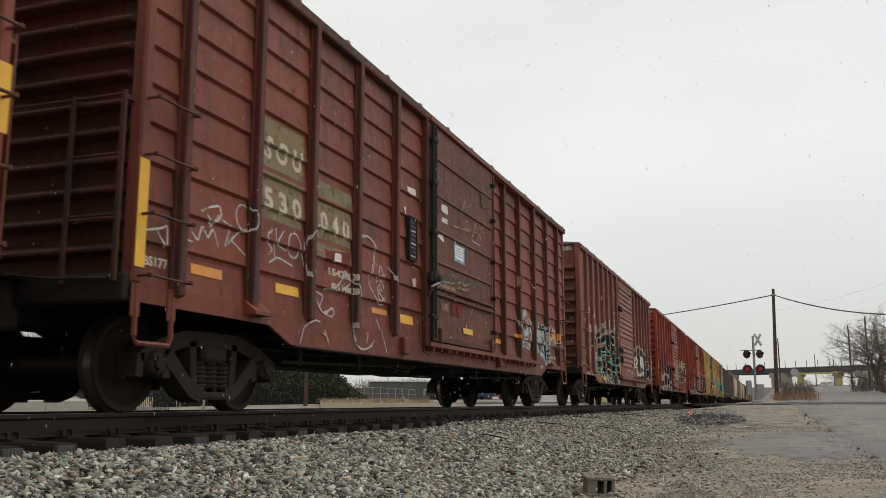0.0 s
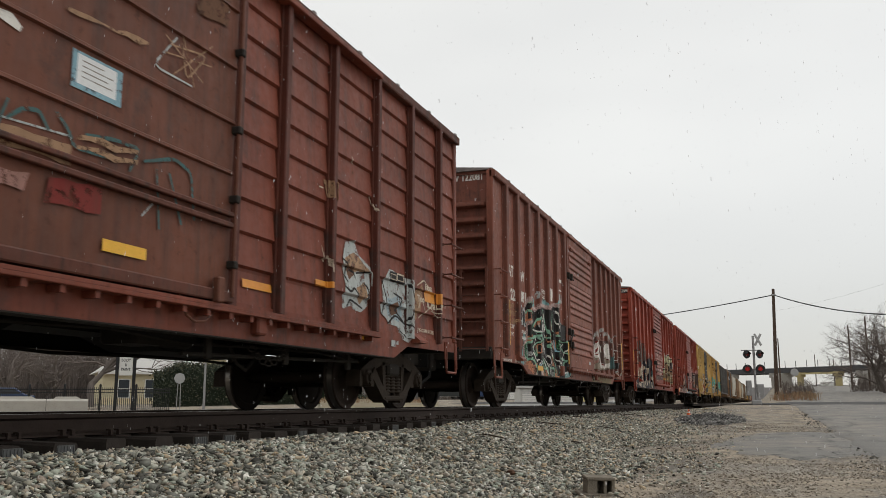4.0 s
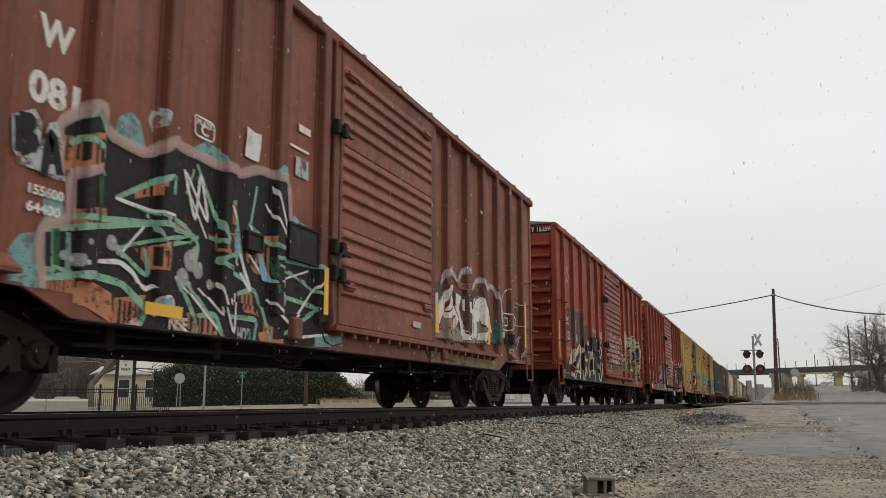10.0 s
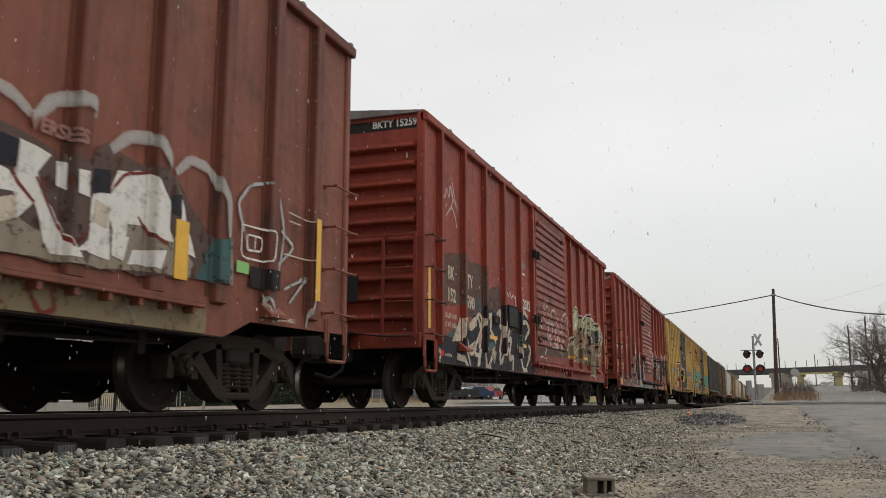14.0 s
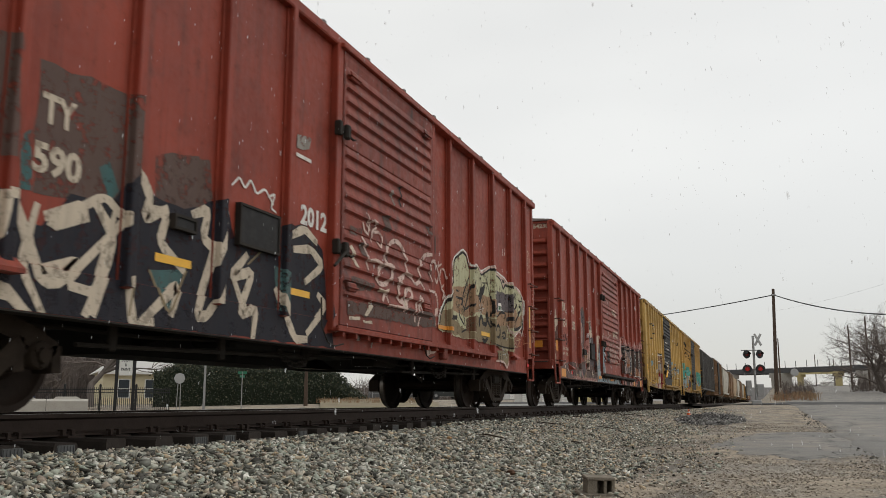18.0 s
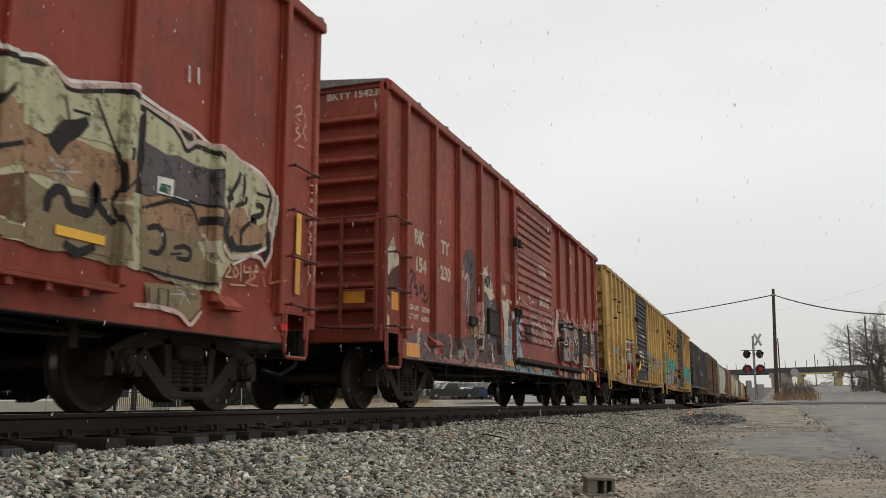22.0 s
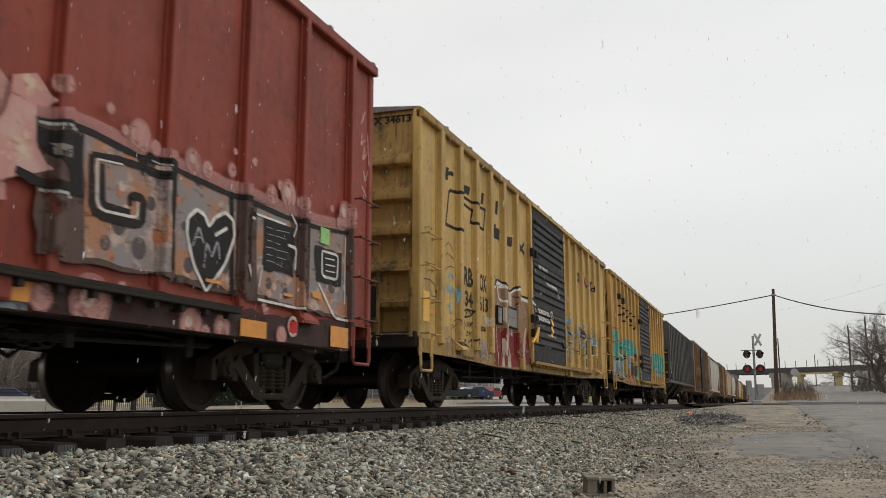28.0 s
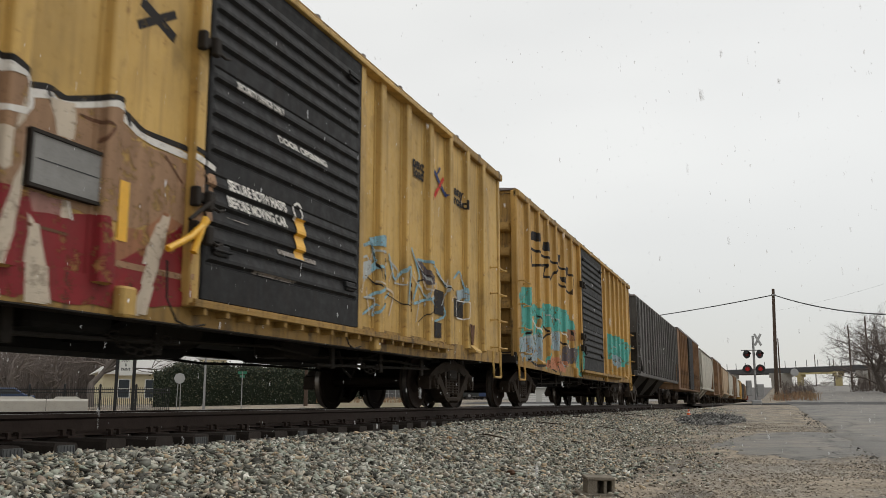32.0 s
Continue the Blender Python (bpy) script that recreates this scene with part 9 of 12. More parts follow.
P.line(S_HAZE, 0.05, "8.17,0.98 8.24,0.87 8.37,0.85 8.50,0.89 8.55,0.99")
P.line(S_HAZE, 0.05, "7.48,0.75 7.54,0.86")
P.line(S_HAZE, 0.05, "7.06,0.86 7.14,0.90 7.17,0.85 7.07,0.83")
P.done("graffiti", "pink-white painted loops across the door")
P.fill(S_LIMEP, "9.93,1.18 9.99,1.41 10.36,1.74 10.61,1.99 10.63,2.35 11.08,2.56 11.27,2.51 11.45,2.31 11.83,2.42 12.05,2.32 12.68,2.51 13.07,2.45 13.53,2.41 13.77,2.34 14.18,2.31 14.61,2.31 14.95,2.16 14.90,1.64 14.19,1.33 13.94,1.02 13.15,1.10 12.10,1.14 11.02,1.11 10.39,1.14")
P.fill(S_OLIVE, "9.95,1.20 10.04,1.42 10.59,1.66 10.56,1.16 10.39,1.14")
P.fill(S_OLIVE, "10.60,1.39 11.14,1.28 11.80,1.24 12.72,1.20 12.72,1.10 12.10,1.14 11.02,1.11 10.59,1.15")
P.fill(S_TANP, "10.63,1.90 11.17,1.97 11.43,2.04 11.77,2.07 12.06,2.19 12.22,1.92 12.61,1.95 12.79,1.68 12.30,1.68 11.79,1.64 11.26,1.47 10.59,1.53")
P.fill(S_TANP, "13.13,1.72 13.88,1.89 13.98,1.54 13.23,1.35 12.96,1.56")
P.fill(S_TANP, "14.23,2.21 14.67,2.28 14.93,2.12 14.86,1.71 14.24,1.60")
P.fill(S_BROWN, "11.26,1.44 11.79,1.61 11.84,1.24 11.27,1.24")
P.fill(S_CHAR, "13.12,2.14 13.98,2.17 13.96,1.79 13.13,1.76")
P.fill(S_CHAR, "12.78,2.41 13.07,2.43 13.04,1.71 12.79,1.71")
P.line(S_DARK, 0.04, "10.62,1.99 10.67,2.35 11.08,2.53 11.26,2.50 11.42,2.29 11.83,2.39 12.02,2.29 12.68,2.48 13.04,2.42")
P.line(S_DARK, 0.04, "10.65,1.99 10.36,1.72 10.04,1.41 9.98,1.22")
P.line(S_DARK, 0.04, "11.42,2.16 11.11,1.84 11.06,1.68 11.19,1.58 11.82,1.83")
P.line(S_DARK, 0.04, "11.56,2.14 11.40,1.92 11.13,1.52 11.20,1.32")
P.line(S_DARK, 0.04, "11.81,2.08 12.21,2.12 12.07,1.93 11.44,1.68")
P.line(S_DARK, 0.04, "10.88,1.65 10.92,1.46 11.14,1.34")
P.line(S_DARK, 0.04, "12.06,2.12 12.36,2.35 12.52,2.44 12.74,1.97 12.47,1.47 12.72,1.26")
P.line(S_DARK, 0.04, "12.05,1.51 12.16,1.43 12.47,1.47")
P.line(S_DARK, 0.04, "12.38,1.69 12.39,1.56 12.59,1.55")
P.line(S_DARK, 0.04, "10.75,1.75 11.12,1.75 11.00,1.64")
P.line(S_DARK, 0.04, "10.42,1.64 10.38,1.41 10.33,1.35")
P.line(S_DARK, 0.04, "10.59,1.50 10.61,1.17")
P.line(S_DARK, 0.04, "11.02,1.21 11.27,1.27")
P.line(S_DARK, 0.04, "11.94,1.50 11.98,1.38 12.24,1.28")
P.line(S_DARK, 0.04, "10.75,1.86 10.87,1.85")
P.fill(S_DARK, "11.91,2.13 12.21,2.14 12.18,1.98 11.92,1.85 11.85,1.93")
P.fill(S_DARK, "10.60,1.44 10.80,1.46 10.80,1.39 10.60,1.37")
P.line(S_WHITE, 0.032, "9.93,1.20 9.97,1.41 10.33,1.75 10.60,2.00 10.53,2.08 10.62,2.36 11.09,2.58 11.31,2.53 11.47,2.33 11.84,2.44 12.07,2.34 12.68,2.53 13.11,2.47 13.58,2.43 13.79,2.36 14.63,2.33 14.98,2.16 14.93,1.64 14.24,1.34")
P.line(S_WHITE, 0.032, "9.94,1.35 10.06,1.53")
P.line(S_WHITE, 0.032, "12.08,1.71 11.93,1.78")
P.line(S_WHITE, 0.032, "11.96,1.73 12.15,1.78")
P.line(S_PINKW, 0.035, "9.72,2.12 9.76,1.95 9.86,1.84 9.95,2.01 9.82,2.13 9.72,2.12")
P.line(S_PINKW, 0.035, "9.94,2.20 9.90,2.11 10.07,2.18")
P.line(S_PINKW, 0.035, "10.05,2.11 9.96,1.96 10.07,1.82")
P.line(S_PINKW, 0.035, "10.10,2.11 10.20,2.10 10.27,1.97")
P.line(S_PINKW, 0.035, "10.17,1.87 10.04,1.80 10.20,1.75 10.10,1.65")
P.line(S_PINKW, 0.035, "9.73,1.66 9.85,1.69 9.91,1.48 9.72,1.42")
P.line(S_PINKW, 0.035, "9.91,1.48 9.87,1.37 9.73,1.36")
P.line(S_PINKW, 0.035, "9.78,1.33 9.83,1.19")
P.line(S_PINKW, 0.035, "9.94,1.48 10.04,1.39")
P.line(S_PINKW, 0.035, "9.62,2.20 9.70,2.11")
P.line(S_PINKW, 0.035, "9.51,2.16 9.66,2.00")
P.line(S_PINKW, 0.035, "10.10,1.64 10.25,1.72")
P.fill(S_PINKW, "9.72,1.42 9.94,1.50 9.87,1.38 9.73,1.36")
P.fill(S_LIMEP, "11.67,2.26 11.93,2.41 12.09,2.30 12.64,2.50 12.92,2.41 12.84,2.30 12.85,2.03 12.02,1.96 11.90,1.90 11.71,1.92")
P.fill(S_TANP, "12.13,1.94 12.86,1.92 12.68,1.59 12.47,1.59 11.93,1.62 11.74,1.60 11.72,1.82")
P.fill(S_OLIVE, "11.75,1.59 11.94,1.53 12.81,1.56 12.88,1.17 11.80,1.12")
P.fill(S_DARK, "11.92,1.89 12.05,2.05 12.28,2.15 12.31,2.09 12.04,1.78 11.95,1.84")
P.line(S_DARK, 0.03, "12.06,2.24 12.12,2.02")
P.line(S_DARK, 0.03, "12.36,2.32 12.51,2.11 12.63,1.95 12.67,1.73 12.59,1.57 12.66,1.44 12.81,1.27")
P.line(S_DARK, 0.03, "12.82,1.85 12.58,1.59")
P.line(S_DARK, 0.03, "12.14,2.15 12.32,2.17")
P.line(S_CHAR, 0.075, "11.96,1.37 11.97,1.48 12.05,1.56 12.13,1.54 12.17,1.44 12.39,1.44 12.42,1.69 12.46,1.51 12.63,1.41")
P.line(S_CHAR, 0.075, "12.14,1.18 12.28,1.13 12.45,1.21")
P.line(S_DARK, 0.05, "11.96,2.40 12.09,2.28 12.62,2.47 12.90,2.39 13.57,2.34 13.69,2.19 13.92,2.31 14.18,2.24")
P.line(S_PINKW, 0.04, "11.93,2.41 12.09,2.31 12.64,2.51 12.92,2.44 13.10,2.41 13.54,2.40 13.66,2.25 13.95,2.38 14.20,2.29")
P.line(S_PALE, 0.014, "11.93,1.65 12.26,1.72")
P.line(S_PALE, 0.014, "12.07,1.78 12.10,1.59")
P.line(S_PALE, 0.014, "11.98,1.73 12.19,1.64")
P.line(S_PALE, 0.014, "12.00,1.59 12.18,1.79")
P.rect(S_WHITE, 13.29, 13.52, 1.78, 1.91)
P.rect(S_GREEN, 13.31, 13.51, 1.79, 1.82)
P.fill(S_LIMEP, "12.92,2.43 13.27,2.38 13.37,2.32 13.46,2.22 13.59,2.32 13.82,2.34 13.96,2.28 13.97,2.18 13.49,2.05 12.93,2.14")
P.fill(S_NAVYG, "12.91,2.13 13.48,2.13 13.96,2.13 13.98,1.81 13.51,1.80 12.93,1.71")
P.fill(S_TANP, "12.92,1.70 13.28,1.75 13.58,1.77 13.67,1.64 13.68,1.54 12.94,1.46")
P.fill(S_OLIVE, "12.93,1.45 13.65,1.53 13.72,1.41 13.86,1.28 13.91,1.08 13.34,1.07 12.96,1.10")
P.fill(S_OLIVE, "13.01,1.02 13.34,1.04 13.75,1.04 13.74,0.89 13.61,0.77 13.44,0.83 13.04,0.84")
P.fill(S_CHAR, "13.70,1.68 13.97,1.72 13.97,1.64 13.69,1.60")
P.line(S_DARK, 0.045, "12.92,2.42 13.27,2.37 13.38,2.30 13.46,2.20 13.59,2.29 13.82,2.30 13.97,2.24")
P.line(S_DARK, 0.05, "13.01,1.45 13.12,1.49 13.22,1.46 13.24,1.35 13.17,1.27 13.05,1.27")
P.line(S_DARK, 0.045, "13.36,1.35 13.51,1.39 13.60,1.36 13.57,1.28 13.40,1.27")
P.line(S_DARK, 0.035, "12.94,1.60 13.29,1.74 13.58,1.75 13.69,1.60")
P.line(S_DARK, 0.03, "12.98,1.13 13.34,1.11 13.89,1.11")
P.line(S_DARK, 0.03, "13.47,1.32 13.32,1.29")
P.line(S_DARK, 0.03, "13.05,0.98 13.06,0.87")
P.line(S_DARK, 0.03, "13.17,0.99 13.18,0.86")
P.line(S_DARK, 0.03, "13.29,1.00 13.30,0.85")
P.line(S_PINKW, 0.035, "12.92,2.44 13.27,2.40 13.39,2.33 13.48,2.24 13.59,2.34 13.82,2.36 13.98,2.31")
P.line(S_PINKW, 0.04, "12.89,0.83 13.18,0.84 13.45,0.82 13.61,0.72 13.76,0.86")
P.line(S_PALE, 0.014, "13.36,1.09 13.60,0.90")
P.line(S_PALE, 0.014, "13.53,1.08 13.45,0.88")
P.line(S_PALE, 0.014, "13.32,0.96 13.67,1.00")
P.fill(S_LIMEP, "14.01,2.24 14.08,2.38 14.21,2.33 14.45,2.30 14.77,2.23 14.88,2.11 14.79,1.84 14.64,1.78 14.15,1.79 14.02,1.92")
P.fill(S_TANP, "14.15,1.79 14.24,1.91 14.40,1.89 14.49,1.78 14.74,1.77 14.77,1.59 14.36,1.51 14.16,1.58")
P.fill(S_GREYB, "14.02,1.92 14.14,1.79 14.16,1.58 14.24,1.44 14.09,1.54 14.01,1.66")
P.fill(S_CHAR, "14.08,1.94 14.18,2.01 14.21,1.95 14.12,1.88")
P.line(S_DARK, 0.05, "14.11,1.93 14.27,2.14 14.30,2.23")
P.line(S_DARK, 0.05, "14.36,2.00 14.38,2.14 14.36,2.22")
P.line(S_DARK, 0.05, "14.24,1.89 14.40,1.96 14.43,2.02")
P.line(S_DARK, 0.06, "14.58,1.98 14.72,1.98 14.70,1.90 14.49,1.82 14.61,1.80")
P.line(S_DARK, 0.06, "14.19,1.60 14.24,1.49 14.51,1.53 14.72,1.60")
P.line(S_DARK, 0.07, "14.82,1.75 14.85,1.59 14.76,1.45")
P.line(S_DARK, 0.05, "14.15,1.77 14.08,1.62 14.22,1.46")
P.line(S_DARK, 0.04, "14.59,2.09 14.86,2.11")
P.line(S_DARK, 0.04, "14.13,2.06 14.13,1.83")
P.line(S_DARK, 0.05, "14.49,1.78 14.34,1.67 14.35,1.51")
P.line(S_DARK, 0.04, "14.75,2.25 14.86,2.10 14.79,1.89")
P.line(S_PINKW, 0.04, "14.04,1.93 14.02,2.23 14.07,2.40 14.23,2.35 14.45,2.31 14.77,2.25 14.92,2.12 14.82,1.82 14.91,1.73 14.90,1.55 14.78,1.39 14.71,1.47 14.51,1.47 14.19,1.39 14.06,1.51 13.97,1.56")
P.line(S_PINKW, 0.035, "13.91,1.07 13.97,1.19 13.98,1.31 13.91,1.35 13.84,1.42 13.78,1.53 13.71,1.52")
P.line(S_PINKW, 0.035, "13.98,1.04 14.00,1.30")
P.line(S_TANL, 0.02, "14.10,1.29 14.16,1.34 14.20,1.29 14.11,1.21 14.24,1.22")
P.line(S_TANL, 0.02, "14.27,1.33 14.33,1.28 14.28,1.22 14.24,1.27 14.27,1.33")
P.line(S_TANL, 0.02, "14.36,1.38 14.37,1.20")
P.line(S_TANL, 0.02, "14.42,1.36 14.42,1.29 14.52,1.31")
P.line(S_TANL, 0.02, "14.52,1.37 14.53,1.21")
P.line(S_TANL, 0.02, "14.58,1.33 14.67,1.33 14.62,1.40 14.59,1.25")
P.line(S_TANL, 0.02, "14.20,1.15 14.45,1.17")
P.fill(S_WHITE, "13.10,1.90 13.31,1.92 13.31,1.77 13.10,1.76")
P.fill(S_GREEN, "13.14,1.85 13.28,1.86 13.27,1.78 13.12,1.78")
P.line(S_TANL, 0.018, "15.28,3.18 15.40,3.25 15.43,3.17 15.28,3.09 15.41,3.07")
P.line(S_TANL, 0.018, "15.29,3.02 15.39,3.02 15.29,2.93 15.42,2.92 15.28,2.81")
P.line(S_TANL, 0.018, "15.48,3.18 15.53,3.09 15.46,2.98 15.54,2.89")
P.line(S_TANL, 0.018, "15.35,2.79 15.50,2.80")
P.done("graffiti", "pale green and tan graffiti piece with dark outlines")
P.line(S_WHITE, 0.03, "13.44,2.97 13.45,2.82")
P.line(S_WHITE, 0.03, "13.57,3.00 13.58,2.85")
P.done("stencil_box", "two white tick marks")
P.line(S_ORANGE, 0.025, "14.47,1.35 14.64,1.28 14.42,1.19 14.67,1.19")
P.line(S_ORANGE, 0.025, "14.73,1.35 14.80,1.20")
P.line(S_ORANGE, 0.025, "14.92,1.41 14.87,1.24 15.07,1.30")
P.line(S_TANL, 0.02, "15.65,2.42 15.74,2.44 15.74,2.36 15.66,2.33")
P.line(S_TANL, 0.02, "15.65,2.21 15.70,2.29 15.74,2.21")
P.line(S_TANL, 0.02, "15.65,2.17 15.65,2.07 15.74,2.12 15.65,2.17")
P.line(S_TANL, 0.02, "15.66,1.94 15.70,2.04 15.74,1.94")
P.line(S_TANL, 0.02, "15.65,1.92 15.74,1.82 15.65,1.82 15.74,1.92")
P.line(S_TANL, 0.02, "15.65,1.79 15.70,1.74 15.74,1.79 15.70,1.74 15.70,1.67")
P.line(S_TANL, 0.02, "15.74,1.67 15.66,1.66 15.66,1.58 15.74,1.57")
P.line(S_TANL, 0.02, "15.66,1.54 15.66,1.44 15.74,1.44 15.74,1.54")
P.line(S_TANL, 0.02, "15.65,1.32 15.70,1.44 15.74,1.32")
P.done("graffiti", "tan scrawl down the corner")
P.rect(OTAPE, 9.90, 10.38, 1.18, 1.24)
P.done("reflector", "reflective tape")
P.rect(YTAPE, 12.05, 12.54, 1.23, 1.30)
P.done("reflector", "reflective tape")
P.fill(S_PINKW, "9.31,0.96 9.39,0.95 9.43,0.82 10.02,0.94 10.05,0.90 9.39,0.74")
P.done("graffiti", "grey sprayed corner mark on the sill")
P.rect(YTAPE, 15.38, 15.48, 1.62, 2.06)
P.rect(OTAPE, 15.38, 15.48, 1.20, 1.60)
P.done("reflector", "reflective tape")
P.rect(S_REDTAG, 15.09, 15.26, 0.80, 0.87)
P.done("reflector", "reflective tape")

P = Paint(D_, 0.969)
P.fill(S_SLATE, "0.73,1.01 1.68,1.09 2.97,1.11 4.20,1.16 6.68,1.28 6.69,0.64 3.25,0.65 0.76,0.64")
P.fill(S_SLATE, "3.22,2.19 3.48,2.47 3.84,2.51 3.95,2.10 3.62,1.59 3.30,1.55 3.44,1.88 3.51,2.15")
P.line(S_PINKW, 0.05, "3.09,2.06 3.22,2.31 3.64,2.14 3.54,1.68")
P.line(S_PINKW, 0.035, "1.25,0.92 1.37,1.10")
P.line(S_PINKW, 0.035, "1.92,1.13 2.06,1.32")
P.line(S_PINKW, 0.035, "2.52,0.81 2.68,1.13")
P.line(S_PINKW, 0.035, "3.23,0.99 3.50,0.77 3.78,0.79")
P.line(S_PINKW, 0.035, "4.00,0.93 4.15,1.79")
P.line(S_PINKW, 0.035, "4.70,0.71 4.95,1.07")
P.line(S_PINKW, 0.035, "5.79,0.92 6.03,1.24")
P.fill(S_PINK, "0.91,1.07 0.96,1.13 1.07,1.13")
P.fill(S_PINK, "1.89,0.87 2.41,0.85 2.41,0.79 1.90,0.80")
P.fill(S_PINK, "4.04,1.32 4.42,1.71 4.50,1.65 4.29,1.08")
P.fill(S_SLATE, "4.46,1.78 4.66,1.88 5.15,1.90 5.24,1.46 4.86,1.13 4.38,1.36")
P.done("graffiti", "slate-grey graffiti ground with pink strokes")
P.text(S_CREAM, "BK", 1.10, 2.33, 0.2, 0.42)
P.text(S_CREAM, "154", 1.12, 1.94, 0.2, 0.48)
P.text(S_CREAM, "TY", 2.26, 2.36, 0.2, 0.39)
P.text(S_CREAM, "230", 2.22, 1.96, 0.2, 0.48)
P.text(S_CREAM, "LD LMT 157000", 0.90, 1.37, 0.07, 0.84)
P.text(S_CREAM, "LT WT   63000", 0.90, 1.24, 0.07, 0.81)
P.done("lettering", "cream stencilled lettering")
P.fill(S_CREAM, "0.05,2.08 0.19,2.13 0.24,2.23 0.31,2.28 0.38,2.14 0.52,2.02 0.50,1.92 0.24,1.82 0.06,1.72")
P.fill(M_DUSK, "0.07,1.72 0.53,1.93 0.58,1.59 0.36,1.50 0.08,1.42")
P.fill(S_PINK, "0.06,1.46 0.20,1.45 0.22,1.40 0.07,1.39")
P.fill(S_CREAM, "0.05,1.22 0.12,1.18 0.17,1.10 0.10,1.02 0.05,1.04")
P.line(M_INK, 0.055, "0.88,1.84 0.98,1.92 1.08,1.86 0.97,1.72 0.90,1.56 0.98,1.52")
P.line(M_INK, 0.055, "1.14,1.90 1.10,1.68 1.20,1.72 1.18,1.58 1.27,1.62")
P.line(M_INK, 0.055, "1.32,1.80 1.36,1.62 1.46,1.78 1.50,1.60 1.60,1.68")
P.line(M_INK, 0.055, "1.42,1.55 1.56,1.52 1.66,1.60")
P.done("graffiti", "cream and grey sprayed patch")
P.rect(OTAPE, 0.26, 0.51, 1.30, 1.54)
P.done("reflector", "reflective tape")
P.rect(OTAPE, 0.77, 1.28, 0.71, 0.90)
P.done("reflector", "reflective tape")
P.rect(OTAPE, 2.68, 3.18, 0.71, 0.82)
P.done("reflector", "reflective tape")
P.rect(OTAPE, 5.57, 6.11, 0.76, 0.85)
P.done("reflector", "reflective tape")
P.rect(S_REDTAG, 2.03, 2.20, 0.79, 0.88)
P.done("reflector", "reflective tape")
P.fill(S_PINKB, "0.66,0.68 6.54,0.77 6.54,0.68 0.66,0.64")
P.line(S_PINKW, 0.05, "1.15,0.83 1.29,1.11 1.38,1.11")
P.line(S_PINKW, 0.05, "1.96,1.13 2.05,1.32")
P.line(S_PINKW, 0.05, "2.54,0.89 2.64,1.13")
P.line(S_PINKW, 0.05, "3.16,1.02 3.44,0.76 3.89,0.96")
P.line(S_PINKW, 0.05, "3.81,0.74 4.08,1.20")
P.line(S_PINKW, 0.05, "4.73,0.98 4.89,1.13")
P.line(S_PINKW, 0.05, "1.48,0.93 1.73,0.82")
P.done("graffiti", "worn pink strokes low on the side")
P.line(S_GREYB, 0.34, "3.40,2.24 3.64,2.47 3.89,2.48 3.89,2.16 3.78,1.71 3.65,1.28")
P.fill(S_GREYB, "3.28,1.14 3.82,1.19 4.33,1.32 4.74,1.16 4.78,0.71 3.33,0.65")
P.fill(S_GREYB, "4.74,1.12 5.77,1.06 5.79,0.70 4.77,0.72")
P.line(S_PINKW, 0.065, "3.45,2.32 3.37,2.07 3.59,2.21 3.73,2.07 3.67,1.68 3.59,1.39")
P.line(S_PINKW, 0.065, "3.34,1.03 3.46,0.79 3.73,0.80")
P.line(S_PINKW, 0.065, "4.18,1.76 4.24,1.38")
P.line(S_PINKW, 0.065, "4.27,1.30 4.09,0.69")
P.line(S_PINKW, 0.065, "3.95,1.04 3.78,0.67")
P.line(S_PINKW, 0.065, "5.04,1.20 4.98,0.77")
P.line(S_PINKW, 0.065, "3.26,2.23 3.20,2.13")
P.line(S_PINKW, 0.065, "3.34,0.63 3.71,0.69")
P.line(S_PINKW, 0.065, "4.61,1.78 4.97,1.82")
P.fill(S_PINKW, "3.34,0.63 4.71,0.73 5.71,0.70 5.71,0.65 4.27,0.63 3.34,0.59")
P.fill(S_PINKW, "4.14,1.69 4.25,1.78 4.27,1.40 4.19,1.38")
P.fill(S_PINKW, "3.91,1.33 4.13,1.50 4.21,1.26 3.93,1.17")
P.fill(S_CREAM, "4.27,2.26 4.63,2.44 4.81,2.35 4.95,2.10 5.23,2.00 4.90,1.89 4.66,2.02 4.40,2.02 4.31,2.15")
P.fill(S_CREAM, "5.82,2.22 5.95,2.31 5.99,2.13 5.84,2.07")
P.fill(S_CREAM, "5.84,1.95 6.17,2.06 6.10,1.63 6.24,1.32 6.04,1.16 5.89,1.44")
P.fill(S_CREAM, "4.97,0.92 5.12,0.86 5.06,0.74")
P.fill(S_GREYB, "2.12,1.11 3.04,1.08 3.29,0.98 4.31,0.98 5.45,0.96 5.67,0.77 5.01,0.74 2.44,0.76 2.15,0.79")
P.fill(S_NAVYG, "4.29,1.99 4.68,1.99 4.84,1.89 5.32,1.92 5.38,1.09 4.63,1.14 4.36,1.05")
P.fill(S_NAVYG, "3.28,1.09 3.80,1.10 4.10,1.08 3.93,0.72 3.43,0.75")
P.fill(S_NAVYG, "3.25,2.36 3.50,2.51 3.78,2.54 3.90,2.37 3.82,2.04 3.75,1.82 3.67,1.54 3.54,1.52 3.65,1.88 3.67,2.18 3.53,2.23 3.32,2.03")
P.fill(S_HAZE, "3.02,0.92 3.29,0.92 3.27,0.74 3.01,0.80")
P.fill(S_OLIVE, "3.74,0.78 4.05,0.98 3.93,0.72 3.65,0.72")
P.fill(S_NAVYG, "1.99,2.06 2.11,2.20 2.11,1.93 2.02,1.95")
P.fill(S_PALE, "2.02,1.95 2.09,2.01 2.10,2.09 2.13,2.10 2.09,1.76 2.04,1.71")
P.fill(S_PINKW, "1.98,1.20 2.10,1.32 2.11,1.25 1.98,1.14")
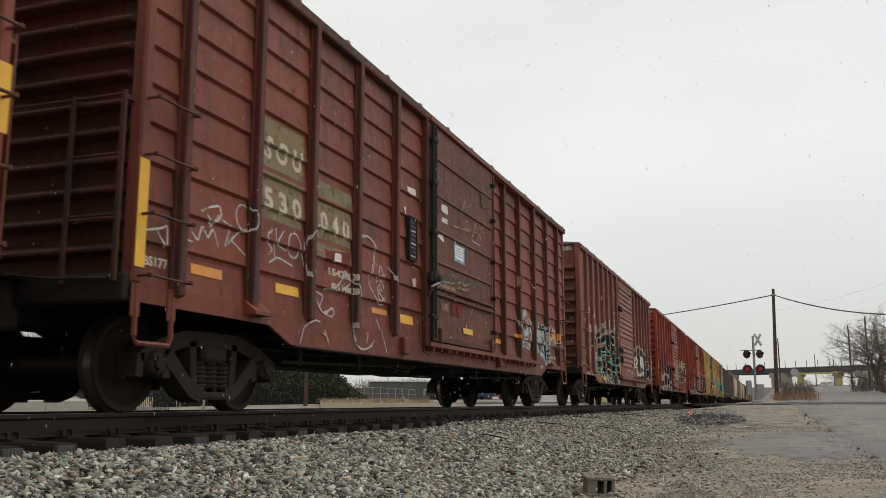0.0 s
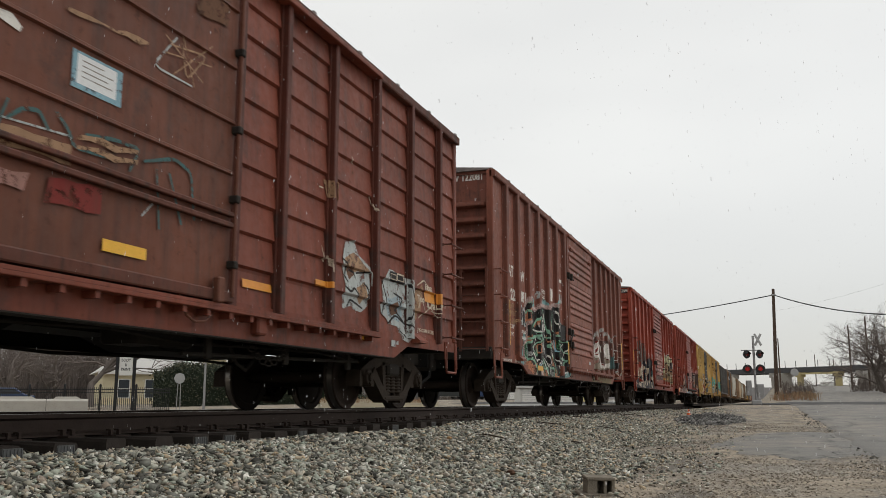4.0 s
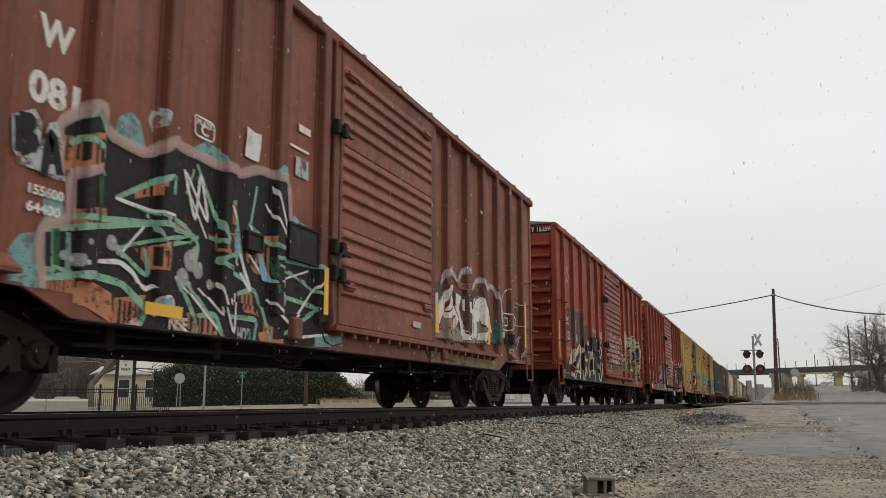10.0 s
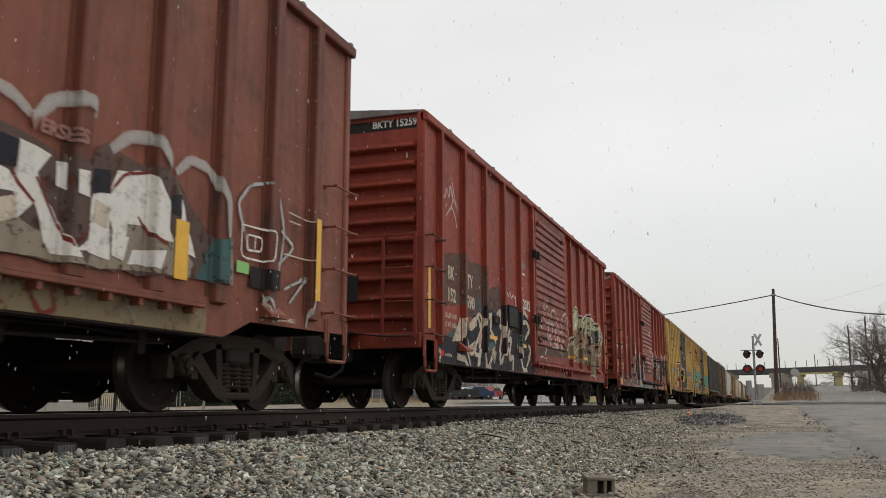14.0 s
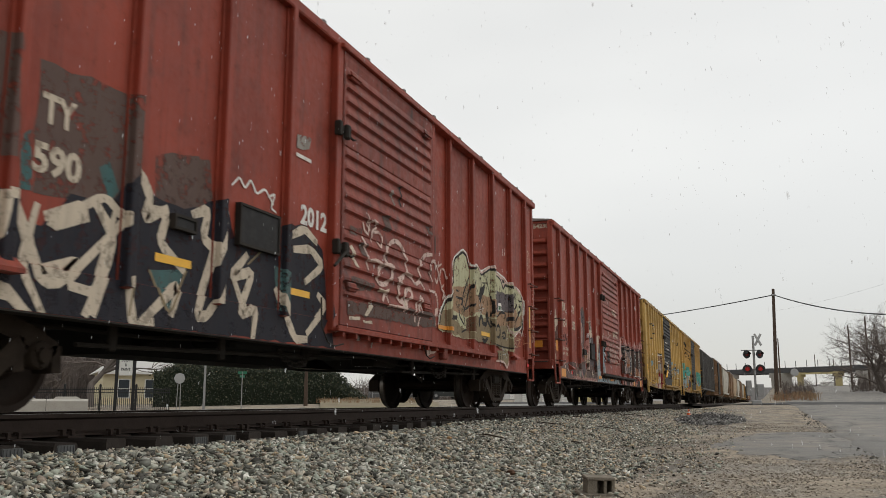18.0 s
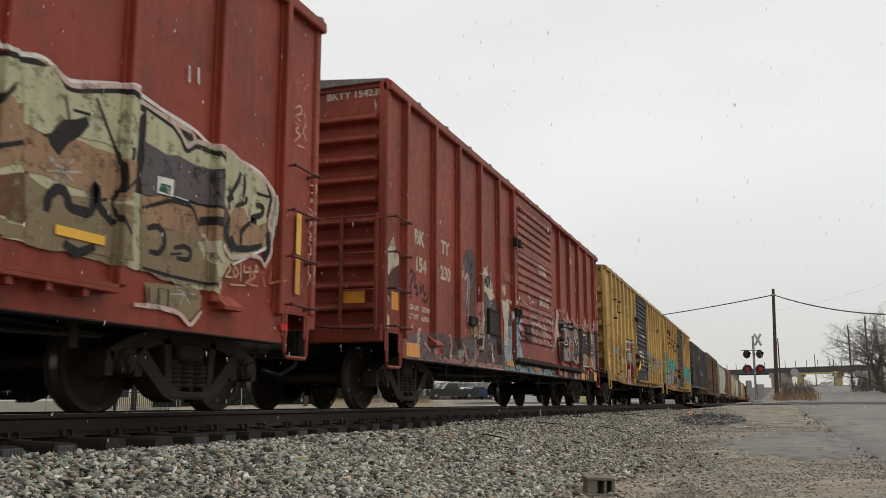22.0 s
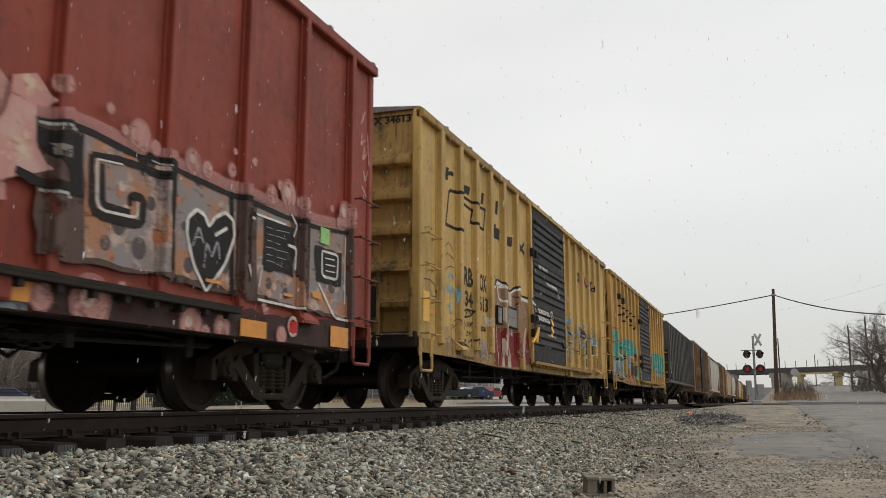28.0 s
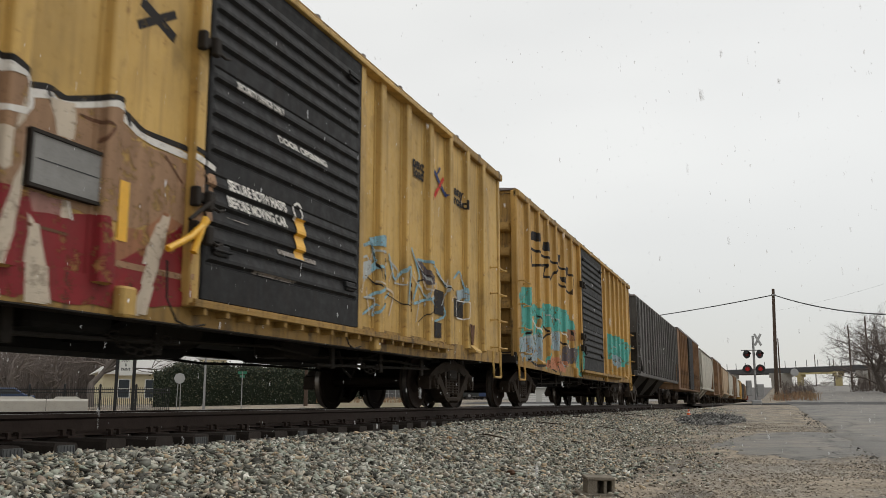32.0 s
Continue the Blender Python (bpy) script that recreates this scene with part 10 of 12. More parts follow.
P.fill(S_PINKW, "2.08,1.75 2.11,1.79 2.11,1.63 2.07,1.63")
P.fill(S_CREAM, "3.02,2.15 3.24,2.24 3.25,2.11 3.03,2.07")
P.fill(S_PINK, "3.18,1.23 3.28,1.26 3.30,1.18 3.19,1.17")
P.fill(S_TANP, "3.91,1.22 3.95,1.38 4.17,1.39 4.11,1.21")
P.fill(S_PINK, "4.05,1.67 4.18,1.81 4.22,1.49 4.09,1.47")
P.fill(S_CREAM, "4.16,2.29 4.43,2.37 4.51,2.44 4.74,2.47 4.78,2.28 5.11,2.09 4.84,1.91 4.68,2.02 4.31,2.01 4.22,2.14")
P.line(S_PINK, 0.055, "3.38,2.35 3.31,2.05 3.53,2.21 3.70,2.04 3.63,1.79 3.56,1.53")
P.line(S_PINK, 0.055, "3.32,1.05 3.38,0.88 3.50,0.76 3.69,0.80")
P.line(S_PINK, 0.055, "4.12,1.06 4.03,0.72")
P.line(S_PINK, 0.055, "3.99,1.14 3.92,0.79")
P.line(S_PINK, 0.055, "2.71,1.11 2.70,1.02 2.62,0.82")
P.line(S_PALE, 0.022, "4.74,2.43 4.70,2.46 4.76,2.51 4.78,2.45")
P.line(S_PALE, 0.022, "4.84,2.38 5.00,2.37 4.91,2.21 5.07,2.21 5.11,2.10")
P.line(S_PALE, 0.022, "3.76,1.32 3.83,1.22")
P.line(S_PALE, 0.022, "4.85,1.76 4.94,1.86 5.03,1.86")
P.disc(S_CREAM, 2.64, 0.80, 0.04, 0)
P.disc(S_CREAM, 4.97, 0.91, 0.05, 0)
P.disc(S_CREAM, 5.03, 0.84, 0.05, 0)
P.disc(S_CREAM, 4.54, 1.54, 0.04, 0)
P.disc(S_CREAM, 4.14, 1.20, 0.04, 0)
P.fill(S_PINKB, "1.99,0.77 2.78,0.76 3.31,0.74 5.67,0.77 5.67,0.70 3.31,0.70 2.00,0.70")
P.text(S_DARK, "MSK", 4.55, 2.12, 0.2, 0.41)
P.fill(S_BLUEP, "5.81,1.10 6.22,1.27 6.64,1.27 6.88,0.95 8.17,0.91 10.71,0.96 10.62,0.66 7.62,0.68 5.79,0.69")
P.fill(S_CREAM, "6.20,1.59 6.61,1.72 6.74,1.45 6.53,1.26 6.22,1.32")
P.fill(S_BLUEP, "6.11,1.47 6.50,1.82 6.83,1.82 6.75,1.28 6.23,1.11")
P.line(S_PINKW, 0.06, "6.17,2.03 6.48,1.99 6.69,2.15")
P.line(S_PINKW, 0.06, "6.30,1.67 6.49,1.93")
P.line(S_PINKW, 0.06, "6.14,1.10 6.45,0.91")
P.line(S_PINKW, 0.06, "7.11,0.97 7.36,0.82")
P.line(S_PINKW, 0.06, "8.47,0.83 8.79,0.65")
P.line(S_PINKW, 0.06, "9.47,0.90 9.85,0.70")
P.line(S_PINKW, 0.06, "7.61,0.93 8.17,0.87")
P.fill(S_CREAM, "5.68,1.96 6.12,2.06 6.25,1.86 6.07,1.50 6.05,1.17 5.79,1.14 5.84,1.54")
P.fill(S_NAVYG, "6.17,1.81 6.41,1.77 6.34,1.54 6.19,1.37")
P.fill(S_BLUEP, "6.15,1.51 6.55,1.58 6.57,1.04 6.09,1.03")
P.fill(S_PINK, "10.02,2.12 10.24,2.23 10.43,2.10 10.52,1.91 10.36,1.58 10.39,1.38 10.12,1.33 10.03,1.64")
P.fill(S_PINKW, "10.09,1.85 10.24,1.92 10.30,1.67 10.15,1.61")
P.fill(S_CREAM, "6.22,2.01 6.48,2.08 6.44,2.01 6.24,1.97")
P.fill(S_CREAM, "5.69,2.27 5.82,2.26 5.80,2.16 5.70,2.10")
P.line(S_PINKW, 0.06, "6.74,1.09 6.68,0.82")
P.line(S_PINKW, 0.06, "7.77,0.95 7.93,0.78")
P.line(S_PINKW, 0.06, "8.89,0.97 9.14,0.80")
P.line(S_PINKW, 0.06, "9.67,1.00 9.95,0.79")
P.line(S_PINKW, 0.06, "7.28,1.00 7.43,0.83")
P.line(S_PINKW, 0.06, "8.42,0.96 8.31,0.75")
P.fill(S_BROWN, "6.96,0.93 7.28,0.94 7.24,0.78 7.01,0.78")
P.fill(S_BROWN, "10.54,0.93 11.19,0.94 11.19,0.78 10.62,0.75")
P.fill(S_BROWN, "7.11,0.95 7.61,0.93 7.49,0.77 7.12,0.80")
P.fill(S_BROWN, "8.78,0.85 9.11,0.84 8.95,0.69")
P.done("graffiti", "grey, cream and light blue worn graffiti")
P.fill(S_PINKW, "8.04,1.87 8.08,1.89 8.09,1.84 8.06,1.83")
P.fill(S_HAZE, "8.13,1.96 8.17,1.97 8.17,1.93 8.14,1.92")
P.fill(S_PINKW, "8.25,1.79 8.29,1.81 8.29,1.76 8.26,1.75")
P.fill(S_HAZE, "9.53,1.49 9.57,1.51 9.58,1.46 9.54,1.45")
P.fill(S_HAZE, "7.49,1.81 7.52,1.83 7.53,1.78 7.50,1.77")
P.fill(S_CREAM, "7.67,1.90 7.70,1.93 7.71,1.83 7.68,1.81")
P.fill(S_PINKW, "7.60,1.57 7.62,1.58 7.63,1.53 7.61,1.52")
P.fill(S_PINKW, "8.58,1.52 8.62,1.54 8.63,1.46 8.59,1.45")
P.fill(S_CREAM, "8.36,1.33 8.39,1.35 8.40,1.28 8.37,1.28")
P.fill(S_PINKW, "8.89,1.79 8.94,1.82 8.95,1.73 8.91,1.72")
P.fill(S_HAZE, "8.97,1.76 9.03,1.77 9.04,1.72 8.99,1.71")
P.fill(S_PINKW, "7.72,1.72 7.76,1.74 7.78,1.67 7.74,1.66")
P.fill(S_PINKW, "9.06,1.54 9.11,1.56 9.12,1.49 9.08,1.48")
P.fill(S_PINKW, "8.65,1.54 8.69,1.58 8.70,1.47 8.66,1.45")
P.fill(S_HAZE, "8.38,1.49 8.40,1.52 8.41,1.42 8.39,1.41")
P.fill(S_HAZE, "7.97,1.69 8.00,1.70 8.01,1.66 7.98,1.65")
P.fill(S_PINKW, "8.12,1.53 8.15,1.55 8.16,1.49 8.13,1.48")
P.fill(S_PINKW, "7.65,1.79 7.67,1.82 7.68,1.72 7.66,1.70")
P.fill(S_HAZE, "7.72,1.68 7.75,1.69 7.76,1.64 7.73,1.63")
P.fill(S_HAZE, "9.31,1.76 9.34,1.79 9.35,1.71 9.32,1.70")
P.fill(S_CREAM, "9.55,1.88 9.58,1.90 9.59,1.83 9.56,1.82")
P.fill(S_CREAM, "7.43,1.41 7.45,1.43 7.46,1.37 7.44,1.36")
P.fill(S_PINKW, "8.25,1.70 8.29,1.73 8.30,1.62 8.27,1.60")
P.fill(S_HAZE, "8.34,1.36 8.39,1.39 8.40,1.30 8.36,1.28")
P.fill(S_CREAM, "8.21,1.68 8.24,1.70 8.25,1.63 8.22,1.62")
P.fill(S_PINKW, "7.52,1.82 7.55,1.84 7.55,1.77 7.53,1.77")
P.fill(S_PINKW, "7.60,1.57 7.63,1.60 7.64,1.49 7.61,1.48")
P.fill(S_PINKW, "7.53,1.82 7.56,1.85 7.57,1.76 7.54,1.75")
P.fill(S_HAZE, "8.67,1.62 8.69,1.64 8.70,1.56 8.68,1.55")
P.fill(S_PINKW, "8.39,1.74 8.41,1.77 8.42,1.67 8.40,1.66")
P.fill(S_PINKW, "8.39,1.47 8.43,1.49 8.43,1.43 8.40,1.42")
P.fill(S_PINKW, "7.69,1.58 7.71,1.61 7.71,1.52 7.70,1.52")
P.fill(S_CREAM, "8.89,1.78 8.92,1.80 8.93,1.74 8.90,1.73")
P.fill(S_CREAM, "8.51,1.41 8.54,1.43 8.55,1.37 8.52,1.36")
P.fill(S_HAZE, "9.16,1.37 9.21,1.39 9.22,1.33 9.18,1.32")
P.fill(S_PINKW, "8.11,1.99 8.13,2.01 8.13,1.94 8.12,1.94")
P.fill(S_PINKW, "7.78,1.54 7.81,1.57 7.82,1.47 7.79,1.46")
P.fill(S_CREAM, "9.54,1.69 9.58,1.71 9.58,1.64 9.55,1.63")
P.fill(S_PINKW, "8.08,1.62 8.13,1.64 8.14,1.56 8.10,1.55")
P.fill(S_PINKW, "8.39,1.50 8.44,1.51 8.45,1.46 8.40,1.46")
P.fill(S_CREAM, "9.43,1.39 9.48,1.41 9.49,1.33 9.44,1.32")
P.fill(S_HAZE, "8.29,1.51 8.31,1.55 8.32,1.43 8.30,1.42")
P.fill(S_CREAM, "8.36,1.44 8.38,1.46 8.38,1.40 8.36,1.39")
P.fill(S_HAZE, "7.46,1.56 7.49,1.58 7.49,1.49 7.47,1.48")
P.fill(S_PINKW, "8.80,1.71 8.84,1.72 8.85,1.67 8.81,1.66")
P.fill(S_CREAM, "9.15,1.43 9.17,1.47 9.18,1.36 9.15,1.35")
P.fill(S_PINKW, "8.29,1.36 8.34,1.38 8.35,1.32 8.31,1.31")
P.fill(S_HAZE, "7.82,1.61 7.86,1.63 7.87,1.56 7.83,1.55")
P.fill(S_HAZE, "9.23,1.97 9.28,2.00 9.29,1.88 9.24,1.87")
P.fill(S_PINKW, "9.22,1.33 9.24,1.35 9.25,1.29 9.22,1.28")
P.fill(S_CREAM, "9.33,1.40 9.38,1.43 9.39,1.32 9.35,1.31")
P.fill(S_PINKW, "7.74,1.63 7.78,1.65 7.79,1.57 7.75,1.56")
P.fill(S_PINKW, "8.86,1.57 8.90,1.61 8.90,1.50 8.87,1.49")
P.fill(S_PINKW, "7.89,1.77 7.93,1.79 7.94,1.71 7.90,1.70")
P.fill(S_CREAM, "9.05,1.31 9.09,1.34 9.10,1.25 9.06,1.24")
P.fill(S_CREAM, "8.88,1.63 8.92,1.66 8.93,1.57 8.89,1.56")
P.fill(S_CREAM, "8.90,1.34 8.96,1.36 8.97,1.30 8.92,1.29")
P.fill(S_PINKW, "9.24,1.89 9.27,1.91 9.28,1.83 9.25,1.82")
P.fill(S_PINKW, "8.83,1.65 8.86,1.67 8.86,1.60 8.84,1.59")
P.fill(S_CREAM, "9.39,1.87 9.44,1.90 9.45,1.80 9.41,1.79")
P.fill(S_PINKW, "7.90,1.88 7.93,1.91 7.94,1.81 7.91,1.80")
P.fill(S_CREAM, "8.21,1.61 8.26,1.64 8.27,1.54 8.23,1.53")
P.fill(S_PINKW, "8.92,1.27 8.96,1.29 8.96,1.21 8.93,1.20")
P.fill(S_HAZE, "8.04,1.46 8.06,1.49 8.07,1.40 8.05,1.39")
P.fill(S_PINKW, "8.91,1.68 8.95,1.70 8.95,1.63 8.92,1.62")
P.fill(S_PINKW, "7.63,1.35 7.65,1.38 7.66,1.28 7.64,1.27")
P.fill(S_CREAM, "7.92,1.98 7.96,2.00 7.97,1.93 7.93,1.92")
P.fill(S_HAZE, "9.20,1.35 9.24,1.39 9.26,1.26 9.21,1.25")
P.fill(S_PINKW, "7.70,1.35 7.73,1.38 7.74,1.29 7.71,1.28")
P.fill(S_PINKW, "7.96,1.42 7.98,1.45 7.99,1.34 7.97,1.33")
P.fill(S_CREAM, "9.50,1.49 9.56,1.51 9.57,1.45 9.52,1.44")
P.fill(S_HAZE, "7.54,1.39 7.57,1.41 7.57,1.34 7.55,1.34")
P.fill(S_CREAM, "9.47,1.77 9.50,1.80 9.50,1.71 9.48,1.69")
P.fill(S_PINKW, "9.50,1.26 9.54,1.28 9.54,1.22 9.51,1.21")
P.fill(S_CREAM, "8.73,1.58 8.76,1.60 8.76,1.52 8.74,1.51")
P.fill(S_PINKW, "7.94,1.41 7.99,1.43 8.00,1.38 7.96,1.38")
P.fill(S_HAZE, "8.98,1.56 9.01,1.58 9.02,1.50 8.99,1.49")
P.fill(S_HAZE, "7.61,1.41 7.64,1.44 7.65,1.36 7.62,1.35")
P.fill(S_CREAM, "9.58,1.74 9.62,1.76 9.62,1.69 9.59,1.68")
P.fill(S_PINKW, "9.23,1.44 9.27,1.47 9.28,1.39 9.24,1.38")
P.fill(S_PINKW, "9.62,1.35 9.64,1.38 9.65,1.27 9.63,1.26")
P.fill(S_PINKW, "8.27,1.96 8.31,1.99 8.32,1.91 8.29,1.90")
P.fill(S_PINKW, "8.66,1.47 8.68,1.49 8.69,1.42 8.67,1.42")
P.fill(S_PINKW, "8.31,1.78 8.36,1.81 8.37,1.70 8.33,1.68")
P.fill(S_PINKW, "7.89,1.32 7.92,1.34 7.93,1.27 7.90,1.26")
P.fill(S_CREAM, "8.07,1.93 8.09,1.96 8.10,1.87 8.08,1.86")
P.fill(S_HAZE, "8.44,2.03 8.46,2.05 8.47,1.99 8.45,1.98")
P.fill(S_PINKW, "8.63,1.68 8.66,1.70 8.67,1.61 8.64,1.60")
P.fill(S_HAZE, "8.63,1.58 8.68,1.61 8.69,1.51 8.65,1.50")
P.fill(S_CREAM, "9.06,1.44 9.10,1.46 9.11,1.39 9.07,1.38")
P.fill(S_CREAM, "7.49,1.41 7.53,1.43 7.54,1.35 7.51,1.34")
P.fill(S_PINKW, "9.43,1.41 9.47,1.44 9.48,1.33 9.44,1.32")
P.fill(S_CREAM, "9.21,1.53 9.27,1.56 9.28,1.46 9.23,1.45")
P.fill(S_HAZE, "7.55,1.97 7.59,2.00 7.60,1.89 7.57,1.88")
P.fill(S_CREAM, "9.24,1.55 9.28,1.58 9.29,1.48 9.25,1.47")
P.fill(S_PINKW, "8.40,2.03 8.45,2.06 8.46,1.96 8.42,1.95")
P.fill(S_PINKW, "8.80,1.96 8.84,1.98 8.85,1.91 8.81,1.90")
P.fill(S_HAZE, "9.26,1.80 9.31,1.82 9.32,1.76 9.28,1.74")
P.fill(S_PINKW, "8.42,1.69 8.45,1.71 8.46,1.62 8.43,1.61")
P.fill(S_PINKW, "8.70,1.50 8.73,1.52 8.73,1.46 8.71,1.45")
P.fill(S_HAZE, "8.79,1.46 8.83,1.48 8.84,1.43 8.80,1.42")
P.fill(S_HAZE, "7.51,1.77 7.55,1.80 7.56,1.71 7.53,1.70")
P.fill(S_PINKW, "7.98,1.60 8.01,1.62 8.02,1.54 7.99,1.53")
P.fill(S_HAZE, "9.65,1.55 9.68,1.57 9.69,1.51 9.66,1.50")
P.fill(S_HAZE, "7.43,1.64 7.47,1.67 7.48,1.57 7.45,1.55")
P.fill(S_PINKW, "9.65,1.67 9.71,1.71 9.72,1.59 9.67,1.57")
P.fill(S_CREAM, "8.61,1.88 8.65,1.92 8.66,1.80 8.63,1.78")
P.fill(S_PINKW, "8.67,1.51 8.70,1.52 8.71,1.47 8.68,1.46")
P.fill(S_PINKW, "7.86,1.36 7.90,1.37 7.91,1.33 7.88,1.32")
P.fill(S_HAZE, "9.53,1.46 9.57,1.49 9.58,1.38 9.54,1.37")
P.fill(S_PINKW, "8.09,1.74 8.13,1.75 8.15,1.71 8.10,1.70")
P.fill(S_PINKW, "9.24,1.90 9.30,1.94 9.31,1.83 9.26,1.82")
P.fill(S_PINKW, "7.89,1.95 7.92,1.98 7.93,1.87 7.90,1.86")
P.fill(S_PINKW, "8.13,1.65 8.15,1.67 8.16,1.62 8.14,1.61")
P.fill(S_PINKW, "7.50,1.51 7.54,1.53 7.55,1.48 7.52,1.47")
P.fill(S_HAZE, "8.29,1.74 8.33,1.77 8.34,1.67 8.30,1.65")
P.fill(S_CREAM, "9.36,1.37 9.41,1.41 9.42,1.29 9.38,1.27")
P.fill(S_CREAM, "8.94,1.98 8.99,2.00 9.00,1.92 8.96,1.91")
P.fill(S_CREAM, "8.76,1.76 8.79,1.79 8.79,1.67 8.77,1.66")
P.fill(S_PINKW, "7.73,1.67 7.76,1.69 7.77,1.63 7.74,1.62")
P.fill(S_PINKW, "8.22,1.80 8.26,1.83 8.27,1.73 8.23,1.72")
P.fill(S_HAZE, "7.72,1.86 7.74,1.89 7.75,1.78 7.73,1.77")
P.fill(S_HAZE, "8.55,1.63 8.58,1.66 8.59,1.56 8.56,1.55")
P.fill(S_PINKW, "7.67,1.83 7.69,1.85 7.69,1.79 7.67,1.78")
P.fill(S_PINKW, "8.04,1.70 8.08,1.72 8.09,1.66 8.05,1.65")
P.fill(S_HAZE, "9.02,1.66 9.06,1.68 9.06,1.60 9.03,1.59")
P.fill(S_PINKW, "7.94,1.45 7.98,1.47 7.98,1.39 7.95,1.38")
P.fill(S_CREAM, "7.64,1.61 7.68,1.64 7.69,1.54 7.66,1.53")
P.fill(S_HAZE, "7.59,1.37 7.62,1.39 7.62,1.31 7.60,1.30")
P.fill(S_PINKW, "9.54,1.34 9.60,1.36 9.61,1.31 9.56,1.30")
P.fill(S_HAZE, "8.27,1.43 8.32,1.46 8.33,1.35 8.29,1.34")
P.fill(S_HAZE, "7.40,1.69 7.44,1.72 7.45,1.62 7.42,1.61")
P.fill(S_PINKW, "9.59,1.79 9.62,1.81 9.62,1.74 9.60,1.73")
P.fill(S_HAZE, "9.51,1.43 9.56,1.46 9.57,1.35 9.53,1.34")
P.fill(S_PINKW, "7.57,1.44 7.59,1.45 7.59,1.40 7.58,1.40")
P.fill(S_HAZE, "8.77,1.74 8.79,1.76 8.80,1.70 8.78,1.69")
P.fill(S_CREAM, "8.89,1.91 8.92,1.94 8.92,1.85 8.90,1.84")
P.fill(S_PINKW, "8.18,1.81 8.22,1.82 8.23,1.78 8.19,1.77")
P.fill(S_CREAM, "9.65,1.76 9.69,1.80 9.70,1.68 9.67,1.66")
P.fill(S_PINKW, "8.37,1.80 8.40,1.83 8.41,1.72 8.38,1.70")
P.fill(S_PINKW, "7.50,1.83 7.54,1.86 7.55,1.77 7.52,1.76")
P.fill(S_PINKW, "7.91,1.50 7.96,1.52 7.97,1.46 7.93,1.45")
P.fill(S_PINKW, "8.89,1.44 8.93,1.47 8.93,1.39 8.90,1.38")
P.fill(S_CREAM, "9.14,1.43 9.18,1.44 9.19,1.38 9.15,1.37")
P.fill(S_PINKW, "8.03,1.40 8.06,1.42 8.06,1.36 8.04,1.35")
P.fill(S_HAZE, "7.61,1.53 7.65,1.56 7.66,1.46 7.63,1.45")
P.fill(S_HAZE, "8.25,1.49 8.30,1.51 8.31,1.46 8.27,1.45")
P.fill(S_PINKW, "7.49,1.99 7.53,2.01 7.54,1.94 7.50,1.93")
P.fill(S_PINKW, "7.76,1.64 7.80,1.66 7.81,1.60 7.77,1.59")
P.fill(S_HAZE, "9.66,1.28 9.70,1.30 9.71,1.24 9.67,1.23")
P.fill(S_PINKW, "7.47,1.51 7.49,1.53 7.50,1.46 7.48,1.45")
P.fill(S_HAZE, "8.30,1.91 8.32,1.92 8.33,1.87 8.31,1.86")
P.fill(S_PINKW, "9.54,1.90 9.60,1.92 9.62,1.86 9.56,1.85")
P.fill(S_HAZE, "9.07,1.74 9.12,1.76 9.13,1.70 9.08,1.69")
P.fill(S_HAZE, "7.79,1.58 7.82,1.60 7.82,1.54 7.80,1.53")
P.fill(S_PINKW, "7.46,1.67 7.50,1.70 7.51,1.61 7.47,1.60")
P.fill(S_CREAM, "8.16,1.63 8.20,1.64 8.21,1.60 8.17,1.59")
P.fill(S_PINKW, "9.02,1.32 9.05,1.34 9.06,1.28 9.03,1.27")
P.fill(S_PINKW, "7.92,1.47 7.95,1.49 7.96,1.42 7.93,1.42")
P.fill(S_PINKW, "8.95,1.53 9.00,1.56 9.02,1.44 8.97,1.43")
P.fill(S_HAZE, "7.44,1.80 7.47,1.83 7.48,1.72 7.45,1.71")
P.fill(S_HAZE, "9.12,1.31 9.18,1.33 9.19,1.27 9.14,1.26")
P.fill(S_CREAM, "7.77,1.42 7.80,1.45 7.81,1.35 7.78,1.34")
P.fill(S_PINKW, "8.68,1.72 8.71,1.75 8.72,1.67 8.69,1.66")
P.fill(S_PINKW, "8.46,1.68 8.48,1.70 8.49,1.62 8.47,1.62")
P.fill(S_PINKW, "8.39,1.57 8.42,1.59 8.43,1.52 8.40,1.51")
P.fill(S_HAZE, "9.63,1.77 9.66,1.79 9.67,1.73 9.64,1.72")
P.fill(S_HAZE, "9.64,1.26 9.67,1.27 9.67,1.21 9.65,1.21")
P.fill(S_PINKW, "8.71,1.48 8.76,1.51 8.77,1.40 8.73,1.39")
P.fill(S_PINKW, "9.09,1.75 9.12,1.77 9.13,1.70 9.10,1.69")
P.fill(S_CREAM, "8.99,1.83 9.02,1.85 9.03,1.78 9.00,1.77")
P.fill(S_PINKW, "7.97,1.35 7.99,1.36 8.00,1.32 7.98,1.31")
P.fill(S_HAZE, "9.64,1.58 9.68,1.61 9.69,1.50 9.66,1.49")
P.fill(S_HAZE, "9.64,1.92 9.68,1.96 9.69,1.84 9.65,1.83")
P.fill(S_CREAM, "9.43,1.99 9.47,2.01 9.48,1.95 9.45,1.94")
P.fill(S_CREAM, "8.67,1.38 8.69,1.39 8.70,1.34 8.68,1.34")
P.fill(S_PINKW, "8.32,1.78 8.36,1.81 8.37,1.70 8.33,1.69")
P.fill(S_PINKW, "8.75,1.45 8.79,1.47 8.79,1.42 8.76,1.41")
P.fill(S_CREAM, "7.67,1.82 7.69,1.85 7.70,1.76 7.68,1.75")
P.fill(S_PINKW, "9.19,1.37 9.22,1.39 9.23,1.32 9.20,1.31")
P.fill(S_HAZE, "7.54,1.98 7.57,2.00 7.58,1.93 7.55,1.92")
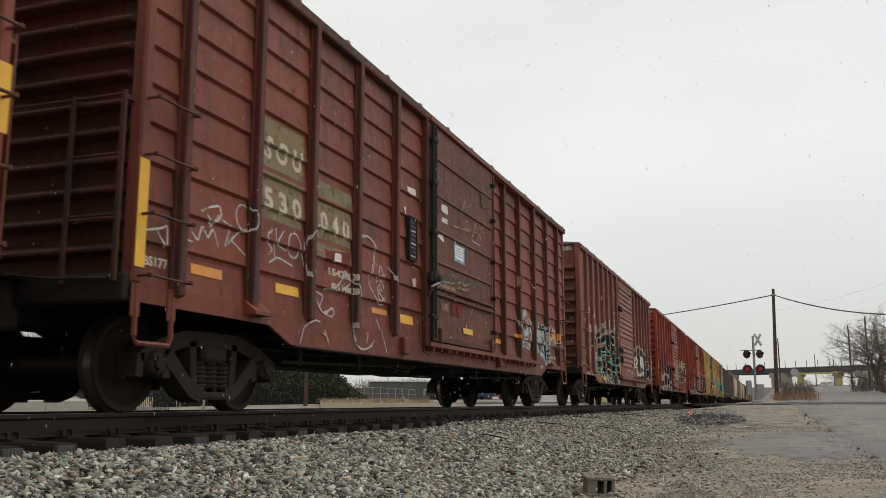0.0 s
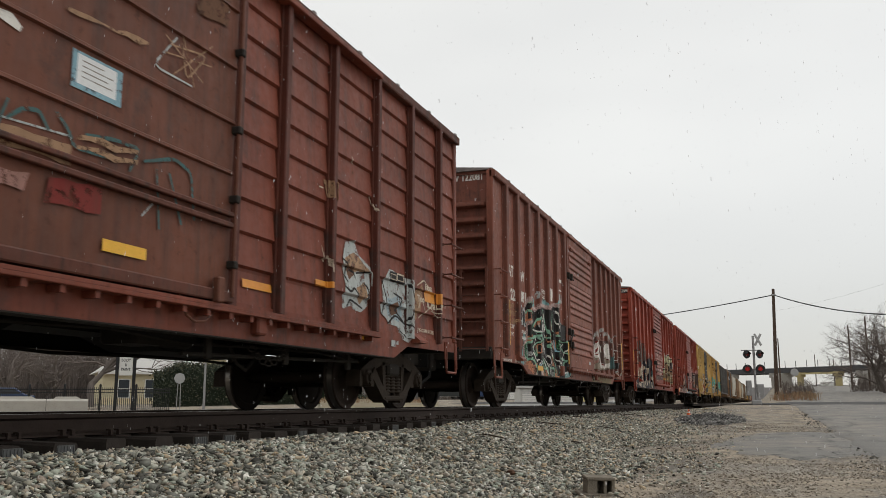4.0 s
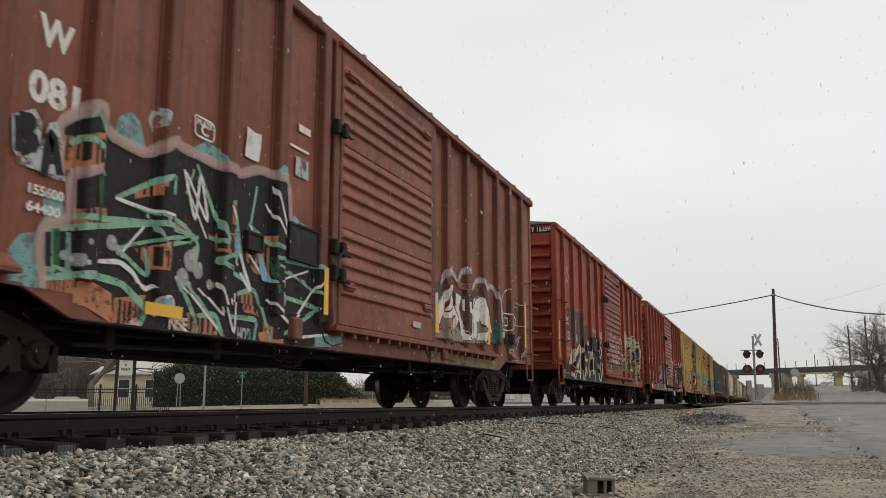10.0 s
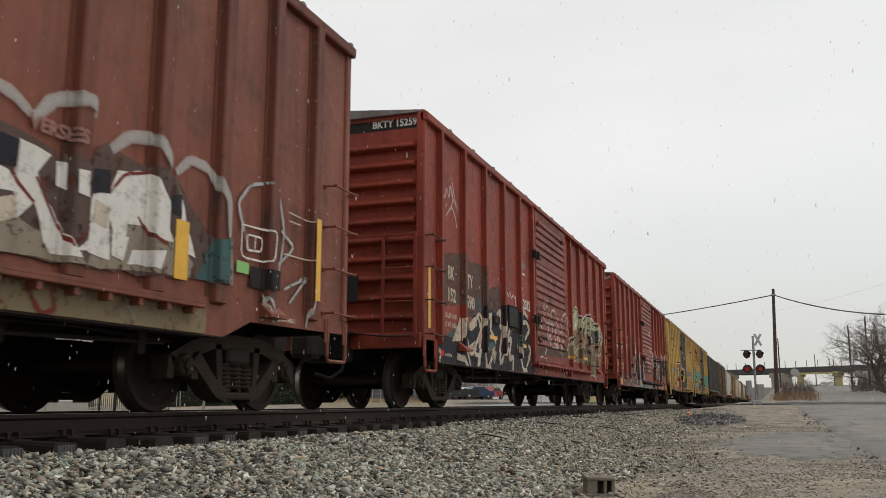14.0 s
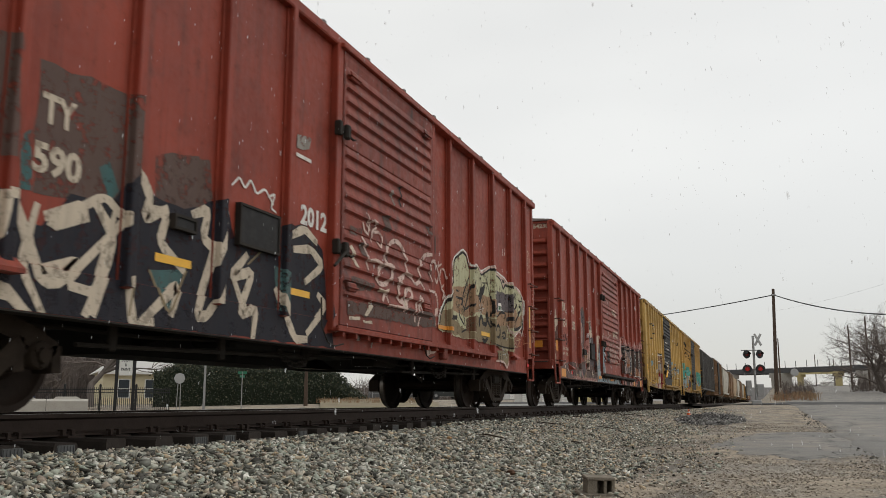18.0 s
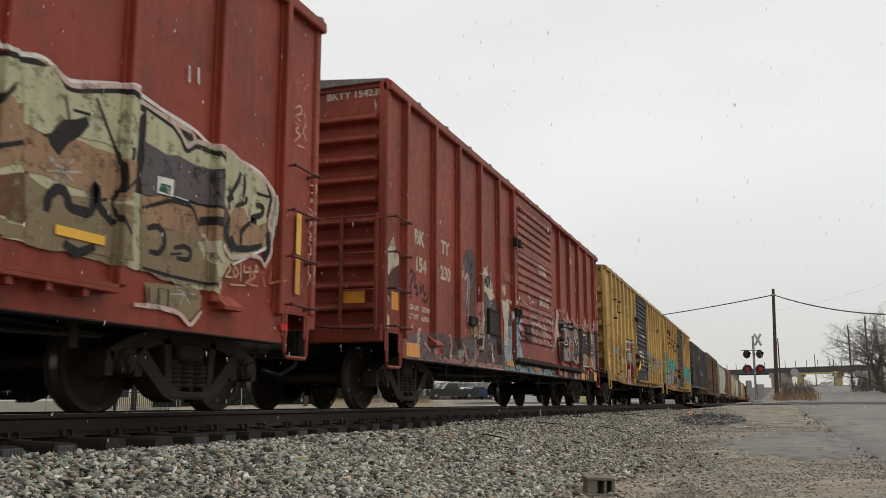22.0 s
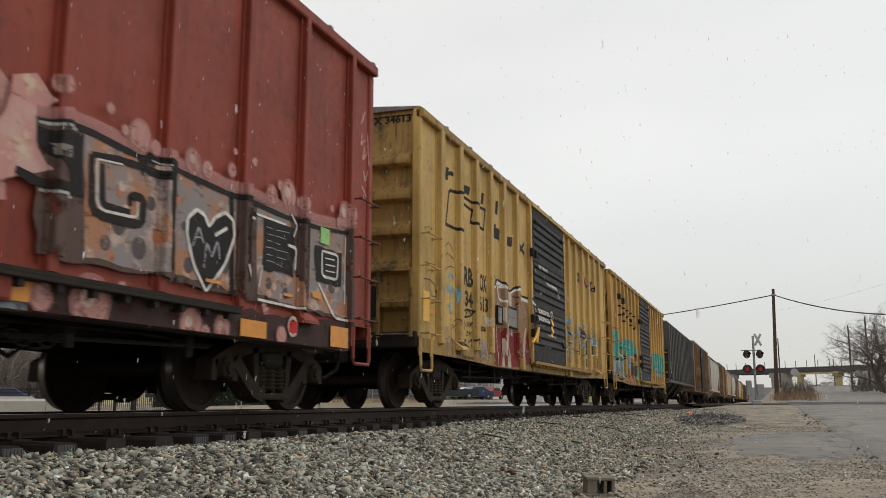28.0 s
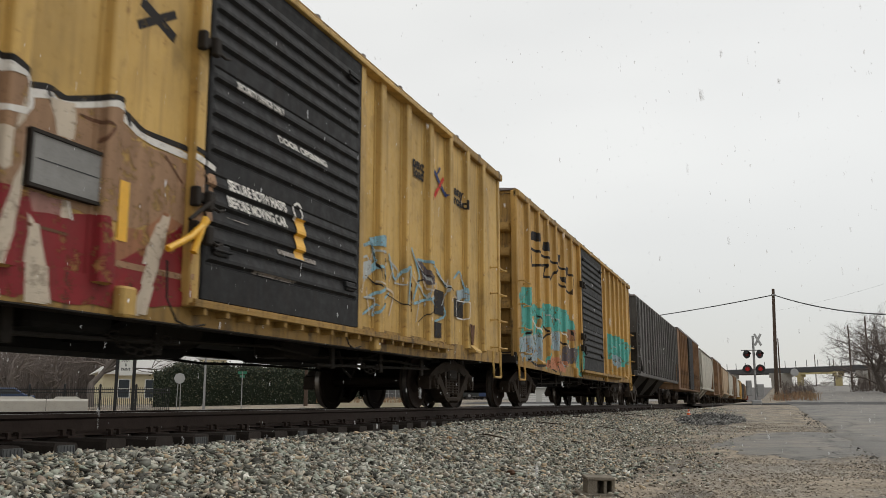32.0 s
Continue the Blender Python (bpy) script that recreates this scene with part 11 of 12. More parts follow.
P.fill(S_PINKW, "7.59,1.68 7.63,1.71 7.64,1.62 7.61,1.61")
P.fill(S_PINKW, "8.79,1.67 8.82,1.71 8.82,1.58 8.80,1.57")
P.fill(S_HAZE, "8.24,1.97 8.29,2.00 8.30,1.89 8.26,1.88")
P.fill(S_CREAM, "8.25,1.37 8.31,1.39 8.32,1.32 8.27,1.31")
P.fill(S_CREAM, "8.19,1.67 8.24,1.69 8.25,1.62 8.21,1.61")
P.fill(S_HAZE, "8.27,1.39 8.30,1.43 8.31,1.32 8.28,1.31")
P.fill(S_HAZE, "9.07,1.89 9.10,1.91 9.10,1.85 9.08,1.84")
P.fill(S_CREAM, "7.58,1.53 7.60,1.56 7.61,1.48 7.59,1.47")
P.fill(S_HAZE, "8.09,1.86 8.12,1.88 8.13,1.83 8.10,1.82")
P.line(S_PINKW, 0.035, "7.28,2.23 7.43,2.21 7.33,2.15")
P.line(S_PINKW, 0.035, "7.43,2.06 7.58,2.15 7.79,2.15")
P.line(S_PINKW, 0.035, "6.87,2.09 7.24,2.03")
P.line(S_PINKW, 0.035, "8.17,1.97 8.63,1.95")
P.line(S_PINKW, 0.035, "8.88,1.89 9.53,1.83")
P.line(S_PINKW, 0.035, "7.55,1.70 8.18,1.70 8.76,1.64")
P.line(S_PINKW, 0.035, "8.40,1.64 9.13,1.55")
P.fill(S_DARK, "7.10,1.63 7.51,1.66 7.53,1.32 7.11,1.33")
P.text(S_CREAM, "SAUCE:", 8.29, 2.15, 0.19, 0.92)
P.text(S_CREAM, "DO NOT MOVE CAR", 8.15, 2.92, 0.09, 0.81)
P.text(S_CREAM, "IF DOOR OPEN", 8.26, 2.81, 0.09, 0.71)
P.done("graffiti", "white flaking paint and words across the door")
P.line(S_PINKB, 0.015, "5.87,3.27 6.35,3.34 6.36,3.18 5.88,3.11", True)
P.text(S_PINKB, "SECURE BOTH HASPS", 5.80, 2.46, 0.07, 0.65)
P.text(S_PINKB, "BEFORE MOVING CAR", 5.81, 2.37, 0.07, 0.65)
P.done("lettering", "pale stencilled instructions")
P.board(4.73, 5.45, 1.31, 1.71, "dark weathered placard board")
P.board(3.64, 3.95, 1.39, 1.48, "small dark placard board")
P.rect(OTAPE, 5.85, 6.36, 0.77, 0.86)
P.done("reflector", "reflective tape")
P.rect(OTAPE, 8.02, 8.55, 0.76, 0.86)
P.done("reflector", "reflective tape")
P.rect(OTAPE, 10.41, 10.89, 0.75, 0.87)
P.done("reflector", "reflective tape")
P.fill(S_GREYB, "10.56,2.01 11.01,2.09 11.62,2.04 12.01,2.06 12.17,2.05 12.95,2.03 13.35,2.05 14.01,2.03 14.77,2.06 15.53,2.13 15.58,1.04 14.07,1.03 13.42,1.04 12.02,1.07 10.66,1.07")
P.fill(S_SOOT, "10.69,0.91 11.06,0.93 12.19,0.90 15.58,1.00 15.60,0.56 10.74,0.40")
P.fill(MOTTLE_P, "10.13,1.70 10.29,1.93 10.34,2.21 10.54,2.29 10.73,2.15 10.56,1.99 10.60,1.78 10.73,1.66 10.47,1.56 10.16,1.42")
P.fill(MOTTLE, "11.04,2.00 11.62,2.02 11.68,1.89 11.99,1.92 12.03,1.12 11.13,1.11")
P.fill(MOTTLE, "12.15,2.03 13.06,2.04 13.12,1.11 12.20,1.13")
P.fill(MOTTLE, "13.45,2.00 14.09,2.03 14.38,1.08 13.52,1.11")
P.fill(MOTTLE, "14.51,2.05 15.44,2.10 15.49,1.06 14.56,1.08")
P.disc(S_NAVYG, 11.47, 1.41, 0.08, 0)
P.disc(S_NAVYG, 11.84, 1.65, 0.06, 0)
P.disc(S_NAVYG, 11.72, 1.27, 0.09, 0)
P.disc(S_NAVYG, 11.33, 1.25, 0.06, 0)
P.disc(S_NAVYG, 12.38, 1.23, 0.07, 0)
P.disc(S_NAVYG, 12.93, 1.31, 0.08, 0)
P.disc(S_NAVYG, 12.46, 1.98, 0.05, 0)
P.disc(S_NAVYG, 13.72, 1.24, 0.06, 0)
P.disc(S_NAVYG, 14.80, 1.57, 0.06, 0)
P.disc(S_NAVYG, 15.12, 1.38, 0.09, 0)
P.disc(S_NAVYG, 14.06, 1.18, 0.06, 0)
P.disc(S_NAVYG, 12.29, 1.55, 0.04, 0)
P.disc(S_ORANGE, 11.54, 1.93, 0.05, 0)
P.disc(S_ORANGE, 11.13, 1.46, 0.04, 0)
P.disc(S_ORANGE, 12.33, 2.05, 0.04, 0)
P.disc(S_ORANGE, 12.75, 2.02, 0.04, 0)
P.disc(S_ORANGE, 13.68, 1.89, 0.04, 0)
P.disc(S_ORANGE, 14.67, 1.98, 0.04, 0)
P.disc(S_ORANGE, 11.40, 1.16, 0.04, 0)
P.disc(S_ORANGE, 12.99, 1.52, 0.04, 0)
P.disc(S_ORANGE, 14.82, 1.20, 0.06, 0)
P.disc(S_ORANGE, 13.91, 1.27, 0.03, 0)
P.disc(S_ORANGE, 11.92, 1.39, 0.05, 0)
P.disc(S_ORANGE, 12.19, 1.75, 0.04, 0)
P.disc(S_ORANGE, 11.46, 1.66, 0.04, 0)
P.disc(S_PINKW, 11.16, 1.77, 0.04, 0)
P.disc(S_PINKW, 11.48, 1.71, 0.04, 0)
P.disc(S_PINKW, 11.82, 1.83, 0.04, 0)
P.disc(S_PINKW, 12.57, 1.21, 0.04, 0)
P.disc(S_PINKW, 13.02, 1.16, 0.05, 0)
P.disc(S_PINKW, 13.73, 1.14, 0.04, 0)
P.disc(S_PINKW, 13.83, 1.22, 0.04, 0)
P.disc(S_PINKW, 13.97, 1.14, 0.03, 0)
P.disc(S_PINKW, 15.22, 1.63, 0.05, 0)
P.disc(S_PINKW, 12.39, 1.38, 0.04, 0)
P.disc(S_PINKW, 11.91, 1.95, 0.05, 0)
P.disc(S_PINKW, 11.53, 1.54, 0.04, 0)
P.disc(S_PINKW, 14.78, 1.88, 0.05, 0)
P.line(M_ROSE, 0.06, "10.57,2.03 11.00,2.10 11.62,2.06 12.01,2.08 12.17,2.07 12.95,2.06 13.34,2.07 14.01,2.06 14.77,2.08 15.53,2.16")
P.line(S_DARK, 0.05, "10.58,1.97 11.01,2.04 11.61,1.99 12.02,2.01 12.17,2.00 12.95,1.97 13.35,1.98 14.01,1.96 14.78,1.98 15.50,2.05")
P.fill(S_DARK, "10.57,1.93 11.02,1.99 11.06,1.53 10.85,1.57 10.80,1.70 10.58,1.82")
P.line(S_PALE, 0.03, "10.59,1.96 10.95,2.01")
P.line(S_PALE, 0.03, "10.64,1.50 10.94,1.51")
P.fill(S_HAZE, "10.70,1.84 10.87,1.85 10.88,1.76 10.73,1.76")
P.line(S_DARK, 0.07, "10.42,1.59 10.60,1.55 11.06,1.56")
P.line(S_DARK, 0.07, "11.12,1.87 11.16,1.44 11.74,1.45 11.74,1.67 11.58,1.66 11.58,1.58")
P.line(S_DARK, 0.06, "11.12,1.87 11.49,1.91 11.99,1.92")
P.line(S_DARK, 0.06, "11.24,1.83 11.27,1.52 11.59,1.53")
P.line(S_WHITE, 0.022, "11.18,1.85 11.21,1.48 11.67,1.50 11.67,1.63")
P.line(S_WHITE, 0.02, "11.18,1.85 11.47,1.88")
P.line(S_DARK, 0.05, "11.63,2.09 11.71,1.85")
P.line(S_DARK, 0.05, "11.75,2.04 12.05,2.02 12.03,1.89 11.73,1.90", True)
P.line(S_PALE, 0.02, "11.81,2.00 11.99,1.99")
P.line(S_DARK, 0.1, "12.01,2.03 12.10,1.05")
P.line(S_DARK, 0.1, "12.99,2.00 13.06,1.06")
P.line(S_DARK, 0.1, "14.41,1.95 14.46,1.05")
P.fill(S_CHAR, "12.65,1.05 12.46,1.24 12.34,1.49 12.35,1.62 12.46,1.71 12.58,1.69 12.65,1.60 12.74,1.70 12.90,1.77 13.02,1.73 13.05,1.59 12.91,1.32")
P.line(S_WHITE, 0.035, "12.65,1.04 12.45,1.24 12.33,1.49 12.33,1.63 12.46,1.73 12.58,1.70 12.65,1.61 12.74,1.71 12.90,1.79 13.04,1.74 13.07,1.59 12.93,1.31", True)
P.line(S_LAV, 0.025, "12.42,1.40 12.50,1.59 12.58,1.45")
P.line(S_LAV, 0.02, "12.44,1.48 12.56,1.50")
P.line(S_LAV, 0.025, "12.60,1.24 12.63,1.48 12.71,1.34 12.80,1.52 12.84,1.35")
P.line(S_WHITE, 0.045, "12.75,1.55 12.94,1.65")
P.line(S_WHITE, 0.035, "13.31,1.36 13.28,1.83 13.42,1.83")
P.line(S_DARK, 0.05, "13.25,1.19 13.20,1.87 13.46,1.88")
P.fill(S_CHAR, "13.59,1.88 14.21,1.88 14.21,1.36 13.58,1.37")
P.line(S_PALE, 0.009, "13.64,1.79 13.75,1.79")
P.line(S_PALE, 0.009, "13.82,1.79 14.10,1.81")
P.line(S_PALE, 0.009, "13.64,1.72 13.80,1.73")
P.line(S_PALE, 0.009, "13.82,1.73 14.03,1.73")
P.line(S_PALE, 0.009, "13.65,1.66 13.76,1.66")
P.line(S_PALE, 0.009, "13.83,1.66 13.96,1.65")
P.line(S_PALE, 0.009, "13.65,1.59 13.81,1.60")
P.line(S_PALE, 0.009, "13.83,1.59 14.11,1.60")
P.line(S_PALE, 0.009, "13.66,1.52 13.77,1.52")
P.line(S_PALE, 0.009, "13.84,1.52 14.04,1.52")
P.line(S_PALE, 0.009, "13.66,1.46 13.82,1.46")
P.line(S_PALE, 0.009, "13.84,1.45 13.98,1.44")
P.line(S_WHITE, 0.035, "14.08,1.68 14.26,1.67 14.24,1.44")
P.line(S_WHITE, 0.025, "13.58,1.40 13.53,1.18")
P.fill(S_CHAR, "14.68,1.78 15.36,1.80 15.35,1.40 14.73,1.39")
P.line(S_WHITE, 0.03, "14.85,1.74 15.26,1.75 15.24,1.46 14.86,1.46", True)
P.line(S_WHITE, 0.018, "14.93,1.67 15.17,1.68")
P.line(S_WHITE, 0.018, "14.94,1.60 15.18,1.61")
P.line(S_WHITE, 0.018, "14.94,1.53 15.18,1.54")
P.line(S_WHITE, 0.035, "13.52,1.06 14.34,1.05")
P.line(S_WHITE, 0.035, "14.78,1.37 15.19,1.03 15.50,1.02")
P.line(S_WHITE, 0.03, "14.47,1.48 14.48,1.33")
P.line(S_WHITE, 0.03, "13.20,1.35 13.27,1.18")
P.line(S_WHITE, 0.03, "12.11,1.79 12.12,1.66")
P.line(S_WHITE, 0.03, "15.44,2.00 15.45,1.20")
P.line(S_WHITE, 0.03, "13.44,1.88 14.02,1.88")
P.line(S_WHITE, 0.025, "14.13,2.01 14.26,1.91 14.19,1.78")
P.disc(S_PINK, 12.36, 2.13, 0.10, 0)
P.disc(S_PINK, 12.58, 2.11, 0.07, 0)
P.disc(S_PINK, 12.98, 2.20, 0.06, 0)
P.disc(S_PINK, 13.88, 2.26, 0.05, 0)
P.disc(S_PINK, 13.72, 2.13, 0.09, 0)
P.disc(S_PINK, 14.06, 2.20, 0.14, 0)
P.disc(S_PINK, 13.02, 2.39, 0.03, 0)
P.disc(S_PINK, 13.37, 2.38, 0.04, 0)
P.disc(S_PINK, 15.42, 2.25, 0.14, 0)
P.disc(S_PINK, 15.07, 2.26, 0.04, 0)
P.disc(S_PINK, 15.27, 2.13, 0.07, 0)
P.disc(S_PINK, 11.64, 2.15, 0.12, 0)
P.disc(S_PINK, 11.46, 2.15, 0.04, 0)
P.disc(S_PINK, 11.28, 2.27, 0.04, 0)
P.disc(S_PINK, 10.73, 2.27, 0.06, 0)
P.disc(S_PINK, 11.84, 2.11, 0.06, 0)
P.disc(S_PINK, 14.31, 2.16, 0.07, 0)
P.disc(S_PINK, 11.18, 0.79, 0.18, 0)
P.disc(S_PINK, 12.41, 0.73, 0.14, 0)
P.disc(S_PINK, 12.88, 0.74, 0.11, 0)
P.disc(S_PINK, 12.63, 0.68, 0.06, 0)
P.disc(S_PINK, 11.51, 0.93, 0.05, 0)
P.disc(S_PINK, 10.70, 0.78, 0.09, 0)
P.disc(S_PINK, 13.95, 0.74, 0.09, 0)
P.disc(S_PINK, 13.63, 0.98, 0.05, 0)
P.disc(S_PINKW, 12.34, 2.15, 0.04, 0)
P.disc(S_PINKW, 14.02, 2.22, 0.06, 0)
P.disc(S_PINKW, 15.37, 2.27, 0.06, 0)
P.disc(S_PINKW, 11.14, 0.82, 0.07, 0)
P.disc(S_PINKW, 12.37, 0.75, 0.05, 0)
P.disc(S_PINKW, 12.85, 0.76, 0.04, 0)
P.disc(S_PINKW, 14.18, 0.85, 0.09, 0.035)
P.fill(S_REDTAG, "14.10,0.90 14.27,0.90 14.27,0.79 14.10,0.79")
P.rect(S_LIME, 14.79, 15.01, 1.82, 2.00)
P.line(S_PINKW, 0.02, "15.84,3.63 15.92,3.50")
P.line(S_PINKW, 0.02, "15.81,3.48 15.95,3.69")
P.line(S_PINKW, 0.02, "15.85,3.36 15.82,3.20 15.93,3.31")
P.line(S_PINKW, 0.02, "15.94,3.23 15.87,3.02 16.02,3.18")
P.line(S_PINKW, 0.02, "16.01,3.41 16.07,3.00")
P.line(S_PINKW, 0.02, "15.90,2.91 15.96,2.77 16.03,2.93")
P.line(S_PINKW, 0.02, "15.85,2.71 16.01,2.59")
P.done("graffiti", "pink, grey and black graffiti with squares, bubbles and a heart")
P.rect(OTAPE, 10.42, 10.59, 0.73, 0.84)
P.done("reflector", "faded orange reflective tape")
P.rect(OTAPE, 13.18, 13.65, 0.69, 0.85)
P.done("reflector", "faded orange reflective tape")
P.rect(OTAPE, 15.05, 15.50, 0.70, 0.93)
P.done("reflector", "faded orange reflective tape")
P.rect(OTAPE, 12.62, 12.87, 1.12, 1.15)
P.done("reflector", "reflective tape")
P.rect(OTAPE, 14.00, 14.19, 1.15, 1.18)
P.done("reflector", "reflective tape")
P.rect(OTAPE, 14.63, 14.83, 1.20, 1.27)
P.done("reflector", "reflective tape")

P = Paint(E_, 1.0, -0.11)
P.line(S_DARK, 0.055, "1.52,3.44 1.89,3.48 2.89,3.48 3.41,3.51 3.32,3.13 2.55,3.12 2.63,3.34 2.19,3.36 2.08,2.86 1.30,2.85 1.45,3.39", True, True)
P.fill(S_DARK, "2.22,3.70 2.55,3.73 2.48,3.57 2.15,3.52")
P.fill(S_DARK, "3.20,3.78 3.37,3.81 3.29,3.59 3.14,3.57")
P.fill(S_DARK, "4.10,3.83 4.28,3.86 4.20,3.58 4.05,3.56")
P.fill(S_DARK, "3.99,3.37 4.12,3.37 4.10,3.30 4.35,3.31 4.29,3.10 3.92,3.08")
P.fill(S_DARK, "4.89,3.29 5.26,3.34 5.21,3.14 4.83,3.09")
P.line(S_DARK, 0.13, "5.74,3.29 6.19,3.14")
P.line(S_DARK, 0.1, "6.18,3.36 5.71,3.07")
P.fill(S_DARK, "1.31,3.78 1.45,3.79 1.43,3.73 1.68,3.77 1.66,3.70 1.41,3.66 1.39,3.57 1.25,3.57")
P.done("logo_mark", "dark plain block marks and a bent outline")
P.text(S_DARK, "RB", 2.15, 2.01, 0.3, 0.49)
P.text(S_DARK, "34", 2.23, 1.67, 0.24, 0.39)
P.text(S_DARK, "OX", 3.06, 2.02, 0.28, 0.40)
P.text(S_DARK, "613", 3.01, 1.67, 0.24, 0.49)
P.text(S_DARK, "LD LMT", 2.32, 1.33, 0.08, 0.31)
P.text(S_DARK, "LT WT", 2.28, 1.17, 0.08, 0.31)
P.text(S_DARK, "157500", 3.04, 1.31, 0.08, 0.35)
P.text(S_DARK, "2 IN HF COMP SHOES", 2.04, 0.79, 0.045, 0.61)
P.done("lettering", "dark stencilled lettering")
P.line(S_DARK, 0.03, "2.05,1.32 2.09,1.39 2.20,1.41 2.24,1.33 2.18,1.24 2.07,1.24", True)
P.line(S_DARK, 0.03, "2.09,1.36 2.20,1.37")
P.line(S_DARK, 0.03, "2.14,1.36 2.15,1.27")
P.line(S_DARK, 0.03, "2.00,1.08 2.30,1.10 2.09,1.03 2.37,1.01 2.04,0.96")
P.line(S_DARK, 0.03, "2.42,1.10 2.34,0.96")
P.line(S_DARK, 0.03, "2.45,1.07 2.60,1.14 2.55,0.98")
P.line(S_DARK, 0.03, "2.63,1.11 2.79,1.15 2.70,0.98")
P.line(S_DARK, 0.03, "2.01,1.04 2.19,1.11 2.25,1.01")
P.line(S_HAZE, 0.025, "1.28,1.26 1.33,1.03 1.25,1.08")
P.line(S_HAZE, 0.025, "1.37,1.25 1.42,1.01")
P.line(S_HAZE, 0.025, "1.12,1.12 1.33,1.03 1.48,1.11")
P.line(S_HAZE, 0.025, "1.23,0.90 1.35,1.00 1.41,0.86")
P.line(S_HAZE, 0.025, "1.45,0.92 1.67,1.04")
P.line(S_HAZE, 0.025, "1.57,1.12 1.49,0.96")
P.line(S_HAZE, 0.025, "1.35,1.03 1.50,0.87")
P.line(S_LAV, 0.05, "2.98,1.13 3.33,1.10")
P.line(S_LAV, 0.05, "3.03,0.99 3.41,0.96")
P.line(S_LAV, 0.05, "3.11,1.22 3.27,0.91")
P.line(S_SKY, 0.05, "1.13,1.98 1.21,2.02 1.27,1.91 1.17,1.79 1.26,1.78 1.20,1.71")
P.line(S_SKY, 0.05, "1.35,1.99 1.49,2.09 1.64,2.06 1.60,1.97")
P.line(S_SKY, 0.05, "1.28,1.76 1.38,1.93 1.42,1.79")
P.line(S_SKY, 0.05, "1.45,1.92 1.52,1.71 1.60,1.89 1.66,1.75")
P.line(S_SKY, 0.05, "1.71,1.82 1.81,1.88 1.77,1.64")
P.line(S_SKY, 0.05, "1.39,1.56 1.53,1.62 1.45,1.48 1.64,1.49")
P.line(S_SKY, 0.05, "1.47,1.99 1.41,1.85")
P.line(S_DARK, 0.012, "1.19,2.29 1.36,2.40 1.72,2.35")
P.line(S_DARK, 0.012, "1.22,2.45 1.40,2.58 1.55,2.53 1.65,2.46")
P.line(S_DARK, 0.012, "0.39,2.12 0.51,2.11 0.78,2.13")
P.line(S_DARK, 0.012, "0.45,2.00 0.85,2.06")
P.line(S_DARK, 0.012, "1.23,2.11 1.48,2.21 1.68,2.21")
P.line(S_DARK, 0.012, "0.28,2.60 0.57,2.67")
P.line(S_DARK, 0.012, "0.57,2.64 0.69,2.65 0.63,2.67")
P.line(S_DARK, 0.012, "0.33,1.86 0.57,1.88 0.81,1.82 0.85,1.65 0.67,1.64 0.54,1.83")
P.line(S_DARK, 0.03, "2.07,1.53 2.32,1.61 2.69,1.61 2.51,1.51 2.16,1.46 2.07,1.53")
P.line(S_DARK, 0.03, "2.22,1.46 2.38,1.62 2.57,1.53")
P.line(S_DARK, 0.03, "2.09,1.70 2.15,1.61")
P.done("graffiti", "light blue and black scrawl on yellow paint")
P.rect(YTAPE, 0.31, 0.57, 1.25, 1.69)
P.done("reflector", "reflective tape")
P.rect(OTAPE, 0.55, 0.81, 1.37, 1.45)
P.done("reflector", "reflective tape")
P.fill(S_TANP, "3.77,2.23 3.98,2.14 4.09,2.25 4.35,2.24 4.57,2.20 4.65,2.11 4.85,2.16 4.91,2.11 5.45,2.30 5.85,2.13 6.44,2.12 6.72,2.07 6.67,1.61 6.43,1.52 5.58,1.41 4.72,1.48 4.43,1.46 3.86,1.43")
P.fill(S_DKRED, "3.79,1.45 4.43,1.46 4.72,1.47 5.15,1.41 5.44,1.44 5.56,1.11 5.91,1.28 6.41,1.57 6.46,0.88 5.50,0.78 4.51,0.77 3.86,0.77")
P.fill(S_PINKB, "4.72,1.49 5.08,1.49 5.15,1.38 4.78,1.35")
P.fill(S_BRICK, "5.60,1.42 5.90,1.43 6.17,1.63 6.41,1.57 5.93,1.28 5.59,1.12")
P.fill(S_CREAM, "4.74,1.34 4.80,1.29 4.95,0.74 4.75,0.74")
P.fill(S_CREAM, "5.95,1.03 6.02,1.03 5.89,0.75 5.74,0.74")
P.fill(S_CREAM, "5.04,1.49 5.10,1.49 5.14,1.37 5.03,1.36")
P.fill(S_CREAM, "4.37,1.26 4.42,1.27 4.55,0.75 4.38,0.73")
P.fill(S_CREAM, "6.07,1.51 6.25,1.62 6.03,1.18 5.92,1.16")
P.fill(S_CREAM, "4.39,1.85 4.49,1.84 4.57,1.92 4.65,2.11 4.58,2.12 4.49,1.82 4.49,1.59 4.43,1.54")
P.fill(S_CREAM, "4.82,2.22 5.08,2.16 5.07,1.92 4.97,1.96")
P.line(S_WHITE, 0.06, "3.69,2.30 3.97,2.17 4.08,2.29 4.35,2.27 4.57,2.24 4.65,2.14 4.85,2.20 4.92,2.15 5.45,2.33 5.85,2.17 6.44,2.17 6.71,2.12")
P.line(S_DARK, 0.045, "3.68,2.35 3.97,2.20 4.08,2.33 4.32,2.33 4.56,2.27 4.65,2.20 4.85,2.25 4.99,2.21 5.45,2.37 5.63,2.31 5.84,2.22 6.48,2.24 6.75,2.16")
P.line(S_DARK, 0.045, "4.82,2.25 4.88,2.14")
P.line(S_DARK, 0.045, "5.63,2.31 5.69,2.22")
P.line(S_BROWN, 0.03, "4.13,1.86 4.32,1.73 4.16,1.58")
P.line(S_BROWN, 0.03, "4.74,1.26 5.11,1.25")
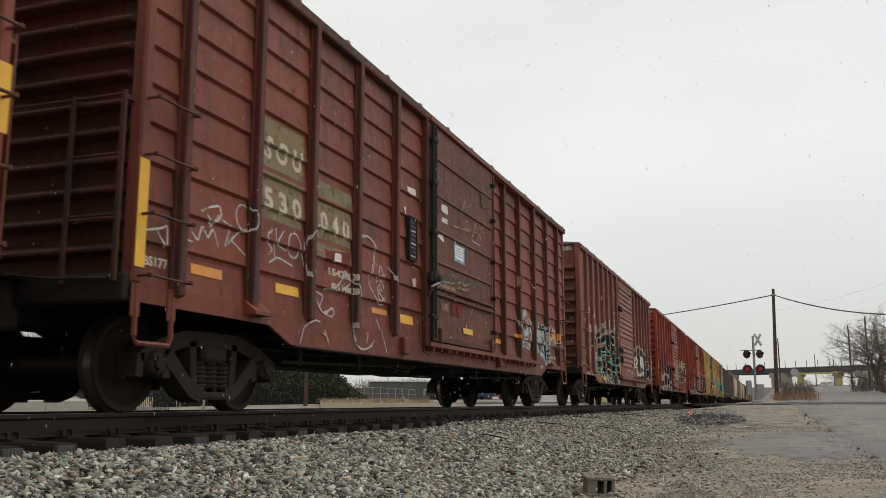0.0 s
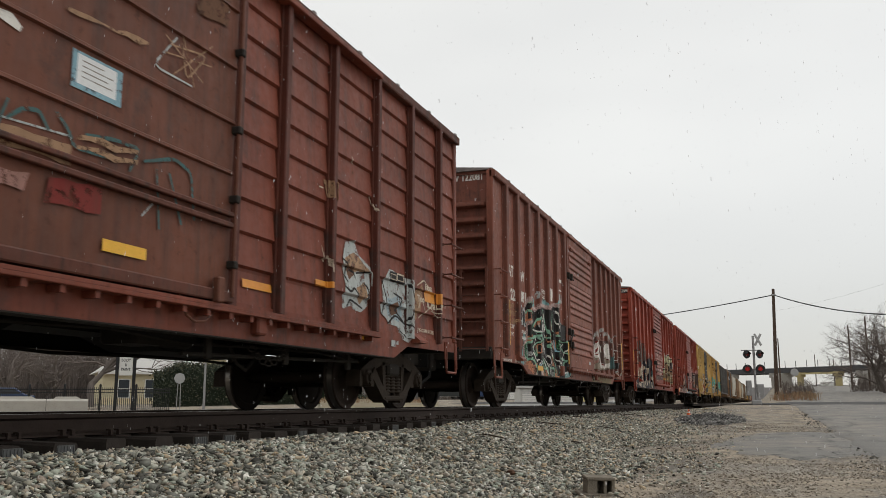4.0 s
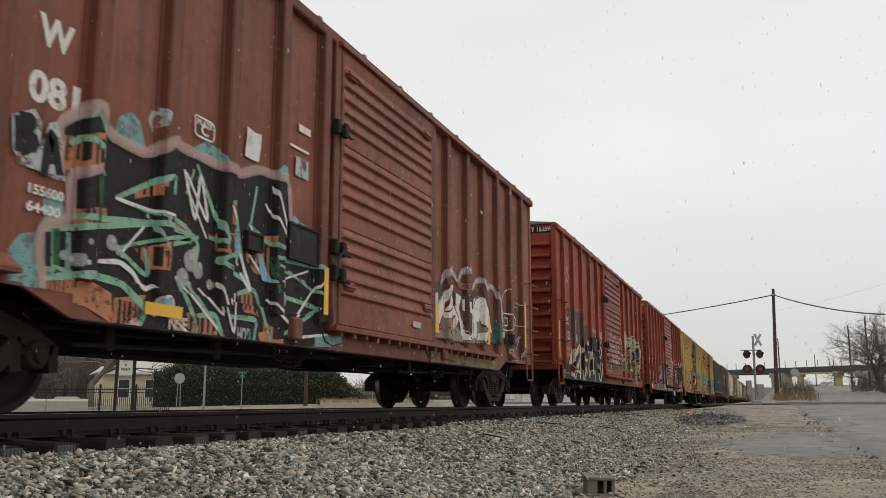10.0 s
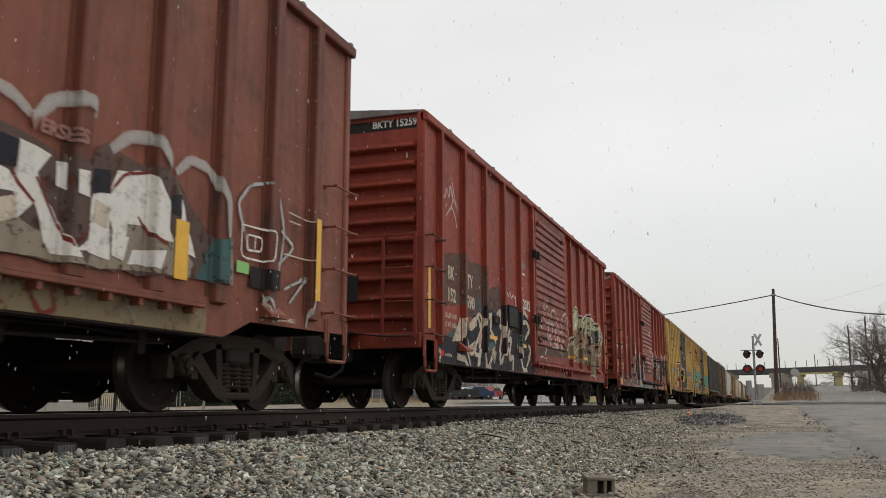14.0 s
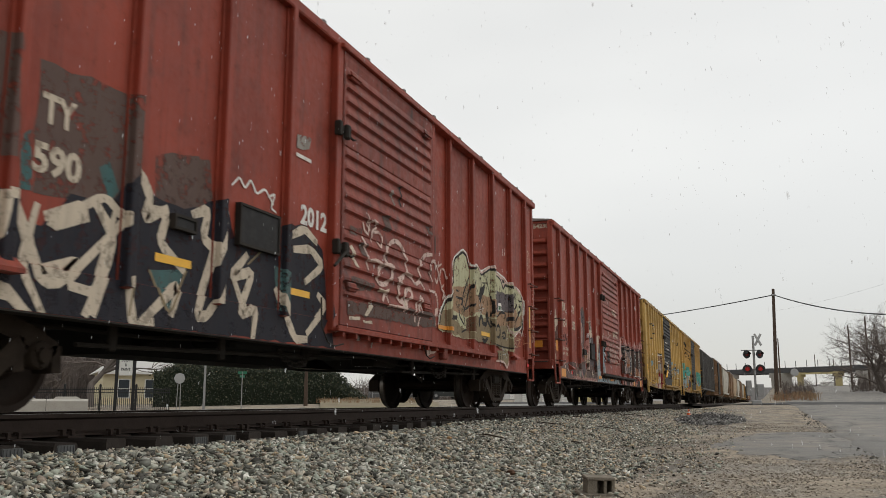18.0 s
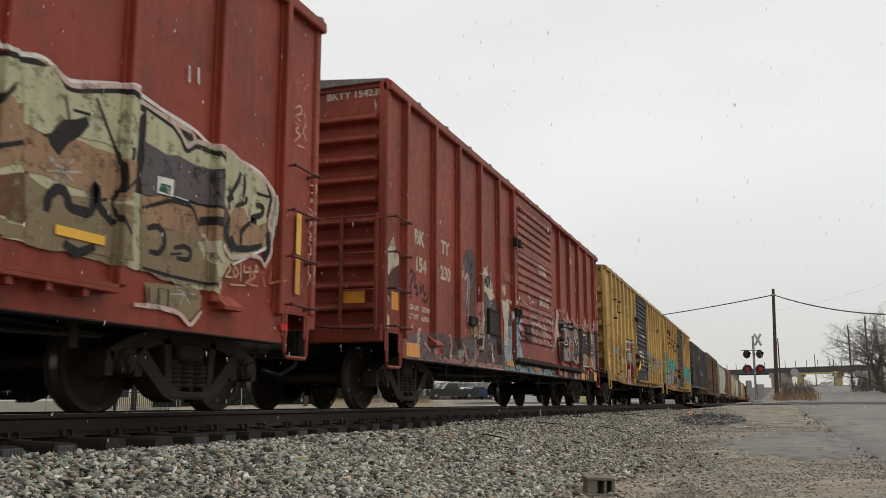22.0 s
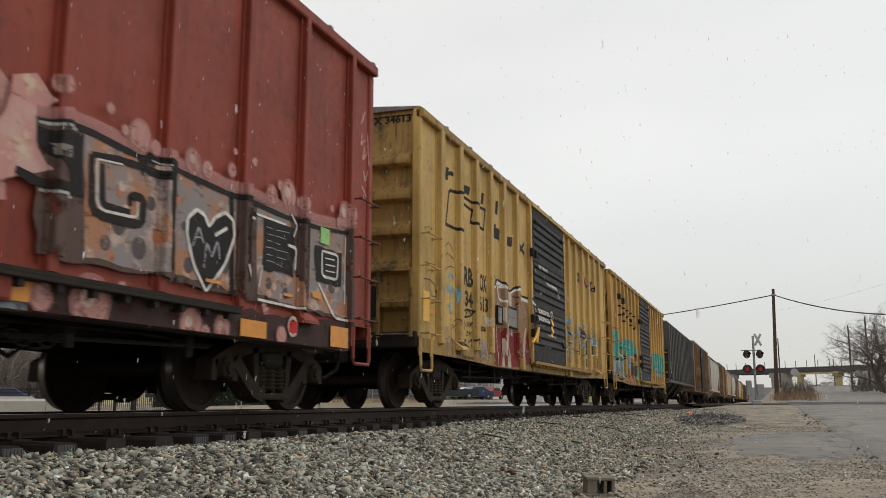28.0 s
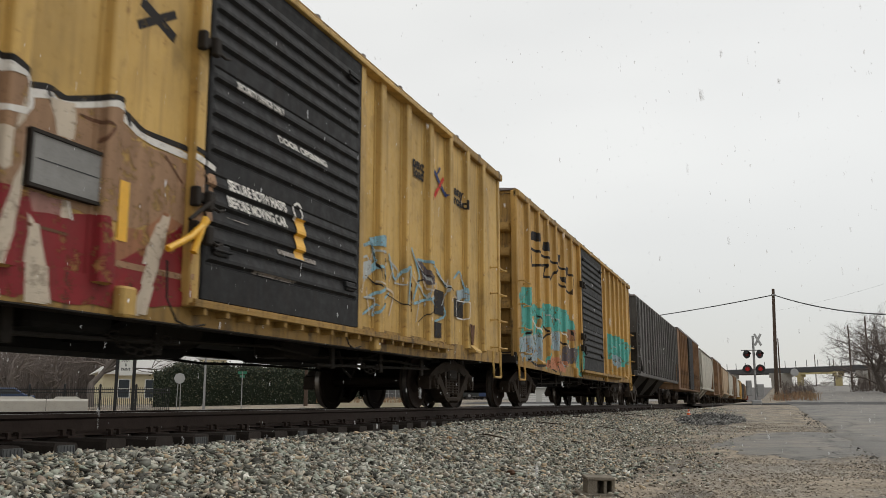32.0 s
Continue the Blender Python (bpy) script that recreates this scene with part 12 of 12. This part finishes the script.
P.line(S_BROWN, 0.03, "5.14,2.14 5.44,2.14 5.33,1.98")
P.line(S_BROWN, 0.03, "6.13,2.10 6.38,1.92")
P.line(S_BROWN, 0.03, "3.90,1.79 4.00,1.54 3.89,1.54")
P.rect(S_TANP, 5.55, 6.48, 1.10, 1.15)
P.fill(S_CREAM, "4.67,1.89 4.49,1.39 4.33,0.75 4.47,0.76 4.59,1.40 4.73,1.88")
P.fill(S_CREAM, "4.78,1.27 4.84,1.28 4.98,0.75 4.78,0.76")
P.fill(S_CREAM, "5.82,0.77 6.14,1.60 6.24,1.59 5.98,0.76")
P.fill(S_CREAM, "3.25,1.61 3.55,1.57 3.55,1.43 3.44,1.39 3.41,1.47 3.31,1.47")
P.fill(S_CREAM, "4.85,2.18 5.09,2.21 5.10,1.94 4.94,1.93")
P.line(S_WHITE, 0.025, "4.04,1.49 4.11,0.74")
P.line(S_WHITE, 0.025, "3.56,1.39 3.62,0.74")
P.line(S_WHITE, 0.025, "5.63,0.95 5.66,0.73")
P.line(S_WHITE, 0.025, "5.09,1.49 5.14,1.36")
P.line(S_WHITE, 0.045, "4.11,2.32 4.14,2.13 4.21,1.99 4.43,1.96 4.63,1.99 4.70,2.08 4.63,2.25")
P.line(S_WHITE, 0.045, "4.20,2.21 4.54,2.23")
P.line(S_WHITE, 0.045, "3.99,1.76 4.22,1.78 4.14,1.90")
P.done("graffiti", "tan and dark red graffiti piece with white spikes and black edge")
P.line(S_LAV, 0.035, "2.87,1.09 3.04,1.14 3.15,1.03 3.01,0.88")
P.line(S_LAV, 0.035, "3.15,1.09 3.36,1.05 3.27,0.84")
P.line(S_LAV, 0.035, "2.97,0.81 3.16,0.90 3.43,0.83")
P.line(S_LAV, 0.035, "3.30,1.15 3.42,0.99 3.36,0.79")
P.fill(S_BROWN, "1.73,1.04 1.92,1.04 1.94,0.84 1.73,0.84")
P.fill(S_RUSTP, "1.52,1.09 1.72,1.05 1.71,1.01 1.53,1.03")
P.line(S_BROWN, 0.014, "1.49,1.37 1.63,1.34 1.79,1.41 1.84,1.30")
P.line(S_BROWN, 0.014, "1.53,1.30 1.67,1.26 1.77,1.32")
P.line(S_BROWN, 0.014, "1.51,1.21 1.60,1.26 1.74,1.20")
P.done("graffiti", "lavender scrawl and rust stains")
P.board(4.69, 5.38, 1.53, 1.88, "bare grey plywood placard board")
P.board(4.01, 4.29, 1.54, 1.82, "bare grey plywood placard board")
P.rect(YTAPE, 5.52, 5.72, 1.30, 1.77)
P.done("reflector", "reflective tape")
P.text(S_WHITE, "SECURITY DEVICE ONLY", 6.98, 2.96, 0.07, 0.87)
P.text(S_WHITE, "DOOR OPENING", 7.76, 2.67, 0.075, 1.06)
P.text(S_WHITE, "SECURE BOTH HASPS", 6.91, 1.98, 0.1, 1.04)
P.text(S_WHITE, "BEFORE MOVING CAR", 6.92, 1.83, 0.1, 1.06)
P.rect(S_HAZE, 6.93, 7.28, 1.72, 1.73)
P.rect(S_HAZE, 7.38, 8.18, 1.31, 1.28)
P.rect(S_HAZE, 7.39, 8.19, 1.19, 1.19)
P.rect(S_HAZE, 7.83, 8.63, 1.59, 1.54)
P.disc(S_WHITE, 8.19, 2.03, 0.09, 0.03)
P.done("lettering", "white stencilled door instructions")
P.rect(YTAPE, 8.17, 8.36, 1.55, 1.97)
P.done("reflector", "reflective tape")
P.text(S_DARK, "next", 11.64, 3.43, 0.15, 0.46)
P.text(S_DARK, "load", 11.67, 3.29, 0.15, 0.40)
P.text(S_DARK, "any", 13.46, 3.42, 0.15, 0.44)
P.text(S_DARK, "road", 13.43, 3.26, 0.15, 0.56)
P.done("lettering", "small dark slogan words")
P.line(S_NAVYB, 0.09, "12.53,3.57 13.05,3.28")
P.line(S_REDTAG, 0.09, "12.95,3.55 12.53,3.17")
P.line(S_NAVYB, 0.06, "12.79,3.68 12.63,3.53")
P.done("logo_mark", "blue and red crossed bars")
P.line(S_SKY, 0.045, "9.93,1.96 10.26,2.08 10.36,1.81 10.02,1.69")
P.line(S_SKY, 0.045, "9.94,1.54 10.45,1.82 10.63,1.55 10.11,1.35")
P.line(S_SKY, 0.045, "10.81,2.02 11.01,1.67 11.41,1.96 11.31,1.40")
P.line(S_SKY, 0.045, "11.61,2.23 11.95,1.87 11.63,1.43 12.30,1.59")
P.line(S_SKY, 0.045, "11.84,2.10 12.54,2.12 13.04,1.84")
P.line(S_SKY, 0.045, "12.30,1.50 11.84,1.78")
P.line(S_SKY, 0.045, "13.31,1.97 13.74,2.21 14.02,1.77 13.45,1.44")
P.line(S_SKY, 0.045, "10.82,1.50 10.29,1.15")
P.line(S_SKY, 0.045, "12.79,1.73 13.04,1.40 12.54,1.27")
P.line(S_SKY, 0.045, "9.96,1.12 10.37,1.30")
P.line(S_CREAM, 0.03, "9.93,1.89 10.11,1.56 10.27,1.94")
P.line(S_CREAM, 0.03, "10.36,1.59 11.01,1.52 10.83,1.20")
P.line(S_CREAM, 0.03, "11.41,1.96 12.07,1.64")
P.line(S_CREAM, 0.03, "11.95,2.04 12.18,1.66 12.66,1.88 12.54,1.53")
P.line(S_CREAM, 0.03, "10.11,1.49 10.21,1.15")
P.line(S_CREAM, 0.03, "11.00,1.90 10.82,1.65")
P.line(S_CREAM, 0.03, "13.31,1.79 13.87,1.66")
P.line(S_CREAM, 0.03, "9.93,1.75 9.79,1.38")
P.line(S_DARK, 0.03, "9.94,1.68 10.45,1.53")
P.line(S_DARK, 0.03, "11.84,1.78 12.54,1.95")
P.rect(S_DARK, 12.49, 12.94, 1.39, 1.76)
P.rect(S_DARK, 13.39, 13.87, 1.43, 1.72)
P.rect(S_DARK, 12.54, 12.84, 1.04, 1.27)
P.fill(S_SKY, "10.18,2.12 10.54,2.20 10.54,2.05 10.24,2.03")
P.fill(S_PALE, "9.90,1.78 10.27,1.86 10.23,1.66 9.93,1.57")
P.fill(S_NAVYG, "11.78,2.06 12.01,2.09 12.42,1.83 12.17,1.77")
P.fill(S_BLUEP, "13.54,1.86 13.88,1.92 13.98,1.77 13.58,1.70")
P.line(S_PALE, 0.03, "9.92,1.81 10.13,1.89 10.23,1.71 10.00,1.53")
P.line(S_PALE, 0.03, "10.26,1.98 10.61,1.99 10.49,1.79")
P.line(S_PALE, 0.03, "10.80,1.94 11.14,1.83 11.01,1.66")
P.line(S_PALE, 0.03, "11.78,2.09 12.25,1.81 12.10,1.45")
P.line(S_PALE, 0.03, "12.59,2.03 13.11,1.86 12.84,1.53")
P.line(S_PALE, 0.03, "10.03,1.36 10.35,1.38 10.29,1.17")
P.line(S_PALE, 0.03, "10.98,1.65 11.28,1.66")
P.line(S_PALE, 0.03, "11.94,1.60 11.79,1.20")
P.line(S_DARK, 0.02, "10.26,2.06 10.43,1.63")
P.line(S_DARK, 0.02, "11.86,1.99 12.42,1.83")
P.line(S_DARK, 0.02, "12.67,1.98 13.17,1.80")
P.line(S_DARK, 0.02, "10.75,1.47 11.36,1.38")
P.line(S_DARK, 0.02, "11.87,1.21 12.50,1.49")
P.fill(S_BROWN, "10.04,0.91 10.76,0.92 10.64,0.81 10.10,0.82")
P.fill(S_BROWN, "11.16,0.97 12.50,0.92 12.34,0.82 11.16,0.86")
P.fill(S_BROWN, "13.97,1.35 14.50,1.38 14.42,1.03 14.07,1.01")
P.fill(S_BROWN, "11.42,1.71 11.54,1.69 11.54,1.29 11.43,1.31")
P.fill(S_BROWN, "9.95,0.95 10.27,0.93 10.22,0.83 9.99,0.84")
P.fill(S_BROWN, "12.67,0.99 13.38,0.97 13.20,0.89")
P.line(S_WHITE, 0.02, "13.54,1.69 14.02,1.71 13.97,1.42 13.52,1.41", True)
P.done("graffiti", "light blue and cream outlined graffiti letters")

P = Paint(F_, 1.0, -0.1)
P.line(S_DARK, 0.06, "1.37,3.36 3.87,3.36 5.54,3.30 5.34,2.84 3.83,2.94 3.87,3.36 3.22,2.93 2.48,2.90 2.67,3.18 1.44,3.00", True, True)
P.fill(S_DARK, "1.40,3.74 2.18,3.82 1.89,3.58 1.38,3.55")
P.fill(S_DARK, "2.55,3.71 3.13,3.74 2.99,3.52 2.42,3.51")
P.fill(S_DARK, "3.90,3.64 4.35,3.68 4.20,3.40")
P.fill(S_DARK, "4.87,3.50 5.28,3.49 5.10,3.17")
P.fill(S_DARK, "4.17,3.12 4.83,3.15 4.66,2.90")
P.done("logo_mark", "dark plain block marks")
P.line(S_TEALB, 0.22, "0.36,2.27 0.78,1.85 1.78,2.12 1.47,1.43")
P.line(S_TEALB, 0.22, "1.00,1.63 0.29,1.12")
P.line(S_TEALB, 0.22, "2.31,2.17 3.75,2.11 2.78,1.26")
P.line(S_TEALB, 0.22, "4.07,2.28 5.39,2.12 4.59,1.08")
P.line(S_TEALB, 0.22, "0.57,2.06 2.29,1.98 1.20,1.05")
P.line(S_TEALB, 0.22, "5.70,1.71 6.33,0.86")
P.line(S_TEALB, 0.22, "3.39,1.55 2.47,0.87")
P.line(S_TEALB, 0.22, "10.55,2.20 12.73,1.99 11.38,1.02")
P.line(S_TEALB, 0.22, "13.39,2.22 15.21,1.54")
P.line(S_TEALB, 0.22, "10.98,1.71 14.47,1.31")
P.line(S_DARK, 0.05, "0.29,1.12 1.68,0.84 4.59,1.08")
P.line(S_DARK, 0.05, "1.77,1.93 2.82,1.64 1.72,1.32")
P.line(S_DARK, 0.05, "4.72,2.20 3.69,1.57 5.30,1.40")
P.line(S_DARK, 0.05, "2.21,0.98 3.61,0.78")
P.line(S_WHITE, 0.05, "0.80,2.08 2.25,1.48")
P.line(S_WHITE, 0.05, "4.03,1.87 5.99,1.14")
P.line(S_WHITE, 0.05, "11.05,2.06 13.81,1.28")
P.fill(S_ORANGE, "2.77,1.13 4.59,1.08 4.56,0.81 2.47,0.87")
P.fill(S_TEALB, "0.50,2.41 1.05,2.48 1.26,1.59 0.45,1.45")
P.fill(S_TEALB, "2.37,2.29 3.55,2.32 4.87,2.25 5.79,1.94 3.92,1.75 2.32,1.76")
P.fill(S_TEALB, "10.63,2.18 12.97,2.28 16.15,2.15 15.46,1.41 11.97,1.40 10.49,1.46")
P.fill(S_TEALB, "6.25,1.56 6.77,1.49 6.56,0.76 5.90,0.84")
P.fill(S_BLUEP, "0.29,1.37 1.94,1.56 1.90,0.97 0.41,0.91")
P.fill(S_BLUEP, "3.09,1.73 4.13,1.72 3.86,1.24 3.13,1.29")
P.fill(S_BLUEP, "11.25,1.62 13.67,1.61 12.70,1.05")
P.fill(S_NAVYG, "4.32,1.45 6.24,1.46 5.93,1.04 4.19,1.07")
P.fill(S_BRICK, "4.83,1.91 6.04,1.90 5.75,1.63 4.79,1.62")
P.line(S_DARK, 0.06, "1.99,2.07 2.02,1.65")
P.line(S_DARK, 0.06, "2.89,1.72 3.03,1.15")
P.line(S_DARK, 0.06, "1.93,1.43 2.10,1.23")
P.line(S_DARK, 0.06, "0.76,1.48 1.26,1.59 0.88,0.93")
P.line(S_DARK, 0.06, "3.63,1.05 4.02,0.69")
P.line(S_DARK, 0.06, "5.30,1.90 5.49,1.52")
P.line(S_PALE, 0.05, "0.60,1.39 1.76,1.51 0.89,1.01")
P.line(S_PALE, 0.05, "3.87,1.33 4.48,0.89 4.99,1.30")
P.line(S_PALE, 0.05, "12.08,1.91 13.18,1.33")
P.line(S_PALE, 0.05, "2.54,2.04 4.16,2.00")
P.done("graffiti", "bright teal graffiti along the lower side")


def end_number(made, body, u, width, mat, backing=None, cap=0.13):
    """The car's number across the top of its near end."""
    car = made[0]
    h = car["half"]
    if backing:
        mb = MB()
        mb.box(-PANEL + 0.05, PANEL - 0.08, -h + 0.105, -h + 0.111, EAVE - 0.17, EAVE + 0.05)
        part("number_panel", mb, backing, car)
    pts, polys = lettering(body, cap / 0.7, mat, "lettering", 0.005)
    w = max(p[0] for p in pts)
    mb = MB()
    mb.add([(u + x / w * width, -h + 0.1025, EAVE - 0.125 + z) for x, z in pts], polys)
    part("lettering", mb, mat, car, "painted car number")


end_number(B, "ATW 122081", 0.44, 0.80, S_WHITE)
end_number(C, "BKTY 152590", 0.58, 0.80, S_WHITE, S_CHAR, 0.11)
end_number(D_, "BKTY 154230", 0.50, 0.86, S_CREAM, None, 0.10)
end_number(E_, "X 34613", 0.68, 0.60, S_DARK, None, 0.11)


def end_plate(made, x0, x1, z0, z1, mat, name="end_placard"):
    car = made[0]
    h = car["half"]
    mb = MB()
    mb.box(x0, x1, -h - 0.06, -h - 0.035, z0, z1, 0, 0.004)
    ob = part(name, mb, mat, car, "dark placard board on the car end")
    return ob


def end_words(made, body, x, z, width, cap, mat):
    car = made[0]
    h = car["half"]
    pts, polys = lettering(body, cap / 0.7, mat, "lettering")
    w = max(p[0] for p in pts)
    mb = MB()
    mb.add([(x + u / w * width, -h - 0.025, z + v) for u, v in pts], polys)
    part("lettering", mb, mat, car, "small stencilled words")


end_words(B, "KYS 10 CUSHION UNIT", -0.75, 3.19, 0.95, 0.05, S_WHITE)
end_words(B, "NO RETURN SPRG REQ", -0.75, 2.89, 0.95, 0.05, S_WHITE)
ob = end_plate(B, -0.15, 0.55, 1.62, 1.98, BLACK_D)
for i in range(3):
    mb = MB()
    z = 1.70 + 0.10 * i
    pts = [(-0.08 + 0.05 * k, -B[0]["half"] - 0.064, z + 0.05 * ((k * 7 + i * 3) % 5) / 4) for k in range(12 - 2 * i)]
    mb.tube(pts, 0.007, 4)
    part("scrawl", mb, S_HAZE, ob, "pale scrawl")
end_plate(E_, 0.2, 0.82, FLOOR + 0.2, FLOOR + 0.64, BLACK_D)
end_plate(F_, 0.2, 0.82, FLOOR + 0.2, FLOOR + 0.64, BLACK_D)
end_plate(C, -0.2, 0.45, 1.55, 1.95, BLACK_D)
end_plate(D_, -0.3, 0.3, 1.62, 2.0, RED_D)
mb = MB()
mb.box(0.9, 1.2, -D_[0]["half"] - 0.075, -D_[0]["half"] - 0.06, 1.36, 1.52)
part("reflector", mb, OTAPE, D_[0], "faded orange reflector")
mb = MB()
mb.box(PANEL - 0.06, PANEL + 0.034, Z[0]["half"] - 0.10, Z[0]["half"] + 0.004, 1.80, 2.27)
part("reflector", mb, YTAPE, Z[0], "yellow reflective tape on the corner")
# the yellow door lever of the yellow car
mb = MB()
y0 = E_[3][0]
mb.tube([(POST + 0.12, y0 - 0.62, 1.28), (POST + 0.13, y0 - 0.35, 1.42), (POST + 0.13, y0 - 0.12, 1.60)], 0.028, 6)
mb.tube([(POST + 0.13, y0 - 0.30, 1.30), (POST + 0.13, y0 - 0.15, 1.62)], 0.03, 6)
part("door_lever", mb, YTAPE, E_[0], "yellow door lever")


# ---------------------------------------------------------------- falling snow
def snow(seed, n, x0, x1, y0, y1, z1):
    rs = np.random.RandomState(seed)
    c = np.stack([rs.uniform(x0, x1, n), rs.uniform(y0, y1, n), rs.uniform(-1.5, z1, n)], 1)
    s = (0.0014 + 0.0030 * rs.rand(n, 1, 1) ** 2.2)
    tet = np.array([(1, 1, 1), (1, -1, -1), (-1, 1, -1), (-1, -1, 1)]) * 0.8
    v = c[:, None, :] + (tet[None] + rs.uniform(-0.5, 0.5, (n, 4, 3))) * s
    f = (np.array([(0, 1, 2), (0, 3, 1), (0, 2, 3), (1, 3, 2)])[None] + 4 * np.arange(n)[:, None, None]).reshape(-1, 3)
    me = bpy.data.meshes.new("snowfall")
    me.from_pydata(v.reshape(-1, 3).tolist(), [], f.tolist())
    me.materials.append(SNOW_M)
    ob = new("snowfall", me)
    return tagged(ob, "loose white snowflakes drifting down", "snow", kind="stuff")


SNOW_M = plain("snowflake_white", (0.85, 0.86, 0.88), 0.9, 0, 0.03, 5)
SNOWS = [(snow(1, 15000, -4.2, 3.5, 2.4, 8.0, 52), (0.35, -0.25, -1.35)), (snow(2, 15000, -4.4, 3.0, 2.6, 10.0, 46), (-0.15, -0.35, -1.1)), (snow(4, 9000, -4.2, 5.0, 8.0, 22.0, 46), (0.1, -0.3, -1.2))]


# ---------------------------------------------------------------- what moves
def motions():
    for car, mid in CARS:
        walk(car, [(t, Matrix.Translation((TRACK_X, mid - RUN[t], 0))) for t in range(33)])
    steps = [0.16 * i for i in range(201)]
    for w, y in WHEELSETS:
        walk(w, [(t, pose(0, y, WHEEL_R, math.degrees(run_at(t) / WHEEL_R))) for t in steps])

    for ob, v in SNOWS:
        walk(ob, [(t, Matrix.Translation((v[0] * (t - 16) * 0.3, v[1] * (t - 16) * 0.3, v[2] * t))) for t in range(0, 33, 8)])


motions()
